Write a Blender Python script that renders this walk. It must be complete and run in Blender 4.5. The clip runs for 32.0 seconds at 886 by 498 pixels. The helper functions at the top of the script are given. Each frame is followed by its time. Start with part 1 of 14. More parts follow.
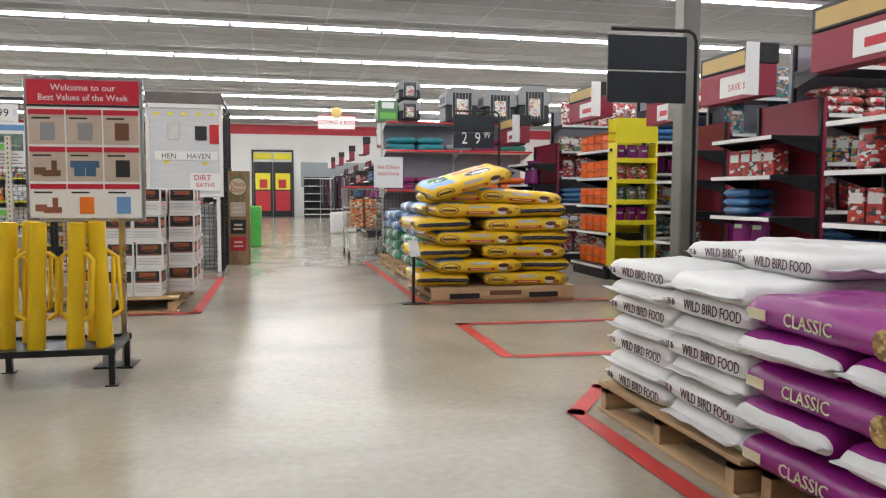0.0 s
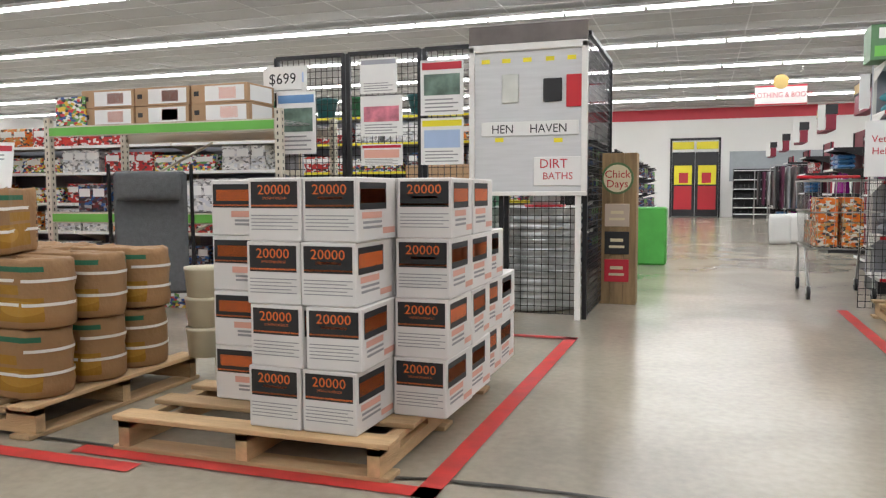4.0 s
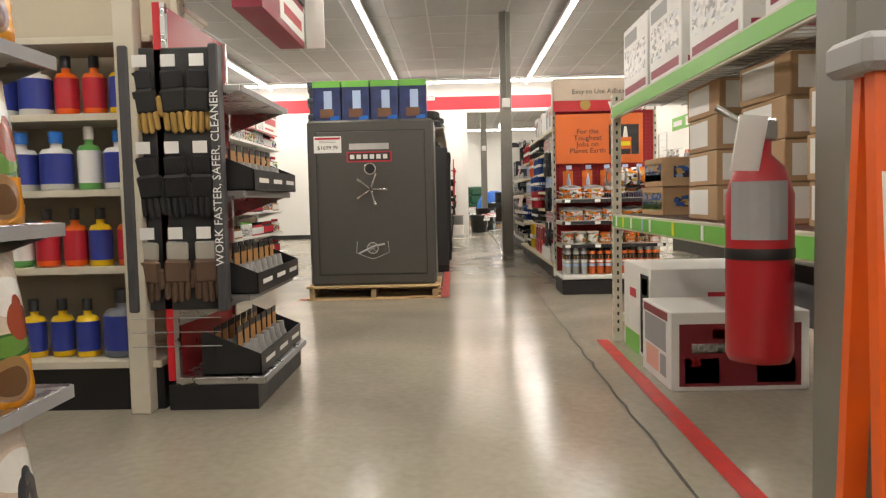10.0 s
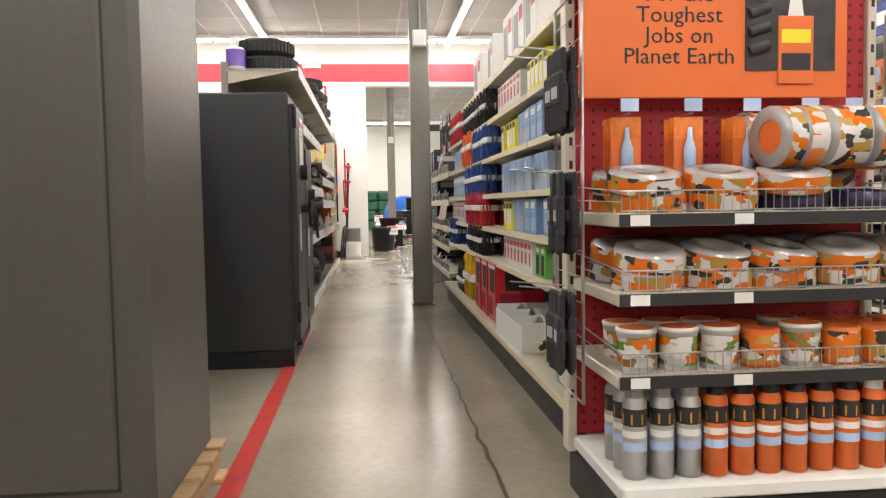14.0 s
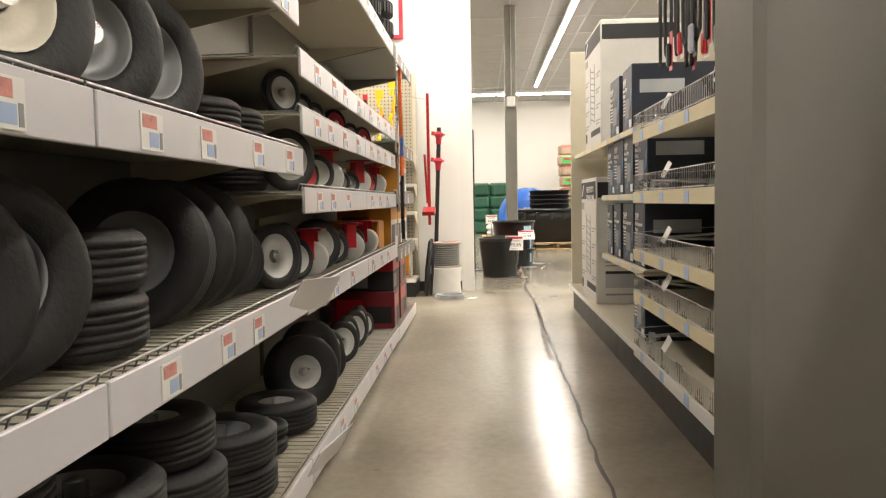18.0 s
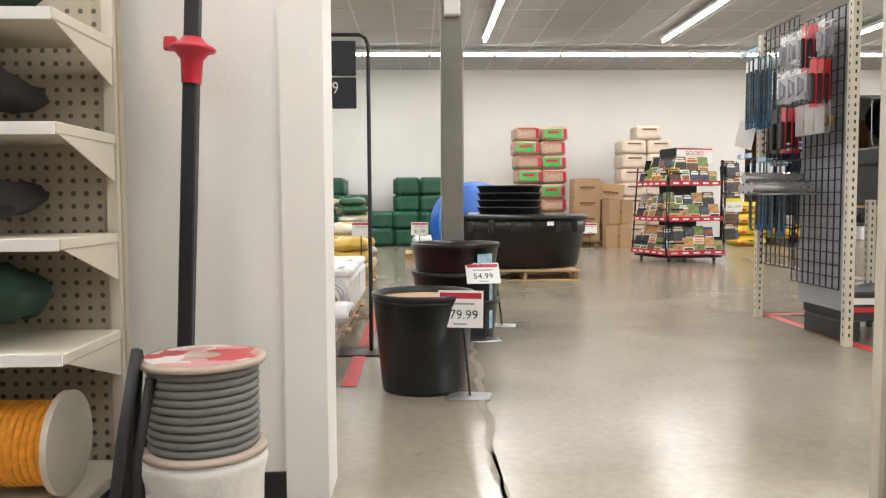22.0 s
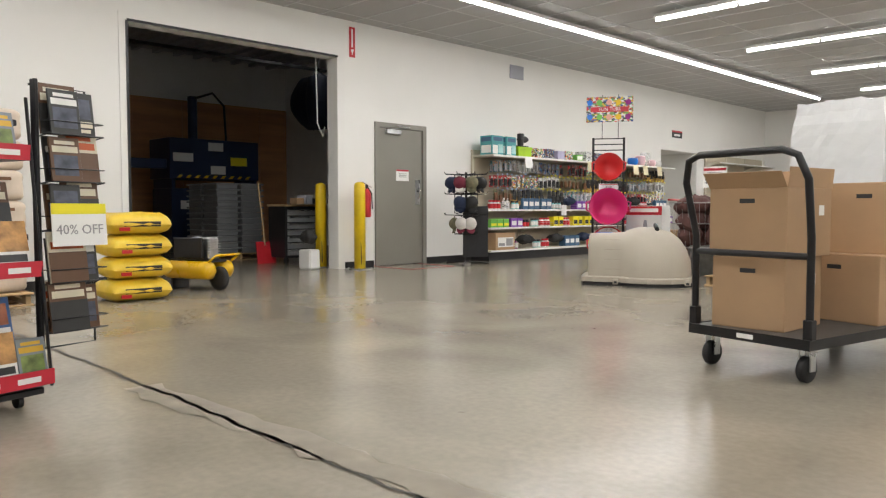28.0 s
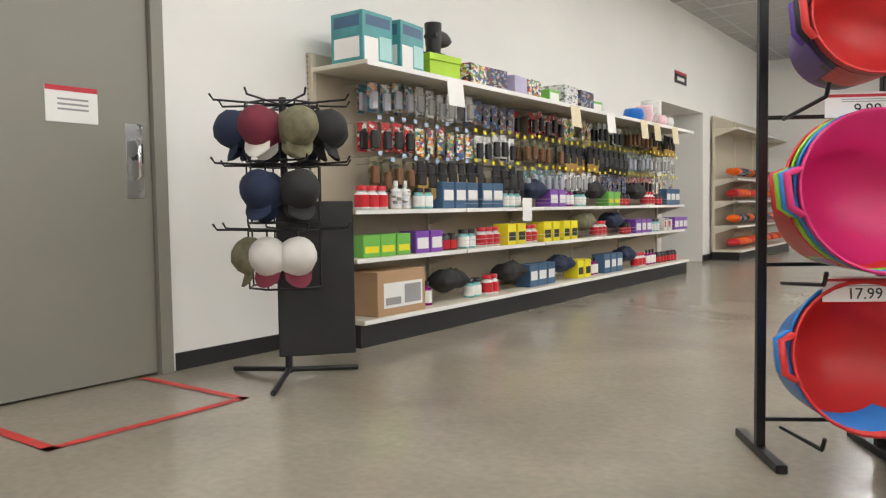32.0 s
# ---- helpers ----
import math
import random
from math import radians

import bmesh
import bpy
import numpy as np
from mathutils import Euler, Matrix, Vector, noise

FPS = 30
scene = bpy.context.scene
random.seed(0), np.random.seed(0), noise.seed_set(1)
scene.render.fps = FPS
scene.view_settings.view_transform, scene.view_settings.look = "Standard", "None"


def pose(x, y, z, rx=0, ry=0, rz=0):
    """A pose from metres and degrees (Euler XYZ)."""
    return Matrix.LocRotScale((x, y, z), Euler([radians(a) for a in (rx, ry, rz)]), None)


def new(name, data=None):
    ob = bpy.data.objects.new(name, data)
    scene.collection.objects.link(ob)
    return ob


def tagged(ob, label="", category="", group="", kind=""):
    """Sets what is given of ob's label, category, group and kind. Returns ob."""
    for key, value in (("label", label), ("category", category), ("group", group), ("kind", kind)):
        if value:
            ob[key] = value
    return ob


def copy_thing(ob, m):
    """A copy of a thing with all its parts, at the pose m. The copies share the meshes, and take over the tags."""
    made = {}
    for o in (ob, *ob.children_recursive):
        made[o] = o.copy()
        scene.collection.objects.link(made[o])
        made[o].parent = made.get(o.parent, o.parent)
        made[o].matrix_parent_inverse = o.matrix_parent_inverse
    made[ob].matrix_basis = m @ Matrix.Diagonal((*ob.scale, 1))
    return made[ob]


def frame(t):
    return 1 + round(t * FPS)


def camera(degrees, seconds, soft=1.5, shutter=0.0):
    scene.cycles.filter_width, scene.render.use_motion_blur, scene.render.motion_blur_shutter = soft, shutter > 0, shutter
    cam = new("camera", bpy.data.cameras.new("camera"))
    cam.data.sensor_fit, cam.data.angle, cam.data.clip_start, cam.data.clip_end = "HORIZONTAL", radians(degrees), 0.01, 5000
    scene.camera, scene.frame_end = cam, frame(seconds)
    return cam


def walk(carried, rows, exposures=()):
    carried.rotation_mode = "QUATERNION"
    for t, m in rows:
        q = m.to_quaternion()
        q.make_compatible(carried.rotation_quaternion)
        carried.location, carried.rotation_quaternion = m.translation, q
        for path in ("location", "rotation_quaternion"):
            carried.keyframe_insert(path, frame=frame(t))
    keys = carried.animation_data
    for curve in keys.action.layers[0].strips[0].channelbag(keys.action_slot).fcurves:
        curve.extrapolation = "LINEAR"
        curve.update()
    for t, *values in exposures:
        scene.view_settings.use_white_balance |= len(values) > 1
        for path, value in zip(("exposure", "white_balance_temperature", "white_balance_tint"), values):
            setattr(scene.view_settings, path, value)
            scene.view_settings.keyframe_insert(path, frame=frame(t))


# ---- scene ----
cam = camera(60.27, 32.0, soft=1.25, shutter=0.0)
ROWS = [
    (0.0, 0.001, 0.001, 0.902, -12.52, -4.05, -0.17),
    (0.5, 0.096, 0.505, 0.901, -11.82, -3.83, -0.23),
    (1.0, 0.206, 0.979, 0.899, -10.48, -3.92, 0.32),
    (1.5, 0.289, 1.468, 0.900, -8.97, -4.03, 0.35),
    (2.0, 0.346, 1.992, 0.903, -7.11, -4.24, 0.15),
    (2.5, 0.382, 2.511, 0.902, -4.26, -4.21, 0.04),
    (4.5, -0.016, 4.322, 0.904, 29.66, -4.32, 0.61),
    (5.0, -0.298, 4.652, 0.902, 41.72, -4.09, 0.96),
    (5.5, -0.667, 4.893, 0.908, 54.07, -4.31, 1.06),
    (6.0, -1.062, 5.032, 0.911, 66.73, -4.37, 1.21),
    (6.5, -1.535, 5.138, 0.907, 77.72, -4.26, 1.20),
    (7.0, -2.052, 5.180, 0.902, 85.28, -4.31, 1.03),
    (7.5, -2.572, 5.162, 0.900, 90.00, -4.53, 1.30),
    (8.0, -3.105, 5.119, 0.894, 92.25, -4.57, 1.73),
    (8.5, -3.628, 5.079, 0.894, 92.84, -4.25, 1.45),
    (9.0, -4.196, 5.071, 0.889, 92.64, -4.05, 1.11),
    (9.5, -4.747, 5.031, 0.888, 91.83, -3.83, 1.17),
    (10.0, -5.341, 5.016, 0.890, 90.96, -3.69, 1.32),
    (10.5, -5.954, 5.025, 0.889, 90.08, -3.64, 1.29),
    (11.0, -6.564, 5.040, 0.890, 89.07, -3.65, 1.18),
    (11.5, -7.174, 5.057, 0.895, 87.77, -3.61, 1.03),
    (12.0, -7.821, 5.101, 0.897, 86.44, -3.63, 0.77),
    (12.5, -8.460, 5.167, 0.901, 85.20, -3.74, 0.74),
    (13.0, -9.111, 5.251, 0.901, 84.60, -3.64, 0.70),
    (13.5, -9.783, 5.310, 0.900, 84.58, -3.47, 0.95),
    (14.0, -10.421, 5.357, 0.900, 84.52, -3.36, 0.93),
    (14.5, -11.122, 5.414, 0.900, 85.68, -3.35, 0.91),
    (15.0, -11.880, 5.437, 0.899, 88.34, -3.56, 1.07),
    (15.5, -12.710, 5.429, 0.898, 89.86, -3.67, 0.90),
    (17.5, -15.529, 5.427, 0.903, 91.46, -3.31, 0.82),
    (18.0, -16.299, 5.414, 0.908, 92.91, -3.53, 1.11),
    (18.5, -17.021, 5.364, 0.903, 92.42, -3.44, 1.24),
    (19.0, -17.764, 5.373, 0.902, 90.08, -3.17, 1.19),
    (19.5, -18.506, 5.421, 0.900, 87.86, -3.34, 0.87),
    (20.0, -19.220, 5.473, 0.899, 86.90, -3.57, 0.63),
    (20.5, -19.890, 5.515, 0.898, 87.45, -3.65, 0.83),
    (21.0, -20.529, 5.531, 0.894, 88.51, -3.83, 0.85),
    (21.5, -21.162, 5.557, 0.893, 89.15, -3.93, 0.49),
    (22.0, -21.824, 5.595, 0.900, 88.11, -3.53, 0.29),
    (22.5, -22.414, 5.638, 0.901, 84.58, -3.16, 0.56),
    (23.0, -23.018, 5.749, 0.899, 79.63, -3.03, 0.48),
    (23.5, -23.605, 5.906, 0.899, 75.57, -2.73, 0.31),
    (24.0, -24.210, 6.102, 0.902, 73.58, -2.51, 0.52),
    (24.5, -24.875, 6.342, 0.899, 72.78, -2.84, 0.83),
    (26.5, -27.493, 7.401, 0.899, 59.92, -3.24, 0.49),
    (27.0, -28.071, 7.812, 0.899, 52.66, -3.12, 0.34),
    (27.5, -28.627, 8.323, 0.900, 47.75, -3.05, 0.23),
    (28.0, -29.200, 8.930, 0.901, 45.04, -2.98, 0.04),
    (28.5, -29.773, 9.600, 0.902, 43.65, -3.18, 0.10),
    (29.0, -30.406, 10.304, 0.904, 43.38, -3.49, 0.54),
    (29.5, -31.093, 11.051, 0.904, 43.90, -3.39, 0.83),
    (30.0, -31.848, 11.851, 0.906, 44.59, -2.96, 0.57),
    (30.5, -32.555, 12.670, 0.904, 44.34, -2.95, 0.78),
    (31.0, -33.271, 13.496, 0.903, 43.14, -3.01, 0.70),
    (31.5, -33.986, 14.351, 0.903, 40.97, -3.13, 0.86),
    (32.0, -34.668, 15.205, 0.907, 36.12, -3.11, 0.83),
]
walk(cam, [(t, pose(x, y, z, 90 + pitch, roll, yaw)) for t, x, y, z, yaw, pitch, roll in ROWS],
     exposures=[(0.0, -0.15, 6150, 10), (2.0, -0.12, 6550, 10), (5.0, -0.1, 6000, 10), (6.0, -0.07, 6750, 10), (7.0, -0.05, 6550, 10), (8.0, 0.0, 6850, 10), (9.0, 0.02, 6950, 10), (10.5, 0.05, 7200, 10), (12.0, 0.12, 7000, 10), (13.0, 0.12, 6800, 10), (15.0, 0.62, 6800, 10),
                (18.0, 0.45, 7250, 10), (20.0, 0.32, 7300, 10), (21.0, 0.02, 6900, 10), (22.0, 0.0, 6500, 10), (23.0, -0.22, 6400, 10), (24.0, -0.2, 6300, 10), (27.0, -0.2, 6450, 10), (28.0, -0.25, 6450, 10), (30.0, -0.08, 6450, 10), (32.0, -0.14, 6500, 10)])

# ---- world: the shop is closed in and lit by its own strip lights ----
world = bpy.data.worlds.new("world")
scene.world = world
world.use_nodes = True
world.node_tree.nodes["Background"].inputs[0].default_value = (0.02, 0.02, 0.025, 1)
world.node_tree.nodes["Background"].inputs[1].default_value = 0.3
CEIL = 3.74
TUBE = 14.0
ROWL = 50.0  # radiance of the strip rows

# ---- materials ----
MATS = {}


def mat(name, col, rough=0.5, metal=0.0, var=0.15, scale=5.0, bump=0.0, bscale=40.0, rand=0.0, coat=0.0, alpha=1.0, trans=0.0, stretch=None):
    """Colour with two scales of variation, uneven gloss, fine relief and an optional shift from object to object."""
    if name in MATS:
        return MATS[name]
    m = bpy.data.materials.new(name)
    m.use_nodes = True
    nt = m.node_tree
    b = nt.nodes["Principled BSDF"]
    co = nt.nodes.new("ShaderNodeTexCoord").outputs["Object"]
    if stretch:
        mp = nt.nodes.new("ShaderNodeMapping")
        mp.inputs["Scale"].default_value = stretch
        nt.links.new(co, mp.inputs[0])
        co = mp.outputs[0]
    n1 = nt.nodes.new("ShaderNodeTexNoise")
    n1.inputs["Scale"].default_value = scale
    n1.inputs["Detail"].default_value = 6
    nt.links.new(co, n1.inputs["Vector"])
    ramp = nt.nodes.new("ShaderNodeMapRange")
    ramp.inputs[1].default_value, ramp.inputs[2].default_value = 0.25, 0.75
    ramp.inputs[3].default_value, ramp.inputs[4].default_value = 1 - var, 1 + var
    nt.links.new(n1.outputs[0], ramp.inputs[0])
    value = ramp.outputs[0]
    if rand:
        info = nt.nodes.new("ShaderNodeObjectInfo")
        r2 = nt.nodes.new("ShaderNodeMapRange")
        r2.inputs[3].default_value, r2.inputs[4].default_value = 1 - rand, 1 + rand
        nt.links.new(info.outputs["Random"], r2.inputs[0])
        mul = nt.nodes.new("ShaderNodeMath")
        mul.operation = "MULTIPLY"
        nt.links.new(value, mul.inputs[0])
        nt.links.new(r2.outputs[0], mul.inputs[1])
        value = mul.outputs[0]
    vm = nt.nodes.new("ShaderNodeVectorMath")
    vm.operation = "SCALE"
    vm.inputs[0].default_value = col
    nt.links.new(value, vm.inputs["Scale"])
    nt.links.new(vm.outputs[0], b.inputs["Base Color"])
    rr = nt.nodes.new("ShaderNodeMapRange")
    rr.inputs[3].default_value, rr.inputs[4].default_value = max(0.03, rough * 0.8), min(1, rough * 1.2)
    nt.links.new(n1.outputs[0], rr.inputs[0])
    nt.links.new(rr.outputs[0], b.inputs["Roughness"])
    b.inputs["Metallic"].default_value = metal
    b.inputs["Coat Weight"].default_value = coat
    b.inputs["Coat Roughness"].default_value = 0.12
    b.inputs["Alpha"].default_value = alpha
    b.inputs["Transmission Weight"].default_value = trans
    if bump:
        n2 = nt.nodes.new("ShaderNodeTexNoise")
        n2.inputs["Scale"].default_value = bscale
        n2.inputs["Detail"].default_value = 4
        nt.links.new(co, n2.inputs["Vector"])
        bp = nt.nodes.new("ShaderNodeBump")
        bp.inputs["Strength"].default_value = bump
        bp.inputs["Distance"].default_value = 0.01
        nt.links.new(n2.outputs[0], bp.inputs["Height"])
        nt.links.new(bp.outputs[0], b.inputs["Normal"])
    MATS[name] = m
    return m


def printed(name, cols, scale=14.0, rough=0.35, rand=True):
    """Busy package print: patches of the given colours in cells, shifted from object to object."""
    if name in MATS:
        return MATS[name]
    m = bpy.data.materials.new(name)
    m.use_nodes = True
    nt = m.node_tree
    b = nt.nodes["Principled BSDF"]
    b.inputs["Roughness"].default_value = rough
    co = nt.nodes.new("ShaderNodeTexCoord").outputs["Object"]
    if rand:
        info = nt.nodes.new("ShaderNodeObjectInfo")
        mul = nt.nodes.new("ShaderNodeMath")
        mul.operation = "MULTIPLY"
        mul.inputs[1].default_value = 37.0
        nt.links.new(info.outputs["Random"], mul.inputs[0])
        add = nt.nodes.new("ShaderNodeVectorMath")
        nt.links.new(co, add.inputs[0])
        nt.links.new(mul.outputs[0], add.inputs[1])
        co = add.outputs[0]
    mp = nt.nodes.new("ShaderNodeMapping")
    mp.inputs["Scale"].default_value = (1.0, 1.0, 1.7)
    nt.links.new(co, mp.inputs[0])
    co = mp.outputs[0]
    wob = nt.nodes.new("ShaderNodeTexNoise")
    wob.inputs["Scale"].default_value = scale * 1.7
    nt.links.new(co, wob.inputs["Vector"])
    mix = nt.nodes.new("ShaderNodeVectorMath")
    mix.operation = "MULTIPLY_ADD"
    mix.inputs[1].default_value = (0.012, 0.012, 0.012)
    nt.links.new(wob.outputs["Color"], mix.inputs[0])
    nt.links.new(co, mix.inputs[2])
    v = nt.nodes.new("ShaderNodeTexVoronoi")
    v.distance = "CHEBYCHEV"
    v.inputs["Scale"].default_value = scale
    nt.links.new(mix.outputs[0], v.inputs["Vector"])
    sep = nt.nodes.new("ShaderNodeSeparateColor")
    nt.links.new(v.outputs["Color"], sep.inputs[0])
    ramp = nt.nodes.new("ShaderNodeValToRGB")
    ramp.color_ramp.interpolation = "CONSTANT"
    el = ramp.color_ramp.elements
    while len(el) < len(cols):
        el.new(0.5)
    for k, c in enumerate(cols):
        el[k].position = k / len(cols)
        el[k].color = (*c, 1)
    nt.links.new(sep.outputs[0], ramp.inputs[0])
    nt.links.new(ramp.outputs[0], b.inputs["Base Color"])
    MATS[name] = m
    return m


def inked(base, marks):
    """Adds print to a material, on the skin itself. marks: (kind, side, x, z, half width, half height, colour) in the object's own
    metres; kind box, oval or ring; side s prints on the long sides, t on the top; edges wander a little like worn print."""
    nt = base.node_tree
    b = nt.nodes["Principled BSDF"]
    sep = nt.nodes.new("ShaderNodeSeparateXYZ")
    nt.links.new(nt.nodes.new("ShaderNodeTexCoord").outputs["Object"], sep.inputs[0])
    nrm = nt.nodes.new("ShaderNodeSeparateXYZ")
    geo = nt.nodes.new("ShaderNodeTexCoord")
    nt.links.new(geo.outputs["Normal"], nrm.inputs[0])

    def op(kind, a, c=None, d=None):
        n = nt.nodes.new("ShaderNodeMath")
        n.operation = kind
        for k, q in enumerate((a, c, d)):
            if q is None:
                continue
            if isinstance(q, (int, float)):
                n.inputs[k].default_value = q
            else:
                nt.links.new(q, n.inputs[k])
        return n.outputs[0]

    up = op("GREATER_THAN", nrm.outputs[2], 0.75)
    flank = op("GREATER_THAN", op("ABSOLUTE", nrm.outputs[1]), 0.6)
    col = b.inputs["Base Color"].links[0].from_socket
    for kind, side, x, z, hw, hh, c in marks:
        dx = op("ABSOLUTE", op("DIVIDE", op("SUBTRACT", sep.outputs[0], x), hw))
        dz = op("ABSOLUTE", op("DIVIDE", op("SUBTRACT", sep.outputs[2 if side == "s" else 1], z), hh))
        d = op("MAXIMUM", dx, dz) if kind == "box" else op("ADD", op("MULTIPLY", dx, dx), op("MULTIPLY", dz, dz))
        m = op("LESS_THAN", d, 1.0)
        if kind == "ring":
            m = op("MULTIPLY", m, op("GREATER_THAN", d, 0.74))
        m = op("MULTIPLY", m, flank if side == "s" else up)
        mix = nt.nodes.new("ShaderNodeMix")
        mix.data_type = "RGBA"
        nt.links.new(m, mix.inputs[0])
        nt.links.new(col, mix.inputs[6])
        mix.inputs[7].default_value = (*c, 1)
        col = mix.outputs[2]
    nt.links.new(col, b.inputs["Base Color"])
    return base


def glow(name, col, strength):
    m = bpy.data.materials.new(name)
    m.use_nodes = True
    b = m.node_tree.nodes["Principled BSDF"]
    b.inputs["Base Color"].default_value = (*col, 1)
    b.inputs["Emission Color"].default_value = (*col, 1)
    b.inputs["Emission Strength"].default_value = strength
    return m


# ---- mesh tools ----
class Shape:
    """Collects faces of one mesh; mi is the material slot of the faces that follow."""

    def __init__(self):
        self.v, self.f, self.m, self.mi = [], [], [], 0
        self.sm = []
        self.smooth = False

    def add(self, verts, faces):
        n = len(self.v)
        self.v += [tuple(p) for p in verts]
        self.f += [tuple(i + n for i in f) for f in faces]
        self.m += [self.mi] * len(faces)
        self.sm += [self.smooth] * len(faces)
        return self

    def slot(self, k):
        self.mi = k
        return self

    def box(self, x0, y0, z0, x1, y1, z1):
        x0, x1 = min(x0, x1), max(x0, x1)
        y0, y1 = min(y0, y1), max(y0, y1)
        z0, z1 = min(z0, z1), max(z0, z1)
        v = [(x, y, z) for x in (x0, x1) for y in (y0, y1) for z in (z0, z1)]
        return self.add(v, [(0, 1, 3, 2), (4, 6, 7, 5), (0, 4, 5, 1), (2, 3, 7, 6), (0, 2, 6, 4), (1, 5, 7, 3)])

    def rbox(self, x0, y0, z0, x1, y1, z1, r=0.01):
        """A box with chamfered edges."""
        x0, x1 = min(x0, x1), max(x0, x1)
        y0, y1 = min(y0, y1), max(y0, y1)
        z0, z1 = min(z0, z1), max(z0, z1)
        r = min(r, (x1 - x0) * 0.45, (y1 - y0) * 0.45, (z1 - z0) * 0.45)
        v, at = [], {}
        for i, x in enumerate((x0, x1)):
            for j, y in enumerate((y0, y1)):
                for k, z in enumerate((z0, z1)):
                    sx, sy, sz = (r, -r)[i], (r, -r)[j], (r, -r)[k]
                    for a, p in enumerate(((x, y + sy, z + sz), (x + sx, y, z + sz), (x + sx, y + sy, z))):
                        at[i, j, k, a] = len(v)
                        v.append(p)
        f = []
        for i in (0, 1):
            f.append((at[i, 0, 0, 0], at[i, 1, 0, 0], at[i, 1, 1, 0], at[i, 0, 1, 0])[:: 1 if i else -1])
            f.append((at[0, i, 0, 1], at[1, i, 0, 1], at[1, i, 1, 1], at[0, i, 1, 1])[:: -1 if i else 1])
            f.append((at[0, 0, i, 2], at[1, 0, i, 2], at[1, 1, i, 2], at[0, 1, i, 2])[:: 1 if i else -1])
            for j in (0, 1):
                f.append((at[0, i, j, 1], at[1, i, j, 1], at[1, i, j, 2], at[0, i, j, 2]))
                f.append((at[i, 0, j, 0], at[i, 1, j, 0], at[i, 1, j, 2], at[i, 0, j, 2]))
                f.append((at[i, j, 0, 0], at[i, j, 1, 0], at[i, j, 1, 1], at[i, j, 0, 1]))
                for k in (0, 1):
                    f.append((at[i, j, k, 0], at[i, j, k, 1], at[i, j, k, 2]))
        return self.add(v, f)

    def cyl(self, p0, p1, r0, r1=None, n=12, caps=True):
        r1 = r0 if r1 is None else r1
        p0, p1 = Vector(p0), Vector(p1)
        d = (p1 - p0).normalized()
        a = d.orthogonal().normalized()
        b = d.cross(a)
        ring = [a * math.cos(2 * math.pi * k / n) + b * math.sin(2 * math.pi * k / n) for k in range(n)]
        v = [p0 + e * r0 for e in ring] + [p1 + e * r1 for e in ring]
        keep, self.smooth = self.smooth, True
        self.add(v, [(k, (k + 1) % n, n + (k + 1) % n, n + k) for k in range(n)])
        self.smooth = keep
        if caps:
            self.add(v, [tuple(range(n))[::-1], tuple(range(n, 2 * n))])
        return self

    def tube(self, pts, r, n=6, closed=False):
        pts = [Vector(p) for p in pts]
        v, up = [], None
        for i, p in enumerate(pts):
            a = pts[i - 1] if i or closed else p
            c = pts[(i + 1) % len(pts)] if i + 1 < len(pts) or closed else p
            d = (c - a).normalized()
            up = (up - d * up.dot(d)).normalized() if up is not None and (up - d * up.dot(d)).length > 1e-4 else d.orthogonal().normalized()
            s = d.cross(up)
            v += [p + (up * math.cos(2 * math.pi * k / n) + s * math.sin(2 * math.pi * k / n)) * r for k in range(n)]
        m = len(pts)
        f = [(i * n + k, i * n + (k + 1) % n, (i + 1) % m * n + (k + 1) % n, (i + 1) % m * n + k) for i in range(m if closed else m - 1) for k in range(n)]
        keep, self.smooth = self.smooth, True
        self.add(v, f)
        self.smooth = keep
        if not closed:
            self.add(v, [tuple(range(n))[::-1], tuple(range(n * (m - 1), n * m))])
        return self

    def lathe(self, profile, n=20, at=(0, 0, 0), sx=1.0, sy=1.0, axis="z"):
        """Turns (radius, height) pairs round the axis."""
        v = []
        for r, z in profile:
            for k in range(n):
                a = 2 * math.pi * k / n
                p = (r * math.cos(a) * sx, r * math.sin(a) * sy, z)
                p = p if axis == "z" else (p[0], -p[2], p[1]) if axis == "y" else (p[2], p[0], p[1])
                v.append((p[0] + at[0], p[1] + at[1], p[2] + at[2]))
        m = len(profile)
        f = [(i * n + k, i * n + (k + 1) % n, (i + 1) * n + (k + 1) % n, (i + 1) * n + k) for i in range(m - 1) for k in range(n)]
        keep, self.smooth = self.smooth, True
        self.add(v, f)
        self.smooth = keep
        return self

    def bag(self, l, w, h, seed=0, at=(0, 0, 0), nu=18, nv=10, power=0.55, wrinkle=0.012, seam=0.03, slots=None):
        """A filled sack lying on its back: swollen middle, pinched ends with a seam, creased skin. slots: function of (u, v, top) to slot."""
        v, f, ms = [], [], []

        def steps(full, r, n):
            """Places along a side, closer together where the skin rounds off."""
            near = [q * r for q in (0.0, 0.05, 0.2, 0.5, 1.0)]
            mid = [r + (full - 2 * r) * (k + 1) / (n - 9) for k in range(n - 10)]
            return [q - full / 2 for q in near + mid + [full - q for q in near[::-1]]]

        def fall(d, r):
            return 1.0 if d >= r else math.sqrt(max(0.0, 1 - (1 - d / r) ** 2))

        nu, nv = nu + 2, nv + 4
        ru, rv = min(l * 0.3, h * 0.6), min(w * 0.3, h * (0.3 + power * 0.4))
        us, vs = steps(l, ru, nu + 1), steps(w, rv, nv + 1)
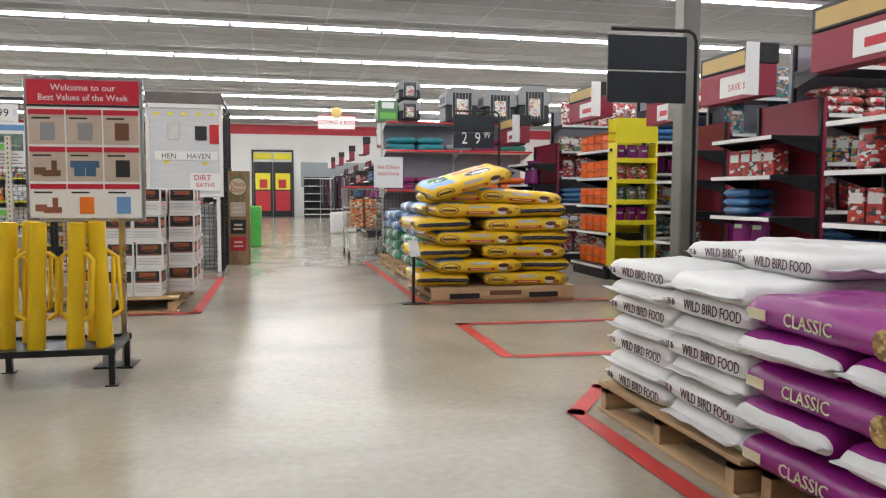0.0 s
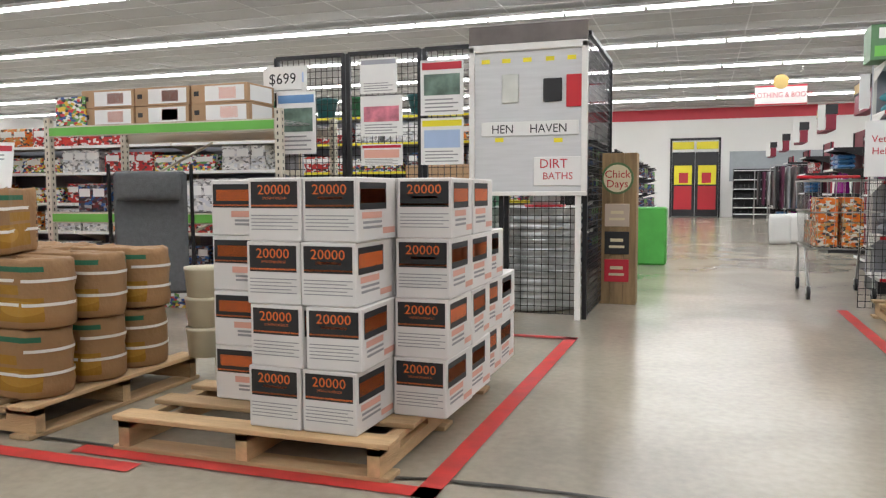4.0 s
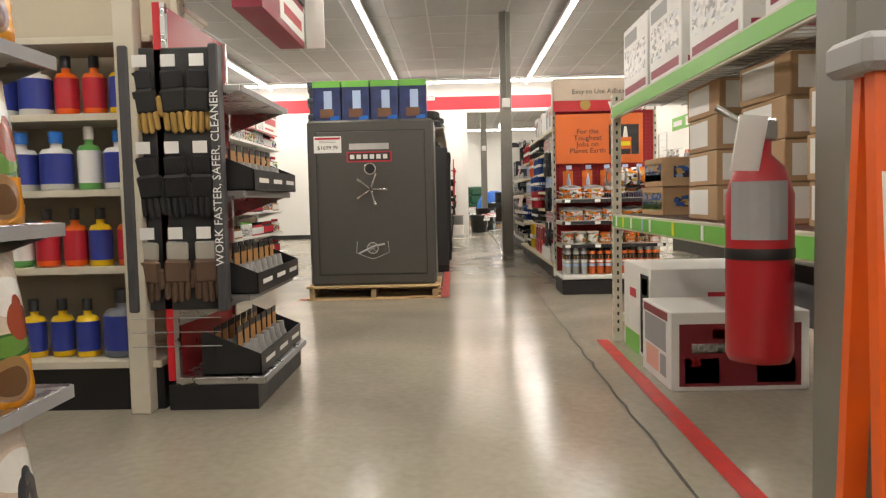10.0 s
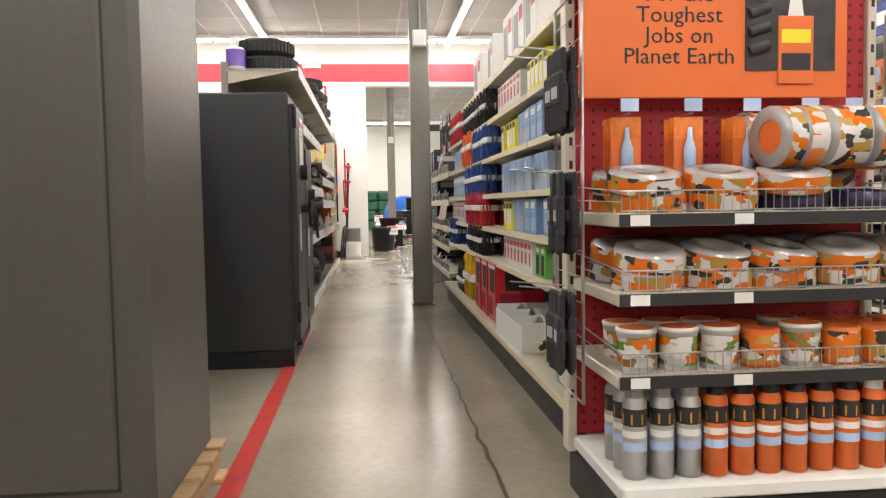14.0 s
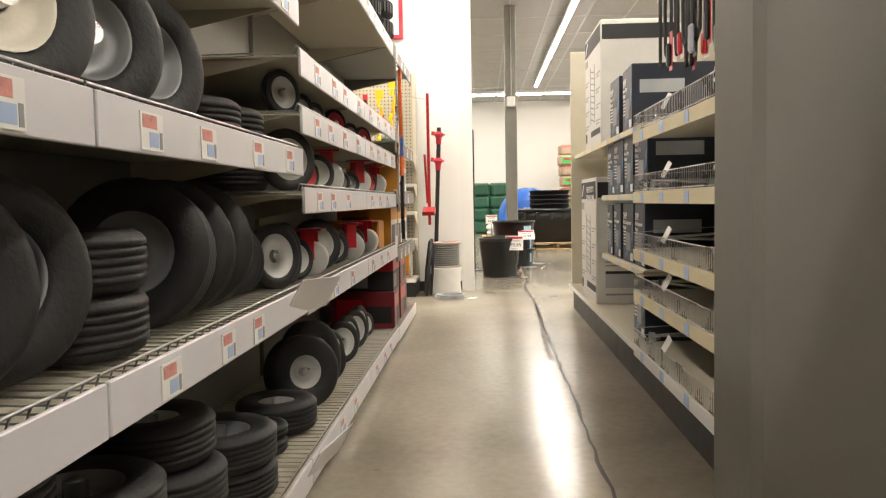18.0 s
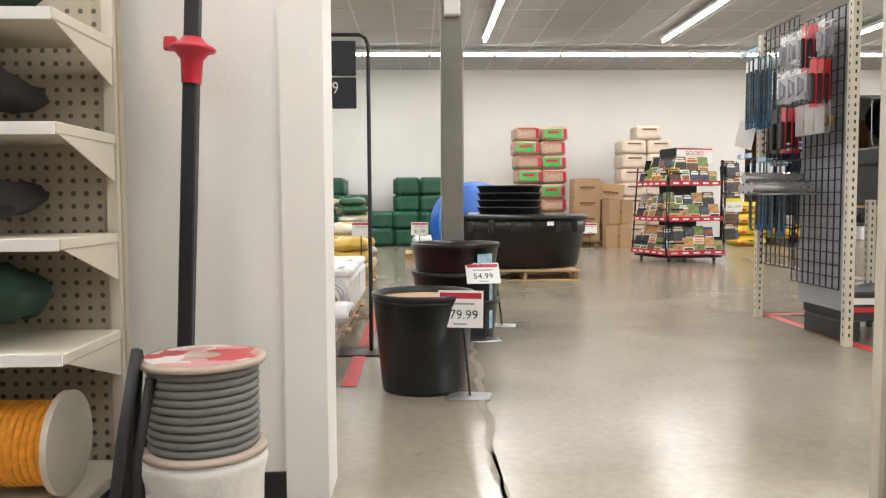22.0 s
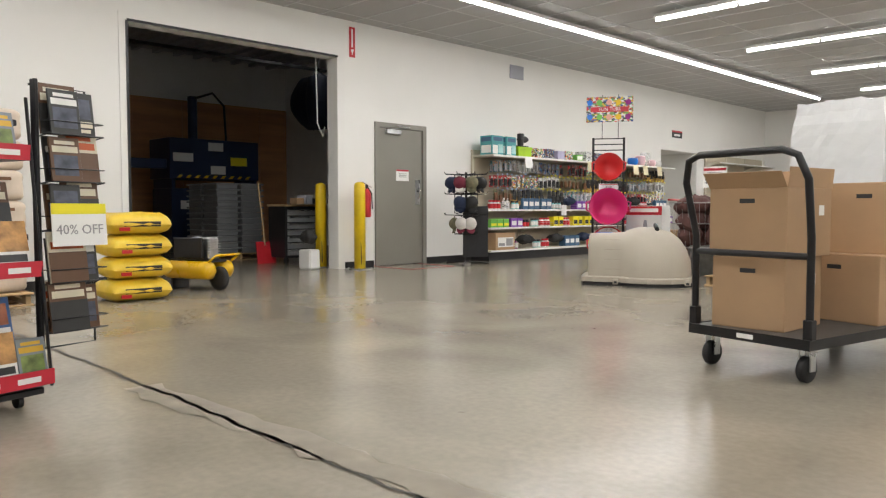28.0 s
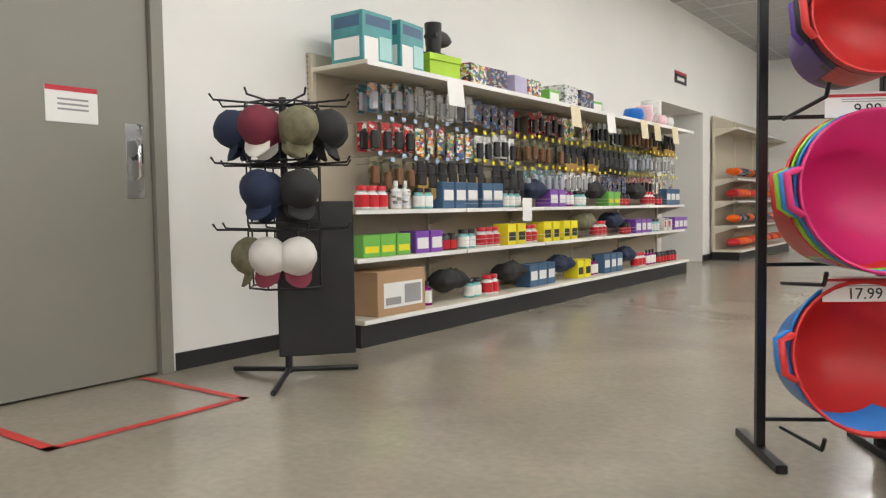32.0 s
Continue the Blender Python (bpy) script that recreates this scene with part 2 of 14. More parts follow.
        for side in (0, 1):
            for x in us:
                u = 2 * x / l
                for y in vs:
                    t = 2 * y / w
                    edge = fall(l / 2 - abs(x), ru) * fall(w / 2 - abs(y), rv)
                    swell = 0.93 + 0.07 * (1 - u * u) * (1 - t * t)
                    nz = noise.noise(Vector((x * 9 + seed * 3.1, y * 9, side * 5 + seed))) + 0.6 * noise.noise(Vector((x * 23 + seed, y * 30, seed * 2.0 + side)))
                    nz += 1.1 * abs(u) ** 3 * noise.noise(Vector((x * 5, y * 42 + seed, side)))
                    z = (h / 2 * edge * swell + wrinkle * nz * edge) * (1 if side else -0.85)
                    out = wrinkle * 0.8 * noise.noise(Vector((x * 8 + seed, y * 8, seed * 1.7)))
                    v.append((x * (1 - 0.03 * abs(t) ** 6) + out + at[0], y * (1 - 0.05 * abs(u) ** 8) + out + at[1], z + h * 0.44 + at[2]))
        k = (nu + 1) * (nv + 1)
        for side in (0, 1):
            for i in range(nu):
                for j in range(nv):
                    a = side * k + i * (nv + 1) + j
                    q = (a, a + nv + 1, a + nv + 2, a + 1)
                    f.append(q if side else q[::-1])
                    ms.append(slots((us[i] + us[i + 1]) / l, (vs[j] + vs[j + 1]) / w, side) if slots else self.mi)
        n = len(self.v)
        self.v += v
        self.f += [tuple(i + n for i in q) for q in f]
        self.m += ms
        self.sm += [True] * len(f)
        keep, self.mi = self.mi, slots(1, 0, 1) if slots else self.mi
        if seam:
            for e in (-1, 1):
                rim = [(e * (l / 2 - 0.012 + (seam + 0.012) * s), w * 0.46 * (j / 3 - 1) , h * 0.42 + s * 0.02 * noise.noise(Vector((j * 0.8, seed + e, 0))) + q * 0.004) for q in (0, 1) for s in (0, 1) for j in range(7)]
                self.add([(x + at[0], y + at[1], z + at[2]) for x, y, z in rim], [(j, j + 1, j + 8, j + 7) for j in range(6)] + [(j + 14, j + 21, j + 22, j + 15) for j in range(6)] + [(j + 7, j + 8, j + 22, j + 21) for j in range(6)])
        self.mi = keep
        return self

    def moved(self, m):
        self.v = [tuple(m @ Vector(p)) for p in self.v]
        return self

    def put(self, other, m=None):
        n = len(self.v)
        self.v += [tuple(m @ Vector(p)) for p in other.v] if m else other.v
        self.f += [tuple(i + n for i in f) for f in other.f]
        self.m += other.m
        self.sm += other.sm
        return self

    def mesh(self, name, mats):
        me = bpy.data.meshes.new(name)
        me.from_pydata(self.v, [], self.f)
        for x in mats if isinstance(mats, (list, tuple)) else [mats]:
            me.materials.append(x)
        me.polygons.foreach_set("material_index", self.m)
        me.polygons.foreach_set("use_smooth", self.sm)
        me.update()
        return me


def part(name, shape, mats, parent=None, label="", m=None):
    """One mesh object under a thing or a part; shape is a Shape or a ready mesh."""
    ob = new(name, shape.mesh(name, mats) if isinstance(shape, Shape) else shape)
    if parent:
        ob.parent = parent
    if m:
        ob.matrix_basis = m
    return tagged(ob, label)


def thing(name, m, label, category, group="", kind=""):
    """The empty at the base of a thing made of parts."""
    ob = new(name)
    ob.empty_display_size = 0.1
    ob.matrix_basis = m
    return tagged(ob, label, category, group, kind)


def solid(name, shape, mats, m, label, category, group="", kind=""):
    """A thing that is a single mesh."""
    ob = part(name, shape, mats, None, label, m)
    return tagged(ob, "", category, group, kind)


WORDS = {}


def words(text, size, material, parent, m, name="lettering", align="CENTER", width=1.0, label=""):
    """Lettering in the built-in font, as a thin mesh that faces local +z of the pose m."""
    key = (text, size, material.name, align, width)
    if key not in WORDS:
        cu = bpy.data.curves.new("lettering", "FONT")
        cu.body, cu.size, cu.align_x, cu.align_y, cu.extrude = text, size, align, "CENTER", 0.0008
        cu.resolution_u = 2
        cu.space_character = 1.0
        ob = new("lettering", cu)
        me = bpy.data.meshes.new_from_object(ob.evaluated_get(bpy.context.evaluated_depsgraph_get()))
        bpy.data.objects.remove(ob)
        bpy.data.curves.remove(cu)
        me.materials.clear()
        me.materials.append(material)
        for p in me.vertices:
            p.co.x *= width
        WORDS[key] = me
    return part(name, WORDS[key], None, parent, label or f"printed lettering that reads {text}"[:60], m)


def facing(x, y, z, way=0):
    """The pose of flat lettering that stands upright: way 0 faces -y, 90 faces +x, 180 faces +y, -90 faces -x."""
    return pose(x, y, z, 90, 0, way)


# paints
WHITE = mat("white_paint", (0.78, 0.77, 0.74), 0.55, var=0.03, scale=2, bump=0.08, bscale=90)
WALLW = mat("wall_paint", (0.80, 0.795, 0.77), 0.6, var=0.04, scale=0.7, bump=0.12, bscale=120)
REDBAND = mat("red_band_paint", (0.55, 0.03, 0.05), 0.45, var=0.05)
CEILM = mat("ceiling_tile", (0.46, 0.46, 0.46), 0.8, var=0.06, scale=1.2, bump=0.3, bscale=160)
TBAR = mat("ceiling_bar", (0.58, 0.58, 0.58), 0.5, var=0.03)
GREYCOL = mat("column_paint", (0.20, 0.192, 0.168), 0.42, var=0.12, scale=4, bump=0.05)
DOORGREY = mat("door_paint", (0.235, 0.225, 0.195), 0.4, var=0.05, scale=2)
BLACK = mat("black_plastic", (0.012, 0.012, 0.014), 0.42, var=0.3, scale=9)
BLACKM = mat("black_metal", (0.014, 0.014, 0.016), 0.35, 0.2, var=0.3, scale=9)
RUBBER = mat("rubber", (0.012, 0.012, 0.013), 0.6, var=0.35, scale=12, bump=0.2, bscale=80)
BEIGE = mat("beige_shelf_metal", (0.60, 0.56, 0.46), 0.42, var=0.06, scale=3)
BEIGEB = mat("beige_back_panel", (0.50, 0.46, 0.37), 0.55, var=0.06, scale=3)
GREYP = mat("grey_back_panel", (0.36, 0.37, 0.42), 0.6, var=0.05)
STEEL = mat("bare_steel", (0.56, 0.56, 0.56), 0.28, 1.0, var=0.1, scale=8)
CHROME = mat("chrome", (0.75, 0.75, 0.75), 0.12, 1.0, var=0.03)
WIRE = mat("wire", (0.45, 0.45, 0.45), 0.3, 0.9, var=0.1)
GALV = mat("galvanised", (0.55, 0.57, 0.58), 0.33, 1.0, var=0.22, scale=14)
PLASTICW = mat("white_plastic", (0.74, 0.74, 0.73), 0.35, var=0.04)
PAPER = mat("paper", (0.80, 0.80, 0.78), 0.6, var=0.03)
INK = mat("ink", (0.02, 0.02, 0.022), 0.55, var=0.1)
GREYINK = mat("grey_print", (0.30, 0.30, 0.31), 0.55, var=0.1)
RED = mat("red_print", (0.52, 0.02, 0.04), 0.4, var=0.06)
REDLAM = mat("red_laminate", (0.50, 0.018, 0.03), 0.33, var=0.06, scale=2, bump=0.03)
REDP = mat("red_plastic", (0.55, 0.02, 0.03), 0.3, var=0.08)
DKRED = mat("dark_red_panel", (0.26, 0.015, 0.04), 0.5, var=0.06)
YELLOW = mat("yellow_paint", (0.80, 0.52, 0.01), 0.35, var=0.08, scale=6)
YELLOWC = mat("yellow_card", (0.82, 0.72, 0.02), 0.45, var=0.04)
ORANGE = mat("orange_plastic", (0.80, 0.13, 0.01), 0.35, var=0.06)
ORANGEC = mat("orange_card", (0.82, 0.20, 0.02), 0.45, var=0.05)
GREENC = mat("green_strip", (0.16, 0.48, 0.08), 0.45, var=0.05)
BLUEP = mat("blue_plastic", (0.01, 0.16, 0.62), 0.3, var=0.06)
BLUEC = mat("blue_card", (0.16, 0.33, 0.62), 0.4, var=0.06, rand=0.12)
LTBLUE = mat("light_blue_card", (0.42, 0.55, 0.78), 0.4, var=0.06, rand=0.1)
TAPER = mat("red_floor_tape", (0.55, 0.045, 0.04), 0.45, var=0.25, scale=9)
WOOD = mat("pallet_wood", (0.50, 0.34, 0.18), 0.75, var=0.22, scale=4, bump=0.4, bscale=30, rand=0.2, stretch=(1.0, 7.0, 7.0))
WOODY = mat("pallet_wood_across", (0.50, 0.34, 0.18), 0.75, var=0.22, scale=4, bump=0.4, bscale=30, rand=0.2, stretch=(7.0, 1.0, 7.0))
CARD = mat("cardboard", (0.42, 0.27, 0.15), 0.72, var=0.07, scale=5, bump=0.05, rand=0.07)
KRAFT = mat("brown_kraft_paper", (0.31, 0.175, 0.075), 0.7, var=0.16, scale=6, bump=0.9, bscale=18, rand=0.08)
STRAP = mat("white_strap", (0.75, 0.73, 0.68), 0.4, var=0.05)
SAFEG = mat("safe_paint", (0.072, 0.069, 0.064), 0.38, var=0.08, scale=60, bump=0.06, bscale=300)
SAFEB = mat("dark_safe_paint", (0.035, 0.036, 0.038), 0.4, var=0.08, scale=60, bump=0.05, bscale=300)
FILM = mat("plastic_film", (0.80, 0.80, 0.80), 0.18, var=0.05, scale=8, bump=0.7, bscale=12)
CLEAR = mat("clear_plastic", (0.9, 0.9, 0.9), 0.12, var=0.02, alpha=0.25)


def floor_material():
    m = bpy.data.materials.new("polished_concrete")
    m.use_nodes = True
    nt = m.node_tree
    b = nt.nodes["Principled BSDF"]
    co = nt.nodes.new("ShaderNodeTexCoord").outputs["Object"]

    def nz(scale, detail=5, dist=0.0):
        n = nt.nodes.new("ShaderNodeTexNoise")
        n.inputs["Scale"].default_value, n.inputs["Detail"].default_value, n.inputs["Distortion"].default_value = scale, detail, dist
        nt.links.new(co, n.inputs["Vector"])
        return n.outputs[0]

    ramp = nt.nodes.new("ShaderNodeValToRGB")
    el = ramp.color_ramp.elements
    el[0].position, el[0].color = 0.0, (0.17, 0.150, 0.116, 1)
    el[1].position, el[1].color = 1.0, (0.54, 0.485, 0.388, 1)
    nt.links.new(nz(0.9, 7, 0.6), ramp.inputs[0])
    fine = nt.nodes.new("ShaderNodeMapRange")
    fine.inputs[1].default_value, fine.inputs[2].default_value = 0.3, 0.7
    fine.inputs[3].default_value, fine.inputs[4].default_value = 0.93, 1.07
    nt.links.new(nz(26, 8), fine.inputs[0])
    mul = nt.nodes.new("ShaderNodeVectorMath")
    mul.operation = "SCALE"
    nt.links.new(ramp.outputs[0], mul.inputs[0])
    nt.links.new(fine.outputs[0], mul.inputs["Scale"])
    # small dark scuffs and specks
    spk = nt.nodes.new("ShaderNodeMapRange")
    spk.inputs[1].default_value, spk.inputs[2].default_value = 0.74, 0.80
    spk.inputs[3].default_value, spk.inputs[4].default_value = 1.0, 0.72
    nt.links.new(nz(9.0, 3, 0.3), spk.inputs[0])
    mul2 = nt.nodes.new("ShaderNodeVectorMath")
    mul2.operation = "SCALE"
    nt.links.new(mul.outputs[0], mul2.inputs[0])
    nt.links.new(spk.outputs[0], mul2.inputs["Scale"])
    # the back hall's lower floor brightness, put into the colour past the partition
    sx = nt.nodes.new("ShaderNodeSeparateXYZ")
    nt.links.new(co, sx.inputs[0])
    hall_dim = nt.nodes.new("ShaderNodeMapRange")
    hall_dim.inputs[1].default_value, hall_dim.inputs[2].default_value = -24.3, -24.0
    hall_dim.inputs[3].default_value, hall_dim.inputs[4].default_value = 0.78, 1.0
    nt.links.new(sx.outputs[0], hall_dim.inputs[0])
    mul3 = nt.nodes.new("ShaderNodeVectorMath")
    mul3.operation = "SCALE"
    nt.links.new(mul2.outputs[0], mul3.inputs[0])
    nt.links.new(hall_dim.outputs[0], mul3.inputs["Scale"])
    nt.links.new(mul3.outputs[0], b.inputs["Base Color"])
    rr = nt.nodes.new("ShaderNodeMapRange")
    rr.inputs[1].default_value, rr.inputs[2].default_value = 0.0, 1.0
    rr.inputs[3].default_value, rr.inputs[4].default_value = 0.15, 0.25
    nt.links.new(nz(1.6, 3), rr.inputs[0])
    nt.links.new(rr.outputs[0], b.inputs["Roughness"])
    return m


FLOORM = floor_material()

# ---- the building ----
WX, NY, EX, SY = -38.45, 31.5, 14.0, -10.0
PX = -24.07  # partition between the shop and the back hall


def structure(name, shape, mats, label, category):
    return tagged(part(name, shape, mats), label, category, kind="structure")


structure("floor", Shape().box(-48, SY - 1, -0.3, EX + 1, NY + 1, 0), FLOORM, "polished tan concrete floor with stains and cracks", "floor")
structure("ceiling", Shape().box(WX - 0.2, SY - 0.2, CEIL, EX + 0.2, NY + 0.2, CEIL + 0.2), CEILM, "white suspended ceiling tiles", "ceiling")
s = Shape()
x = WX + 0.3
while x < EX:
    s.box(x - 0.012, SY, CEIL - 0.006, x + 0.012, NY, CEIL + 0.002)
    x += 1.22
y = SY
while y < NY:
    s.box(WX, y - 0.012, CEIL - 0.009, EX, y + 0.012, CEIL + 0.002)
    y += 0.61
structure("ceiling_grid", s, TBAR, "thin white metal bars of the suspended ceiling", "ceiling")

# west wall with the dock opening and two doorways
s = Shape()
DK0, DK1, DKH = 12.80, 15.94, 3.17
DR0, DR1, DRH = 16.68, 17.72, 2.24
RW0, RW1, RWH = 25.5, 27.3, 2.32
T = 0.22
for y0, y1, z0 in ((SY, DK0, 0), (DK0, DK1, DKH), (DK1, DR0, 0), (DR0, DR1, DRH), (DR1, RW0, 0), (RW0, RW1, RWH), (RW1, NY, 0)):
    s.box(WX - T, y0, z0, WX, y1, CEIL)
structure("wall_west", s, WALLW, "white painted back wall", "wall")
s = Shape()
s.box(-48, NY, 0, EX, NY + 0.2, CEIL)
structure("wall_north", s, WALLW, "white painted wall", "wall")
structure("wall_east", Shape().box(EX, SY, 0, EX + 0.2, NY, CEIL), WALLW, "white painted wall", "wall")
structure("wall_south", Shape().box(WX, SY - 0.2, 0, EX, SY, CEIL), WALLW, "white painted wall", "wall")
s = Shape()
s.box(PX - 0.2, SY, 0, PX, 5.31, CEIL)
s.box(PX - 0.2, 5.31, 3.0, PX, 9.6, CEIL)
s.box(PX - 0.2, 9.6, 0, PX, NY, CEIL)
structure("wall_partition", s, WALLW, "white partition wall with a wide opening", "wall")
structure("opening_trim", Shape().box(PX - 0.215, 5.29, 0, PX + 0.012, 5.325, 3.0).box(PX - 0.215, 5.2, 0, PX + 0.012, 5.29, 3.0), WHITE, "white corner trim of the opening", "trim")
structure("red_band", Shape().box(PX, SY, 3.07, PX + 0.012, 9.6, 3.38), REDBAND, "red painted band above the opening", "trim")
structure("red_band_far", Shape().box(-24.0, NY - 0.012, 3.3, EX, NY, 3.67), REDBAND, "red painted band along the far wall", "trim")
s = Shape()
for y0, y1 in ((SY, DK0 - 0.12), (DK1 + 0.12, DR0 - 0.06), (DR1 + 0.06, RW0), (RW1, NY)):
    s.box(WX, y0, 0, WX + 0.012, y1, 0.1)
s.box(PX, SY, 0, PX + 0.012, 5.2, 0.1)
structure("baseboard", s, BLACK, "black vinyl baseboard", "baseboard")

# cracks and joints in the concrete, patched with grey filler
CRACK = mat("crack_filler", (0.05, 0.045, 0.035), 0.6, var=0.4, scale=9)
PATCH = mat("crack_patch", (0.225, 0.195, 0.15), 0.5, var=0.25, scale=8)


def crack(pts, w, material, name, seed, step=0.12):
    rng = random.Random(seed)
    s = Shape()
    line = []
    for (ax, ay), (bx, by) in zip(pts, pts[1:]):
        n = max(2, int(math.hypot(bx - ax, by - ay) / step))
        dx, dy = (bx - ax), (by - ay)
        d = math.hypot(dx, dy)
        for k in range(n):
            j = (rng.random() - 0.5) * min(w * 1.4, 0.05)
            line.append((ax + dx * k / n - dy / d * j, ay + dy * k / n + dx / d * j, w * (0.65 + 0.7 * rng.random())))
    v = []
    for i, (x, y, ww) in enumerate(line):
        a, b = line[max(0, i - 1)], line[min(len(line) - 1, i + 1)]
        dx, dy = b[0] - a[0], b[1] - a[1]
        d = math.hypot(dx, dy) or 1
        v += [(x - dy / d * ww / 2, y + dx / d * ww / 2, 0.004), (x + dy / d * ww / 2, y - dx / d * ww / 2, 0.004)]
    s.add(v, [(2 * i, 2 * i + 1, 2 * i + 3, 2 * i + 2) for i in range(len(line) - 1)])
    return structure(name, s, material, "dark crack in the concrete floor", "floor crack")


crack([(-6.0, 6.0), (-1.2, 6.09), (1.1, 6.2), (2.3, 6.0), (12, 5.98)], 0.024, CRACK, "floor_joint_front", 1)
crack([(-6.92, -6), (-6.94, 4.2), (-6.97, 5.46), (-7.2, 5.85)], 0.03, CRACK, "floor_joint_cross", 2)
crack([(-24.5, 5.86), (-22.8, 5.86), (-17.2, 5.78), (-12.3, 5.75), (-7.2, 5.7)], 0.012, CRACK, "floor_joint_aisle", 3)
crack([(-27.2, 5.95), (-24.5, 5.86), (-22.8, 5.87), (-20.5, 5.8)], 0.03, PATCH, "floor_patch_aisle", 13)
crack([(-27.75, 3), (-27.75, 6.25), (-27.7, 8.3), (-27.7, 14)], 0.022, CRACK, "floor_joint_hall", 4)
crack([(-37, 10.65), (-32.8, 10.58), (-30.3, 10.5), (-27, 10.6), (-24.4, 10.6)], 0.02, CRACK, "floor_joint_back", 5)
crack([(-33, 10.55), (-31.0, 10.62), (-29.0, 10.62), (-27.5, 10.66)], 0.16, PATCH, "floor_patch_back", 6)
crack([(-6.1, 5.97), (-5.6, 5.95), (-4.2, 5.88), (-3.6, 5.92), (-3.2, 5.92)], 0.05, PATCH, "floor_patch_counter", 7)
crack([(-16.3, 5.2), (-16.8, 5.3), (-17.2, 5.6)], 0.02, CRACK, "floor_crack_column", 8)


def tape(name, pts, w=0.075):
    s = Shape()
    for (ax, ay), (bx, by) in zip(pts, pts[1:]):
        d = math.hypot(bx - ax, by - ay)
        ex, ey = (bx - ax) / d * w / 2, (by - ay) / d * w / 2
        s.add([(ax - ex - ey, ay - ey + ex, 0.005), (ax - ex + ey, ay - ey - ex, 0.005), (bx + ex + ey, by + ey - ex, 0.005), (bx + ex - ey, by + ey + ex, 0.005)], [(0, 1, 2, 3)])
    return structure(name, s, TAPER, "red floor marking tape, scuffed", "floor tape")


tape("floor_tape_empty_bay", [(1.27, 4.05), (1.27, 5.12), (2.65, 5.08)])
tape("floor_tape_empty_bay_side", [(2.65, 4.0), (1.35, 4.02)])
tape("floor_tape_boxes", [(-1.85, 6.02), (-0.58, 6.02), (-0.55, 8.55), (-1.2, 8.55)])
tape("floor_tape_bales", [(-3.1, 6.9), (-3.12, 5.92), (-1.6, 5.92)])
tape("floor_tape_yellow_bags", [(1.2, 10.2), (1.2, 6.15), (2.8, 6.12)])
tape("floor_tape_seed", [(1.25, 0.6), (1.22, 2.92), (1.5, 3.3), (2.7, 3.3)])
tape("floor_tape_safe", [(-12.28, 3.6), (-12.28, 4.9), (-16.0, 4.885)])
tape("floor_tape_rack", [(-10.0, 5.90), (-6.9, 5.86)])
tape("floor_tape_film_pallet", [(-25.55, 5.25), (-28.7, 5.25)])
tape("floor_tape_parts", [(-26.0, 8.3), (-27.7, 8.33), (-27.75, 9.6)])
tape("floor_tape_door", [(-38.4, 16.64), (-37.6, 16.64), (-37.6, 17.56), (-38.4, 17.56)], 0.05)

# columns
for cx, cy, w in ((3.67, 6.36, 0.17), (-6.93, 5.86, 0.15), (-17.3, 5.82, 0.17), (-27.7, 5.86, 0.17)):
    c = thing("column", pose(cx, cy, 0), "square grey painted steel column from floor to ceiling", "column", "roof columns", "structure")
    part("shaft", Shape().rbox(-w / 2, -w / 2, 0.012, w / 2, w / 2, CEIL, 0.012), GREYCOL, c)
    part("base_plate", Shape().rbox(-w * 0.6, -w * 0.6, 0, w * 0.6, w * 0.6, 0.012, 0.003), GREYCOL, c)
    if cx < 0:
        part("junction_box", Shape().rbox(-0.05, -0.06, 2.28, 0.05, 0.06, 2.42, 0.008).moved(pose(w / 2 + 0.02, 0, 0)), PLASTICW, c, "cream electrical junction box")
        part("conduit", Shape().cyl((w / 2 + 0.02, 0, 2.42), (w / 2 + 0.02, 0, CEIL), 0.013, n=8), GREYCOL, c)

# strip lights in rows
TUBEM = glow("lit_tube", (1.0, 0.975, 0.94), TUBE)
HOUS = mat("light_housing", (0.70, 0.70, 0.70), 0.4, var=0.03)
proto = thing("strip_light", pose(0, 0, CEIL), "white strip light with two lit fluorescent tubes end to end", "ceiling light", "strip lights in rows")
part("housing", Shape().rbox(-1.22, -0.06, -0.10, 1.22, 0.06, -0.05, 0.008).cyl((-0.9, 0, -0.05), (-0.9, 0, 0), 0.006, n=6).cyl((0.9, 0, -0.05), (0.9, 0, 0), 0.006, n=6), HOUS, proto)
tubeme = Shape().cyl((-0.585, 0, -0.125), (0.585, 0, -0.125), 0.026, n=8).mesh("tube", TUBEM)
part("tube", tubeme, None, proto, "lit fluorescent tube", pose(-0.61, 0, 0))
part("tube", tubeme, None, proto, "lit fluorescent tube", pose(0.61, 0, 0))
spots = []
for row in range(10):
    y = 0.65 + 3.05 * row
    xs = [-22.6 + 2.44 * k for k in range(15)]
    if row in (0, 1, 2, 3):
        xs += [-33.7 + 2.44 * k for k in range(4)]
    elif row >= 4:
        xs += [-33.7 + 2.44 * k for k in range(4)]
    spots += [(x, y, 0) for x in xs]
spots += [(-36.1, -1.5 + 2.44 * k, 90) for k in range(13)] + [(-23.3, -2.0 + 2.44 * k, 90) for k in range(5)]
for k, (x, y, a) in enumerate(spots):
    if k == 0:
        proto.matrix_basis = pose(x, y, CEIL, 0, 0, a)
    else:
        copy_thing(proto, pose(x, y, CEIL, 0, 0, a))


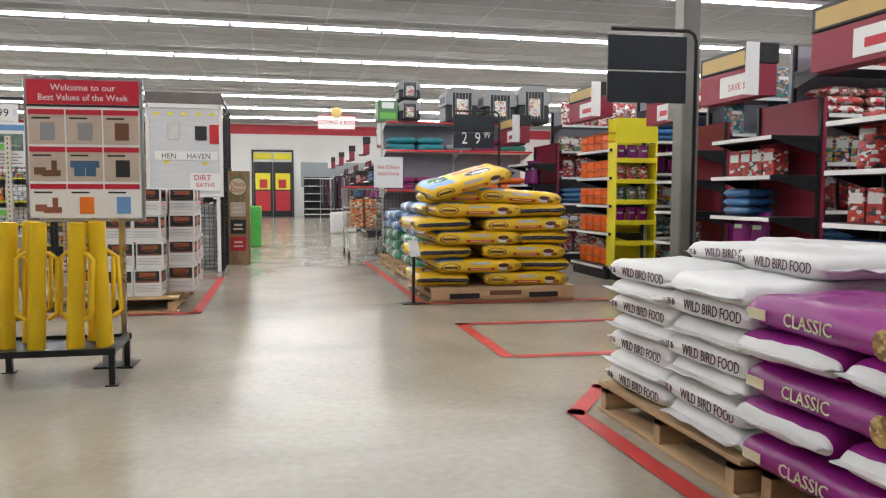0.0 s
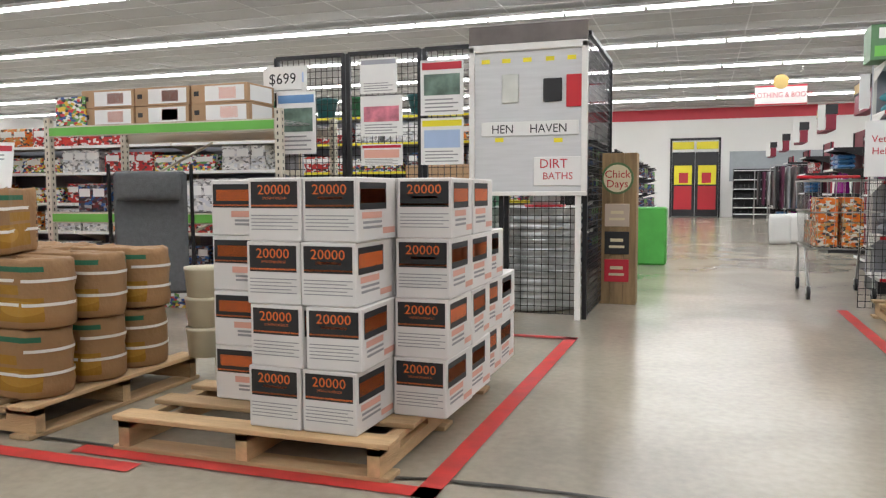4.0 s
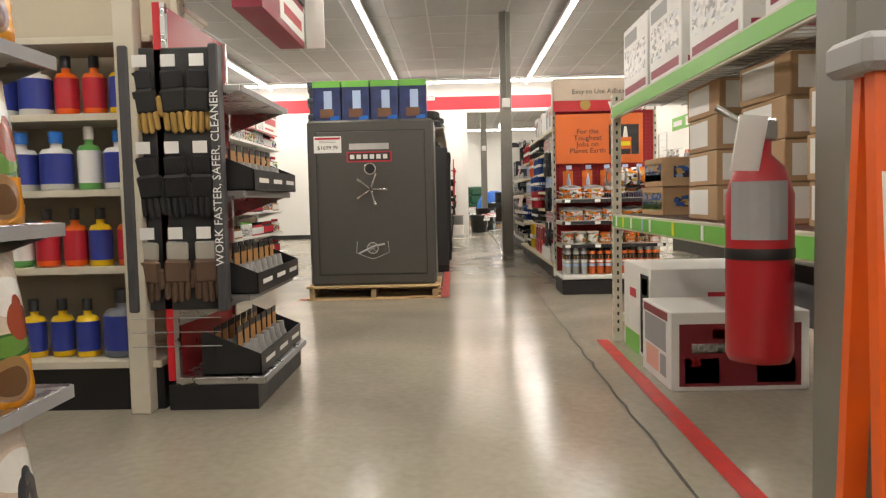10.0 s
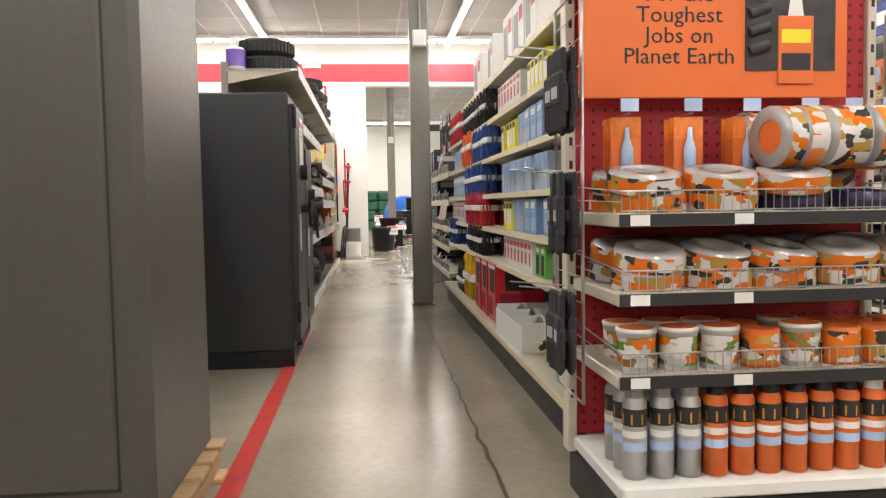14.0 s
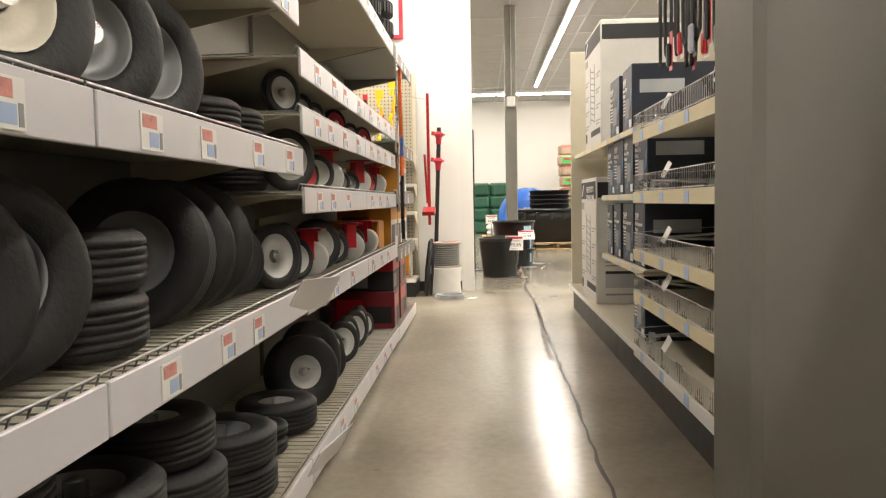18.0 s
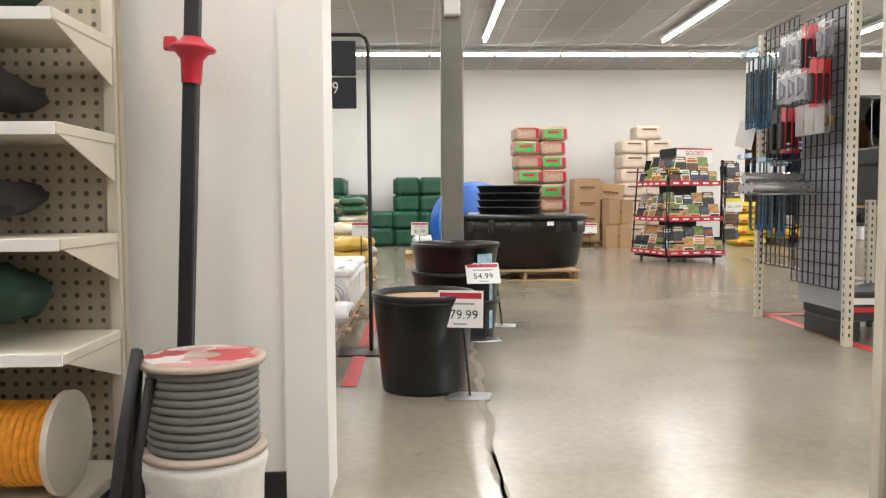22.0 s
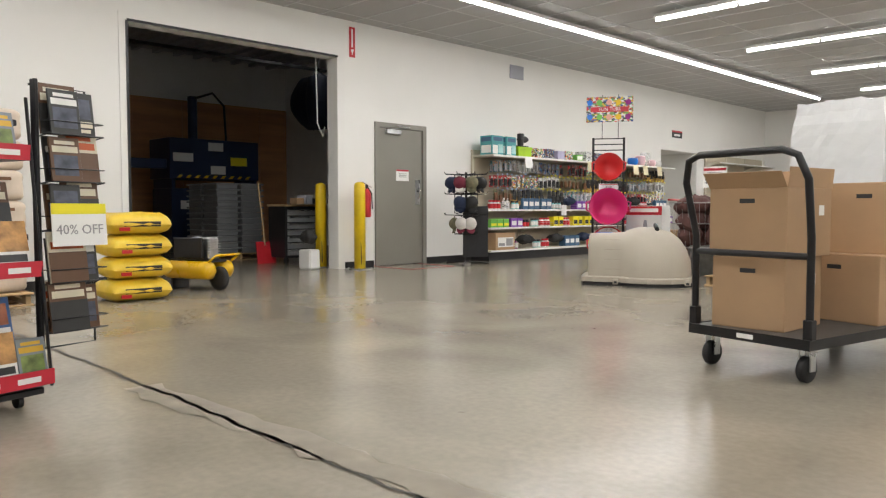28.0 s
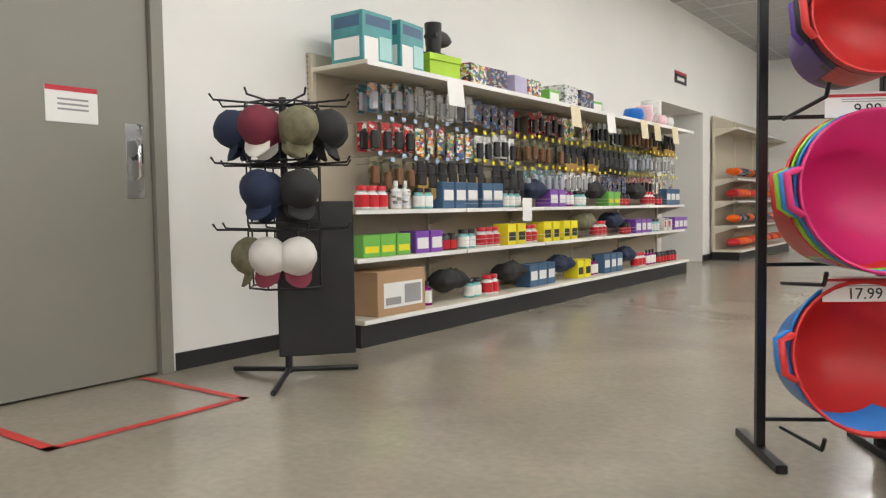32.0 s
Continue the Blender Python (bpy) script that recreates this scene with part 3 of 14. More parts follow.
def row_lamp(x, y, length, turn, power=1.0):
    """The light that one row of strip lights throws downwards."""
    la = bpy.data.lights.new("strip_row", "AREA")
    la.shape, la.size, la.size_y = "RECTANGLE", length, 0.06
    la.energy = power * ROWL * math.pi * length * 0.06
    la.color = (1.0, 0.975, 0.94)
    ob = new("strip_row_lamp", la)
    ob.matrix_basis = pose(x, y, CEIL - 0.158, 0, 0, turn)


for r in range(10):
    row_lamp(-5.52, 0.65 + 3.05 * r, 36.6, 0)
    row_lamp(-30.04, 0.65 + 3.05 * r, 9.76, 0, 1.25)
row_lamp(-36.1, 13.14, 31.7, 90, 1.35)
row_lamp(-23.3, 2.88, 12.2, 90)
# unseen strip light, added to brighten the dark store room
copy_thing(proto, pose(-41.5, 18.6, 4.5, 0, 0, 0))

# ---- kit: pallets, sacks, shelving, cartons, cards ----
RNG = random.Random(7)


def pallet(m, l=1.2, w=1.0, label="worn wooden pallet on the concrete floor", h=0.125):
    """Boards run along x on three stringers along y."""
    p = thing("pallet", m, label, "pallet", "wooden pallets")
    for k in range(3):
        x = -l / 2 + 0.05 + k * (l - 0.1) / 2
        s = Shape()
        s.box(x - 0.022, -w / 2, 0.018, x + 0.022, w / 2, 0.06)
        for y0, y1 in ((-w / 2, -w * 0.36), (-w * 0.13, w * 0.13), (w * 0.36, w / 2)):
            s.box(x - 0.022, y0, 0.058, x + 0.022, y1, h - 0.018)
        s.box(x - 0.022, -w / 2, h - 0.04, x + 0.022, w / 2, h - 0.0182)
        part("stringer", s, WOODY, p)
    n = 6
    me = Shape().rbox(-l / 2, -0.05, 0, l / 2, 0.05, 0.018, 0.003).mesh("board", WOOD)
    for k in range(n):
        part("board", me, None, p, m=pose(0, -w / 2 + 0.05 + k * (w - 0.1) / (n - 1), h - 0.018))
    for k in range(3):
        part("board", me, None, p, m=pose(0, -w / 2 + 0.05 + k * (w - 0.1) / 2, 0))
    return p


def sack_mesh(name, l, w, h, seed, mats, slots=None, power=0.4, wrinkle=0.012, seam=0.02, nu=18, nv=10):
    return Shape().bag(l, w, h, seed, power=power, wrinkle=wrinkle, seam=seam, slots=slots, nu=nu, nv=nv).mesh(name, mats)


def gondola(name, m, length, depth, height, levels, label, back=None, shelf=None, strip=None, base=0.13, section=1.22, shrink=0.06, brackets=True, group="shelving units", short=()):
    """Shop shelving that faces local -y: x from 0 to length, front of the deck at y = 0. levels are the tops of the shelves."""
    g = thing(name, m, label, "shelving", group)
    back, shelf, strip = back or BEIGEB, shelf or BEIGE, strip or PAPER
    part("back_panel", Shape().box(0, depth - 0.03, base, length, depth, height), back, g)
    if base:
        part("kick_base", Shape().box(0, 0.03, 0, length, depth, base - 0.02), BLACK, g)
        dk = part("deck", Shape().rbox(0, 0, base - 0.02, length, depth - 0.031, base + 0.012, 0.004), shelf, g)
        part("price_strip", Shape().box(0.005, -0.004, base - 0.018, length - 0.005, -0.0005, base + 0.01), strip, dk)
    n = max(1, round(length / section))
    for k in range(n + 1):
        x = min(max(k * length / n, 0.02), length - 0.02)
        s = Shape().box(x - 0.015, depth - 0.05, 0, x + 0.015, depth - 0.0305, height)
        part("upright", s, shelf, g)
    for z in levels:
        for k in range(n):
            a, b = k * length / n + 0.004, (k + 1) * length / n - 0.004 - 0.5 * (z in short and k == n - 1)
            s = Shape().rbox(a, shrink, z - 0.028, b, depth - 0.055, z, 0.003)
            if brackets:
                for e in (a + 0.004, b - 0.008):
                    s.add([(e, shrink + 0.02, z - 0.028), (e, depth - 0.055, z - 0.028), (e, depth - 0.055, z - 0.13), (e + 0.004, shrink + 0.02, z - 0.028), (e + 0.004, depth - 0.055, z - 0.028), (e + 0.004, depth - 0.055, z - 0.13)], [(0, 1, 2), (5, 4, 3), (0, 2, 5, 3)])
            if name == "aisle_shelving":
                s.slot(1).box(a + 0.004, shrink - 0.005, z - 0.030, b - 0.004, shrink - 0.0005, z - 0.002)
                part("shelf", s, [shelf, strip], g)
                continue
            sh = part("shelf", s, shelf, g)
            part("price_strip", Shape().box(a + 0.004, shrink - 0.005, z - 0.030, b - 0.004, shrink - 0.0005, z - 0.002), strip, sh)
    return g


def pegboard(name, base):
    """Panel with rows of small round holes."""
    m = mat(name, base, 0.6, var=0.04)
    nt = m.node_tree
    b = nt.nodes["Principled BSDF"]
    co = nt.nodes.new("ShaderNodeTexCoord").outputs["Object"]
    v = nt.nodes.new("ShaderNodeTexVoronoi")
    v.inputs["Scale"].default_value = 28.0
    v.inputs["Randomness"].default_value = 0.0
    nt.links.new(co, v.inputs["Vector"])
    lt = nt.nodes.new("ShaderNodeMath")
    lt.operation = "GREATER_THAN"
    lt.inputs[1].default_value = 0.2
    nt.links.new(v.outputs["Distance"], lt.inputs[0])
    mix = nt.nodes.new("ShaderNodeVectorMath")
    mix.operation = "SCALE"
    old = b.inputs["Base Color"].links[0].from_socket
    nt.links.new(old, mix.inputs[0])
    mr = nt.nodes.new("ShaderNodeMapRange")
    mr.inputs[3].default_value, mr.inputs[4].default_value = 0.25, 1.0
    nt.links.new(lt.outputs[0], mr.inputs[0])
    nt.links.new(mr.outputs[0], mix.inputs["Scale"])
    nt.links.new(mix.outputs[0], b.inputs["Base Color"])
    return m


PEG = pegboard("beige_pegboard", (0.48, 0.43, 0.33))
PEGR = pegboard("red_pegboard", (0.42, 0.02, 0.03))


def carton(w, d, h, base, marks=(), mats=(), r=0.004):
    """A box on its base, front at y = -d/2. marks: (x0, z0, x1, z1, slot, side) in shares of the face; side f front, r right, l left, t top, b back."""
    s = Shape().rbox(-w / 2, -d / 2, 0, w / 2, d / 2, h, r)
    e = 0.0012
    for x0, z0, x1, z1, k, *side in marks:
        side = side[0] if side else "f"
        s.mi = k
        if side == "f":
            s.add([(-w / 2 + x * w, -d / 2 - e, z * h) for x, z in ((x0, z0), (x1, z0), (x1, z1), (x0, z1))], [(0, 1, 2, 3)])
        elif side == "b":
            s.add([(w / 2 - x * w, d / 2 + e, z * h) for x, z in ((x0, z0), (x1, z0), (x1, z1), (x0, z1))], [(0, 1, 2, 3)])
        elif side == "r":
            s.add([(w / 2 + e, -d / 2 + x * d, z * h) for x, z in ((x0, z0), (x1, z0), (x1, z1), (x0, z1))], [(0, 1, 2, 3)])
        elif side == "l":
            s.add([(-w / 2 - e, d / 2 - x * d, z * h) for x, z in ((x0, z0), (x1, z0), (x1, z1), (x0, z1))], [(0, 1, 2, 3)])
        else:
            s.add([(-w / 2 + x * w, -d / 2 + z * d, h + e) for x, z in ((x0, z0), (x1, z0), (x1, z1), (x0, z1))], [(0, 1, 2, 3)])
    s.mi = 0
    return s.mesh("carton", [base, *mats])


def joined(name, items, label, category):
    """Many small far pieces in one object: items are (mesh, pose)."""
    v, f, mi, mats, at = [], [], [], [], 0
    for me, m in items:
        idx = []
        for x in me.materials:
            if x not in mats:
                mats.append(x)
            idx.append(mats.index(x))
        v += [tuple(m @ p.co) for p in me.vertices]
        for p in me.polygons:
            f.append(tuple(i + at for i in p.vertices))
            mi.append(idx[p.material_index] if idx else 0)
        at += len(me.vertices)
    out = bpy.data.meshes.new(name)
    out.from_pydata(v, [], f)
    for x in mats:
        out.materials.append(x)
    out.polygons.foreach_set("material_index", mi)
    out.update()
    return tagged(new(name, out), label, category, "", "stuff")


GOODS = {}


def good(kind, make):
    if kind not in GOODS:
        GOODS[kind] = make()
    return GOODS[kind]


def place(name, me, m, label, category, group=""):
    return tagged(part(name, me, None, None, label, m), "", category, group)


def row(name, me, M, x0, x1, y, z, w, label, category, group="", deep=1, d=0.1, gap=0.006, skip=0.0, turn=3, high=1, h=0.1):
    """Sets copies of a product side by side on a shelf of a unit whose pose is M."""
    n = int((x1 - x0 + gap) / (w + gap))
    for k in range(n):
        if RNG.random() < skip:
            continue
        for j in range(deep):
            for q in range(high):
                place(name, me, M @ pose(x0 + w / 2 + k * (w + gap), y + j * d, z + q * h + 0.0005, 0, 0, (RNG.random() - 0.5) * turn), label, category, group)


def bottle_mesh(r, h, body, cap, label_mat, neck=0.35, n=12, band=(0.15, 0.62)):
    s = Shape()
    hb = h * 0.72
    s.lathe([(0, 0.001), (r * 0.92, 0.001), (r, 0.012), (r, hb * 0.86), (r * 0.8, hb * 0.97), (r * neck, hb), (r * neck, h * 0.8)], n)
    s.slot(1).lathe([(r * neck * 1.25, h * 0.8), (r * neck * 1.25, h), (0, h)], n)
    s.slot(2).lathe([(r + 0.0012, hb * band[0]), (r + 0.0012, hb * band[1] / 0.72)], n)
    return s.mesh("bottle", [body, cap, label_mat])


def can_mesh(r, h, body, cap, label_mat, n=12):
    s = Shape().lathe([(0, 0.001), (r, 0.001), (r, h * 0.82), (r * 0.75, h * 0.86)], n)
    s.slot(1).lathe([(r * 0.78, h * 0.86), (r * 0.78, h), (0, h)], n)
    s.slot(2).lathe([(r + 0.001, h * 0.08), (r + 0.001, h * 0.6)], n)
    return s.mesh("spray_can", [body, cap, label_mat])


def pouch_mesh(w, h, d, mats, seed=0, slots=None):
    """A filled pouch that stands on its base, flat sealed top."""
    s = Shape()
    nu, nv = 8, 10
    v, f, ms = [], [], []
    for side in (-1, 1):
        for j in range(nv + 1):
            t = j / nv
            for i in range(nu + 1):
                u = -1 + 2 * i / nu
                bulge = (1 - abs(u) ** 3) * (1 - t**2.2) ** 0.6 if t < 1 else 0
                y = side * d / 2 * (bulge + 0.03) + 0.012 * noise.noise(Vector((u * 3 + seed, t * 5, side * 2)))* (1 - t)
                x = u * w / 2 * (1 - 0.06 * (1 - t)) + 0.006 * noise.noise(Vector((t * 6, seed, u)))
                v.append((x, y, t * h))
    k = (nu + 1) * (nv + 1)
    for side in (0, 1):
        for j in range(nv):
            for i in range(nu):
                a = side * k + j * (nu + 1) + i
                q = (a, a + 1, a + nu + 2, a + nu + 1)
                f.append(q if side == 0 else q[::-1])
                ms.append(slots((i + 0.5) / nu * 2 - 1, (j + 0.5) / nv) if slots else 0)
    f.append(tuple(range(nu + 1))[::-1] + tuple(range(k, k + nu + 1)))
    ms.append(0)
    s.v, s.f, s.m, s.sm = v, f, ms, [True] * len(f)
    return s.mesh("pouch", mats)


def blister_mesh(w, h, d, card, body, seed=0, shape="box"):
    """A hang card with its goods under a plastic blister; hangs from z = 0 downwards, faces -y."""
    s = Shape().box(-w / 2, -0.001, -h, w / 2, 0.001, 0)
    s.slot(1)
    if shape == "box":
        s.rbox(-w * 0.36, -d, -h * 0.92, w * 0.36, -0.0012, -h * 0.3, 0.008)
    else:
        s.lathe([(0, -d), (w * 0.3, -d), (w * 0.38, -d * 0.5), (w * 0.38, -0.0012)], 10, (0, 0, -h * 0.6), axis="y", sy=1.0)
    return s.mesh("blister_pack", [card, body])


def price_card(m, w, h, text, size, label="white price card with a red heading", lines=2, big=True, name="price_card"):
    """Card in the plane z = 0 of pose m, facing +z, its centre at the origin."""
    c = thing(name, m, label, "price sign")
    part("sheet", Shape().box(-w / 2, -h / 2, -0.003, w / 2, h / 2, 0), PAPER, c)
    part("heading", Shape().box(-w * 0.46, h * 0.30, 0, w * 0.46, h * 0.42, 0.001), RED, c, "red printed heading bar")
    for k in range(lines):
        part("print_line", Shape().box(-w * 0.3, h * (0.2 - k * 0.09), 0, w * 0.3, h * (0.2 - k * 0.09) + h * 0.03, 0.001), GREYINK, c)
    if text:
        words(text, size, INK, c, pose(0, -h * 0.2, 0.001), "price")
    return c


def wire_basket(parent, x0, x1, y0, y1, z, h, material=None, name="wire_front", step=0.03):
    s = Shape()
    for zz in (z + 0.005, z + h):
        s.tube([(x0, y0, zz), (x1, y0, zz)], 0.0025, 4)
    x = x0
    while x < x1:
        s.tube([(x, y0, z), (x, y0, z + h)], 0.0015, 4)
        x += step
    return part(name, s, material or WIRE, parent, "thin wire shelf front")


def grid_panel(name, w, h, step, r, material, parent, m=None, label=""):
    """Welded wire grid in the plane y = 0, x from 0 to w, z from 0 to h."""
    s = Shape()
    n = max(1, round(w / step))
    for k in range(n + 1):
        s.box(k * w / n - r, -r, 0, k * w / n + r, r, h)
    n = max(1, round(h / step))
    for k in range(n + 1):
        s.box(0, -r * 0.6, k * h / n - r, w, r * 1.6, k * h / n + r)
    return part(name, s, material, parent, label, m)


def stuff_print(key):
    pal = {
        "mixed": [(0.6, 0.05, 0.05), (0.7, 0.7, 0.66), (0.05, 0.1, 0.3), (0.7, 0.45, 0.05), (0.05, 0.05, 0.05), (0.15, 0.35, 0.1), (0.75, 0.75, 0.72)],
        "book": [(0.7, 0.68, 0.6), (0.45, 0.1, 0.05), (0.1, 0.2, 0.08), (0.65, 0.45, 0.1), (0.08, 0.07, 0.06), (0.3, 0.35, 0.4), (0.6, 0.2, 0.1), (0.75, 0.75, 0.7)],
        "dog": [(0.55, 0.03, 0.04), (0.6, 0.58, 0.55), (0.35, 0.02, 0.03), (0.3, 0.15, 0.08), (0.7, 0.68, 0.66)],
        "night": [(0.02, 0.05, 0.2), (0.03, 0.1, 0.35), (0.3, 0.35, 0.45), (0.02, 0.02, 0.05), (0.5, 0.3, 0.1)],
        "dark": [(0.02, 0.02, 0.03), (0.05, 0.05, 0.06), (0.3, 0.3, 0.3), (0.02, 0.1, 0.3), (0.12, 0.02, 0.02)],
        "white": [(0.7, 0.7, 0.68), (0.75, 0.74, 0.72), (0.5, 0.5, 0.5), (0.6, 0.62, 0.66), (0.2, 0.2, 0.2)],
        "red": [(0.5, 0.02, 0.03), (0.45, 0.02, 0.02), (0.7, 0.68, 0.66), (0.05, 0.04, 0.04), (0.55, 0.05, 0.03)],
        "teal": [(0.03, 0.25, 0.27), (0.5, 0.5, 0.48), (0.05, 0.1, 0.12), (0.4, 0.2, 0.1), (0.02, 0.15, 0.25)],
        "orange": [(0.75, 0.2, 0.02), (0.7, 0.15, 0.02), (0.7, 0.68, 0.6), (0.5, 0.3, 0.1), (0.05, 0.05, 0.05)],
        "grain": [(0.45, 0.28, 0.1), (0.35, 0.2, 0.06), (0.6, 0.42, 0.18), (0.2, 0.1, 0.04), (0.62, 0.5, 0.25)],
        "camo": [(0.08, 0.1, 0.04), (0.12, 0.09, 0.05), (0.04, 0.05, 0.03), (0.2, 0.18, 0.1)],
        "posters": [(0.72, 0.72, 0.7), (0.5, 0.6, 0.62), (0.7, 0.7, 0.66), (0.6, 0.1, 0.1), (0.3, 0.32, 0.34), (0.7, 0.65, 0.3)],
    }[key]
    sc = {"book": 24, "grain": 60, "posters": 36, "camo": 20}.get(key, 30)
    return printed("print_" + key, pal, sc)

# ---- front of the shop: sack pallets, boxes, pen, pet aisles ----
BIRD = mat("white_sack", (0.72, 0.71, 0.70), 0.3, var=0.05, scale=6, bump=0.25, bscale=18, rand=0.04)
BIRDINK = mat("maroon_ink", (0.10, 0.03, 0.05), 0.5, var=0.2)
PURP = mat("purple_sack", (0.26, 0.015, 0.20), 0.24, var=0.15, scale=6, bump=0.3, bscale=16, rand=0.1)
YSACK = mat("yellow_sack", (0.70, 0.44, 0.015), 0.25, var=0.12, scale=6, bump=0.35, bscale=16, rand=0.08)
GSACK = mat("green_sack", (0.04, 0.20, 0.10), 0.28, var=0.2, scale=6, bump=0.3, bscale=16, rand=0.2)
BSACK = mat("blue_sack", (0.05, 0.16, 0.36), 0.28, var=0.25, scale=6, bump=0.3, bscale=16, rand=0.3)
CREAM = mat("cream_print", (0.70, 0.62, 0.42), 0.5, var=0.05)
BROWN = mat("brown_print", (0.16, 0.07, 0.03), 0.5, var=0.2)


# white seed sacks, long sides and ends by turns
pallet(pose(1.86, 2.45, 0, 0, 0, 90), 1.0, 1.06)
birds = [sack_mesh("seed_sack", 0.49, 0.35, 0.088, k, [BIRD, GREYINK], None, 0.3, 0.006, 0.03) for k in range(3)]
folded = [sack_mesh("seed_sack", 0.54, 0.46, 0.082, 7 + k, [BIRD, GREYINK], None, 0.3, 0.007, 0.035) for k in range(2)]
BIRDL = "white plastic sack of wild bird food on a pallet stack"


def bird_sack(m, k, inked):
    b = place("seed_sack", birds[k % 3], m, BIRDL, "seed sack", "white seed sacks")
    if inked:
        words("WILD BIRD FOOD", 0.05, BIRDINK, b, pose(0.05, -0.1775, 0.038, 90, 0, 0), width=0.78)
        words("35 lb", 0.032, BIRDINK, b, pose(-0.19, -0.177, 0.038, 90, 0, 0), "weight_print", width=0.8)


for lay in range(7):
    z = 0.126 + lay * 0.0735
    for c in range(2):
        y = 2.69 - c * 0.485
        if (lay + c) % 2 == 0:
            for r in range(3):
                bird_sack(pose(1.53 + r * 0.345 + RNG.uniform(-0.012, 0.012), y, z, RNG.uniform(-2, 2), 0, -90 + RNG.uniform(-2, 2)), lay + c, r == 0)
        else:
            for r in range(2):
                place("seed_sack", folded[(lay + r) % 2], pose(1.63 + r * 0.53 + RNG.uniform(-0.015, 0.015), y, z, 0, RNG.uniform(-2, 2), RNG.uniform(-2, 2)), "white plastic bird food sack with its seam end out", "seed sack", "white seed sacks")
for k, (x, y, a) in enumerate(((1.85, 2.62, -86), (1.78, 2.2, -94), (2.2, 2.7, 4), (2.2, 2.25, 92))):
    bird_sack(pose(x, y, 0.126 + 7 * 0.0735, RNG.uniform(-2, 2), RNG.uniform(-2, 3), a), k, k < 2)

# purple pet food sacks on the next pallet
pallet(pose(1.93, 1.42, 0, 0, 0, 90), 1.08, 1.08)
purps = [sack_mesh("pet_food_sack", 0.62, 0.42, 0.105, 20 + k, [PURP, CREAM, BROWN, BIRD], lambda u, v, top: 3 if abs(u) > 0.97 else 0, 0.32, 0.009, 0.025) for k in range(3)]
KIB = stuff_print("grain")
for lay in range(5):
    z = 0.126 + lay * 0.101
    if lay % 2 == 0:
        spots_ = [(1.53 + r * 0.44, 1.65 - c * 0.64, -90) for c in range(2) for r in range(3)]
    else:
        spots_ = [(1.63 + r * 0.64, 1.78 - c * 0.43, 0) for c in range(3) for r in range(2)]
    for k, (x, y, a) in enumerate(spots_):
        b = place("pet_food_sack", purps[(lay + k) % 3], pose(x, y, z, RNG.uniform(-2, 2), 0, a + RNG.uniform(-2, 2)), "glossy purple sack of dry pet food on a pallet stack", "pet food sack", "purple pet food sacks")
        if a == -90 and x < 1.6:
            words("CLASSIC", 0.05, CREAM, b, pose(-0.02, -0.212, 0.046, 90, 0, 0))
            part("label_panel", Shape().rbox(-0.27, -0.213, 0.03, -0.19, -0.211, 0.06, 0.0005), CREAM, b, "cream printed label")
            part("kibble_print", Shape().cyl((0.24, -0.209, 0.046), (0.24, -0.213, 0.046), 0.036, n=16), KIB, b, "printed picture of kibble")

# yellow sacks on their pallet, one slid on top
nb = pallet(pose(1.915, 6.78, 0), 1.27, 1.15, "pale wooden pallet with a stamped end board")
part("end_board", Shape().rbox(-0.635, -0.59, 0.02, 0.635, -0.572, 0.124, 0.003), WOOD, nb)
part("stamp_mark", Shape().box(-0.13, -0.5925, 0.055, 0.15, -0.5905, 0.095), BROWN, nb, "dark stamped mark")
# black blocks on the board paint the shade inside the fork notches
for e in (-0.35, 0.35):
    part("notch", Shape().box(e - 0.13, -0.5935, 0.03, e + 0.13, -0.571, 0.075), BLACK, nb, "black block painting the shade of a fork notch")


inked(YSACK, [("ring", "s", -0.265, 0.058, 0.085, 0.034, (0.1, 0.05, 0.01)), ("box", "s", -0.265, 0.058, 0.062, 0.010, (0.12, 0.06, 0.01)),
              ("box", "s", 0.0, 0.088, 0.085, 0.011, (0.42, 0.38, 0.30)), ("box", "s", 0.0, 0.040, 0.12, 0.011, (0.50, 0.04, 0.015)), ("box", "s", 0.0, 0.040, 0.09, 0.003, (0.75, 0.6, 0.3)),
              ("oval", "s", 0.2, 0.050, 0.05, 0.026, (0.72, 0.68, 0.60)), ("oval", "s", 0.2, 0.068, 0.05, 0.018, (0.09, 0.03, 0.01)), ("oval", "s", 0.255, 0.042, 0.03, 0.016, (0.35, 0.12, 0.02)),
              ("box", "t", -0.25, 0.0, 0.11, 0.2, (0.25, 0.42, 0.60)), ("oval", "t", -0.22, 0.04, 0.09, 0.1, (0.08, 0.22, 0.06)), ("box", "t", 0.1, 0.09, 0.16, 0.03, (0.50, 0.04, 0.015)),
              ("oval", "t", 0.12, -0.06, 0.12, 0.08, (0.10, 0.05, 0.02)), ("oval", "t", 0.14, -0.07, 0.08, 0.05, (0.70, 0.64, 0.55))])
yells = [sack_mesh("dog_food_sack", 0.76, 0.48, 0.128, 40 + k, [YSACK, BLACK], lambda u, v, top: 1 if u > 0.985 else 0, 0.33, 0.011, 0.02, 20, 12) for k in range(3)]


def yellow_sack(m, k, front):
    b = place("dog_food_sack", yells[k % 3], m, "glossy yellow sack of dog food on a pallet stack", "dog food sack", "yellow dog food sacks")
    if front:
        words("50LB", 0.05, INK, b, pose(0.335, -0.236, 0.062, 90, 0, 6), "weight_print", width=0.75)


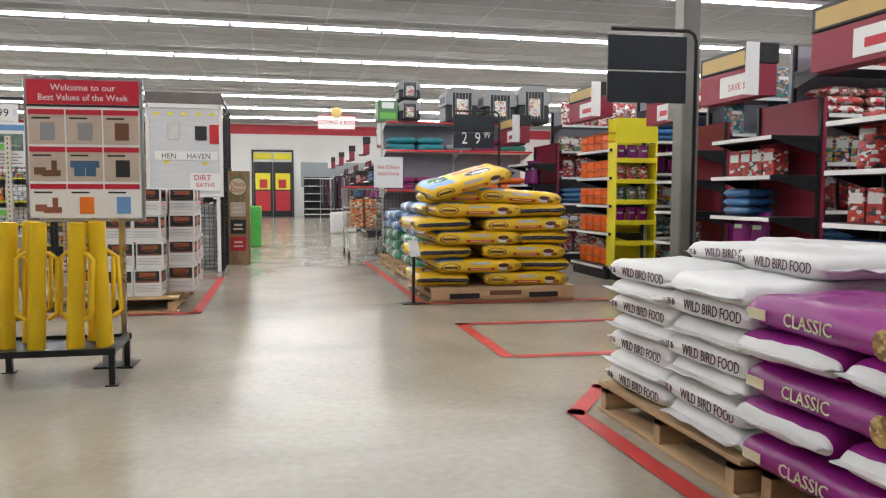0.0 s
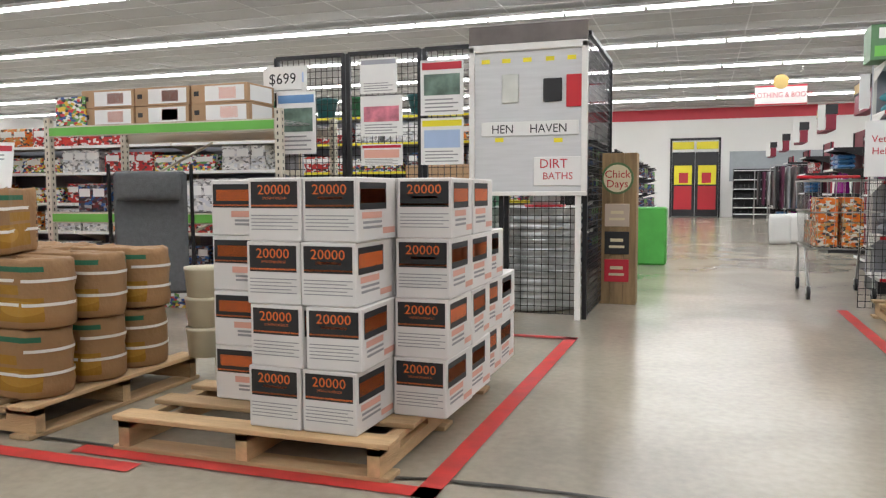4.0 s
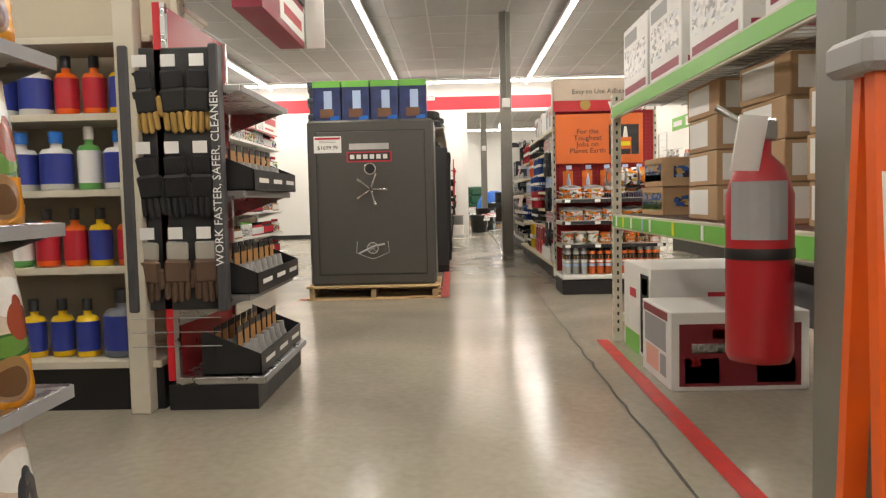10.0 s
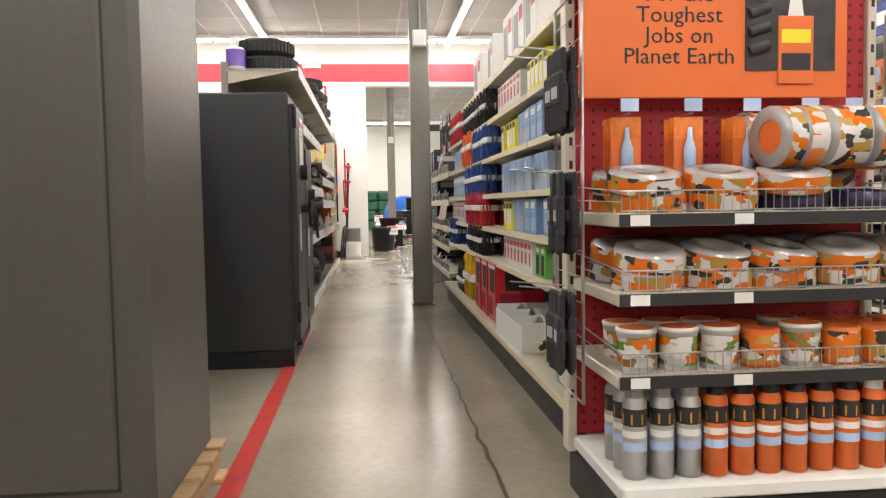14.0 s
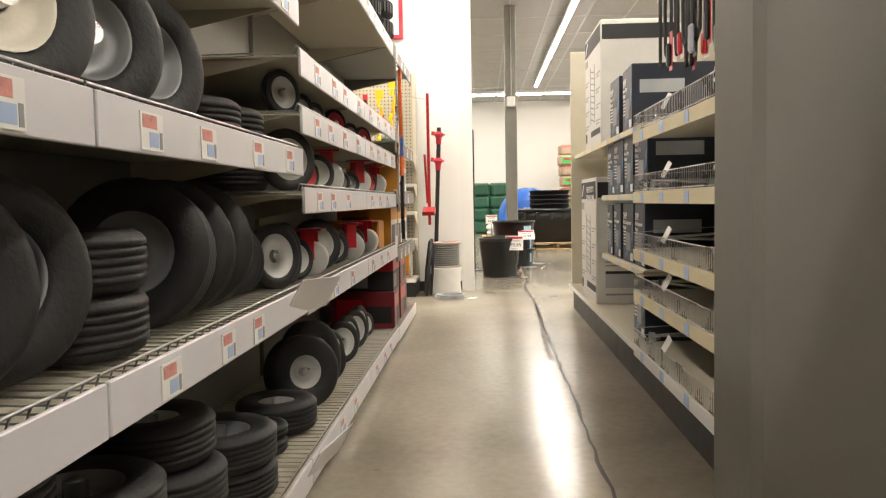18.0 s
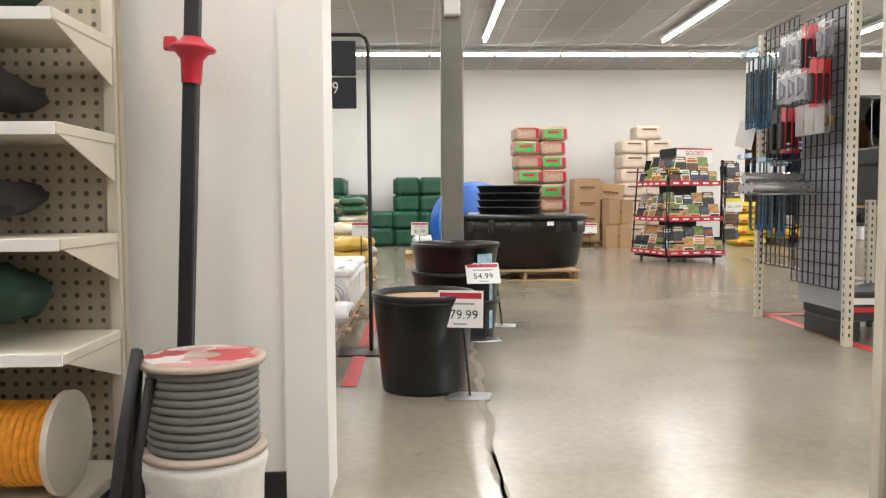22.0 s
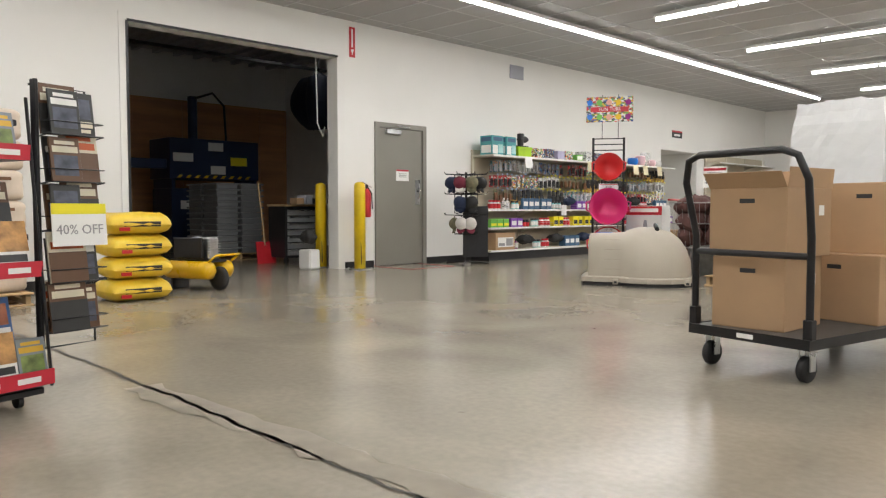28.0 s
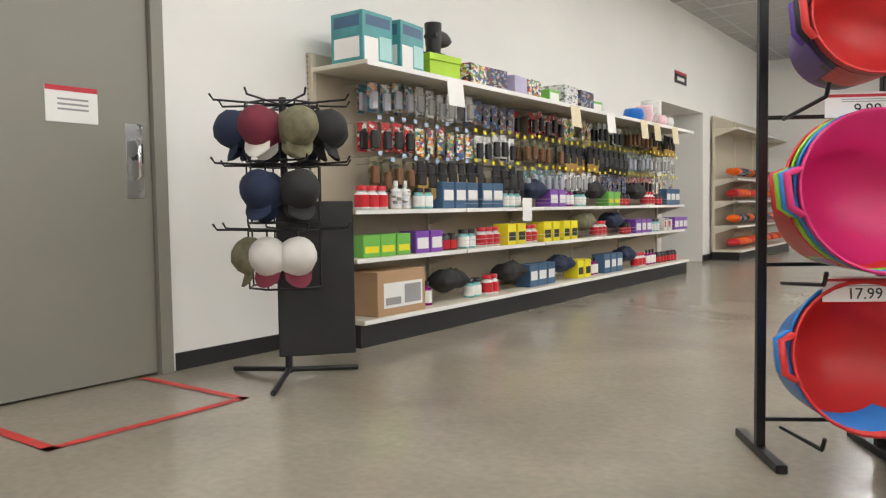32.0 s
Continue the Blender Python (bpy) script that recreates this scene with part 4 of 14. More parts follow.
for lay in range(7):
    z = 0.127 + lay * 0.117
    if lay < 6:
        for r in range(2):
            w = RNG.uniform(-0.02, 0.02)
            yellow_sack(pose((1.7 if lay % 2 else 2.12) + w, 6.45 + r * 0.5, z, RNG.uniform(-2, 2), RNG.uniform(-1.5, 1.5), RNG.uniform(-2, 2)), lay + r, r == 0)
        yellow_sack(pose((2.28 if lay % 2 else 1.4) + w, 6.62, z, RNG.uniform(-2, 2), 0, -90 + RNG.uniform(-3, 3)), lay + 1, False)
yellow_sack(pose(2.08, 6.5, z, 2, 3, 2), 0, True)
yellow_sack(pose(1.62, 6.55, z, 0, 0, -4), 1, True)
yellow_sack(pose(1.62, 6.44, z + 0.135, 8, -15, 8), 2, True)

# sacks of other kinds behind
pallet(pose(1.95, 8.15, 0), 1.2, 1.15)
pallet(pose(1.95, 9.45, 0), 1.2, 1.15)
gsm = [sack_mesh("feed_sack", 0.6, 0.4, 0.12, 60 + k, [(GSACK, BSACK)[k % 2], BIRD, RED], lambda u, v, top: 1 if -0.25 < u < 0.1 else (2 if 0.4 < u < 0.62 and v < -0.3 else 0), 0.33, 0.011) for k in range(4)]
for py in (8.15, 9.45):
    for lay in range(6 if py < 9 else 5):
        for c in range(2):
            for r in range(2):
                k = RNG.randrange(4)
                place("feed_sack", gsm[(0 if lay < 3 else 1) + 2 * (k % 2)], pose(1.62 + c * 0.62, py - 0.26 + r * 0.5, 0.127 + lay * 0.116, RNG.uniform(-3, 3), 0, (90 if c == 0 else 0) + RNG.uniform(-3, 3)), "green and white printed feed sack on a pallet", "feed sack", "feed sacks")

# low sign stand beside the yellow sacks
st = thing("sign_stand", pose(1.13, 6.2, 0), "black metal floor stand with a tilted price card", "sign stand", "sign stands")
part("foot", Shape().rbox(-0.1, -0.06, 0, 0.1, 0.06, 0.006, 0.002), BLACKM, st)
part("pole", Shape().box(-0.012, -0.006, 0.006, 0.012, 0.006, 0.42), BLACKM, st)
part("card", Shape().box(-0.05, -0.006, -0.07, 0.05, -0.002, 0.07).moved(pose(0, -0.01, 0.46, -20, 0, 25)), PAPER, st, "white price card")


def price_board(m, label, figures):
    """Black flip-number board hung from a bent pole."""
    b = thing("price_board", m, label, "price sign", "black price boards")
    part("pole", Shape().tube([(0.31, 0.02, 0.01), (0.31, 0.02, 1.82), (0.295, 0.02, 1.86), (0.26, 0.02, 1.88), (-0.22, 0.02, 1.88)], 0.012, 8), BLACKM, b)
    part("foot", Shape().rbox(0.1, -0.12, 0, 0.5, 0.16, 0.01, 0.003), BLACKM, b)
    slate = mat("dark_slate_board", (0.012, 0.016, 0.024), 0.45, var=0.15)
    part("board", Shape().rbox(-0.25, -0.01, 1.64, 0.24, 0.01, 1.84, 0.004), slate, b)
    part("board", Shape().rbox(-0.25, -0.008, 1.45, 0.24, 0.012, 1.63, 0.004), slate, b)
    for text, size, x, z in figures:
        words(text, size, PAPER, b, pose(x, -0.0115, z, 90, 0, 0), "figure", width=0.75)
    return b


price_board(pose(2.17, 4.2, 0, 0, 0, -4), "blank black price board on a bent pole", [])
price_board(pose(2.31, 8.72, 0), "black price board with white figures 29.99", [("2", 0.2, -0.12, 1.56), ("9", 0.2, 0.04, 1.56), ("99", 0.11, 0.15, 1.6)])

# rack of yellow post drivers
rk = thing("post_driver_rack", pose(-1.03, 4.0, 0), "black steel floor rack for post drivers", "tool rack")
for y in (-0.2, 0.2):
    part("rail", Shape().box(-0.3, y - 0.015, 0.15, 0.3, y + 0.015, 0.18), BLACKM, rk)
for x in (-0.28, 0.28):
    part("side_bar", Shape().box(x - 0.015, -0.2, 0.15, x + 0.015, 0.2, 0.18), BLACKM, rk)
    for y in (-0.19, 0.19):
        part("leg", Shape().box(x - 0.014, y - 0.014, 0, x + 0.014, y + 0.014, 0.15).box(x - 0.03, y - 0.03, 0, x + 0.03, y + 0.03, 0.006), BLACKM, rk)
part("shelf_sheet", Shape().box(-0.28, -0.19, 0.158, 0.28, 0.19, 0.164), BLACKM, rk)
part("back_post", Shape().box(0.16, 0.19, 0.0, 0.19, 0.22, 0.62), STEEL, rk)
drv = Shape()
drv.cyl((0, 0, 0), (0, 0, 0.6), 0.04, n=16)
drv.tube([(0.046, 0, 0.14), (0.085, 0, 0.17), (0.085, 0, 0.43), (0.046, 0, 0.46)], 0.011, 8)
drv.tube([(-0.046, 0, 0.14), (-0.085, 0, 0.17), (-0.085, 0, 0.43), (-0.046, 0, 0.46)], 0.011, 8)
dm = drv.mesh("post_driver", YELLOW)
for k, (x, y, a, tl) in enumerate(((-1.25, 3.96, -10, 3), (-1.1, 3.9, 12, 2), (-0.93, 3.9, -24, 3), (-0.8, 3.92, 8, -3), (-1.18, 4.1, 20, 2), (-0.88, 4.1, -12, 2))):
    place("post_driver", dm, pose(x, y, 0.168, 0, tl, a), "yellow steel post driver tube with side handles", "post driver", "yellow post drivers")

# weekly offers board
bd = thing("offer_board", pose(-0.93, 4.22, 0.1, 0, 0, -4) @ Matrix.Scale(0.87, 4), "framed offers board with red header and nine product panels", "sign board")
part("frame", Shape().rbox(-0.33, -0.012, 0.76, 0.33, 0.012, 1.6, 0.006), STEEL, bd)
part("sheet", Shape().box(-0.31, -0.0145, 0.78, 0.31, -0.0122, 1.58), PAPER, bd)
part("header", Shape().box(-0.31, -0.0165, 1.44, 0.31, -0.0146, 1.58), RED, bd, "red header panel")
words("Welcome to our", 0.052, PAPER, bd, pose(0, -0.0172, 1.535, 90, 0, 0))
words("Best Values of the Week", 0.052, PAPER, bd, pose(0, -0.0172, 1.478, 90, 0, 0), width=0.95)
part("black_rule", Shape().box(-0.31, -0.0165, 1.425, 0.31, -0.0146, 1.439), INK, bd)
tan = mat("tan_print", (0.55, 0.45, 0.36), 0.5, var=0.1)
pics = [GREYINK, GREYINK, BROWN, BROWN, mat("navy_print", (0.05, 0.12, 0.22), 0.5), INK, mat("rust_print", (0.3, 0.1, 0.06), 0.5), ORANGEC, BLUEC]
for k in range(9):
    c, r = k % 3, k // 3
    x, z = -0.205 + c * 0.205, 1.31 - r * 0.215
    part("panel", Shape().box(x - 0.098, -0.0160, z - 0.1, x + 0.098, -0.0146, z + 0.1), tan if r < 2 else PAPER, bd)
    part("panel_header", Shape().box(x - 0.098, -0.0174, z + 0.07, x + 0.098, -0.0161, z + 0.1), RED, bd)
    part("panel_line", Shape().box(x - 0.08, -0.0170, z + 0.045, x + 0.02, -0.0161, z + 0.055), INK, bd)
    s = Shape()
    if k == 4:
        s.box(x - 0.06, -0.0178, z - 0.07, x - 0.0, -0.0161, z + 0.02).box(x + 0.004, -0.0178, z - 0.07, x + 0.06, -0.0161, z + 0.02).box(x - 0.08, -0.0176, z - 0.02, x + 0.08, -0.0161, z + 0.02)
    elif k in (3, 6):
        s.rbox(x - 0.075, -0.018, z - 0.06, x - 0.01, -0.0161, z - 0.02, 0.0008).rbox(x - 0.03, -0.0182, z - 0.07, x + 0.07, -0.0161, z - 0.035, 0.0008)
        s.box(x + 0.02, -0.0176, z - 0.04, x + 0.05, -0.0161, z + 0.02)
    else:
        s.rbox(x - 0.035, -0.018, z - 0.075, x + 0.045, -0.0161, z + 0.025, 0.0008)
    part("product_picture", s, pics[k], bd)
part("post", Shape().box(0.17, 0.013, -0.103, 0.2, 0.04, 1.5), STEEL, bd)
part("foot", Shape().rbox(0.02, -0.05, -0.115, 0.24, 0.16, -0.103, 0.003), BLACKM, bd)

# white twine boxes
pallet(pose(-1.24, 6.65, 0), 1.05, 1.2)
ORI = mat("orange_print", (0.75, 0.16, 0.03), 0.5, var=0.05)
PINKI = mat("salmon_print", (0.72, 0.38, 0.30), 0.5, var=0.05)
BW = 0.196
boxw = mat("white_carton", (0.74, 0.72, 0.70), 0.5, var=0.04, scale=5, rand=0.04)
lines = [(0.06, 0.40 - 0.055 * k, 0.94 - 0.1 * (k % 2), 0.415 - 0.055 * k, 3) for k in range(5)]
tw = carton(BW, 0.29, 0.205, boxw, [(0.06, 0.52, 0.94, 0.94, 1), (0.06, 0.55, 0.94, 0.575, 2), (0.28, 0.66, 0.74, 0.70, 2), *lines, (0.05, 0.5, 0.72, 0.92, 1, "r"), (0.07, 0.6, 0.7, 0.82, 2, "r"), (0.1, 0.36, 0.6, 0.46, 4, "r"), (0.12, 0.28, 0.6, 0.32, 3, "r"), (0.12, 0.2, 0.6, 0.24, 3, "r"), (0.62, 0.1, 0.95, 0.2, 4, "r"), (0.05, 0.5, 0.72, 0.92, 1, "l"), (0.07, 0.6, 0.7, 0.82, 2, "l")], [INK, ORI, GREYINK, PINKI])
tw2 = carton(0.29, BW, 0.205, boxw, [(0.03, 0.5, 0.75, 0.92, 1), (0.08, 0.62, 0.70, 0.82, 2), (0.03, 0.53, 0.75, 0.555, 2), (0.3, 0.33, 0.8, 0.44, 4), (0.35, 0.25, 0.75, 0.29, 3), (0.35, 0.18, 0.75, 0.22, 3), (0.06, 0.52, 0.94, 0.94, 1, "r"), (0.06, 0.55, 0.94, 0.575, 2, "r")], [INK, ORI, GREYINK, PINKI])


def twine_box(x, y, z, kind, worded):
    b = place("twine_box", tw if kind == 0 else tw2, pose(x, y, z, 0, 0, RNG.uniform(-2.5, 2.5)), "white twine carton with black and orange label", "carton", "stacked twine cartons")
    if worded:
        words("20000", 0.045, ORI, b, pose(0, -0.1465, 0.165, 90, 0, 0), "carton_print", width=1.1)


for lay in range(4):
    z = 0.127 + lay * 0.206
    for c in range(2):
        for r in range(3):
            if r == 2 and lay > 2:
                continue
            twine_box(-1.13 + c * 0.2 + 0.012 * (lay % 2), 6.235 + r * 0.30, z, 0, r == 0)
    for r in range(4):
        if r == 3 and lay > 2:
            continue
        twine_box(-0.72 + 0.004 * lay - (0.02 if r > 1 else 0), 6.50 + r * 0.26, z, 0, True) if lay < (4 if r == 0 else 3 if r < 3 else 2) + (1 if r == 1 else 0) else None
    for r in range(4):
        twine_box(-1.40, 6.45 + r * 0.205, z, 1, False)
price_card(pose(-0.72, 6.98, 0.127 + 0.206 * 3 + 0.095, 72, 0, 8), 0.16, 0.2, "", 0.03, "white price card leaning on the cartons")

# brown wrapped twine bales
pallet(pose(-2.62, 6.53, 0, 0, 0, 90), 1.0, 1.0)


def bale_mesh(seed):
    s = Shape()
    n, h = 44, 0.262
    ring = []
    for k in range(n):
        a = 2 * math.pi * k / n
        x = 0.115 * (1 if math.cos(a) >= 0 else -1) * (1 if abs(math.cos(a)) > 0.02 else 0) + 0.125 * math.cos(a)
        y = 0.125 * math.sin(a) * (1 - 0.16 * math.exp(-((math.cos(a)) / 0.18) ** 2))
        ring.append((x, y))
    prof = [(0.55, 0.004), (0.95, 0.003), (0.99, 0.01), (1.0, 0.05), (1.01, 0.095), (1.0, 0.14), (1.01, 0.185), (1.0, 0.23), (0.99, h - 0.006), (0.955, h + 0.002), (0.8, h - 0.002), (0.5, h + 0.001), (0.25, h - 0.008), (0.0, h - 0.003)]
    v = []
    for sc, z in prof:
        for x, y in ring:
            j = 0.007 * noise.noise(Vector((x * 16 + seed * 5, y * 16, z * 22))) + 0.003 * noise.noise(Vector((x * 60, y * 60 + seed, z * 12)))
            v.append((x * sc + j, y * sc + j, z + (0.010 * noise.noise(Vector((x * sc * 22, y * sc * 22, seed))) + 0.006 * noise.noise(Vector((math.atan2(y, x) * 5, sc * 3, seed * 2.3))) if z > 0.2 else 0)))
    f, ms = [], []
    for i in range(len(prof) - 1):
        for k in range(n):
            f.append((i * n + k, i * n + (k + 1) % n, (i + 1) * n + (k + 1) % n, (i + 1) * n + k))
    s.v, s.f, s.m, s.sm = v, f, [0] * len(f), [True] * len(f)
    for zz in (0.095, 0.185):
        s.slot(1)
        loop = [(x * 1.022, y * 1.022, zz + 0.004 * noise.noise(Vector((x * 9, y * 9, seed)))) for x, y in ring]
        v2 = []
        for x, y, z in loop:
            v2 += [(x, y, z - 0.006), (x, y, z + 0.006)]
        s.add(v2, [(2 * k, 2 * ((k + 1) % n), 2 * ((k + 1) % n) + 1, 2 * k + 1) for k in range(n)])
    return s.mesh("twine_bale", [KRAFT, STRAP])


inked(KRAFT, [("box", "s", 0.07, 0.075, 0.16, 0.045, (0.33, 0.17, 0.015)), ("oval", "s", 0.13, 0.08, 0.09, 0.03, (0.42, 0.23, 0.03)), ("box", "s", 0.02, 0.15, 0.11, 0.018, (0.33, 0.17, 0.015)),
              ("box", "s", 0.10, 0.227, 0.13, 0.010, (0.015, 0.12, 0.06)), ("box", "s", -0.155, 0.12, 0.012, 0.085, (0.12, 0.06, 0.025))]
      + [("box", "s", -0.155, 0.05 + k * 0.028, 0.014, 0.005, (0.38, 0.225, 0.105)) for k in range(6)])


bales = [bale_mesh(k) for k in range(3)]
for lay in range(2):
    for i, (x, y, a) in enumerate(((-2.36, 6.2, 0), (-2.36, 6.48, 0), (-2.36, 6.76, 0), (-2.72, 6.22, 90), (-2.97, 6.25, 90), (-2.72, 6.72, 90), (-2.97, 6.75, 90))):
        place("twine_bale", bales[(i + lay) % 3], pose(x + (0.02 if lay else 0), y, 0.127 + lay * 0.266, RNG.uniform(-1.5, 1.5), 0, a + RNG.uniform(-3, 3)), "bale of twine wrapped in brown paper with white straps", "twine bale", "brown twine bales")
place("twine_bale", bales[0], pose(-2.56, 6.3, 0.127 + 2 * 0.266, 0, 0, -62), "bale of twine wrapped in brown paper, alone on top", "twine bale", "brown twine bales")
price_card(pose(-2.56, 6.3, 0.127 + 3 * 0.266 + 0.094, 70, 0, 32), 0.17, 0.2, "", 0.05, "white price card standing on the brown bales")
TUBC = mat("cream_tub", (0.62, 0.57, 0.42), 0.4, var=0.1, rand=0.06)
tubm = Shape().lathe([(0, 0), (0.085, 0), (0.095, 0.12), (0.098, 0.125), (0.098, 0.14), (0, 0.142)], 18).mesh("feed_tub", TUBC)
for lay in range(3):
    for c in range(2):
        place("feed_tub", tubm, pose(-2.05 - c * 0.0, 7.0 + c * 0.21, 0.127 + lay * 0.143 if c == 0 else lay * 0.143), "small cream plastic feed tub with lid", "tub", "cream tubs")

# wire pen with posters, stock tanks inside
pen = thing("display_pen", pose(-3.0, 9.3, 0), "tall black wire grid pen for poultry goods", "display pen")
for k, (x0, x1) in enumerate(((0, 0.58), (0.62, 1.2), (1.24, 1.82), (1.86, 2.42))):
    grid_panel("grid", x1 - x0, 1.9, 0.05, 0.0022, BLACKM, pen, pose(x0, 0, 0.03), "black welded wire panel")
    for x in (x0, x1):
        part("post", Shape().box(x - 0.016, -0.016, 0, x + 0.016, 0.016, 1.95), BLACKM, pen)
    part("top_rail", Shape().box(x0, -0.014, 1.93, x1, 0.014, 1.96), BLACKM, pen)
grid_panel("grid", 1.3, 1.9, 0.05, 0.0022, BLACKM, pen, pose(2.44, 0.02, 0.03, 0, 0, 90), "black welded wire panel")
part("post", Shape().box(2.424, 1.3, 0, 2.456, 1.33, 2.0), BLACKM, pen)
part("top_rail", Shape().box(2.426, 0.0, 1.97, 2.454, 1.32, 2.0), BLACKM, pen)
WHB = mat("whitewashed_board", (0.62, 0.63, 0.64), 0.6, var=0.08, scale=3, stretch=(1, 1, 12))
hb = thing("hen_board", pose(-0.98, 9.245, 0.9), "white framed poultry accessory board hung on the pen", "display board")
part("panel", Shape().box(-0.4, -0.01, 0, 0.4, 0.01, 1.02), WHB, hb)
for x in (-0.36, 0.36):
    part("leg", Shape().box(x - 0.02, -0.012, -0.9, x + 0.02, 0.008, -0.03), WHITE, hb)
for a, b, c, d in ((-0.42, 0, -0.38, 1.02), (0.38, 0, 0.42, 1.02), (-0.42, -0.03, 0.42, 0.0), (-0.42, 0.98, 0.42, 1.03)):
    part("frame_bar", Shape().rbox(a, -0.03, b, c, 0.012, d, 0.004), WHITE, hb)
part("header_board", Shape().box(-0.42, -0.02, 1.035, 0.42, 0.0, 1.16), mat("grey_timber", (0.16, 0.14, 0.13), 0.7, var=0.3), hb, "dark timber header board")
part("name_strip", Shape().rbox(-0.33, -0.022, 0.39, 0.36, -0.011, 0.49, 0.003), PAPER, hb)
words("HEN     HAVEN", 0.085, INK, hb, pose(0.015, -0.023, 0.435, 90, 0, 0), width=0.95)
for x, z, w, h, mm in ((-0.12, 0.62, 0.12, 0.2, mat("pale_tag", (0.6, 0.62, 0.58), 0.6)), (0.18, 0.62, 0.13, 0.16, INK), (0.33, 0.58, 0.11, 0.22, REDP), (0.22, 0.04, 0.34, 0.2, PAPER)):
    part("hanging_sign", Shape().rbox(x - w / 2, -0.024, z, x + w / 2, -0.011, z + h, 0.004), mm, hb)
words("DIRT", 0.09, RED, hb, pose(0.19, -0.025, 0.19, 90, 0, 0))
words("BATHS", 0.07, RED, hb, pose(0.22, -0.025, 0.105, 90, 0, 0))
for x, z in ((-0.3, 0.9), (-0.15, 0.9), (0.0, 0.9), (0.16, 0.9), (0.31, 0.9), (-0.2, 0.35), (0.22, 0.34)):
    part("price_tag", Shape().box(x - 0.03, -0.0125, z, x + 0.03, -0.0105, z + 0.03), YELLOWC, hb, "yellow price tag")
def poster(x, z, w, h, head, pic):
    s = Shape().box(-w / 2, -0.004, 0, w / 2, 0, h)
    s.slot(1).box(-w * 0.46, -0.0055, h * 0.82, w * 0.46, -0.0041, h * 0.95)
    s.slot(2).box(-w * 0.42, -0.0055, h * 0.36, w * 0.42, -0.0041, h * 0.74)
    s.slot(3)
    for k in range(4):
        s.box(-w * 0.4, -0.0052, h * (0.06 + 0.07 * k), w * (0.38 - 0.12 * (k % 2)), -0.0041, h * (0.085 + 0.07 * k))
    tagged(part("poster", s, [PAPER, head, pic, GREYINK], None, "printed poster clipped to the wire pen", pose(x, 9.27, z)), "", "poster", "posters on the pen")


PHOTO = mat("photo_print", (0.13, 0.2, 0.16), 0.4, var=0.7, scale=9)
BLOOM = mat("pink_print", (0.62, 0.2, 0.26), 0.45, var=0.5, scale=12)
for x, z, w, h, head, pic in ((-2.82, 1.2, 0.34, 0.48, BLUEC, PHOTO), (-2.9, 1.68, 0.36, 0.2, PAPER, LTBLUE), (-2.1, 1.32, 0.34, 0.3, PAPER, BLOOM), (-2.12, 1.64, 0.3, 0.26, GREYP, PAPER), (-2.1, 1.1, 0.34, 0.16, RED, PINKI), (-1.62, 1.1, 0.33, 0.34, YELLOWC, LTBLUE), (-1.62, 1.46, 0.33, 0.4, RED, PHOTO)):
    poster(x, z, w, h, head, pic)
ps = thing("price_sheet", pose(-2.93, 9.262, 1.7), "white sheet lettered $699 on the pen", "price sign")
part("sheet", Shape().box(-0.17, -0.003, 0, 0.17, 0, 0.17), PAPER, ps)
words("$699", 0.12, INK, ps, pose(0, -0.0035, 0.08, 90, 0, 0), "price_lettering")
tankm = Shape()
prof = [(0.0, 0.01), (0.36, 0.01)]
for k in range(14):
    prof += [(0.372 if k % 3 == 1 else 0.36, 0.02 + k * 0.02)]
prof += [(0.385, 0.3), (0.385, 0.315), (0.36, 0.31), (0.355, 0.03), (0, 0.03)]
tankm.lathe(prof, 36)
tm = tankm.mesh("stock_tank", GALV)
for k in range(3):
    place("stock_tank", tm, pose(-1.05, 9.85, k * 0.235), "round galvanised stock tank in a nested stack", "stock tank", "galvanised tanks")
drink = thing("poultry_drinker", pose(-0.95, 9.75, 0.75), "galvanised poultry drinker with red base", "drinker")
part("bell", Shape().lathe([(0.11, 0.05), (0.12, 0.09), (0.1, 0.2), (0.05, 0.26), (0.02, 0.3), (0, 0.3)], 20), GALV, drink)
part("tray", Shape().lathe([(0, 0.0), (0.15, 0.0), (0.16, 0.05), (0.14, 0.05), (0.12, 0.02), (0, 0.02)], 20), REDP, drink)
place("poultry_feeder", Shape().rbox(-0.3, -0.25, 0, 0.3, 0.25, 1.0, 0.01).mesh("poultry_feeder", GSACK), pose(-1.7, 9.95, 0), "dark green stacked poultry feeders inside the pen", "feeder")

# timber totem with plaques
WD = mat("rough_timber", (0.30, 0.20, 0.10), 0.7, var=0.35, scale=3, bump=0.4, bscale=20, stretch=(8, 8, 1))
tt = thing("plaque_totem", pose(-0.44, 10.2, 0), "rustic timber display totem with round and square plaques", "display stand")
for k in range(3):
    part("plank", Shape().rbox(-0.15 + k * 0.1, -0.1, 0, -0.052 + k * 0.1, 0.1, 1.2, 0.004), WD, tt)
part("round_plaque", Shape().cyl((0, -0.1, 1.0), (0, -0.115, 1.0), 0.125, n=24), mat("plaque_green", (0.12, 0.2, 0.08), 0.5), tt, "round green plaque with red words")
part("round_face", Shape().cyl((0, -0.115, 1.0), (0, -0.118, 1.0), 0.108, n=24), CREAM, tt)
words("Chick", 0.085, RED, tt, pose(0, -0.1185, 1.03, 90, 0, 0))
words("Days", 0.085, RED, tt, pose(0, -0.1185, 0.955, 90, 0, 0))
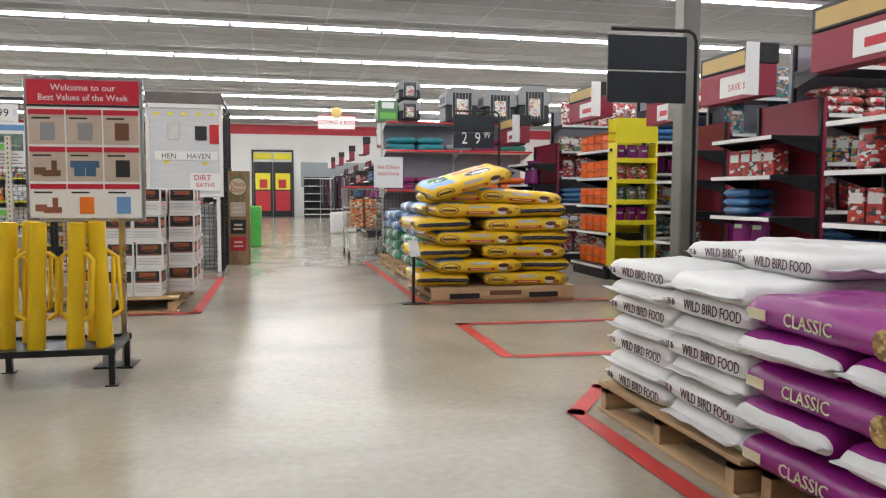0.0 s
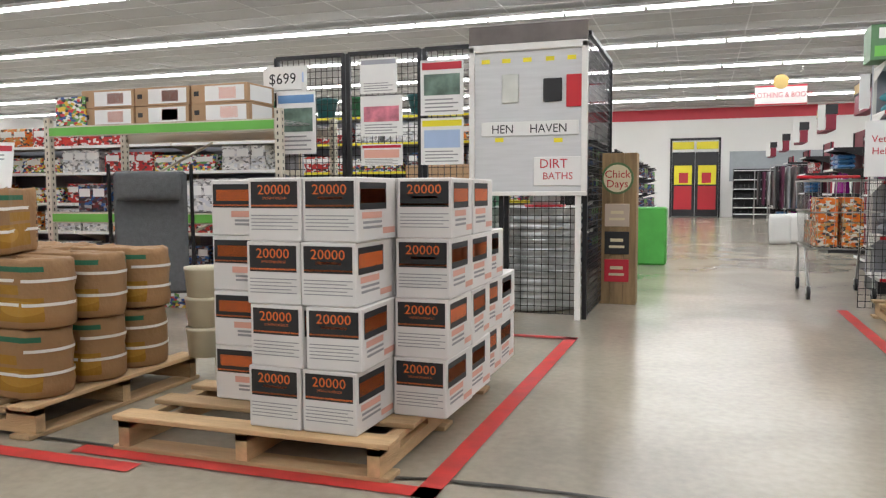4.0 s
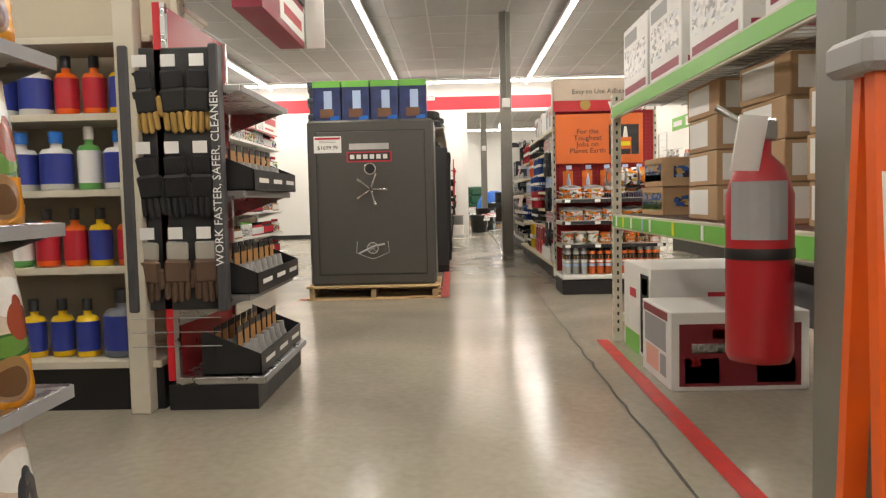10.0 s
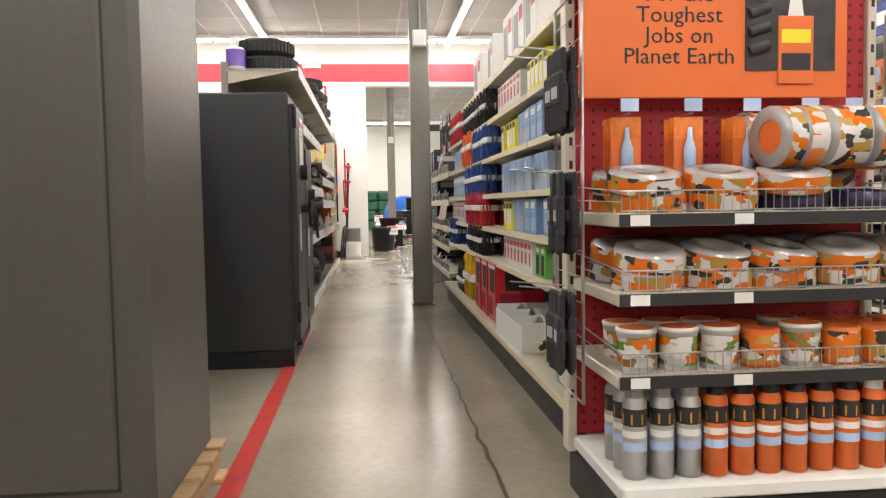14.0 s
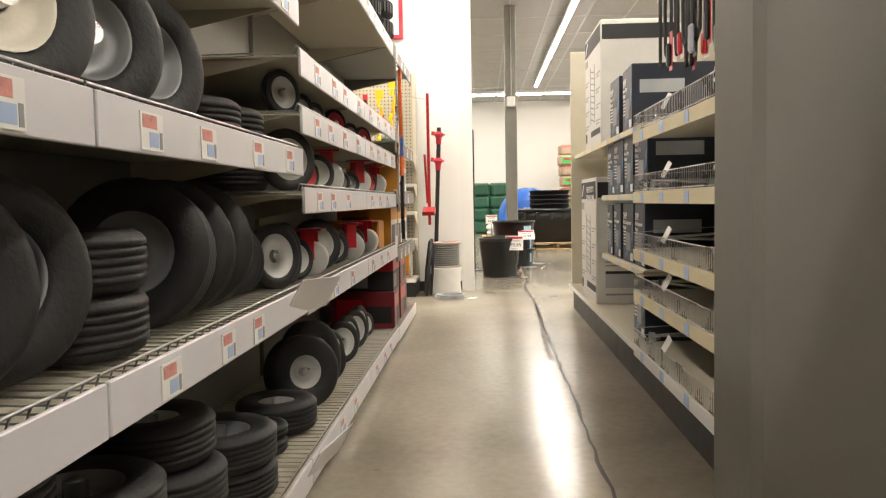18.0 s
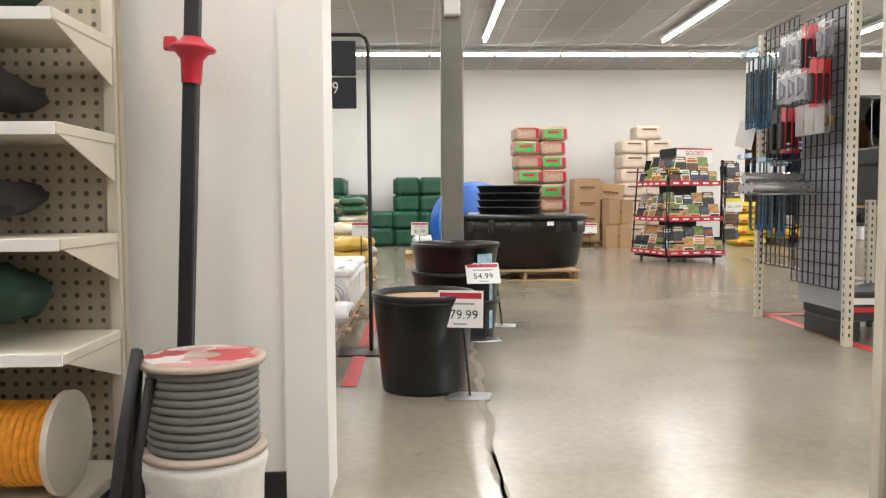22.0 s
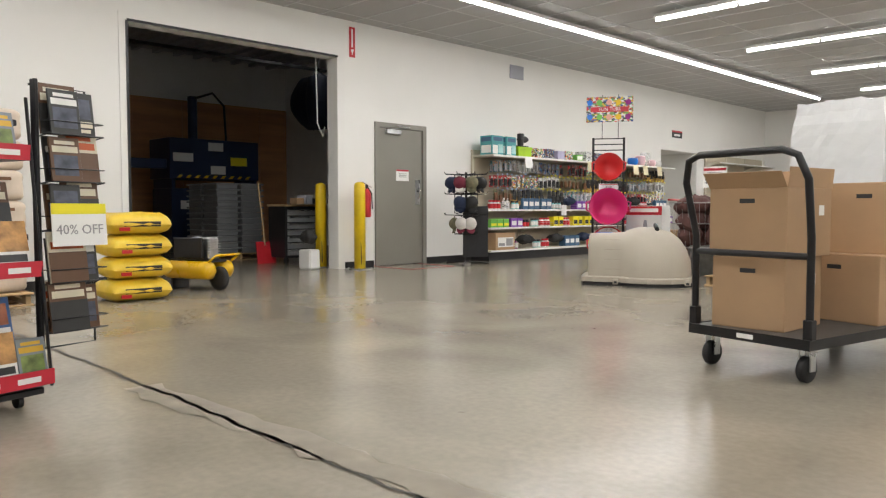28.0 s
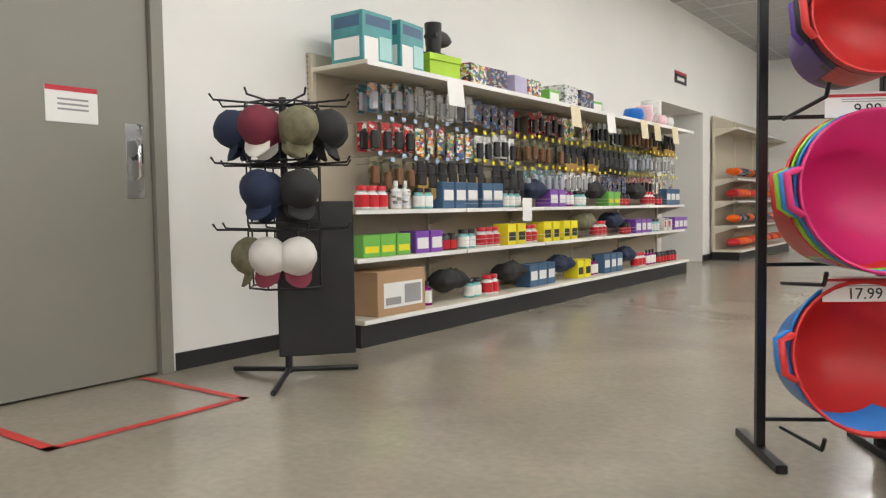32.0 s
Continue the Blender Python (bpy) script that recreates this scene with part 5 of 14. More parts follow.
for z, mm in ((0.62, tan), (0.4, INK), (0.18, RED)):
    part("square_plaque", Shape().rbox(-0.095, -0.112, z, 0.095, -0.1, z + 0.18, 0.003), mm, tt)
    part("plaque_rule", Shape().box(-0.06, -0.1135, z + 0.05, 0.06, -0.1122, z + 0.07).box(-0.05, -0.1135, z + 0.1, 0.05, -0.1122, z + 0.125), CREAM, tt)
place("green_bin", Shape().rbox(-0.2, -0.2, 0, 0.2, 0.2, 0.7, 0.02).mesh("green_bin", mat("bright_green", (0.10, 0.45, 0.08), 0.4)), pose(-0.4, 13.7, 0), "bright green plastic display bin", "bin")

# shopping trolley with goods and the clinic poster
def trolley(m, label):
    t = thing("shopping_trolley", m, label, "trolley", "shopping trolleys")
    for z, x0, x1, y0, y1 in ((0.42, -0.24, 0.24, -0.36, 0.36), (0.72, -0.26, 0.26, -0.42, 0.42), (0.98, -0.27, 0.27, -0.45, 0.45)):
        part("basket_rim", Shape().tube([(x0, y0, z), (x1, y0, z), (x1, y1, z), (x0, y1, z)], 0.007, 6, True), WIRE, t)
    for sx in (-1, 1):
        s = Shape()
        for k in range(13):
            y = -0.36 + k * 0.06
            s.tube([(sx * 0.24, y, 0.42), (sx * 0.27, y * 1.22, 0.98)], 0.0022, 4)
        part("basket_side", s, WIRE, t)
        s = Shape()
        for k in range(9):
            x = -0.24 + k * 0.06
            s.tube([(x, sx * 0.36, 0.42), (x * 1.1, sx * 0.45, 0.98)], 0.0022, 4)
        part("basket_end", s, WIRE, t)
        part("leg_frame", Shape().tube([(sx * 0.24, -0.38, 0.09), (sx * 0.25, -0.2, 0.42), (sx * 0.25, 0.3, 0.42), (sx * 0.24, 0.36, 0.09)], 0.011, 6), WIRE, t)
        for y in (-0.38, 0.36):
            w = part("wheel", Shape().cyl((sx * 0.24 - 0.012, y, 0.055), (sx * 0.24 + 0.012, y, 0.055), 0.055, n=16), RUBBER, t)
            part("fork", Shape().box(sx * 0.24 - 0.017, y - 0.012, 0.05, sx * 0.24 - 0.013, y + 0.012, 0.11).box(sx * 0.24 + 0.013, y - 0.012, 0.05, sx * 0.24 + 0.017, y + 0.012, 0.11), STEEL, w)
    s = Shape()
    for k in range(9):
        s.tube([(-0.24 + k * 0.06, -0.36, 0.42), (-0.24 + k * 0.06, 0.36, 0.42)], 0.0022, 4)
    part("basket_floor", s, WIRE, t)
    part("handle", Shape().tube([(-0.26, 0.46, 1.02), (0.26, 0.46, 1.02)], 0.014, 8), REDP, t, "red plastic push handle")
    return t


trolley(pose(1.28, 11.2, 0), "wire shopping trolley filled with orange boxed goods")
goodsbox = carton(0.16, 0.2, 0.2, stuff_print("orange"), [], [])
for k in range(10):
    place("boxed_good", goodsbox, pose(1.17 + (k % 2) * 0.19, 11.0 + (k // 2 % 3) * 0.22, 0.435 + (k // 6) * 0.205, 0, 0, RNG.uniform(-8, 8)), "orange printed box in the trolley", "box", "goods in the trolley")
vp = thing("clinic_sign", pose(1.55, 10.45, 0), "white clinic notice on a black wire stand", "sign")
grid_panel("stand_grid", 0.42, 1.3, 0.05, 0.002, BLACKM, vp, pose(-0.21, 0, 0))
part("notice", Shape().box(-0.2, -0.01, 1.0, 0.2, -0.004, 1.42), PAPER, vp)
words("Vet Clinics", 0.075, RED, vp, pose(0, -0.0105, 1.28, 90, 0, 0), width=0.95)
words("Held Here", 0.075, RED, vp, pose(0, -0.0105, 1.19, 90, 0, 0), width=0.95)

# pet aisles: end units that face the main way, and the runs behind them
DOGP, TEALP, REDPR = stuff_print("dog"), stuff_print("teal"), stuff_print("red")
pz = [pouch_mesh(0.22, 0.33, 0.12, [mm, PAPER], k, lambda u, v: 1 if 0.62 < v < 0.74 and abs(u) < 0.6 else 0) for k, mm in enumerate((DOGP, TEALP, REDPR, PURP))]
flat = [sack_mesh("pet_food_bag", 0.34, 0.24, 0.075, 80 + k, [mm, PAPER], None, 0.35, 0.008, 0.012, 10, 6) for k, mm in enumerate((DOGP, TEALP, REDPR, ORANGEC, BSACK))]


TREATS = []


def pet_row(M, x0, x1, z, k, deep=1, y=0.2):
    if k % 3 == 0:
        row("pet_food_pouch", pz[k % 4], M, x0, x1, y, z, 0.23, "printed pet food pouch on a shelf", "pouch", "pet food pouches", skip=0.1)
    elif k % 3 == 1:
        row("pet_food_bag", flat[k % 5], M, x0, x1, y, z, 0.35, "printed pet food bag lying on a shelf", "bag", "pet food bags", high=3, h=0.068, skip=0.1)
    else:
        tm_ = good("treat%d" % (k % 2), lambda: carton(0.13, 0.12, 0.2, stuff_print(("mixed", "red")[k % 2]), [(0.1, 0.55, 0.9, 0.85, 1)], [PAPER]))
        for q in range(int((x1 - x0) / 0.141)):
            if RNG.random() > 0.1:
                TREATS.append((tm_, M @ pose(x0 + 0.0675 + q * 0.141, y, z + 0.0005, 0, 0, RNG.uniform(-2, 2))))


def header(M, length, z, number, text, y=0.0):
    """Aisle header over an end unit: black cap with tan card, red price strip and a number flag."""
    h = thing("aisle_header", M, "aisle header with tan title card, red offer strip and number flag", "aisle sign", "aisle headers")
    part("cap", Shape().rbox(0, y - 0.06, z + 0.22, length, y + 0.1, z + 0.36, 0.006), BLACK, h)
    part("title_card", Shape().box(0.04, y - 0.064, z + 0.235, length * 0.78, y - 0.0605, z + 0.335), mat("tan_card", (0.55, 0.38, 0.12), 0.5, var=0.1), h)
    part("offer_strip", Shape().box(0, y - 0.05, z, length, y + 0.08, z + 0.215), DKRED, h)
    part("offer_card", Shape().box(length * 0.36, y - 0.054, z + 0.03, length * 0.98, y - 0.0505, z + 0.18), PAPER, h)
    if text:
        words(text, 0.07, RED, h, pose(length * 0.67, y - 0.0545, z + 0.09, 90, 0, 0))
    else:
        part("print_line", Shape().box(length * 0.45, y - 0.055, z + 0.07, length * 0.9, y - 0.0541, z + 0.12), RED, h)
    part("number_flag", Shape().box(length - 0.01, y - 0.16, z + 0.0, length + 0.005, y - 0.062, z + 0.36), PAPER, h)
    words(number, 0.1, INK, h, pose(length * 0.9, y - 0.0615, z + 0.29, 90, 0, 0))
    return h


def pet_end(x, y1, width, kind, number, seed):
    M = pose(x, y1, 0, 0, 0, -90)
    g = gondola("end_shelving", M, width, 0.5, 1.6, [0.45, 0.75, 1.05, 1.33], "black based end shelving filled with pet goods", DKRED, BLACKM, PAPER)
    header(M, width, 1.6, number, "SAVE $3" if number == "5" else "")
    for i, z in enumerate((0.145, 0.45, 0.75, 1.05)):
        pet_row(M, 0.03, width - 0.03, z, seed + i, y=0.26)
    R = pose(x + 0.55, y1 - width, 0)
    gondola("aisle_shelving", R, 6.1, 0.5, 2.05, [0.45, 0.8, 1.15, 1.5, 1.85], "long shelving run filled with pet goods", GREYP, BLACKM, PAPER)
    for i, z in enumerate((0.145, 0.45, 0.8, 1.15, 1.5)):
        for c in range(5):
            pet_row(R, 0.04 + c * 1.22, 1.18 + c * 1.22, z, seed + i * 2 + c, y=0.26)
    row("pet_food_pouch", pz[seed % 4], R, 0.05, 6.0, 0.26, 1.851, 0.24, "printed pet food pouch on the top shelf", "pouch", "pet food pouches")
    return M


M3 = pose(3.45, 8.5, 0, 0, 0, -90)
gondola("end_shelving", M3, 0.9, 0.5, 1.72, [0.5, 0.8, 1.1, 1.4], "end shelving with orange food tubs", GREYP, BLACKM, PAPER)
header(M3, 0.9, 1.74, "4", "")
otub = Shape().rbox(-0.085, -0.06, 0, 0.085, 0.06, 0.075, 0.012).slot(1).rbox(-0.09, -0.065, 0.075, 0.09, 0.065, 0.09, 0.004).mesh("food_tub", [ORANGE, mat("orange_lid", (0.8, 0.2, 0.05), 0.3)])
for z in (0.145, 0.5, 0.8, 1.1, 1.4):
    row("food_tub", otub, M3, 0.03, 0.87, 0.15, z, 0.19, "orange plastic food tub, stacked", "tub", "orange tubs", high=2, h=0.092)
yd = thing("card_display", pose(3.78, 7.52, 0), "tall yellow cardboard display with pouches", "cardboard display")
part("back", Shape().box(-0.24, 0.18, 0.14, 0.24, 0.2, 1.72), YELLOWC, yd)
part("base", Shape().box(-0.24, 0.0, 0, 0.24, 0.2, 0.14), BLACK, yd)
part("header_card", Shape().box(-0.24, 0.0, 1.46, 0.24, 0.015, 1.72), YELLOWC, yd)
for x in (-0.24, 0.225):
    part("side", Shape().box(x, 0, 0.14, x + 0.015, 0.18, 1.46), YELLOWC, yd)
for k in range(6):
    part("tray", Shape().box(-0.225, 0, 0.15 + k * 0.22, 0.225, 0.18, 0.16 + k * 0.22).box(-0.225, 0, 0.16 + k * 0.22, 0.225, 0.01, 0.2 + k * 0.22), YELLOWC, yd)
    if k > 1:
        row("treat_pouch", pz[1 + k % 3], pose(3.78, 7.52, 0) @ Matrix.Diagonal((0.55, 0.55, 0.55, 1)), -0.4, 0.4, 0.15, (0.16 + k * 0.22) / 0.55, 0.24, "small printed treat pouch in a card display", "pouch", "treat pouches")
R = pose(4.05, 7.62, 0)
gondola("aisle_shelving", R, 6.1, 0.5, 2.05, [0.45, 0.8, 1.15, 1.5, 1.85], "long shelving run filled with pet goods", GREYP, BLACKM, PAPER)
for i, z in enumerate((0.145, 0.45, 0.8, 1.15, 1.5, 1.85)):
    for c in range(4):
        pet_row(R, 0.04 + c * 1.22, 1.18 + c * 1.22, z, i + c, y=0.26)
pet_end(3.74, 7.15, 0.62, 0, "4", 1)
pet_end(3.35, 5.5, 0.75, 0, "5", 2)
pet_end(3.05, 3.85, 0.9, 0, "6", 3)
pet_end(3.25, 10.6, 0.9, 0, "3", 0)
for k in range(4):
    pass

# wide unit with pet beds and crates
MB_ = pose(1.65, 11.3, 0)
gondola("pet_bed_shelving", MB_, 2.3, 0.6, 2.05, [0.5, 0.98, 1.58, 2.0], "white shelving with red top strip and folded pet beds", GREYP, WHITE, REDP)
bed = [sack_mesh("pet_bed", 0.42, 0.36, 0.1, 100 + k, [mm], None, 0.4, 0.012, 0, 10, 8) for k, mm in enumerate((mat("teal_fabric", (0.03, 0.2, 0.24), 0.8, var=0.2), mat("plum_fabric", (0.2, 0.02, 0.1), 0.8, var=0.2), mat("grey_fabric", (0.2, 0.2, 0.22), 0.8, var=0.2), mat("orange_fabric", (0.7, 0.13, 0.02), 0.8, var=0.1), mat("green_fabric", (0.03, 0.14, 0.1), 0.8, var=0.2)))]
for i, (z, ks) in enumerate(((0.5, (2, 4, 1, 0, 2)), (0.98, (1, 1, 4, 3, 3)), (1.58, (0, 0, 2, 1, 4)))):
    for c, k in enumerate(ks):
        for q in range(2 if c != 2 else 1):
            place("pet_bed", bed[k], MB_ @ pose(0.26 + c * 0.44, 0.33, z + q * 0.1, 0, 0, RNG.uniform(-4, 4)), "folded padded pet bed on a shelf", "pet bed", "pet beds")


def pet_crate(m, w, d, h, label):
    c = thing("pet_crate", m, label, "pet carrier", "pet carriers")
    s = Shape().rbox(-w / 2, -d / 2, 0, w / 2, d / 2, h * 0.5, 0.03)
    part("lower_shell", s, BLACK, c)
    s = Shape()
    ring = [(-w / 2, 0), (-w / 2, h * 0.3), (-w * 0.4, h * 0.44), (-w * 0.28, h * 0.5), (w * 0.28, h * 0.5), (w * 0.4, h * 0.44), (w / 2, h * 0.3), (w / 2, 0)]
    n = len(ring)
    s.add([(x, y, h * 0.5 + z) for y in (-d / 2, d / 2) for x, z in ring], [(i, i + 1, n + i + 1, n + i) for i in range(n - 1)] + [tuple(range(n)), tuple(range(n, 2 * n))[::-1]])
    part("upper_shell", s, mat("grey_shell", (0.26, 0.27, 0.27), 0.45, var=0.08), c, "grey plastic upper shell with vents")
    part("door_grille", Shape().rbox(-w * 0.3, -d / 2 - 0.006, h * 0.14, w * 0.3, -d / 2 - 0.002, h * 0.84, 0.001), INK, c)
    s = Shape()
    for k in range(7):
        s.box(-w * 0.3 + k * w * 0.1 - 0.002, -d / 2 - 0.009, h * 0.14, -w * 0.3 + k * w * 0.1 + 0.002, -d / 2 - 0.006, h * 0.84)
    part("door_bars", s, WIRE, c)
    part("tag_card", Shape().box(-w * 0.17, -d / 2 - 0.014, h * 0.2, w * 0.17, -d / 2 - 0.01, h * 0.66), stuff_print("posters"), c, "hanging printed card")
    for sx in (-1, 1):
        for k in range(4):
            part("vent_slot", Shape().box(sx * (w / 2 - 0.002), -d * 0.35 + k * d * 0.2, h * 0.56, sx * (w / 2 + 0.002), -d * 0.24 + k * d * 0.2, h * 0.74), INK, c)
    return c


for x, w, h, l in ((1.35, 0.5, 0.52, "grey and black pet carrier on a top shelf"), (1.95, 0.52, 0.5, "grey and black pet carrier on a top shelf"), (2.5, 0.5, 0.58, "large grey and black pet carrier on a top shelf")):
    pet_crate(pose(1.65 + x - 0.2, 11.55, 2.001), w, 0.5, h, l)
for q in range(2):
    pet_crate(pose(2.0, 11.5, 2.001 + q * 0.31), 0.32, 0.42, 0.3, "small black pet carrier in a stack of two")
gb = carton(0.3, 0.3, 0.3, mat("green_carton", (0.10, 0.22, 0.10), 0.5, var=0.15), [(0.1, 0.1, 0.9, 0.4, 1), (0.2, 0.6, 0.8, 0.9, 2)], [GREENC, PAPER])
place("green_box", gb, pose(1.68, 11.5, 2.001), "green printed carton on the top shelf", "carton")
gb2 = carton(0.17, 0.2, 0.15, mat("bright_green_carton", (0.10, 0.42, 0.16), 0.5, var=0.1), [(0.2, 0.3, 0.8, 0.8, 1)], [PAPER])
for k in range(6):
    place("green_carton", gb2, pose(3.62 + (k % 3) * 0.18, 11.5, 2.06 + (k // 3) * 0.152), "bright green treat carton with white label", "carton", "green cartons")
place("carton_riser", Shape().rbox(-0.3, -0.15, 0, 0.3, 0.15, 0.058, 0.004).mesh("carton_riser", CARD), pose(3.8, 11.5, 2.001), "flat cardboard tray under the cartons", "tray")

# far end: doors, clothing, hanging signs, aisle sides
fd = thing("door_far", pose(0, NY - 0.03, 0), "pair of red swing doors with yellow upper signs", "door", kind="structure")
part("frame", Shape().box(-0.82, -0.02, 0, -0.76, 0.03, 2.66).box(0.76, -0.02, 0, 0.82, 0.03, 2.66).box(-0.82, -0.02, 2.6, 0.82, 0.03, 2.68), BLACK, fd)
for sx in (-1, 1):
    leaf = part("leaf", Shape().rbox(sx * 0.01, -0.012, 0.01, sx * 0.75, 0.02, 2.2, 0.005), BLACK, fd)
    part("kick_panel", Shape().box(sx * 0.1, -0.016, 0.25, sx * 0.68, -0.0125, 1.05), REDLAM, leaf)
    part("yellow_sign", Shape().box(sx * 0.1, -0.016, 1.1, sx * 0.68, -0.0125, 1.75), YELLOWC, leaf)
    part("red_picture", Shape().box(sx * 0.22, -0.018, 1.15, sx * 0.52, -0.0165, 1.5), REDLAM, leaf)
    part("top_sign", Shape().box(sx * 0.04, -0.016, 2.3, sx * 0.74, -0.0125, 2.55), YELLOWC, fd)
dispm = mat("steel_blue_panel", (0.35, 0.38, 0.40), 0.5, var=0.08)
structure("panel_far", Shape().box(1.1, NY - 0.02, 1.2, 5.0, NY - 0.0125, 2.2), dispm, "grey slatted display panel on the far wall", "wall panel")
shoe = Shape().rbox(-0.05, -0.13, 0, 0.05, 0.13, 0.06, 0.02).rbox(-0.045, 0.02, 0.05, 0.045, 0.12, 0.13, 0.015).mesh("shoe", BLACK)
SH = pose(1.2, 30.4, 0)
gondola("shoe_shelving", SH, 2.44, 0.6, 1.6, [0.35, 0.65, 0.95, 1.25, 1.55], "dark shelving full of shoes by the far wall", INK, BLACKM, PAPER)
for z in (0.145, 0.35, 0.65, 0.95, 1.25):
    row("shoe", shoe, SH, 0.05, 2.4, 0.2, z, 0.13, "dark shoe on display shelving", "shoe", "shoes on display", skip=0.15, turn=10)
for i in range(4):
    h = thing("garment_rail", pose(1.9 + 0.5 * (i % 2), 20.5 + i * 2.3, 0), "steel rail with dark hanging garments", "clothes rail", "garment rails")
    part("rail", Shape().tube([(-0.4, 0, 0.01), (-0.4, 0, 1.4), (0.4, 0, 1.4), (0.4, 0, 0.01)], 0.014, 6), WIRE, h)
    for k in range(7):
        w = Shape().bag(0.5, 0.85, 0.07, k + i, nu=6, nv=8, power=0.5, seam=0)
        part("garment", w.moved(pose(-0.33 + k * 0.11, 0, 0.95, 90, 0, 90)), (BLACK, mat("plum_cloth", (0.1, 0.02, 0.05), 0.9), GREYINK, mat("plaid_cloth", (0.15, 0.12, 0.12), 0.9))[k % 4], h)
for k in range(2):
    w = Shape().bag(0.34, 0.5, 0.16, 9 + k, nu=8, nv=8, power=0.5, seam=0)
    solid("white_bag", w.moved(pose(0, 0, 0.26, 90, 0, 0)), PAPER, pose(1.45 + 0.3 * k, 17.8 + k * 0.4, 0), "white cloth carrier bag on the floor", "bag", "carrier bags")


def hanging_sign(x, y, z, w, h, text, label):
    g = thing("hanging_sign", pose(x, y, z), label, "hanging sign", "hanging signs")
    part("board", Shape().rbox(-w / 2, -0.012, 0, w / 2, 0.012, h, 0.004), PAPER, g)
    part("border", Shape().box(-w / 2, -0.0145, 0, w / 2, -0.0125, 0.03).box(-w / 2, -0.0145, h - 0.03, w / 2, -0.0125, h), RED, g)
    for sx in (-1, 1):
        part("wire", Shape().cyl((sx * w * 0.4, 0, h), (sx * w * 0.4, 0, CEIL - z), 0.003, n=5), WIRE, g)
    if text:
        words(text, h * 0.4, RED, g, pose(0, -0.0148, h * 0.5, 90, 0, 0), width=0.8)
    return g


cs = hanging_sign(1.8, 22.2, 2.75, 1.05, 0.42, "CLOTHING & BOOTS", "white clothing and boots sign hung from the ceiling")
part("crest", Shape().cyl((0, -0.015, 0.5), (0, 0.015, 0.5), 0.16, n=20), mat("gold_crest", (0.35, 0.25, 0.08), 0.5), cs)
hanging_sign(-2.2, 20.0, 2.7, 1.0, 0.4, "", "white department sign hung from the ceiling")
sg = hanging_sign(1.5, 7.2, 2.53, 0.95, 0.4, "& SUPPLIES", "white pet supplies sign hung from the ceiling")
sg.matrix_basis = pose(1.45, 7.2, 2.86, 0, 0, -24)
for i, y in enumerate((13.0, 16.0, 19.0, 22.0, 25.0)):
    M = pose(1.9, y + 0.9, 0, 0, 0, -90)
    gondola("end_shelving", M, 0.9, 0.5, 1.75, [0.5, 0.85, 1.2, 1.5], "end shelving with boxed goods along the main way", DKRED, BLACKM, PAPER)
    header(M, 0.9, 1.75, str(2 if i == 0 else 1), "")
    for k, z in enumerate((0.145, 0.5, 0.85, 1.2)):
        pet_row(M, 0.03, 0.87, z, i + k, y=0.26)
    M = pose(-0.9, y, 0, 0, 0, 90)
    gondola("end_shelving", M, 1.2, 0.5, 1.7, [0.5, 0.85, 1.2, 1.5], "dark end shelving with small garden tools", INK, BLACKM, PAPER)
    for k, z in enumerate((0.145, 0.5, 0.85, 1.2)):
        row("tool_box", good("dkbox", lambda: carton(0.16, 0.14, 0.22, stuff_print("dark"), [(0.1, 0.5, 0.9, 0.9, 1)], [GREENC])), M, 0.03, 1.17, 0.2, z, 0.165, "dark printed box on a shelf", "box", "dark boxes", skip=0.15)

joined("boxed_treats", TREATS, "rows of printed treat cartons on the pet shelves", "cartons")

# ---- service counter ----
TOPM = mat("grey_laminate_top", (0.30, 0.30, 0.29), 0.35, var=0.06, scale=40)
ct = thing("low_counter", pose(-6.0, 6.0, 0), "red laminate counter with drawers and a grey top", "counter", "service counter")
part("body", Shape().box(-0.62, 0, 0.10, 0, 0.9, 0.765), REDLAM, ct)
part("kick_base", Shape().box(-0.6, 0.02, 0, -0.03, 0.9, 0.10), BLACK, ct)
part("top", Shape().rbox(-0.66, -0.03, 0.765, 0.02, 0.92, 0.805, 0.006), TOPM, ct)
for z0, z1, y0, y1 in ((0.445, 0.745, 0.035, 0.42), (0.12, 0.435, 0.035, 0.42), (0.12, 0.745, 0.46, 0.88)):
    d = part("front", Shape().rbox(0, y0, z0, 0.016, y1, z1, 0.002), REDLAM, ct)
    yy = (y0 + y1) / 2 if y1 < 0.5 else y0 + 0.09
    part("pull", Shape().rbox(0.016, yy - 0.035, z1 - 0.07, 0.022, yy + 0.035, z1 - 0.03, 0.002), BLACK, d, "black recessed pull")
for y in (0.0, 0.428, 0.885):
    part("edge_strip", Shape().box(0.001, y + 0.002, 0.10, 0.018, y + 0.022, 0.765), BLACK, ct)
for z in (0.14, 0.5):
    part("bumper_bar", Shape().tube([(-0.1, -0.015, z), (-0.5, -0.015, z)], 0.014, 8), BLACK, ct)
hc = thing("high_counter", pose(-6.0, 6.93, 0), "tall red laminate counter with open bays and a grey top", "counter", "service counter")
for x in (0.01, 0.42, 1.02, 1.68):
    part("divider", Shape().box(x - 0.012, 0, 0.12, x + 0.012, 0.55, 0.985), REDLAM, hc)
part("back", Shape().box(0, 0.53, 0.12, 1.7, 0.55, 0.985), REDLAM, hc)
part("floor_panel", Shape().box(0, 0, 0.1, 1.7, 0.55, 0.12), REDLAM, hc)
part("kick_base", Shape().box(0, 0.03, 0, 1.7, 0.9, 0.1), BLACK, hc)
part("end_panel", Shape().rbox(1.7, 0, 0.1, 1.72, 0.9, 0.985, 0.003), REDLAM, hc)
part("rear_body", Shape().box(0, 0.56, 0.1, 1.698, 0.9, 0.985), REDLAM, hc)
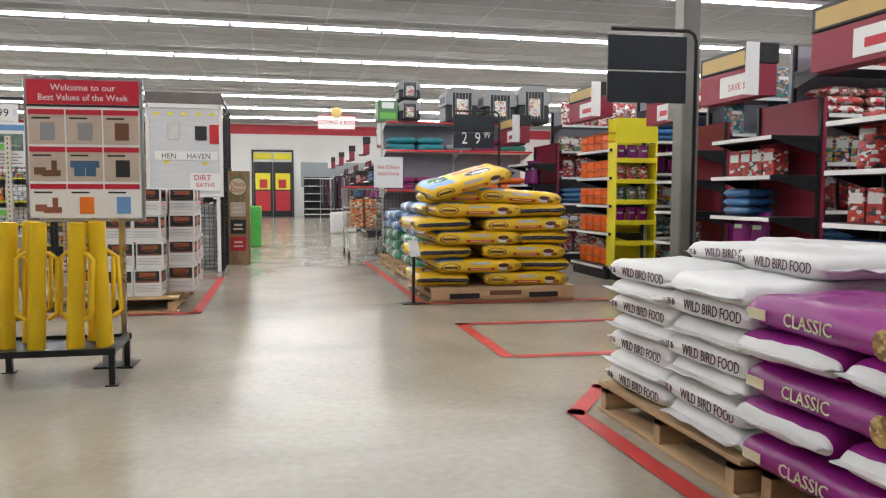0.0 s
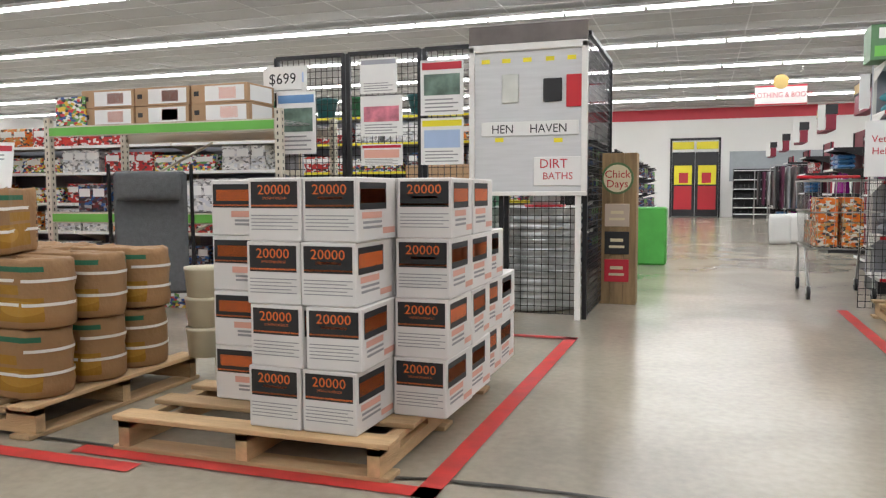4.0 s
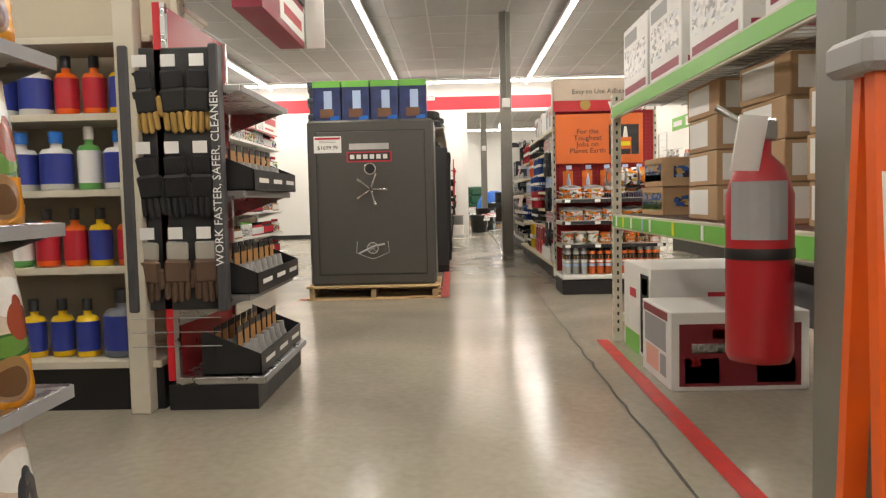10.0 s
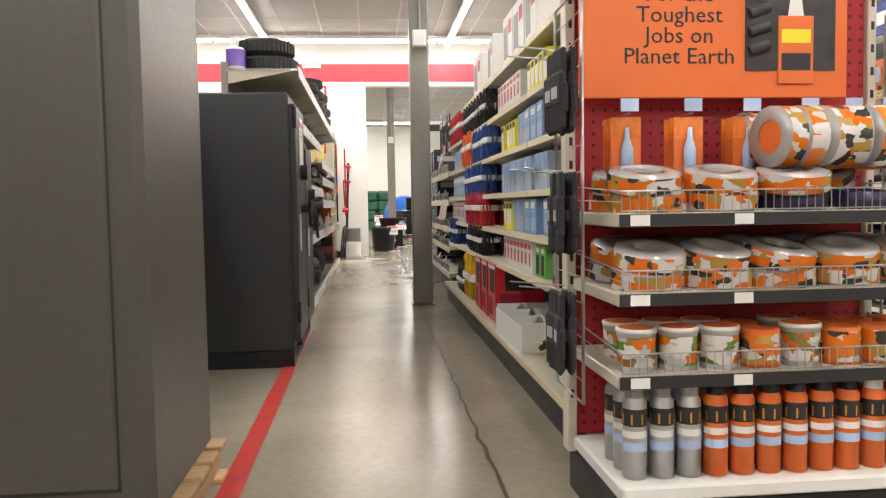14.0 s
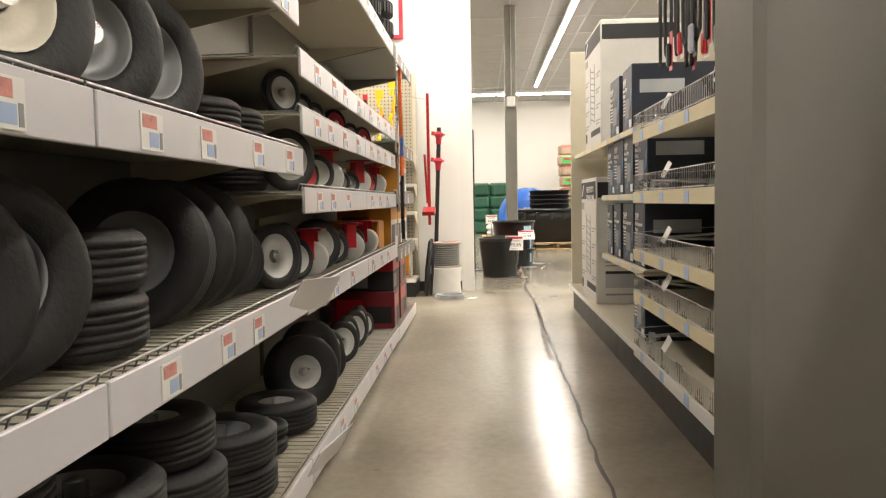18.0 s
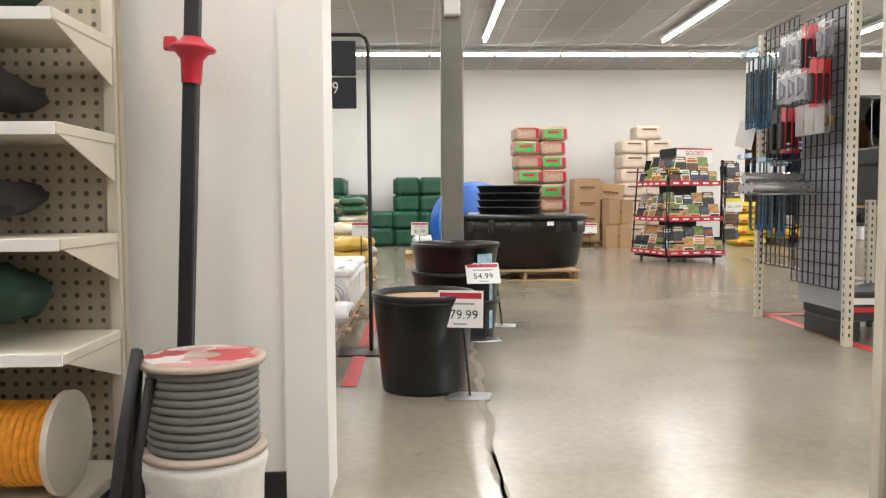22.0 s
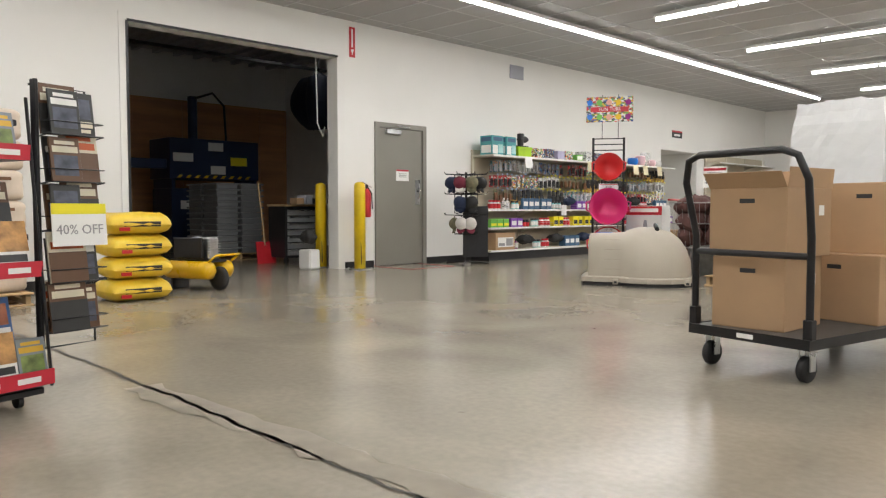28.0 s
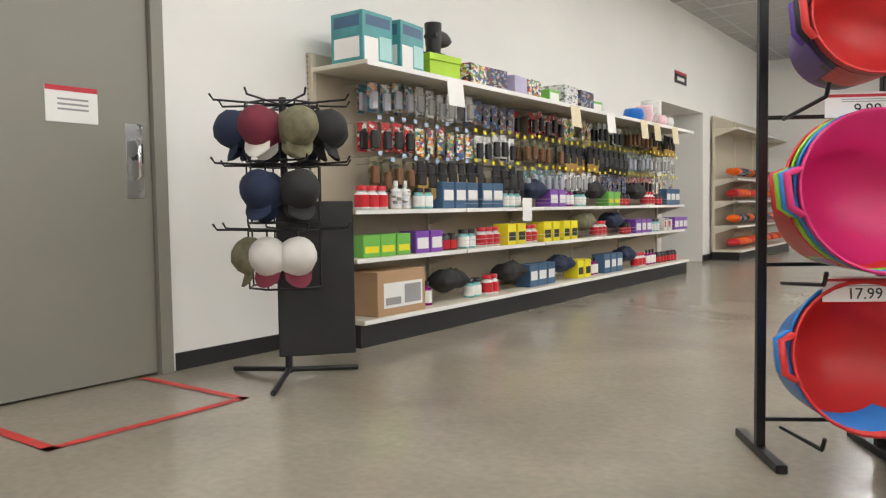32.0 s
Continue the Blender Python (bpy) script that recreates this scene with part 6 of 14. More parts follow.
part("bumper_bar", Shape().tube([(1.735, 0.06, 0.42), (1.735, 0.84, 0.42)], 0.013, 8), BLACK, hc)
part("top", Shape().rbox(-0.05, -0.05, 0.985, 1.76, 0.95, 1.03, 0.008), TOPM, hc)
for x0, x1, zs in ((0.02, 0.41, (0.36, 0.66)), (0.43, 1.01, (0.45,)), (1.03, 1.67, (0.42, 0.66))):
    for z in zs:
        part("bay_shelf", Shape().rbox(x0, 0.01, z - 0.02, x1, 0.53, z, 0.002), REDLAM, hc)
        part("shelf_edge", Shape().box(x0, 0.004, z - 0.02, x1, 0.0095, z), BLACK, hc)
for x0, x1 in ((0.03, 0.40), (1.04, 1.66)):
    d = part("drawer_front", Shape().rbox(x0, -0.012, 0.82, x1, 0.012, 0.975, 0.002), REDLAM, hc)
    part("pull", Shape().rbox((x0 + x1) / 2 - 0.03, -0.018, 0.88, (x0 + x1) / 2 + 0.03, -0.012, 0.92, 0.002), BLACK, d)
HC = pose(-6.0, 6.93, 0)
mt = Shape().rbox(-6.0 + 0.04, 6.03, 0.0, -4.5, 6.84, 0.012, 0.004)
for k in range(38):
    x = -5.9 + k * 0.0365
    mt.box(x, 6.08, 0.012, x + 0.018, 6.79, 0.0165)
solid("floor_mat", mt, mat("grey_rubber_mat", (0.055, 0.055, 0.052), 0.7, var=0.2, scale=10), pose(0, 0, 0.0005), "grey ribbed rubber anti-fatigue mat on the concrete", "floor mat")
# things on and in the counter
pr = thing("printer", pose(-6.28, 6.2, 0.806, 0, 0, 84), "white and black office laser printer on the counter", "printer")
GRAPH = mat("graphite", (0.05, 0.052, 0.06), 0.4)
part("body", Shape().rbox(-0.19, -0.18, 0.115, 0.2, 0.2, 0.32, 0.014), PLASTICW, pr)
part("side_panel", Shape().rbox(-0.212, -0.165, 0.115, -0.19, 0.2, 0.335, 0.006), GRAPH, pr)
part("tray_side", Shape().rbox(-0.212, -0.18, 0.0, -0.19, 0.2, 0.108, 0.006), GRAPH, pr)
part("tray", Shape().rbox(-0.19, -0.19, 0.0, 0.2, 0.2, 0.108, 0.01), PLASTICW, pr)
for a, b in ((0.108, 0.115), (0.05, 0.054)):
    part("seam_gap", Shape().box(-0.17, -0.1915, a, 0.18, -0.18, b), INK, pr)
part("tray_grip", Shape().rbox(-0.06, -0.1945, 0.085, 0.08, -0.188, 0.105, 0.002), INK, pr)
part("lid", Shape().rbox(-0.18, -0.12, 0.32, 0.19, 0.19, 0.36, 0.02), GRAPH, pr)
part("control_panel", Shape().rbox(-0.18, -0.178, 0.318, 0.0, -0.11, 0.336, 0.004), PAPER, pr)
part("badge", Shape().box(-0.03, -0.1815, 0.245, 0.03, -0.18, 0.258), REDP, pr)
ph = thing("desk_phone", pose(-6.22, 6.6, 0.806, 0, 0, 90), "black desk telephone on a red stand", "telephone")
part("base", Shape().rbox(-0.1, -0.1, 0, 0.1, 0.1, 0.03, 0.01).moved(pose(0, 0, 0.01, 12, 0, 0)), REDP, ph)
part("keypad", Shape().rbox(-0.05, -0.07, 0.035, 0.09, 0.08, 0.055, 0.006).moved(pose(0, 0, 0.012, 12, 0, 0)), GREYINK, ph)
part("handset", Shape().tube([(-0.08, -0.09, 0.06), (-0.085, -0.03, 0.085), (-0.085, 0.05, 0.1), (-0.08, 0.1, 0.085)], 0.02, 8), BLACK, ph)
mo = thing("monitor", pose(-5.97, 7.17, 1.031, 0, 0, 20), "flat computer monitor with a lit pale blue screen", "monitor")
part("bezel", Shape().rbox(-0.25, -0.012, 0.08, 0.25, 0.02, 0.38, 0.006), BLACK, mo)
part("screen", Shape().box(-0.238, -0.0145, 0.105, 0.238, -0.0122, 0.37), glow("screen_light", (0.30, 0.50, 0.95), 1.0), mo, "lit pale blue screen")
part("stand", Shape().box(-0.02, 0.02, 0, 0.02, 0.035, 0.25), BLACK, mo)
part("foot", Shape().rbox(-0.12, -0.08, 0, 0.12, 0.1, 0.012, 0.004), BLACK, mo)
kt = thing("knife_case", pose(-5.72, 7.58, 1.031, 0, 0, 12), "tall grey glass display case of knives with white crown", "display case")
gm = mat("case_grey", (0.045, 0.05, 0.055), 0.4, var=0.06)
part("base", Shape().rbox(-0.27, -0.2, 0, 0.27, 0.2, 0.1, 0.01), gm, kt)
for sx in (-1, 1):
    for sy in (-1, 1):
        part("post", Shape().rbox(sx * 0.27 - sx * 0.05, sy * 0.2 - sy * 0.05, 0.1, sx * 0.27, sy * 0.2, 0.88, 0.006), gm, kt)
part("cap", Shape().rbox(-0.29, -0.22, 0.88, 0.29, 0.22, 1.0, 0.02), gm, kt)
part("crown", Shape().rbox(-0.28, -0.21, 1.0, 0.28, 0.21, 1.16, 0.03), PAPER, kt, "white printed crown sign")
part("crown_band", Shape().box(-0.2, -0.2125, 1.05, 0.2, -0.2105, 1.1).box(-0.24, -0.2125, 1.12, 0.24, -0.2105, 1.135), DKRED, kt)
part("inner_panel", Shape().box(-0.1, -0.06, 0.1, 0.12, -0.05, 0.88), PAPER, kt)
for k in range(7):
    part("knife", Shape().rbox(-0.08, -0.075, 0.16 + k * 0.1, 0.1, -0.062, 0.19 + k * 0.1, 0.004), BLACK, kt)
ar = thing("screen_arm", pose(-5.02, 7.5, 1.031), "black screen seen from behind on a grey jointed arm", "monitor arm")
part("screen_back", Shape().rbox(-0.26, -0.02, 0.35, 0.26, 0.02, 0.66, 0.01).moved(pose(0, 0, 0, -22, 8, 70)), BLACK, ar)
part("arm", Shape().tube([(0.1, 0.05, 0.0), (0.1, 0.05, 0.2), (0.2, -0.02, 0.4), (0.02, -0.1, 0.5)], 0.03, 8), mat("arm_grey", (0.4, 0.4, 0.4), 0.4), ar)
ht = thing("straw_hat", pose(-4.98, 7.22, 1.031), "brown woven straw hat on the counter", "hat")
STRAW = mat("straw", (0.32, 0.19, 0.10), 0.8, var=0.2, scale=40, bump=0.5, bscale=90)
part("crown", Shape().lathe([(0.13, 0.0), (0.125, 0.06), (0.09, 0.12), (0.03, 0.13), (0, 0.125)], 20, sx=1.15), STRAW, ht)
part("brim", Shape().lathe([(0.0, 0.002), (0.12, 0.004), (0.17, 0.01), (0.185, 0.02), (0.17, 0.013), (0.12, 0.008)], 20, sx=1.15), STRAW, ht)
spray = lambda body: bottle_mesh(0.04, 0.26, body, BLACK, PAPER, 0.3)
for x, y, z, me, lab in ((0.58, 0.1, 0.451, good("spray1", lambda: bottle_mesh(0.042, 0.27, PLASTICW, mat("green_cap", (0.03, 0.25, 0.06), 0.4), GREENC, 0.3)), "white spray bottle with green label"), (0.78, 0.14, 0.451, good("spray2", lambda: bottle_mesh(0.042, 0.27, CLEAR, mat("green_cap", (0.03, 0.25, 0.06), 0.4), PAPER, 0.3)), "clear spray bottle with green trigger"), (0.88, 0.1, 0.451, good("b3", lambda: bottle_mesh(0.036, 0.2, PLASTICW, PLASTICW, PAPER, 0.4)), "white plastic bottle"), (0.95, 0.08, 0.451, good("b4", lambda: can_mesh(0.03, 0.26, BLUEP, BLUEP, BLUEP)), "tall blue canister")):
    place("cleaning_bottle", me, HC @ pose(x, y, z), lab + " on the counter shelf", "bottle", "cleaning bottles")
bk = thing("bucket", HC @ pose(1.4, 0.17, 0.121), "white plastic pail with wire handle inside the counter bay", "bucket")
part("pail", Shape().lathe([(0, 0), (0.12, 0), (0.14, 0.24), (0.148, 0.245), (0.148, 0.29), (0.135, 0.29), (0.13, 0.02), (0, 0.015)], 22), PLASTICW, bk)
part("handle", Shape().tube([(-0.148, 0, 0.26), (-0.1, -0.12, 0.17), (0.1, -0.12, 0.17), (0.148, 0, 0.26)], 0.004, 6), WIRE, bk)
place("carton_box", carton(0.26, 0.26, 0.22, CARD), HC @ pose(0.85, 0.2, 0.121), "open brown carton on the lower counter shelf", "carton")
for k in range(5):
    place("ring_binder", Shape().rbox(-0.012, -0.1, 0, 0.012, 0.1, 0.24, 0.003).mesh("ring_binder", PAPER if k % 2 == 0 else BLACK), HC @ pose(0.1 + k * 0.035, 0.16, 0.361, 0, -6, 0), "white document binder on a counter shelf", "binder", "counter binders")
for x, z, w, h, mm in ((0.12, 0.121, 0.12, 0.06, RED), (0.28, 0.121, 0.14, 0.07, BLACK), (0.2, 0.19, 0.1, 0.03, GREENC), (0.12, 0.661, 0.16, 0.04, INK), (0.3, 0.661, 0.1, 0.05, GREYINK), (1.15, 0.661, 0.08, 0.05, PAPER), (1.32, 0.661, 0.06, 0.13, CREAM), (1.5, 0.661, 0.2, 0.13, GREYINK), (1.2, 0.421, 0.14, 0.1, PAPER), (1.42, 0.421, 0.22, 0.14, GREYINK), (0.6, 0.13, 0.1, 0.04, INK)):
    place("counter_item", Shape().rbox(-w / 2, -0.06, 0, w / 2, 0.06, h, 0.008).mesh("counter_item", mm), HC @ pose(x, 0.14, z, 0, 0, RNG.uniform(-12, 12)), "small box of desk supplies on a counter shelf", "desk supplies", "counter supplies")
for x, mm in ((0.52, CREAM), (0.66, YELLOW)):
    place("hanging_brush", Shape().rbox(-0.016, -0.01, -0.26, 0.016, 0.01, 0, 0.006).slot(1).rbox(-0.022, -0.012, -0.32, 0.022, 0.012, -0.25, 0.004).mesh("hanging_brush", [mm, BLACK]), HC @ pose(x, 0.06, 0.983), "brush with wooden handle hung in the counter bay", "brush", "hanging brushes")
place("paper_tray", Shape().rbox(-0.25, -0.15, 0, 0.25, 0.15, 0.03, 0.004).mesh("paper_tray", CREAM), pose(-5.4, 7.1, 1.031), "flat cream paper tray on the counter", "tray")
for k in range(4):
    place("jug", bottle_mesh(0.06, 0.2, PLASTICW, YELLOW, PLASTICW, 0.4), pose(-6.45, 6.45 + k * 0.13, 0.806), "white plastic jug with yellow cap on the counter", "jug", "white jugs") if k > 1 else None
for k in range(3):
    place("rolled_cloth", Shape().rbox(-0.03, -0.03, 0, 0.03, 0.03, 0.2, 0.012).mesh("rolled_cloth", (PAPER, REDP, PAPER)[k]), pose(-6.05 + 0.1 * k, 6.85, 0.806), "rolled cloth standing at the counter corner", "cloth", "rolled cloths") if k == 0 else None

# step ladder at the column, upright carton, extinguisher
ld = thing("step_ladder", pose(-6.62, 5.69, 0), "orange fibreglass step ladder with aluminium treads", "ladder")
ORR = mat("orange_fibreglass", (0.75, 0.11, 0.01), 0.4, var=0.08)
for y in (-0.02, 0.32):
    inn = 0.02 if y < 0.2 else -0.05
    part("front_rail", Shape().add([(dx, y + dy + inn * (z / 1.12), z) for z in (0.02, 1.1) for dx, dy in ((0.1 * (1 - z / 1.1), 0), (0.03 + 0.1 * (1 - z / 1.1), 0), (0.03 + 0.1 * (1 - z / 1.1), 0.045), (0.1 * (1 - z / 1.1), 0.045))], [(0, 1, 5, 4), (1, 2, 6, 5), (2, 3, 7, 6), (3, 0, 4, 7), (4, 5, 6, 7), (3, 2, 1, 0)]), ORR, ld)
    part("rear_rail", Shape().add([(dx - 0.04 - 0.03 * (1 - z / 1.12), y + dy + inn * (z / 1.12), z) for z in (0.02, 1.08) for dx, dy in ((-0.02, 0.015), (0.005, 0.015), (0.005, 0.055), (-0.02, 0.055))], [(0, 1, 5, 4), (1, 2, 6, 5), (2, 3, 7, 6), (3, 0, 4, 7), (4, 5, 6, 7), (3, 2, 1, 0)]), ORR, ld)
    part("foot", Shape().rbox(0.075, y - 0.012, 0, 0.155, y + 0.085, 0.055, 0.01).rbox(-0.105, y, 0, -0.055, y + 0.07, 0.05, 0.008), mat("grey_foot", (0.2, 0.2, 0.2), 0.6), ld)
part("cap", Shape().rbox(-0.08, -0.03, 1.08, 0.06, 0.4, 1.14, 0.012), mat("grey_cap", (0.33, 0.33, 0.33), 0.5, var=0.1), ld)
for z in (0.26, 0.53, 0.8):
    i, q = 0.05 * z / 1.12, 0.1 * (1 - z / 1.1)
    part("tread", Shape().rbox(q - 0.05, 0.03 + i, z, q + 0.04, 0.36 - i, z + 0.014, 0.004).rbox(q + 0.03, 0.03 + i, z - 0.045, q + 0.036, 0.36 - i, z + 0.012, 0.002).rbox(q - 0.05, 0.03 + i, z - 0.03, q - 0.045, 0.36 - i, z + 0.012, 0.002), STEEL, ld)
    part("rivet", Shape().cyl((q + 0.03, 0.03, z - 0.02), (q + 0.036, 0.03, z - 0.02), 0.008, n=8).cyl((q + 0.03, 0.03, z + 0.004), (q + 0.036, 0.03, z + 0.004), 0.008, n=8), STEEL, ld)
part("side_label", Shape().box(0, 0, 0, 0.0012, 0.035, 0.26).moved(pose(0.07, 0.005, 0.66, 0, -5.2, 0)), PAPER, ld)
part("corner_brace", Shape().add([(0.095, 0.07, 0.08), (0.1, 0.2, 0.215), (0.1, 0.14, 0.215), (0.095, 0.07, 0.14), (0.085, 0.07, 0.08), (0.09, 0.2, 0.215), (0.09, 0.14, 0.215), (0.085, 0.07, 0.14)], [(0, 1, 2, 3), (7, 6, 5, 4), (0, 4, 5, 1), (3, 2, 6, 7)]), mat("grey_foot", (0.2, 0.2, 0.2), 0.6), ld)
tb = thing("tall_carton", pose(-6.2, 5.86, 0), "tall narrow brown carton standing on the floor", "carton")
part("body", carton(0.16, 0.16, 0.61, CARD, [(0.3, 0.94, 0.7, 1.0, 1), (0.2, 0.5, 0.8, 0.85, 2, "l"), (0.2, 0.86, 0.8, 0.97, 3, "l")], [mat("packing_tape", (0.45, 0.31, 0.18), 0.3), PAPER, ORANGEC]), None, tb, m=pose(0, 0, 0, 0, 0, 70))
fx = thing("fire_extinguisher", pose(-7.1, 5.71, 0.085), "red fire extinguisher on the column with a paper tag", "fire extinguisher", "fire extinguishers")
part("cylinder", Shape().lathe([(0, 0.42), (0.068, 0.42), (0.074, 0.44), (0.074, 0.80), (0.055, 0.86), (0.025, 0.89), (0.025, 0.92), (0, 0.92)], 20), mat("extinguisher_red", (0.36, 0.012, 0.02), 0.3, var=0.1), fx)
part("valve", Shape().rbox(-0.03, -0.03, 0.92, 0.03, 0.03, 0.97, 0.005).tube([(0, -0.03, 0.96), (0, -0.1, 1.0)], 0.008, 6), STEEL, fx)
part("hose", Shape().tube([(-0.03, 0.02, 0.94), (-0.09, 0.03, 0.9), (-0.095, 0.03, 0.6), (-0.085, 0.03, 0.5)], 0.012, 6), BLACK, fx)
part("strap", Shape().lathe([(0.0752, 0.655), (0.0765, 0.66), (0.0765, 0.675), (0.0752, 0.68)], 20), BLACK, fx, "black holding strap")
part("label", Shape().add([(0.075 * math.cos(a), 0.075 * math.sin(a), z) for z in (0.70, 0.83) for a in [x * 0.3 - 1.3 for x in range(7)]], [(k, k + 1, k + 8, k + 7) for k in range(6)]), GREYINK, fx)
part("tag", Shape().box(-0.004, -0.045, -0.12, 0.0, 0.045, 0.0).moved(pose(0.1, -0.05, 0.97, 0, 12, 30)), PAPER, fx, "white paper inspection tag")
part("bracket", Shape().box(-0.02, 0.08, 0.6, 0.16, 0.1, 0.64), BLACKM, fx)

# ---- storage rack with green strips ----
def hole_post(h, name="post", w=0.05, step=0.05):
    s = Shape().box(-w / 2, -w / 2, 0, w / 2, w / 2, h)
    s.slot(1)
    z = 0.06
    while z < h - 0.03:
        for e in (-1, 1):
            s.add([(-0.006, e * (w / 2 + 0.0008), z), (0.006, e * (w / 2 + 0.0008), z), (0.006, e * (w / 2 + 0.0008), z + 0.022), (-0.006, e * (w / 2 + 0.0008), z + 0.022)], [(0, 1, 2, 3)])
            s.add([(e * (w / 2 + 0.0008), -0.006, z), (e * (w / 2 + 0.0008), 0.006, z), (e * (w / 2 + 0.0008), 0.006, z + 0.022), (e * (w / 2 + 0.0008), -0.006, z + 0.022)], [(0, 1, 2, 3)])
        z += step
    return s.mesh(name, [BEIGE, INK])


POST = hole_post(1.5)
POST2 = hole_post(2.1)


def rack(m, length, depth, height, levels, label, post, back=None, strip=None, bays=2):
    r = thing("storage_rack", m, label, "storage rack", "storage racks")
    for k in range(bays + 1):
        x = k * length / bays
        for y in (0.025, depth - 0.025):
            part("post", post, None, r, m=pose(x, y, 0))
        part("end_beam", Shape().box(x - 0.015, 0.05, 0.12, x + 0.015, depth - 0.05, 0.17), BEIGE, r)
    for z in levels:
        for y in (0.0, depth - 0.02):
            b = part("beam", Shape().rbox(0.026, y, z - 0.085, length - 0.026, y + 0.02, z, 0.003), BEIGE, r)
            if y == 0.0 and strip:
                part("strip", Shape().box(0.03, -0.004, z - 0.075, length - 0.03, -0.0005, z - 0.012), strip, b, "green price strip")
        s = Shape()
        x = 0.04
        while x < length:
            s.box(x - 0.002, 0.02, z - 0.006, x + 0.002, depth - 0.02, z - 0.002)
            x += 0.06
        for k in range(8):
            y = 0.05 + k * (depth - 0.1) / 7
            s.box(0.03, y - 0.003, z - 0.0105, length - 0.03, y + 0.003, z - 0.006)
        part("wire_deck", s, WIRE, r, "wire deck")
        for k in range(bays):
            a = k * length / bays
            part("brace", Shape().tube([(a + 0.03, depth - 0.04, z - 0.5), (a + length / bays * 0.45, depth - 0.04, z - 0.1)], 0.012, 6), BEIGE, r)
    if back:
        part("back_panel", Shape().box(0, depth + 0.002, 0.15, length, depth + 0.012, height), back, r)
    return r


RK = pose(-10.02, 5.97, 0)
rack(RK, 2.94, 0.95, 1.5, [0.78, 1.43], "beige boltless rack with green price strips and wire decks", POST, GREYP, GREENC, 1)
for k, x in enumerate((0.12, 0.3, 0.5, 0.75, 0.9, 1.3, 1.7, 2.2)):
    part("tag", Shape().box(0, -0.0065, 0, 0.035, -0.0045, 0.058), (PAPER, YELLOWC, PAPER, LTBLUE)[k % 4], None, "small price tag on the rack strip", RK @ pose(x, 0, 0.71))["category"] = "price tag"
WCART = mat("white_box_card", (0.70, 0.70, 0.68), 0.45, var=0.05, rand=0.03)
sprA = carton(0.62, 0.75, 0.5, WCART, [(0.05, 0.0, 0.62, 0.22, 2), (0.66, 0.05, 0.95, 0.92, 1), (0.2, 0.22, 0.62, 0.62, 3), (0.25, 0.62, 0.5, 0.72, 4), (0.7, 0.1, 0.9, 0.3, 5), (0.7, 0.4, 0.9, 0.6, 6), (0.7, 0.7, 0.9, 0.88, 5), (0.4, 0.52, 0.62, 0.75, 4, "r"), (0.28, 0.40, 0.74, 0.47, 1, "r")], [INK, GREENC, PLASTICW, RED, GREENC, GREYINK])
place("sprayer_box", sprA, RK @ pose(0.37, 0.43, 0.0), "large white sprayer carton with printed picture", "carton")
sprB = carton(0.52, 0.62, 0.36, WCART, [(0.06, 0.06, 0.94, 0.85, 1, "r"), (0.3, 0.66, 0.7, 0.78, 2, "r"), (0.1, 0.1, 0.35, 0.42, 3, "r"), (0.62, 0.1, 0.9, 0.42, 3, "r"), (0.15, 0.48, 0.85, 0.6, 4, "r"), (0.06, 0.86, 0.9, 0.97, 1), (0.1, 0.45, 0.85, 0.84, 3), (0.15, 0.12, 0.6, 0.42, 5), (0.65, 0.12, 0.85, 0.4, 3)], [mat("wine_print", (0.18, 0.012, 0.02), 0.45, var=0.06), RED, GREYINK, PAPER, PINKI])
fb = thing("sprayer_box", RK @ pose(1.0, 0.31, 0.0), "white and wine red sprayer carton on the floor", "carton")
part("box", sprB, None, fb)
words("BOOMLESS ATV SPR", 0.058, PAPER, fb, pose(0.2622, 0.0, 0.195, 90, 0, 90), width=0.85)
words("25", 0.05, RED, fb, pose(0.2622, -0.2, 0.13, 90, 0, 90), "capacity_print")
bx1 = carton(0.4, 0.42, 0.14, CARD, [(0.06, 0.15, 0.72, 0.9, 1, "r"), (0.25, 0.18, 0.42, 0.88, 2, "r"), (0.42, 0.18, 0.58, 0.7, 3, "r"), (0.06, 0.15, 0.72, 0.9, 1)], [PAPER, GREENC, RED])
for k in range(4):
    place("flat_carton", bx1, RK @ pose(1.42, 0.3, 0.781 + k * 0.142, 0, 0, RNG.uniform(-3, 3)), "brown carton with red and green label, stacked", "carton", "stacked brown cartons")
    place("flat_carton", bx1, RK @ pose(1.95, 0.34, 0.781 + k * 0.142, 0, 0, RNG.uniform(-3, 3)), "brown carton with red and green label, stacked", "carton", "stacked brown cartons")
    place("flat_carton", bx1, RK @ pose(2.5, 0.34, 0.781 + k * 0.142, 0, 0, RNG.uniform(-3, 3)), "brown carton with red and green label, stacked", "carton", "stacked brown cartons") if k < 3 else None
bx2 = carton(0.34, 0.3, 0.15, CARD, [(0.04, 0.2, 0.96, 0.8, 1), (0.04, 0.2, 0.96, 0.42, 2), (0.04, 0.48, 0.96, 0.52, 3), (0.04, 0.76, 0.96, 0.8, 3), (0.2, 0.3, 0.8, 0.7, 1, "r")], [stuff_print("night"), mat("grass_print", (0.10, 0.25, 0.03), 0.5), YELLOWC])
for k in range(2):
    place("solar_light_box", bx2, RK @ pose(0.5 + 0.03 * k, 0.26, 0.781 + k * 0.152, 0, 0, 4 - 3 * k), "brown carton with night scene label", "carton", "solar light cartons")
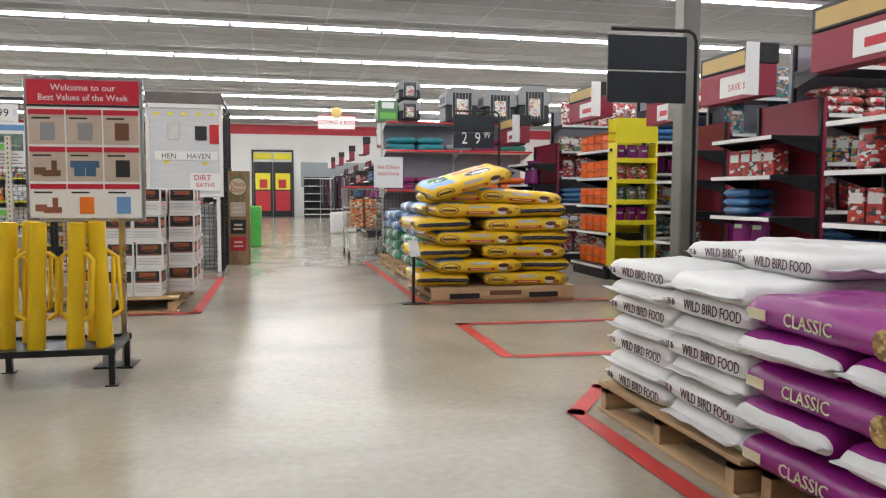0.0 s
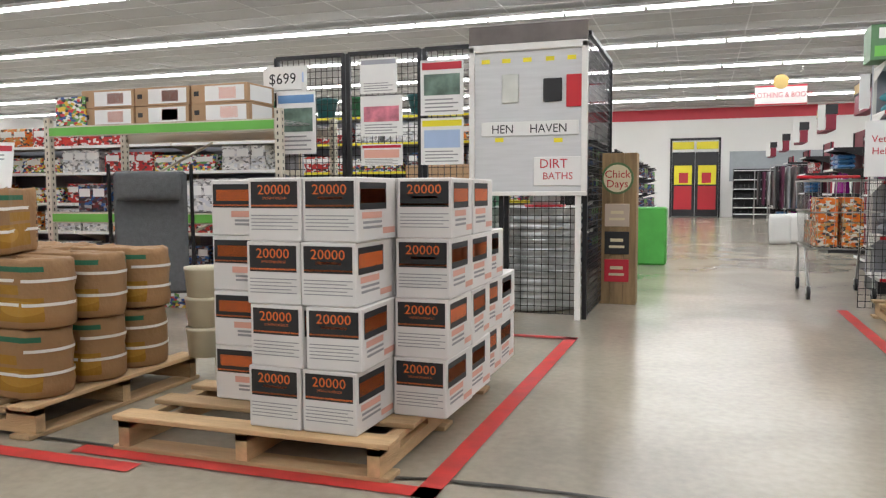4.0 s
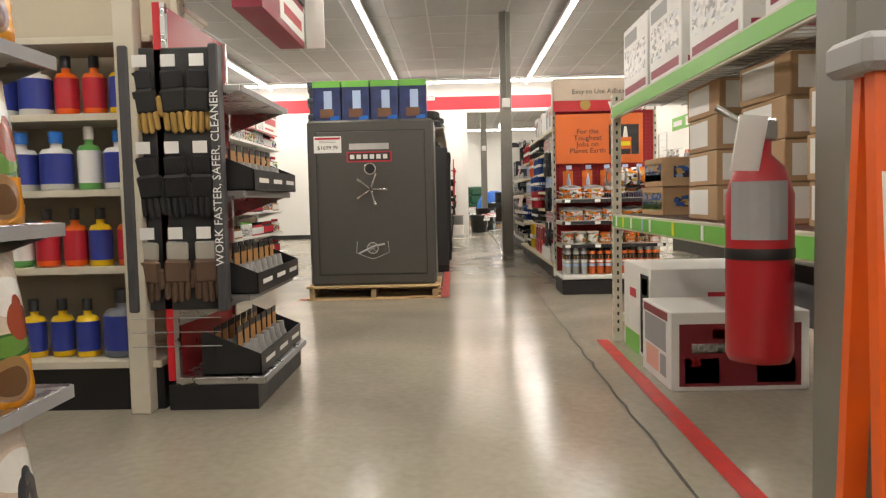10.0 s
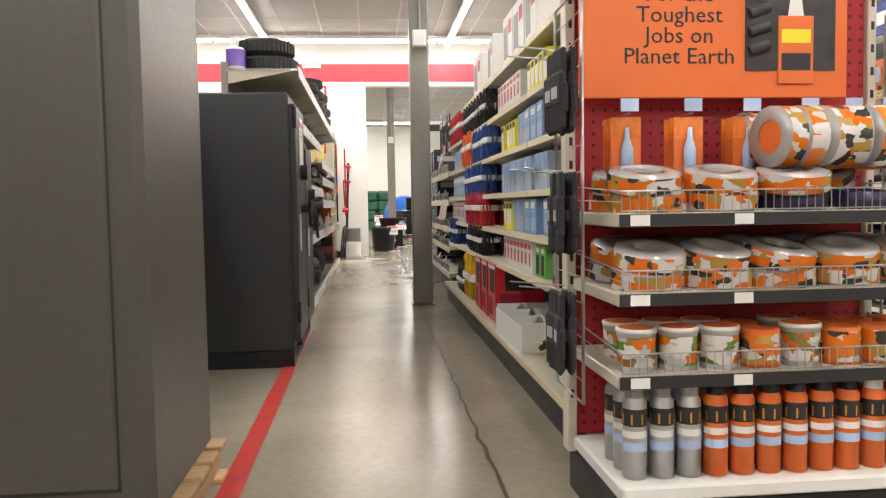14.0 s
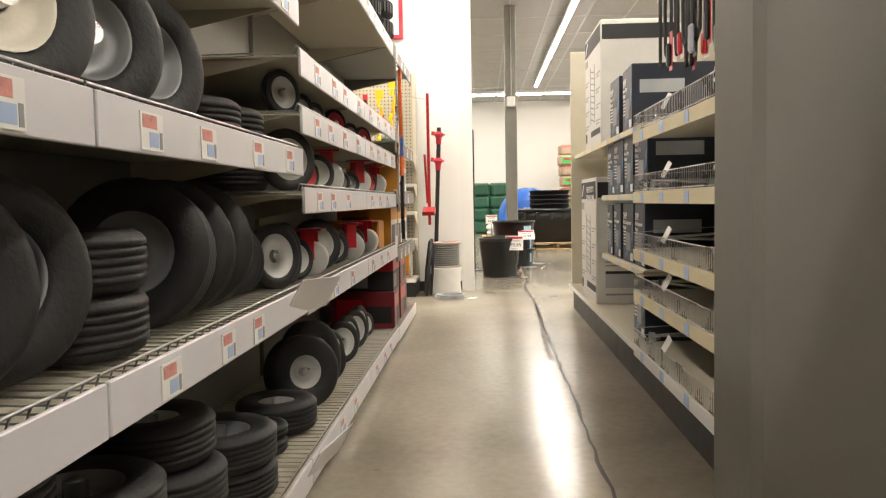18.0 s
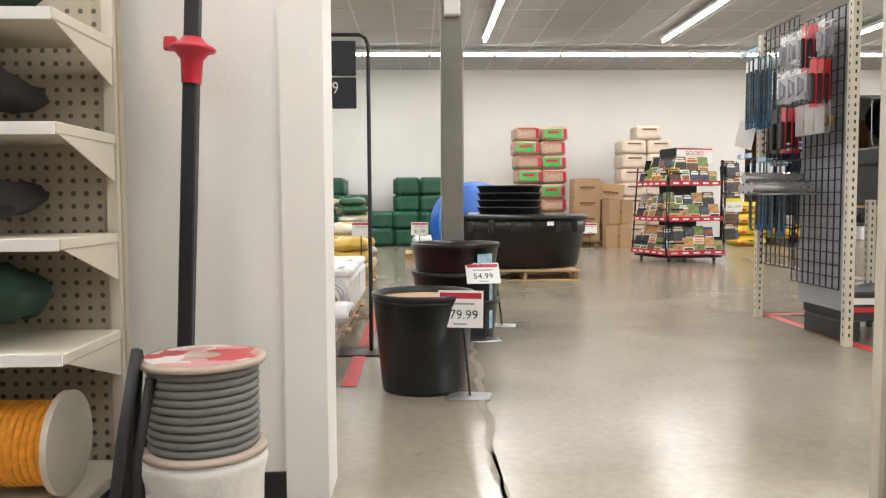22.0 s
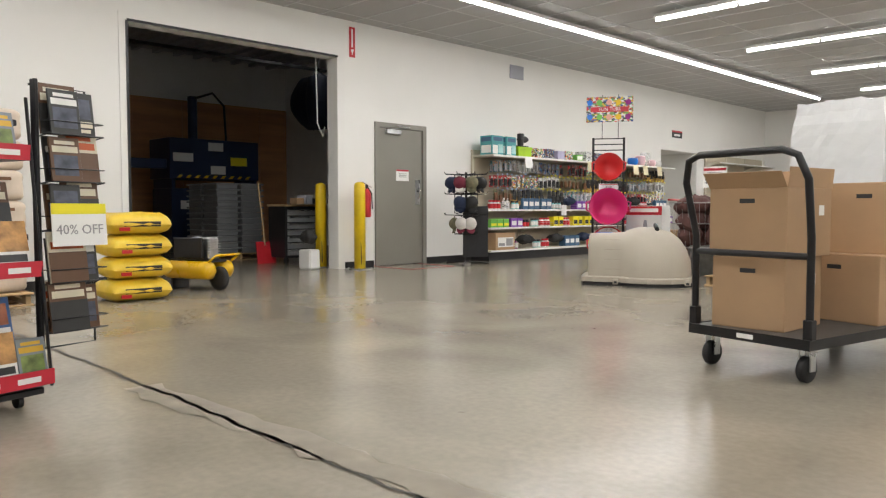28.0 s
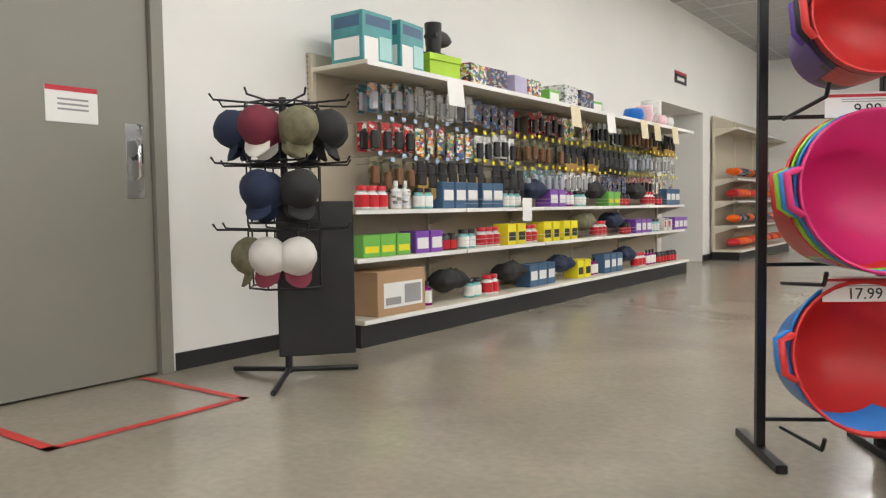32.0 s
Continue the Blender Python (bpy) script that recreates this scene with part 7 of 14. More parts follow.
for x, w, h in ((0.35, 0.55, 0.42), (0.95, 0.55, 0.42), (1.65, 0.6, 0.38), (2.5, 0.7, 0.5)):
    place("boxed_appliance", carton(w, 0.6, h, WCART, [(0.06, 0.3, 0.94, 0.7, 1), (0.06, 0.1, 0.94, 0.2, 2), (0.06, 0.75, 0.6, 0.92, 3), (0.1, 0.3, 0.9, 0.7, 1, "r"), (0.05, 0.1, 0.95, 0.18, 2, "r"), (0.05, 0.78, 0.95, 0.95, 3, "r")], [stuff_print("white"), DKRED, GREYINK]), RK @ pose(x, 0.36, 1.431), "large white printed appliance carton on the top shelf", "carton", "appliance cartons")
place("long_carton", carton(0.5, 0.25, 0.1, CARD, [(0.1, 0.2, 0.9, 0.8, 1)], [stuff_print("camo")]), RK @ pose(2.55, 0.8, 1.431 + 0.502), "long brown carton lying on top", "carton")

# shelving behind the counter and beyond it
BK1 = pose(-11.5, 9.2, 0)
gondola("rear_shelving", BK1, 4.9, 0.6, 1.9, [0.45, 0.8, 1.15, 1.5, 1.82], "beige shelving with red and white boxed goods behind the counter", BEIGEB, BEIGE, REDP)
mixbox = [carton(w, 0.2, h, stuff_print(p), [(0.1, 0.55, 0.9, 0.85, 1)], [PAPER]) for w, h, p in ((0.2, 0.2, "red"), (0.16, 0.24, "white"), (0.24, 0.16, "mixed"), (0.14, 0.22, "dark"), (0.2, 0.2, "orange"))]
WID = (0.2, 0.16, 0.24, 0.14, 0.2)


FAR = []


def mixed_row(M, x0, x1, z, seed, y=0.25, label="printed carton of hardware on a shelf"):
    x = x0
    r = random.Random(seed)
    while x < x1 - 0.1:
        k = r.randrange(5)
        n = min(r.randrange(2, 4), int((x1 - x) / WID[k]))
        if n < 1:
            break
        for q in range(n):
            FAR.append((mixbox[k], M @ pose(x + WID[k] * (q + 0.5), y, z + 0.0005, 0, 0, r.uniform(-2, 2))))
        x += WID[k] * n + r.choice((0.01, 0.03, 0.08))


for i, z in enumerate((0.145, 0.45, 0.8, 1.15, 1.5, 1.82)):
    mixed_row(BK1, 0.05, 4.85, z, i + 3)
GR = pose(-4.78, 8.75, 0)
rack(GR, 2.1, 0.9, 1.5, [0.75, 1.43], "beige rack with green strips and garden goods", POST, None, GREENC, 1)
FRUIT = carton(0.5, 0.36, 0.14, CARD, [(0.25, 0.1, 0.95, 0.9, 1), (0.5, 0.2, 0.8, 0.8, 2), (0.05, 0.4, 0.14, 0.65, 3), (0.1, 0.1, 0.9, 0.9, 1, "r")], [PAPER, PINKI, INK])
for k in range(2):
    for c in range(3):
        place("open_carton", FRUIT, GR @ pose(0.5 + c * 0.52, 0.3, 1.431 + k * 0.142, 0, 0, RNG.uniform(-2, 2)), "brown and white printed carton with hand hole", "carton", "printed fruit style cartons")
place("seed_display", carton(0.3, 0.4, 0.24, stuff_print("mixed")), GR @ pose(0.15, 0.3, 1.431), "printed multicoloured display carton on the rack", "carton")
mixed_row(GR, 0.1, 2.0, 0.751, 40, 0.3)
mixed_row(GR, 0.1, 2.0, 0.0, 41, 0.25)
BK3 = pose(-8.6, 10.3, 0)
gondola("garden_shelving", BK3, 5.0, 0.5, 1.6, [0.5, 0.8, 1.12, 1.4], "shelving of boxed garden goods behind the rack", GREYP, BEIGE, PAPER)
for i, z in enumerate((0.145, 0.5, 0.8, 1.12, 1.4)):
    mixed_row(BK3, 0.05, 4.95, z, 140 + i, 0.2)
rc = thing("reclining_chair", pose(-3.42, 8.3, 0, 0, 0, 30), "grey fabric folding recliner chair stood upright", "chair")
GRF = mat("grey_sling_fabric", (0.10, 0.105, 0.11), 0.8, var=0.2, scale=30, bump=0.3, bscale=120)
part("sling", Shape().rbox(-0.24, -0.03, 0.2, 0.24, 0.03, 1.05, 0.02), GRF, rc)
part("pillow", Shape().bag(0.42, 0.2, 0.09, 3, nu=10, nv=6, seam=0).moved(pose(0, -0.05, 0.95, 90, 0, 0)), GRF, rc)
for x in (-0.27, 0.27):
    part("frame_tube", Shape().tube([(x, 0.02, 0.01), (x, 0.0, 1.1)], 0.013, 8), BLACKM, rc)
    part("leg_tube", Shape().tube([(x, 0.25, 0.01), (x, 0.0, 0.6)], 0.012, 8), BLACKM, rc)
    part("cross_tube", Shape().tube([(x, -0.2, 0.01), (x, 0.02, 0.4)], 0.012, 8), BLACKM, rc)
place("white_cabinet", Shape().rbox(-0.2, -0.2, 0, 0.2, 0.2, 0.42, 0.01).slot(1).box(-0.2, -0.202, 0.39, 0.2, 0.2, 0.425).mesh("white_cabinet", [PLASTICW, BLACK]), pose(-2.6, 8.1, 0), "low white cabinet with dark top on the floor", "cabinet")
BK2 = pose(-7.5, 12.5, 0)
gondola("garden_shelving", BK2, 6.1, 0.6, 1.9, [0.45, 0.8, 1.15, 1.5, 1.82], "shelving with yellow strip and garden pots", GREYP, BEIGE, YELLOWC)
for i, z in enumerate((0.145, 0.45, 0.8, 1.15, 1.5)):
    mixed_row(BK2, 0.05, 6.0, z, i + 21)
potm = Shape().lathe([(0, 0), (0.1, 0), (0.14, 0.22), (0.15, 0.22), (0.15, 0.25), (0.13, 0.25), (0.09, 0.02), (0, 0.02)], 18)
for k in range(8):
    solid("plant_pot", Shape().put(potm), (mat("teal_pot", (0.02, 0.12, 0.13), 0.4), mat("green_pot", (0.02, 0.14, 0.05), 0.4), GREYINK)[k % 3], pose(-5.6 + k * 0.42, 12.75, 1.8205), "glazed plastic plant pot on the top shelf", "plant pot", "plant pots")
for k, (x, h) in enumerate(((-2.72, 0.42), (-2.5, 0.55))):
    c = thing("cactus_ornament", pose(x, 12.3, 1.2), "green metal cactus ornament", "ornament", "cactus ornaments")
    part("stem", Shape().lathe([(0, 0), (0.06, 0), (0.07, h * 0.5), (0.06, h * 0.9), (0.03, h), (0, h)], 12), mat("cactus_green", (0.02, 0.2, 0.06), 0.5), c)
place("plinth", Shape().rbox(-0.4, -0.25, 0, 0.4, 0.25, 1.2, 0.01).mesh("plinth", CARD), pose(-2.6, 12.3, 0), "brown display plinth for garden ornaments", "plinth")
pole = thing("sign_pole", pose(-6.75, 8.35, 0), "cream pole with a narrow hanging banner", "sign pole")
part("pole", Shape().box(-0.04, -0.04, 0, 0.04, 0.04, CEIL), BEIGE, pole)
part("banner", Shape().box(0.05, -0.01, 2.3, 0.17, 0.0, 2.75), PAPER, pole, "white banner with orange end")
part("banner_end", Shape().box(0.05, -0.012, 2.3, 0.17, 0.002, 2.42), ORANGEC, pole)

# ---- aisle ends on the other side of the way ----
def cross_run(x, levels, base=0.13, y_end=3.72):
    """A double-sided run along y, ending at y_end; its east face and end unit can be seen."""
    E = pose(x, y_end - 6.1, 0, 0, 0, 90)
    gondola("aisle_shelving", E, 6.1, 0.45, 2.0, levels, "beige pegboard shelving run across the way", PEG, BEIGE, BEIGE, base=base)
    W = pose(x - 0.91, y_end, 0, 0, 0, -90)
    gondola("aisle_shelving", W, 6.1, 0.45, 2.0, [0.42, 0.78, 1.14, 1.5, 1.86], "beige pegboard shelving run across the way", PEG, BEIGE, BEIGE)
    part("end_upright", Shape().rbox(-0.04, -0.12, 0, 0.05, -0.035, 2.02, 0.004), BEIGE, None, "beige slotted shelving upright", pose(x + 0.0, y_end, 0))["category"] = "upright"
    return E, W


L12, L13, L14 = (0.42, 0.78, 1.14, 1.5, 1.86), (0.81, 1.35, 1.8), (0.63, 0.97, 1.3, 1.63)
E12, _ = cross_run(-3.65, L12)
E13, W13 = cross_run(-6.1, L13, 0.27)
E14, W14 = cross_run(-8.6, L14, 0.21)
CLEAN = [bottle_mesh(r, h, b, c, l, 0.35) for r, h, b, c, l in ((0.07, 0.26, PLASTICW, BLUEP, mat("blue_label", (0.03, 0.05, 0.3), 0.4)), (0.05, 0.26, YELLOW, BLACK, mat("blue_label", (0.03, 0.05, 0.3), 0.4)), (0.05, 0.28, mat("green_bottle", (0.12, 0.4, 0.1), 0.3), PLASTICW, PAPER), (0.05, 0.26, ORANGE, BLACK, RED), (0.09, 0.3, mat("grey_jug", (0.18, 0.2, 0.24), 0.4), BLACK, mat("blue_label", (0.03, 0.05, 0.3), 0.4)))]
CW = (0.15, 0.11, 0.11, 0.11, 0.19)
PICK = ((4, 1, 1, 4, 1, 3), (3, 1, 3, 2, 1, 3), (0, 2, 0, 0, 2, 0), (1, 3, 0, 1, 3, 2))
for i, z in enumerate((0.222, 0.63, 0.97, 1.3)):
    x, q = 5.98, 0
    while x > 4.7:
        k = PICK[i][q % 6]
        place("cleaner_bottle", CLEAN[k], E14 @ pose(x - CW[k] / 2, 0.13 + RNG.uniform(0, 0.02), z + 0.0005, 0, 0, RNG.uniform(-30, 30)), "plastic " + ("blue and white jug", "yellow jug", "green spray bottle", "orange spray bottle", "grey jug")[k] + " of cleaner with printed label", "bottle", "cleaner bottles")
        x -= CW[k] + 0.012
        q += RNG.random() < 0.6
for i, z in enumerate((0.145, 0.42, 0.78, 1.14, 1.5)):
    mixed_row(E12, 4.2, 6.0, z, 60 + i, 0.22)
    mixed_row(E13, 3.6, 4.7, (0.282, *L13, 0.282)[i], 70 + i, 0.22)
    mixed_row(W13, 0.1, 2.2, z, 80 + i, 0.22)
    mixed_row(W14, 0.1, 2.2, z, 90 + i, 0.22)
pk = thing("pump_kit_box", E13 @ pose(5.72, 0.2, 0.811), "white pump hose kit carton on a shelf", "carton")
part("box", carton(0.5, 0.2, 0.28, WCART, [(0.0, 0.84, 1.0, 0.94, 2), (0.35, 0.05, 0.98, 0.14, 3), (0.45, 0.2, 0.85, 0.72, 1)], [mat("hose_green", (0.08, 0.2, 0.1), 0.5), INK, BLUEC]), None, pk)
part("picture", Shape().tube([(0.08 + 0.07 * math.cos(k * 0.4), -0.103, 0.14 + 0.045 * math.sin(k * 0.4)) for k in range(16)], 0.008, 6, True), mat("hose_green", (0.08, 0.2, 0.1), 0.5), pk)
words("PUMP HOSE KIT", 0.04, INK, pk, pose(-0.02, -0.1015, 0.255, 90, 0, 0), width=0.9)
for z in (0.81, 1.35):
    part("price_rail", Shape().box(0, 0.05, -0.035, 1.5, 0.054, 0.02), RED, None, "red price rail on the shelf edge", E13 @ pose(4.6, 0, z))["category"] = "price rail"
blue_bowl = Shape().lathe([(0, 0), (0.12, 0), (0.2, 0.07), (0.21, 0.07), (0.2, 0.08), (0.12, 0.01), (0, 0.01)], 20)
solid("blue_bowl", blue_bowl, BLUEP, E13 @ pose(5.5, 0.25, 1.3505), "blue plastic bowl on a shelf", "bowl")

# small packs on clip strips
clip = [blister_mesh(0.07, 0.12, 0.02, m1, m2, 1) for m1, m2 in ((PAPER, RED), (REDP, PAPER), (BLUEC, STEEL))]
cs_ = thing("clip_strip", pose(-6.07, 3.62, 1.98), "hanging strip of small red and white packs", "clip strip")
part("strip", Shape().box(-0.002, -0.01, -0.62, 0.002, 0.01, 0), CLEAR, cs_)
for k in range(12):
    part("pack", clip[k % 2], None, cs_, m=pose(0.01 + 0.02 * (k % 2), (k % 2 - 0.5) * 0.05, -0.06 - k * 0.045, 8, 0, 90))

# tall yellow bait display on the side of the end unit
td = thing("bait_display", pose(-6.1, 3.7, 0.285, 0, 0, 90) @ Matrix.Diagonal((1, 1, 0.93, 1)), "tall yellow cardboard bait station display, half empty", "cardboard display")
part("back", Shape().box(0, 0.19, 0, 0.42, 0.2, 1.3), CARD, td)
for x in (0.0, 0.405):
    part("side", Shape().box(x, 0.0, 0.0, x + 0.015, 0.19, 1.18), YELLOWC, td)
part("header_card", Shape().rbox(-0.02, -0.02, 1.18, 0.44, 0.1, 1.32, 0.004), PAPER, td)
part("header_mark", Shape().box(0.08, -0.0225, 1.22, 0.34, -0.0205, 1.28), INK, td, "black brand mark")
for k in range(4):
    z = 0.0 + k * 0.285
    part("tray", Shape().box(0.015, 0.0, z, 0.405, 0.19, z + 0.012), YELLOWC, td)
    part("tray_front", Shape().rbox(0.0, -0.015, z - 0.01, 0.42, 0.0, z + 0.085, 0.003), YELLOWC, td)
    part("side_print", Shape().box(0.421, 0.05, z + 0.05, 0.4225, 0.12, z + 0.24), INK, td, "black print on the display side")
words("EACH BLOCK KILLS", 0.026, INK, td, pose(0.25, -0.016, 0.915, 90, 0, 0))
words("UP TO 12 MICE", 0.026, INK, td, pose(0.25, -0.016, 0.885, 90, 0, 0))
words("KID & DOG RESISTANT", 0.024, INK, td, pose(0.25, -0.016, 0.628, 90, 0, 0))
words("REFILLABLE BAIT STATION", 0.022, INK, td, pose(0.25, -0.016, 0.602, 90, 0, 0))
words("MADE IN USA", 0.02, INK, td, pose(0.21, -0.016, 0.29, 90, 0, 0))
part("brand_mark", Shape().box(0.12, -0.0175, 0.02, 0.3, -0.0155, 0.055), INK, td)
part("flag_mark", Shape().box(0.18, -0.0175, 0.31, 0.25, -0.0155, 0.35), RED, td)
for k in range(4):
    part("tag", Shape().box(0.02, -0.0175, k * 0.285 + 0.03, 0.08, -0.0155, k * 0.285 + 0.055), LTBLUE, td)
for k in range(3):
    part("bait_pouch", pouch_mesh(0.115, 0.2, 0.05, [YELLOWC, PAPER, INK], k, lambda u, v: 2 if 0.35 < v < 0.5 and abs(u) < 0.6 else (1 if v < 0.3 else 0)), None, td, "yellow and white bait pouch", pose(0.085 + k * 0.12, 0.08, 0.868))
part("base", Shape().box(-0.02, 0.03, -0.305, 0.44, 0.2, -0.012), BLACK, td)

# end units facing the way
SEED = []
for q, bird in enumerate(((0.32, 0.06, 0.03), (0.04, 0.04, 0.05))):
    sm_ = mat("seed_film_" + "ab"[q], (0.58, 0.47, 0.38), 0.16, var=0.25, scale=14, bump=0.5, bscale=26, rand=0.08)
    inked(sm_, [("box", "s", 0, 0.05, 0.1, 0.055, (0.70, 0.27, 0.01)), ("box", "s", 0, 0.12, 0.1, 0.025, (0.05, 0.14, 0.03)), ("oval", "s", -0.03, 0.12, 0.07, 0.02, (0.12, 0.26, 0.05)), ("oval", "s", -0.03, 0.055, 0.055, 0.045, (0.3, 0.17, 0.07)),
                ("oval", "s", -0.03, 0.05, 0.04, 0.03, (0.14, 0.07, 0.03)), ("oval", "s", 0.005, 0.215, 0.075, 0.04, (0.72, 0.70, 0.66)), ("oval", "s", 0.015, 0.165, 0.04, 0.04, bird), ("oval", "s", 0.02, 0.198, 0.02, 0.02, bird)])
    SEED.append(pouch_mesh(0.2, 0.3, 0.13, [sm_], q))
M13 = pose(-6.315, 4.21, 0, 0, 0, 180)
gondola("end_shelving", M13, 0.7, 0.44, 1.9, [0.5, 0.86, 1.22, 1.55], "end shelving stocked with bird seed pouches", GREYP, STEEL, GREYINK)
for i, z in enumerate((0.145, 0.5, 0.86, 1.22)):
    row("seed_pouch", SEED[0 if i else 1], M13, 0.02, 0.7, 0.14, z, 0.2, "clear pouch of bird seed with printed bird label", "seed pouch", "bird seed pouches", deep=2, d=0.15, skip=0.05)
row("seed_pouch", SEED[1], M13, 0.04, 0.6, 0.2, 1.55, 0.2, "clear pouch of bird seed with printed bird label", "seed pouch", "bird seed pouches")
header(M13, 0.7, 1.82, "13", "")
M14 = pose(-8.6, 4.17, 0, 0, 0, 180)
gondola("end_shelving", M14, 0.9, 0.42, 1.75, [0.5, 0.95, 1.4], "end shelving with trays of grinding sponges", REDP, STEEL, GREYINK)
header(M14, 0.9, 1.72, "14", "")
brush = Shape().lathe([(0, 0), (0.035, 0), (0.035, 0.06), (0.025, 0.08), (0.02, 0.12), (0, 0.12)], 12).slot(1).box(-0.04, 0.03, 0, 0.04, 0.034, 0.2).slot(2).box(-0.035, 0.0285, 0.1, 0.035, 0.0298, 0.17).mesh("abrasive_pack", [mat("cup_grey", (0.3, 0.3, 0.3), 0.5), BLACK, mat("copper_card", (0.5, 0.25, 0.08), 0.5)])
for z in (0.145, 0.5, 0.95):
    tr = thing("card_tray", M14 @ pose(0.03, 0.02, z + 0.0005), "black cardboard tray for carded goods", "tray", "black card trays")
    part("front", Shape().box(0, 0, 0, 0.84, 0.006, 0.09), BLACK, tr)
    for k in range(3):
        part("front_print", Shape().box(0.08 + k * 0.27, -0.0015, 0.035, 0.25 + k * 0.27, -0.0003, 0.055), PAPER, tr)
    part("base", Shape().box(0, 0.006, 0, 0.84, 0.26, 0.005), BLACK, tr)
    for x in (0.0, 0.834):
        part("side", Shape().add([(x, 0, 0), (x, 0.26, 0), (x, 0.26, 0.2), (x, 0, 0.09), (x + 0.006, 0, 0), (x + 0.006, 0.26, 0), (x + 0.006, 0.26, 0.2), (x + 0.006, 0, 0.09)], [(0, 1, 2, 3), (7, 6, 5, 4), (0, 3, 7, 4), (3, 2, 6, 7)]), BLACK, tr)
    row("abrasive_pack", brush, M14, 0.05, 0.85, 0.1, z + 0.006, 0.1, "carded grinding cup in a black tray", "abrasive pack", "carded grinding cups", deep=2, d=0.1)
gl = thing("glove_display", pose(-8.6, 3.64, 0.0, 0, 0, 90), "black framed wing display of hanging work gloves", "glove display")
part("panel", Shape().rbox(0, 0, 0.44, 0.38, 0.03, 1.56, 0.005), mat("black_leathery_card", (0.03, 0.03, 0.032), 0.5, var=0.4, scale=12), gl)
for x in (-0.02, 0.36):
    part("side_rail", Shape().rbox(x, -0.07, 0.44, x + 0.04, 0.0, 1.56, 0.006), mat("slate_frame", (0.06, 0.06, 0.065), 0.5), gl)
words("WORK FASTER, SAFER, CLEANER", 0.05, PAPER, gl, pose(0.38, -0.072, 1.0, 90, 0, 0) @ pose(0, 0, 0, 0, 0, 90))
part("wire_bin", Shape().tube([(0.0, -0.1, 0.3), (0.38, -0.1, 0.3)], 0.003, 4).tube([(0.0, -0.1, 0.36), (0.38, -0.1, 0.36)], 0.003, 4).tube([(0.0, -0.1, 0.42), (0.38, -0.1, 0.42)], 0.003, 4), WIRE, gl)


def glove_mesh(seed, back, cuff, fingers):
    s = Shape()
    s.rbox(-0.045, -0.02, -0.08, 0.045, 0.0, 0.0, 0.008)
    s.slot(1).bag(0.1, 0.13, 0.04, seed, (0, 0, 0), 6, 6, 0.5, 0.006, 0) if False else s.slot(1).rbox(-0.055, -0.03, -0.18, 0.055, 0.0, -0.075, 0.014)
    s.slot(2)
    for k in range(4):
        s.rbox(-0.054 + k * 0.028, -0.028, -0.27 + 0.012 * abs(k - 1.5), -0.03 + k * 0.028, -0.004, -0.17, 0.009)
    s.rbox(0.05, -0.028, -0.2, 0.074, -0.004, -0.11, 0.009)
    return s.mesh("glove", [cuff, back, fingers])


GL = [glove_mesh(1, mat("yellow_cuff_black", (0.02, 0.02, 0.02), 0.8), mat("dark_knit", (0.025, 0.025, 0.028), 0.9), mat("tan_leather", (0.45, 0.28, 0.08), 0.7)), glove_mesh(2, BLACK, BLACK, mat("dark_knit", (0.025, 0.025, 0.028), 0.9)), glove_mesh(3, mat("brown_leather", (0.12, 0.07, 0.045), 0.7), mat("pale_cuff", (0.4, 0.38, 0.33), 0.8), mat("brown_leather", (0.12, 0.07, 0.045), 0.7))]
for r in range(3):
    for c in range(3):
        place("work_glove", GL[r], pose(-8.6, 3.64, 0, 0, 0, 90) @ pose(0.07 + c * 0.12, -0.035, 1.46 - r * 0.36, 6, RNG.uniform(-6, 6), RNG.uniform(-8, 8)), ("black and yellow knit work glove on a hook", "black work glove on a hook", "brown leather work glove on a hook")[r], "glove", "hanging work gloves")
        part("tag", Shape().box(-0.03, -0.004, 0, 0.03, 0, 0.05), PAPER, gl, m=pose(0.07 + c * 0.12, -0.06, 1.47 - r * 0.36))
# bait buckets on the first end unit
M12 = pose(-3.8, 4.1, 0, 0, 0, 180)
gondola("end_shelving", M12, 0.95, 0.44, 1.9, [0.515, 0.8, 1.074, 1.415], "end shelving with white bait buckets", GREYP, STEEL, GREYINK, base=0.16)
bb = Shape().lathe([(0, 0), (0.075, 0), (0.082, 0.155), (0.09, 0.16), (0.09, 0.2), (0.084, 0.206), (0, 0.206)], 20).slot(1).lathe([(0.0765, 0.012), (0.079, 0.06)], 20).lathe([(0.081, 0.115), (0.083, 0.148)], 20).slot(2).lathe([(0.0795, 0.068), (0.0812, 0.105)], 20).mesh("bait_bucket", [PLASTICW, RED, INK])
for z in (0.8, 1.074, 1.415):
    row("bait_bucket", bb, M12, 0.175, 0.945, 0.16, z, 0.185, "white plastic bait bucket with red and black label", "bucket", "bait buckets")
tyb = carton(0.17, 0.12, 0.26, BLACK, [(0.1, 0.62, 0.9, 0.97, 1), (0.1, 0.12, 0.9, 0.6, 2), (0.3, 0.68, 0.7, 0.85, 3), (0.6, 0.2, 0.85, 0.34, 3), (0.1, 0.02, 0.9, 0.12, 1), (0.1, 0.62, 0.9, 0.97, 1, "l"), (0.1, 0.12, 0.9, 0.6, 2, "l"), (0.3, 0.68, 0.7, 0.85, 3, "l"), (0.1, 0.02, 0.9, 0.12, 1, "l")], [YELLOWC, PAPER, INK])
row("trap_box", tyb, M12, 0.19, 0.945, 0.12, 0.1725, 0.18, "black and yellow trap carton", "carton", "trap cartons", deep=2, d=0.14)
mixed_row(M12, 0.03, 0.9, 0.515, 77, 0.16)

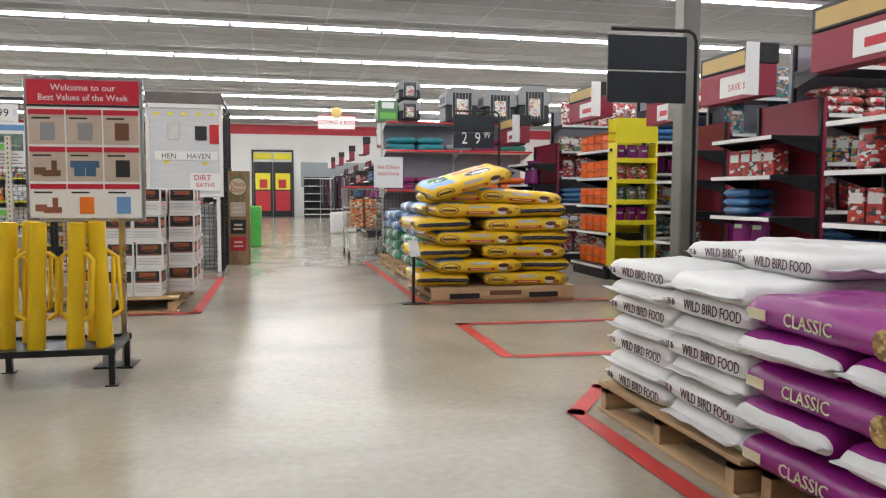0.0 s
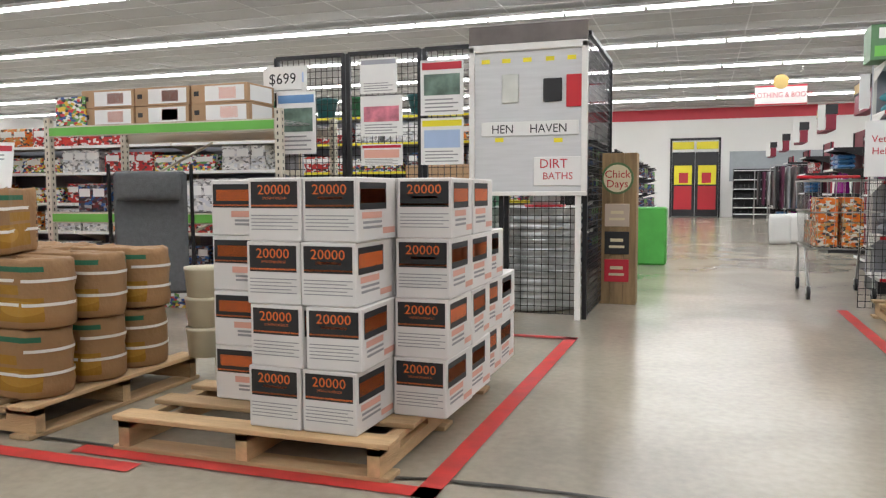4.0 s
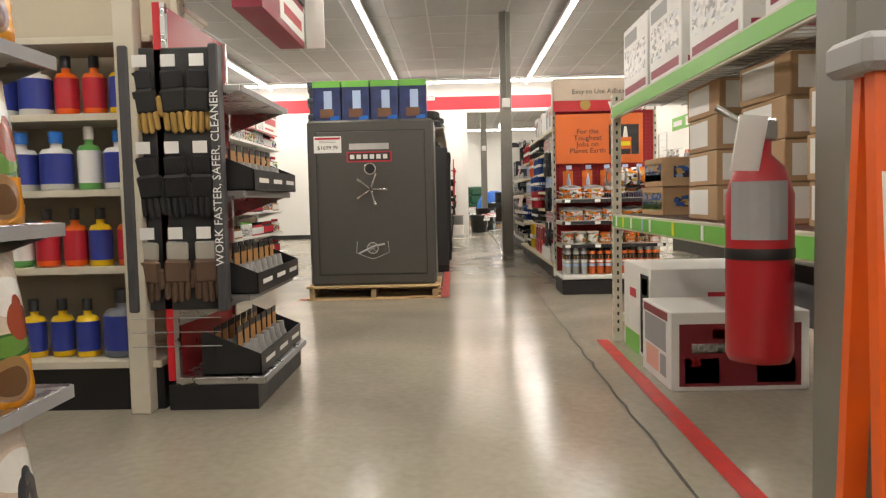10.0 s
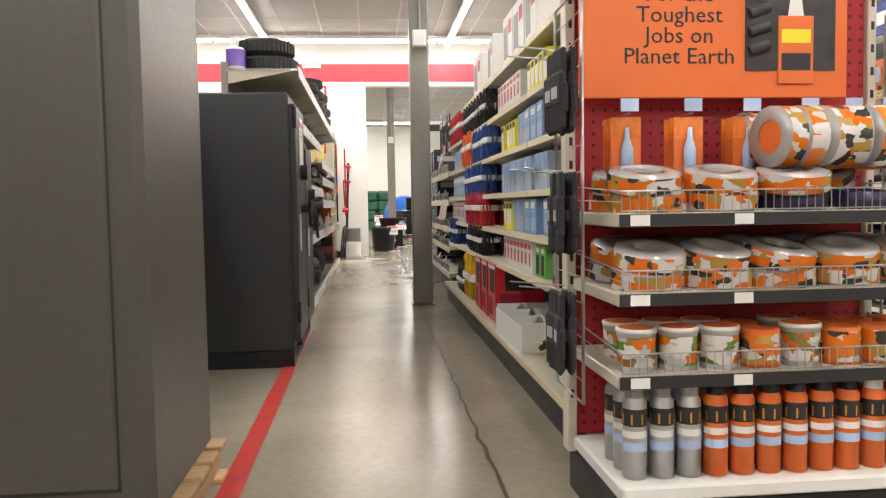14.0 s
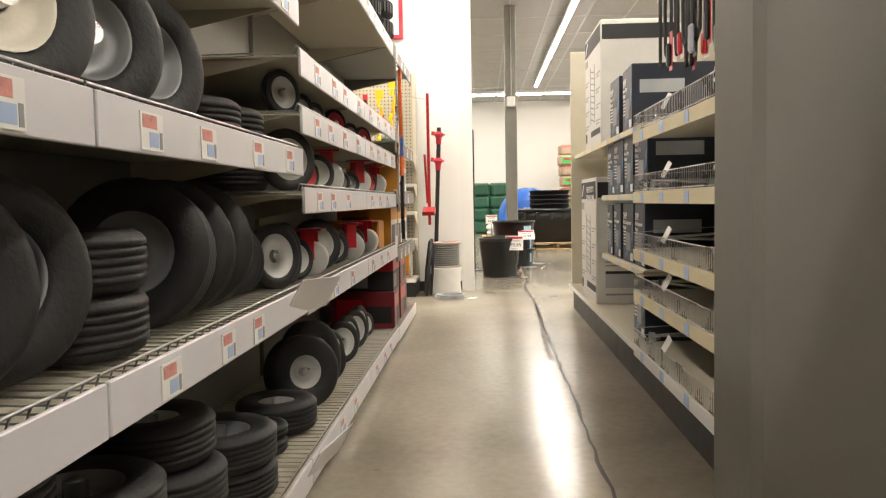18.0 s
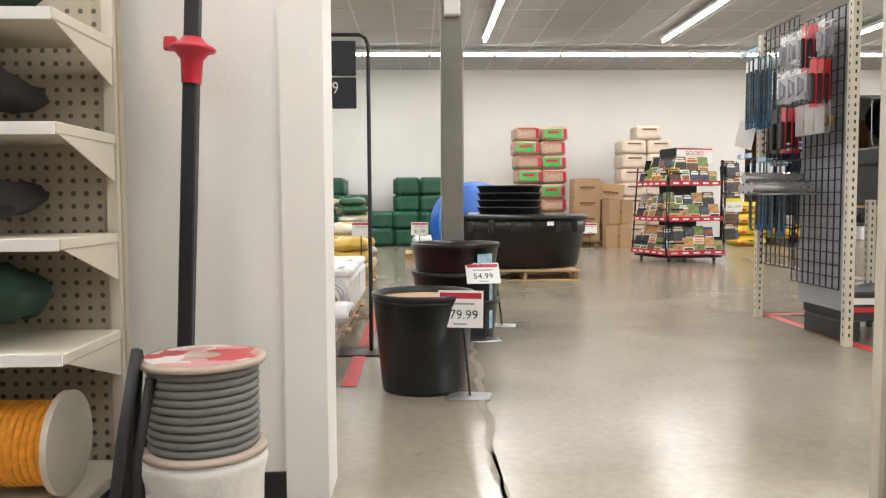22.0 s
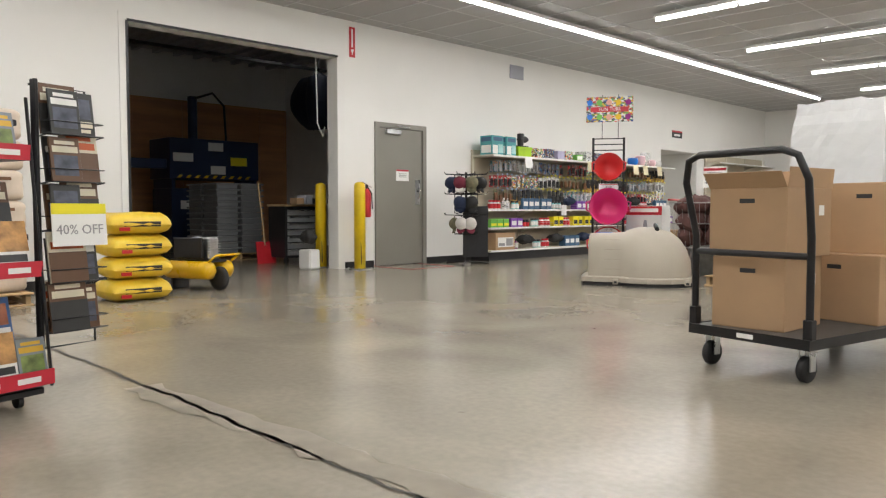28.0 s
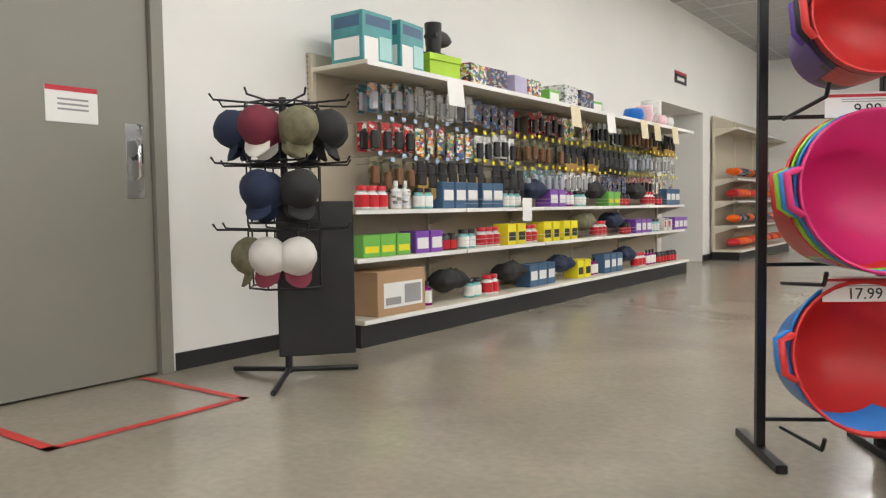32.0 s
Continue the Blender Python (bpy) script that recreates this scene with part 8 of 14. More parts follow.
# ---- long shelf of red bottles ----
RS = pose(-10.6, 2.3, 0, 0, 0, 180)
gondola("fluid_shelving", RS, 6.9, 0.5, 2.1, [0.45, 0.78, 1.1, 1.42, 1.74], "long white shelving of red and black bottles with printed header", BEIGEB, WHITE, WHITE)
for k in range(5):
    place("header_panel", carton(1.2, 0.02, 0.28, PAPER, [(0.05, 0.08, 0.3, 0.9, 1), (0.38, 0.5, 0.92, 0.85, 2), (0.38, 0.2, 0.8, 0.3, 2), (0, 0.94, 1, 1, 2), (0, 0, 1, 0.06, 2)], [stuff_print("white"), RED]), RS @ pose(0.65 + k * 1.3, 0.0, 1.9), "white and red printed header panel above the shelving", "sign panel", "header panels")
    part("bracket", Shape().box(-0.6, 0.012, 0.02, 0.6, 0.46, 0.04), STEEL, None, "steel header bracket on the shelving", RS @ pose(0.65 + k * 1.3, 0, 1.9))["category"] = "bracket"
FLU = []
rb = [bottle_mesh(0.04, 0.18, REDP, BLACK, PAPER, 0.3), bottle_mesh(0.04, 0.18, BLACK, REDP, RED, 0.3), bottle_mesh(0.04, 0.2, PLASTICW, REDP, stuff_print("mixed"), 0.3), bottle_mesh(0.035, 0.16, mat("amber", (0.35, 0.16, 0.03), 0.3), BLACK, PAPER, 0.3), can_mesh(0.033, 0.2, PLASTICW, GREENC, stuff_print("white"))]
for i, z in enumerate((0.145, 0.45, 0.78, 1.1, 1.42, 1.74)):
    x = 2.3
    while x < 6.8:
        k = (i + int(x * 1.7)) % 5 if i < 4 else (2, 4, 0, 2, 4)[int(x * 2) % 5]
        FLU.append((rb[k], RS @ pose(x, 0.13, z + 0.0005)))
        x += 0.1
# plastic totes behind the safe
tote = Shape().rbox(-0.22, -0.2, 0, 0.22, 0.2, 0.4, 0.03).slot(0).rbox(-0.24, -0.22, 0.38, 0.24, 0.22, 0.43, 0.01).mesh("tote_bin", mat("slate_plastic", (0.06, 0.085, 0.11), 0.45, var=0.1))

# ---- safes ----
pallet(pose(-12.62, 4.25, 0, 0, 0, 90), 1.22, 0.8)
sf = thing("gun_safe", pose(-12.62, 4.25, 0.126), "large charcoal steel safe with chrome five-spoke handle on a pallet", "safe", "steel safes")
part("body", Shape().rbox(-0.33, -0.575, 0, 0.33, 0.575, 1.505, 0.022), SAFEG, sf)
dr = part("door", Shape().rbox(0.325, -0.49, 0.10, 0.338, 0.49, 1.40, 0.006), SAFEG, sf)
for a in ((-0.497, 0.093, -0.49, 1.407), (0.49, 0.093, 0.497, 1.407), (-0.497, 0.093, 0.497, 0.1), (-0.497, 1.4, 0.497, 1.407)):
    part("door_gap", Shape().box(0.3285, a[0], a[1], 0.3315, a[2], a[3]), INK, sf)
SILV = mat("silver_print", (0.55, 0.55, 0.55), 0.3, 0.6)
part("name_mark", Shape().box(0.338, -0.19, 1.235, 0.3395, 0.17, 1.29), SILV, dr, "silver brand mark")
part("label_plate", Shape().box(0.338, -0.2, 1.135, 0.3395, 0.18, 1.205), INK, dr, "black label with red border and white icons")
part("label_rim", Shape().box(0.338, -0.215, 1.122, 0.3388, 0.195, 1.215), RED, dr)
for k in range(6):
    part("label_icon", Shape().rbox(0.3395, -0.185 + k * 0.06, 1.15, 0.341, -0.145 + k * 0.06, 1.19, 0.0005), PAPER, dr)
part("keypad_ring", Shape().tube([(0.346, -0.005 + 0.05 * math.cos(k * 0.4189), 1.06 + 0.05 * math.sin(k * 0.4189)) for k in range(15)], 0.008, 8, True), CHROME, dr)
part("keypad", Shape().cyl((0.338, -0.005, 1.06), (0.35, -0.005, 1.06), 0.042, n=20), BLACK, dr)
hub = part("handle_hub", Shape().cyl((0.338, 0, 0.875), (0.4, 0, 0.875), 0.026, 0.02, n=16), CHROME, dr)
for k in range(5):
    a = math.radians(70 + 72 * k)
    part("spoke", Shape().tube([(0.385, 0.02 * math.cos(a), 0.875 + 0.02 * math.sin(a)), (0.39, 0.135 * math.cos(a), 0.875 + 0.135 * math.sin(a))], 0.0085, 8).cyl((0.39, 0.115 * math.cos(a), 0.875 + 0.115 * math.sin(a)), (0.39, 0.15 * math.cos(a), 0.875 + 0.15 * math.sin(a)), 0.0125, n=10), CHROME, hub)
em = thing_part = part("crest_wheel", Shape().tube([(0.34, 0.0 + 0.05 * math.cos(k * 0.4189), 0.34 + 0.05 * math.sin(k * 0.4189)) for k in range(15)], 0.0045, 4, True), SILV, dr, "silver printed crest")
for k in range(8):
    a = k * 0.7854
    part("crest_spoke", Shape().tube([(0.34, 0.0, 0.34), (0.34, 0.05 * math.cos(a), 0.34 + 0.05 * math.sin(a))], 0.002, 4), SILV, em)
part("crest_barrel", Shape().tube([(0.34, -0.13, 0.29), (0.34, 0.02, 0.36), (0.34, 0.11, 0.375)], 0.009, 6), SILV, em)
part("crest_scroll", Shape().tube([(0.34, -0.14, 0.4), (0.34, -0.15, 0.3), (0.34, -0.06, 0.26), (0.34, 0.0, 0.24), (0.34, 0.06, 0.26), (0.34, 0.15, 0.3), (0.34, 0.14, 0.4)], 0.003, 4), SILV, em)
pc = price_card(pose(-12.62 + 0.3405, 4.25 - 0.385, 0.126 + 1.285, 90, 0, 90), 0.25, 0.15, "$1699.99", 0.05, "white price card stuck on the safe door")
lamp_box = carton(0.25, 0.28, 0.36, mat("night_blue_card", (0.015, 0.03, 0.12), 0.4, var=0.5, scale=9), [(0, 0.84, 1, 1, 1), (0.62, 0.02, 0.95, 0.12, 2), (0.4, 0.3, 0.7, 0.75, 3), (0.25, 0.08, 0.75, 0.3, 4), (0, 0.84, 1, 1, 1, "r"), (0, 0.84, 1, 1, 1, "l")], [GREENC, BLUEP, LTBLUE, BROWN])
for k in range(4):
    place("lamp_carton", lamp_box, pose(-12.5, 3.86 + k * 0.26, 0.126 + 1.506, 0, 0, 90 + RNG.uniform(-2, 2)), "blue and green garden lamp carton on the safe", "carton", "lamp cartons on the safe")
for k in range(3):
    place("tote_bin", tote, pose(-13.35, 3.72, 1.35 + k * 0.16, 0, 0, 10), "slate plastic tote bin in a nested stack", "tote", "nested totes")


def plain_safe(m, w, d, h, label, paint=None):
    """Door faces local +y; a safe given its own paint is turned with its bare back to the aisle."""
    SP = paint or SAFEB
    s_ = thing("gun_safe", m, label, "safe", "steel safes")
    part("skid", Shape().rbox(-w / 2, -d / 2, 0, w / 2, d / 2, 0.035, 0.004).box(-w / 2, -d / 2, 0.035, -w / 2 + 0.1, d / 2, 0.09).box(w / 2 - 0.1, -d / 2, 0.035, w / 2, d / 2, 0.09), BLACK, s_)
    part("body", Shape().rbox(-w / 2, -d / 2, 0.09, w / 2, d / 2, h, 0.012), SP, s_)
    if paint:
        return s_
    part("door", Shape().rbox(-w / 2 + 0.04, d / 2 - 0.002, 0.14, w / 2 - 0.02, d / 2 + 0.035, h - 0.06, 0.006), SAFEB, s_)
    for z in (0.25, h - 0.2):
        part("hinge", Shape().cyl((w / 2 - 0.015, d / 2 + 0.03, z), (w / 2 - 0.015, d / 2 + 0.03, z + 0.12), 0.014, n=10), BLACKM, s_)
    part("dial", Shape().cyl((0.0, d / 2 + 0.035, h * 0.72), (0.0, d / 2 + 0.075, h * 0.72), 0.045, n=16), BLACK, s_)
    hb_ = part("handle_hub", Shape().cyl((0.0, d / 2 + 0.035, h * 0.58), (0.0, d / 2 + 0.09, h * 0.58), 0.025, n=12), BLACK, s_)
    for k in range(3):
        a = 0.5 + k * 2.094
        part("spoke", Shape().tube([(0, d / 2 + 0.08, h * 0.58), (0.1 * math.cos(a), d / 2 + 0.09, h * 0.58 + 0.1 * math.sin(a))], 0.011, 6), BLACK, hb_)
    part("label", Shape().box(0.05, d / 2 + 0.0352, h * 0.42, 0.15, d / 2 + 0.0365, h * 0.56), PAPER, s_)
    return s_


plain_safe(pose(-15.02, 4.64, 0), 0.6, 0.56, 1.53, "tall dark grey steel safe on a black skid")
price_card(pose(-15.05, 4.935 + 0.024, 1.28, 90, 0, 180), 0.2, 0.28, "", 0.03, "red and white price card on a safe door")
plain_safe(pose(-15.72, 4.63, 0), 0.6, 0.56, 1.35, "narrow dark grey steel safe")
SAFEK = mat("black_safe_paint", (0.016, 0.017, 0.02), 0.45, var=0.1, scale=60, bump=0.05, bscale=300)
plain_safe(pose(-13.9, 4.1, 0), 0.66, 0.57, 1.32, "black steel safe set back", SAFEK)
plain_safe(pose(-14.53, 4.08, 0), 0.54, 0.6, 1.57, "tall blue black steel safe between others", mat("blue_black_paint", (0.026, 0.03, 0.036), 0.45, var=0.1, scale=60))
plain_safe(pose(-13.36, 4.05, 0), 0.36, 0.5, 1.3, "black steel safe behind the large one", SAFEK)
place("wood_block", Shape().rbox(-0.05, -0.06, 0, 0.05, 0.06, 0.1, 0.004).mesh("wood_block", WOOD), pose(-14.45, 4.36, 0), "short pale timber block on the floor", "wood block")

joined("hardware_cartons", FAR, "rows of printed hardware cartons on the shelves", "cartons")
joined("fluid_bottles", FLU, "rows of red, black and white bottles on the long shelving", "bottles")

# ---- adhesive end unit ----
AE = pose(-12.25, 5.97, 0, 0, 0, 90)
ae = thing("adhesive_display", AE, "end display with red pegboard, wire trays and orange printed panel", "shelving")
ORNG = mat("orange_print", (0.80, 0.17, 0.012), 0.45, var=0.06, scale=3)
part("base", Shape().rbox(0, 0.02, 0, 0.94, 0.5, 0.135, 0.006), BLACK, ae, "black steel base")
dk = part("deck", Shape().rbox(0, 0, 0.14, 0.94, 0.45, 0.18, 0.006), WHITE, ae)
part("price_strip", Shape().box(0.01, -0.003, 0.147, 0.93, -0.0006, 0.174), PAPER, dk)
part("bumper", Shape().tube([(0.93, 0.02, 0.15), (0.96, -0.01, 0.16), (0.97, 0.03, 0.05)], 0.018, 8), RUBBER, ae)
part("back_panel", Shape().box(0.0, 0.46, 0.18, 0.94, 0.48, 2.0), PEGR, ae)
for x in (-0.02, 0.94):
    part("upright", Shape().rbox(x, 0.44, 0.13, x + 0.03, 0.5, 2.0, 0.004), BEIGE, ae)
    for k in range(24):
        part("slot", Shape().box(x + 0.01, 0.4385, 0.3 + k * 0.07, x + 0.02, 0.4398, 0.325 + k * 0.07), INK, ae)
for z in (0.46, 0.67, 0.87):
    sh = part("shelf", Shape().rbox(0.0, 0.02, z - 0.035, 0.94, 0.455, z, 0.004), BEIGE, ae)
    part("strip_holder", Shape().box(0.004, 0.012, z - 0.034, 0.936, 0.0196, z - 0.003), INK, sh)
    for x in (0.03, 0.3, 0.86):
        part("price_tag", Shape().box(x, 0.0105, z - 0.032, x + 0.05, 0.0117, z - 0.005), PAPER, sh)
    wire_basket(sh, 0.01, 0.93, 0.018, 0.02, z, 0.055, step=0.022)
    for x in (0.01, 0.93):
        part("wire_side", Shape().tube([(x, 0.02, z + 0.055), (x, 0.44, z + 0.075)], 0.0025, 4).tube([(x, 0.02, z + 0.028), (x, 0.44, z + 0.035)], 0.002, 4), WIRE, sh)
pn = part("header_panel", Shape().rbox(0.0, 0.36, 1.2, 0.82, 0.372, 1.665, 0.003), ORNG, ae, "orange printed panel with black slogan")
for k, tx in enumerate(("For the", "Toughest", "Jobs on", "Planet Earth")):
    words(tx, 0.066, INK, pn, pose(0.30, 0.359, 1.50 - k * 0.06, 90, 0, 0), width=1.05)
gp = part("glove_picture", Shape().rbox(0.5, 0.356, 1.28, 0.78, 0.3597, 1.56, 0.0008), mat("glove_print", (0.03, 0.028, 0.03), 0.5, var=0.5, scale=18), pn, "dark glove holding an orange bottle")
for k in range(4):
    part("finger_print", Shape().cyl((0.51, 0.3575, 1.5 - k * 0.055), (0.57, 0.3555, 1.52 - k * 0.055), 0.018, n=10), MATS["glove_print"], gp)
part("bottle_print", Shape().rbox(0.6, 0.353, 1.24, 0.71, 0.3585, 1.44, 0.002).slot(1).add([(0.63, 0.355, 1.44), (0.68, 0.355, 1.44), (0.665, 0.355, 1.54), (0.645, 0.355, 1.54)], [(0, 1, 2, 3)]).slot(2).box(0.61, 0.352, 1.28, 0.7, 0.3529, 1.33).slot(3).box(0.61, 0.352, 1.36, 0.7, 0.3529, 1.4), [ORNG, PAPER, INK, YELLOWC], gp)
part("save_strip", Shape().rbox(-0.02, 0.345, 1.69, 0.92, 0.36, 1.79, 0.002), REDP, ae, "red savings strip")
part("save_flag", Shape().add([(0.52, 0.344, 1.69), (0.92, 0.344, 1.69), (0.92, 0.344, 1.775), (0.49, 0.344, 1.775)], [(0, 1, 2, 3)]), PAPER, ae)
words("SAVE $2", 0.075, DKRED, ae, pose(0.71, 0.343, 1.71, 90, 0, 0), "savings_lettering", width=1.05, label="red lettering on white flag")
part("seal_print", Shape().cyl((0.28, 0.3435, 1.75), (0.28, 0.3447, 1.75), 0.05, n=20), mat("gold_print", (0.4, 0.27, 0.06), 0.4), ae)
part("cap_panel", Shape().rbox(-0.02, 0.34, 1.79, 0.92, 0.365, 2.0, 0.003), mat("tan_print", (0.50, 0.36, 0.2), 0.5, var=0.1), ae, "tan printed cap panel")
words("Easy to Use Adhesives", 0.065, INK, ae, pose(0.45, 0.339, 1.87, 90, 0, 0))
for x in (0.1, 0.28, 0.45, 0.62, 0.75, 0.86):
    part("peg_hook", Shape().tube([(x, 0.46, 1.135), (x, 0.22, 1.14)], 0.003, 5), WIRE, ae)
    part("hook_tag", Shape().box(x - 0.025, 0.215, 1.145, x + 0.025, 0.218, 1.18), LTBLUE, ae)
GLBL = mat("adhesive_label", (0.72, 0.19, 0.03), 0.3, var=0.4, scale=22, rand=0.12)


def banded_can(body, cap):
    """Spray can with an animal-head patch, a blue band and a black band."""
    s = Shape().lathe([(0, 0.001), (0.031, 0.001), (0.031, 0.2), (0.024, 0.212)], 14)
    s.slot(1).lathe([(0.0245, 0.212), (0.0245, 0.25), (0, 0.25)], 14)
    s.slot(2).lathe([(0.0316, 0.075), (0.0316, 0.098)], 14)
    s.slot(3).lathe([(0.0316, 0.14), (0.0316, 0.185)], 14)
    s.slot(4).lathe([(0.0322, 0.145), (0.0322, 0.172)], 7)
    s.slot(5).lathe([(0.0316, 0.11), (0.0316, 0.128)], 14)
    return s.mesh("spray_can", [body, cap, LTBLUE, INK, mat("amber_print", (0.62, 0.27, 0.03), 0.45), PAPER])



TWRAP = printed("tape_wrap", [(0.72, 0.17, 0.015), (0.66, 0.64, 0.62), (0.72, 0.17, 0.015), (0.42, 0.26, 0.06), (0.62, 0.60, 0.58), (0.72, 0.17, 0.015), (0.05, 0.045, 0.04)], 24, 0.12)
WWRAP = printed("tub_wrap", [(0.7, 0.68, 0.66), (0.68, 0.16, 0.015), (0.7, 0.68, 0.66), (0.12, 0.22, 0.03), (0.3, 0.18, 0.05), (0.5, 0.5, 0.5)], 26, 0.25)
cans = [banded_can(mat("silver_can", (0.5, 0.5, 0.5), 0.3, 0.7), mat("clear_cap", (0.6, 0.6, 0.6), 0.2, alpha=0.6)), banded_can(ORNG, BLACK), banded_can(ORNG, PLASTICW)]
for k in range(12):
    for j in range(3):
        place("spray_can", cans[0 if k < 3 else 1 if k < 9 else 2], AE @ pose(0.06 + k * 0.073, 0.07 + j * 0.075, 0.1815, 0, 0, RNG.uniform(-25, 25)), ("silver spray can with clear cap", "orange spray can with black cap", "orange spray can with white cap")[0 if k < 3 else 1 if k < 9 else 2], "spray can", "spray cans on the deck")
tub = Shape().lathe([(0, 0), (0.046, 0), (0.05, 0.1), (0.053, 0.1), (0.053, 0.112), (0.0, 0.112)], 16).slot(1).lathe([(0.0475, 0.015), (0.0508, 0.09)], 16).slot(2).lathe([(0.0, 0.1125), (0.047, 0.1125)], 16).mesh("adhesive_tub", [PLASTICW, WWRAP, ORNG])
otub = Shape().lathe([(0, 0), (0.05, 0), (0.05, 0.1), (0.03, 0.1), (0.03, 0.01)], 16).slot(1).lathe([(0.0508, 0.01), (0.0508, 0.09)], 16).mesh("adhesive_tub", [ORNG, TWRAP, ORNG])
for k in range(8):
    for j in range(2):
        place("adhesive_tub", tub if k in (0, 1, 2, 4) else otub, AE @ pose(0.07 + k * 0.112, 0.085 + j * 0.115, 0.4605, 0, 0, RNG.uniform(-40, 40)), "white and orange tub of adhesive in a wire tray", "tub", "adhesive tubs")
roll = Shape().lathe([(0.045, -0.03), (0.082, -0.03), (0.082, 0.03), (0.045, 0.03), (0.045, -0.03)], 20, axis="x").slot(1).lathe([(0.0835, -0.025), (0.0835, 0.025)], 20, axis="x").slot(2).lathe([(0.0, -0.028), (0.045, -0.028)], 14, axis="x").mesh("tape_roll", [mat("film_silver", (0.45, 0.43, 0.42), 0.15, 0.3), TWRAP, ORNG])
roll2 = Shape().lathe([(0.042, 0), (0.088, 0), (0.095, 0.012), (0.095, 0.043), (0.088, 0.055), (0.045, 0.058), (0.04, 0.05), (0.042, 0)], 20).slot(1).lathe([(0.0962, 0.006), (0.0962, 0.05)], 20).mesh("tape_roll", [mat("film_silver", (0.45, 0.43, 0.42), 0.15, 0.3), TWRAP])
roll3 = Shape().lathe([(0.05, 0), (0.08, 0), (0.08, 0.05), (0.05, 0.05), (0.05, 0)], 20).mesh("tape_roll", mat("black_violet_tape", (0.03, 0.02, 0.06), 0.3))
for zi, z in enumerate((0.67, 0.87)):
    for k in range(4 if zi else 5):
        x = 0.11 + k * (0.2 if zi else 0.18)
        for j in range(2):
            for q in range(2 - zi * (k > 2) if j == 0 else 2):
                place("tape_roll", roll2 if not (zi and k > 1 and q == 0) else roll3, AE @ pose(x + RNG.uniform(-0.01, 0.01), 0.12 + j * 0.19, z + 0.0005 + q * 0.056, 14 if q else RNG.uniform(2, 8), RNG.uniform(-6, 6), RNG.uniform(-20, 20)), "orange and silver film-wrapped roll of tape", "tape roll", "rolls of tape")
for k in range(14):
    place("tape_roll", roll, AE @ pose(0.48 + (k % 7) * 0.065, 0.13 + (k // 7) * 0.16, 0.87 + 0.112 + 0.083, RNG.uniform(-30, 30), 0, RNG.uniform(-12, 12)), "orange and silver film-wrapped roll of tape", "tape roll", "rolls of tape")
gb = Shape().box(-0.042, -0.001, -0.2, 0.042, 0.001, 0).slot(1).lathe([(0.0, -0.19), (0.018, -0.19), (0.018, -0.09), (0.008, -0.06), (0.006, -0.03), (0, -0.03)], 10, (0, -0.012, 0), sy=0.7).slot(2).add([(-0.042, -0.0014, -0.06), (0.042, -0.0014, -0.06), (0.042, -0.0014, 0), (-0.042, -0.0014, 0)], [(0, 1, 2, 3)]).mesh("glue_pack", [ORNG, LTBLUE, GLBL])
for x in (0.1, 0.28, 0.45):
    for j in range(3):
        place("glue_pack", gb, AE @ pose(x, 0.25 + j * 0.035, 1.133, 0, 0, RNG.uniform(-6, 6)), "orange carded glue bottle on a hook", "glue pack", "carded glue packs")
tp = Shape().box(-0.055, -0.001, -0.15, 0.055, 0.001, 0).slot(1).lathe([(0.02, -0.03), (0.05, -0.03), (0.05, 0), (0.02, 0)], 16, (0, -0.001, -0.09), axis="y").slot(2).add([(-0.05, -0.0315, -0.11), (0.05, -0.0315, -0.11), (0.05, -0.0315, -0.07), (-0.05, -0.0315, -0.07)], [(0, 1, 2, 3)]).mesh("tape_pack", [ORNG, ORNG, LTBLUE])
for x in (0.62, 0.75, 0.86):
    for j in range(5):
        place("tape_pack", tp, AE @ pose(x, 0.25 + j * 0.035, 1.133, 0, 0, RNG.uniform(-4, 4)), "orange carded roll of tape on a hook", "tape pack", "carded tape packs")
# wire wings with gloves
GLS = Shape().rbox(-0.035, -0.014, -0.07, 0.035, 0, 0, 0.006).rbox(-0.042, -0.022, -0.15, 0.042, -0.002, -0.06, 0.009)
for k in range(4):
    GLS.rbox(-0.042 + k * 0.0215, -0.02, -0.225 + 0.01 * abs(k - 1.5), -0.0225 + k * 0.0215, -0.003, -0.14, 0.007)
GLS = GLS.rbox(0.038, -0.02, -0.17, 0.056, -0.003, -0.09, 0.007).slot(1).box(-0.02, -0.0235, -0.13, 0.02, -0.0222, -0.1).mesh("glove", [MATS["dark_knit"], GREYP])
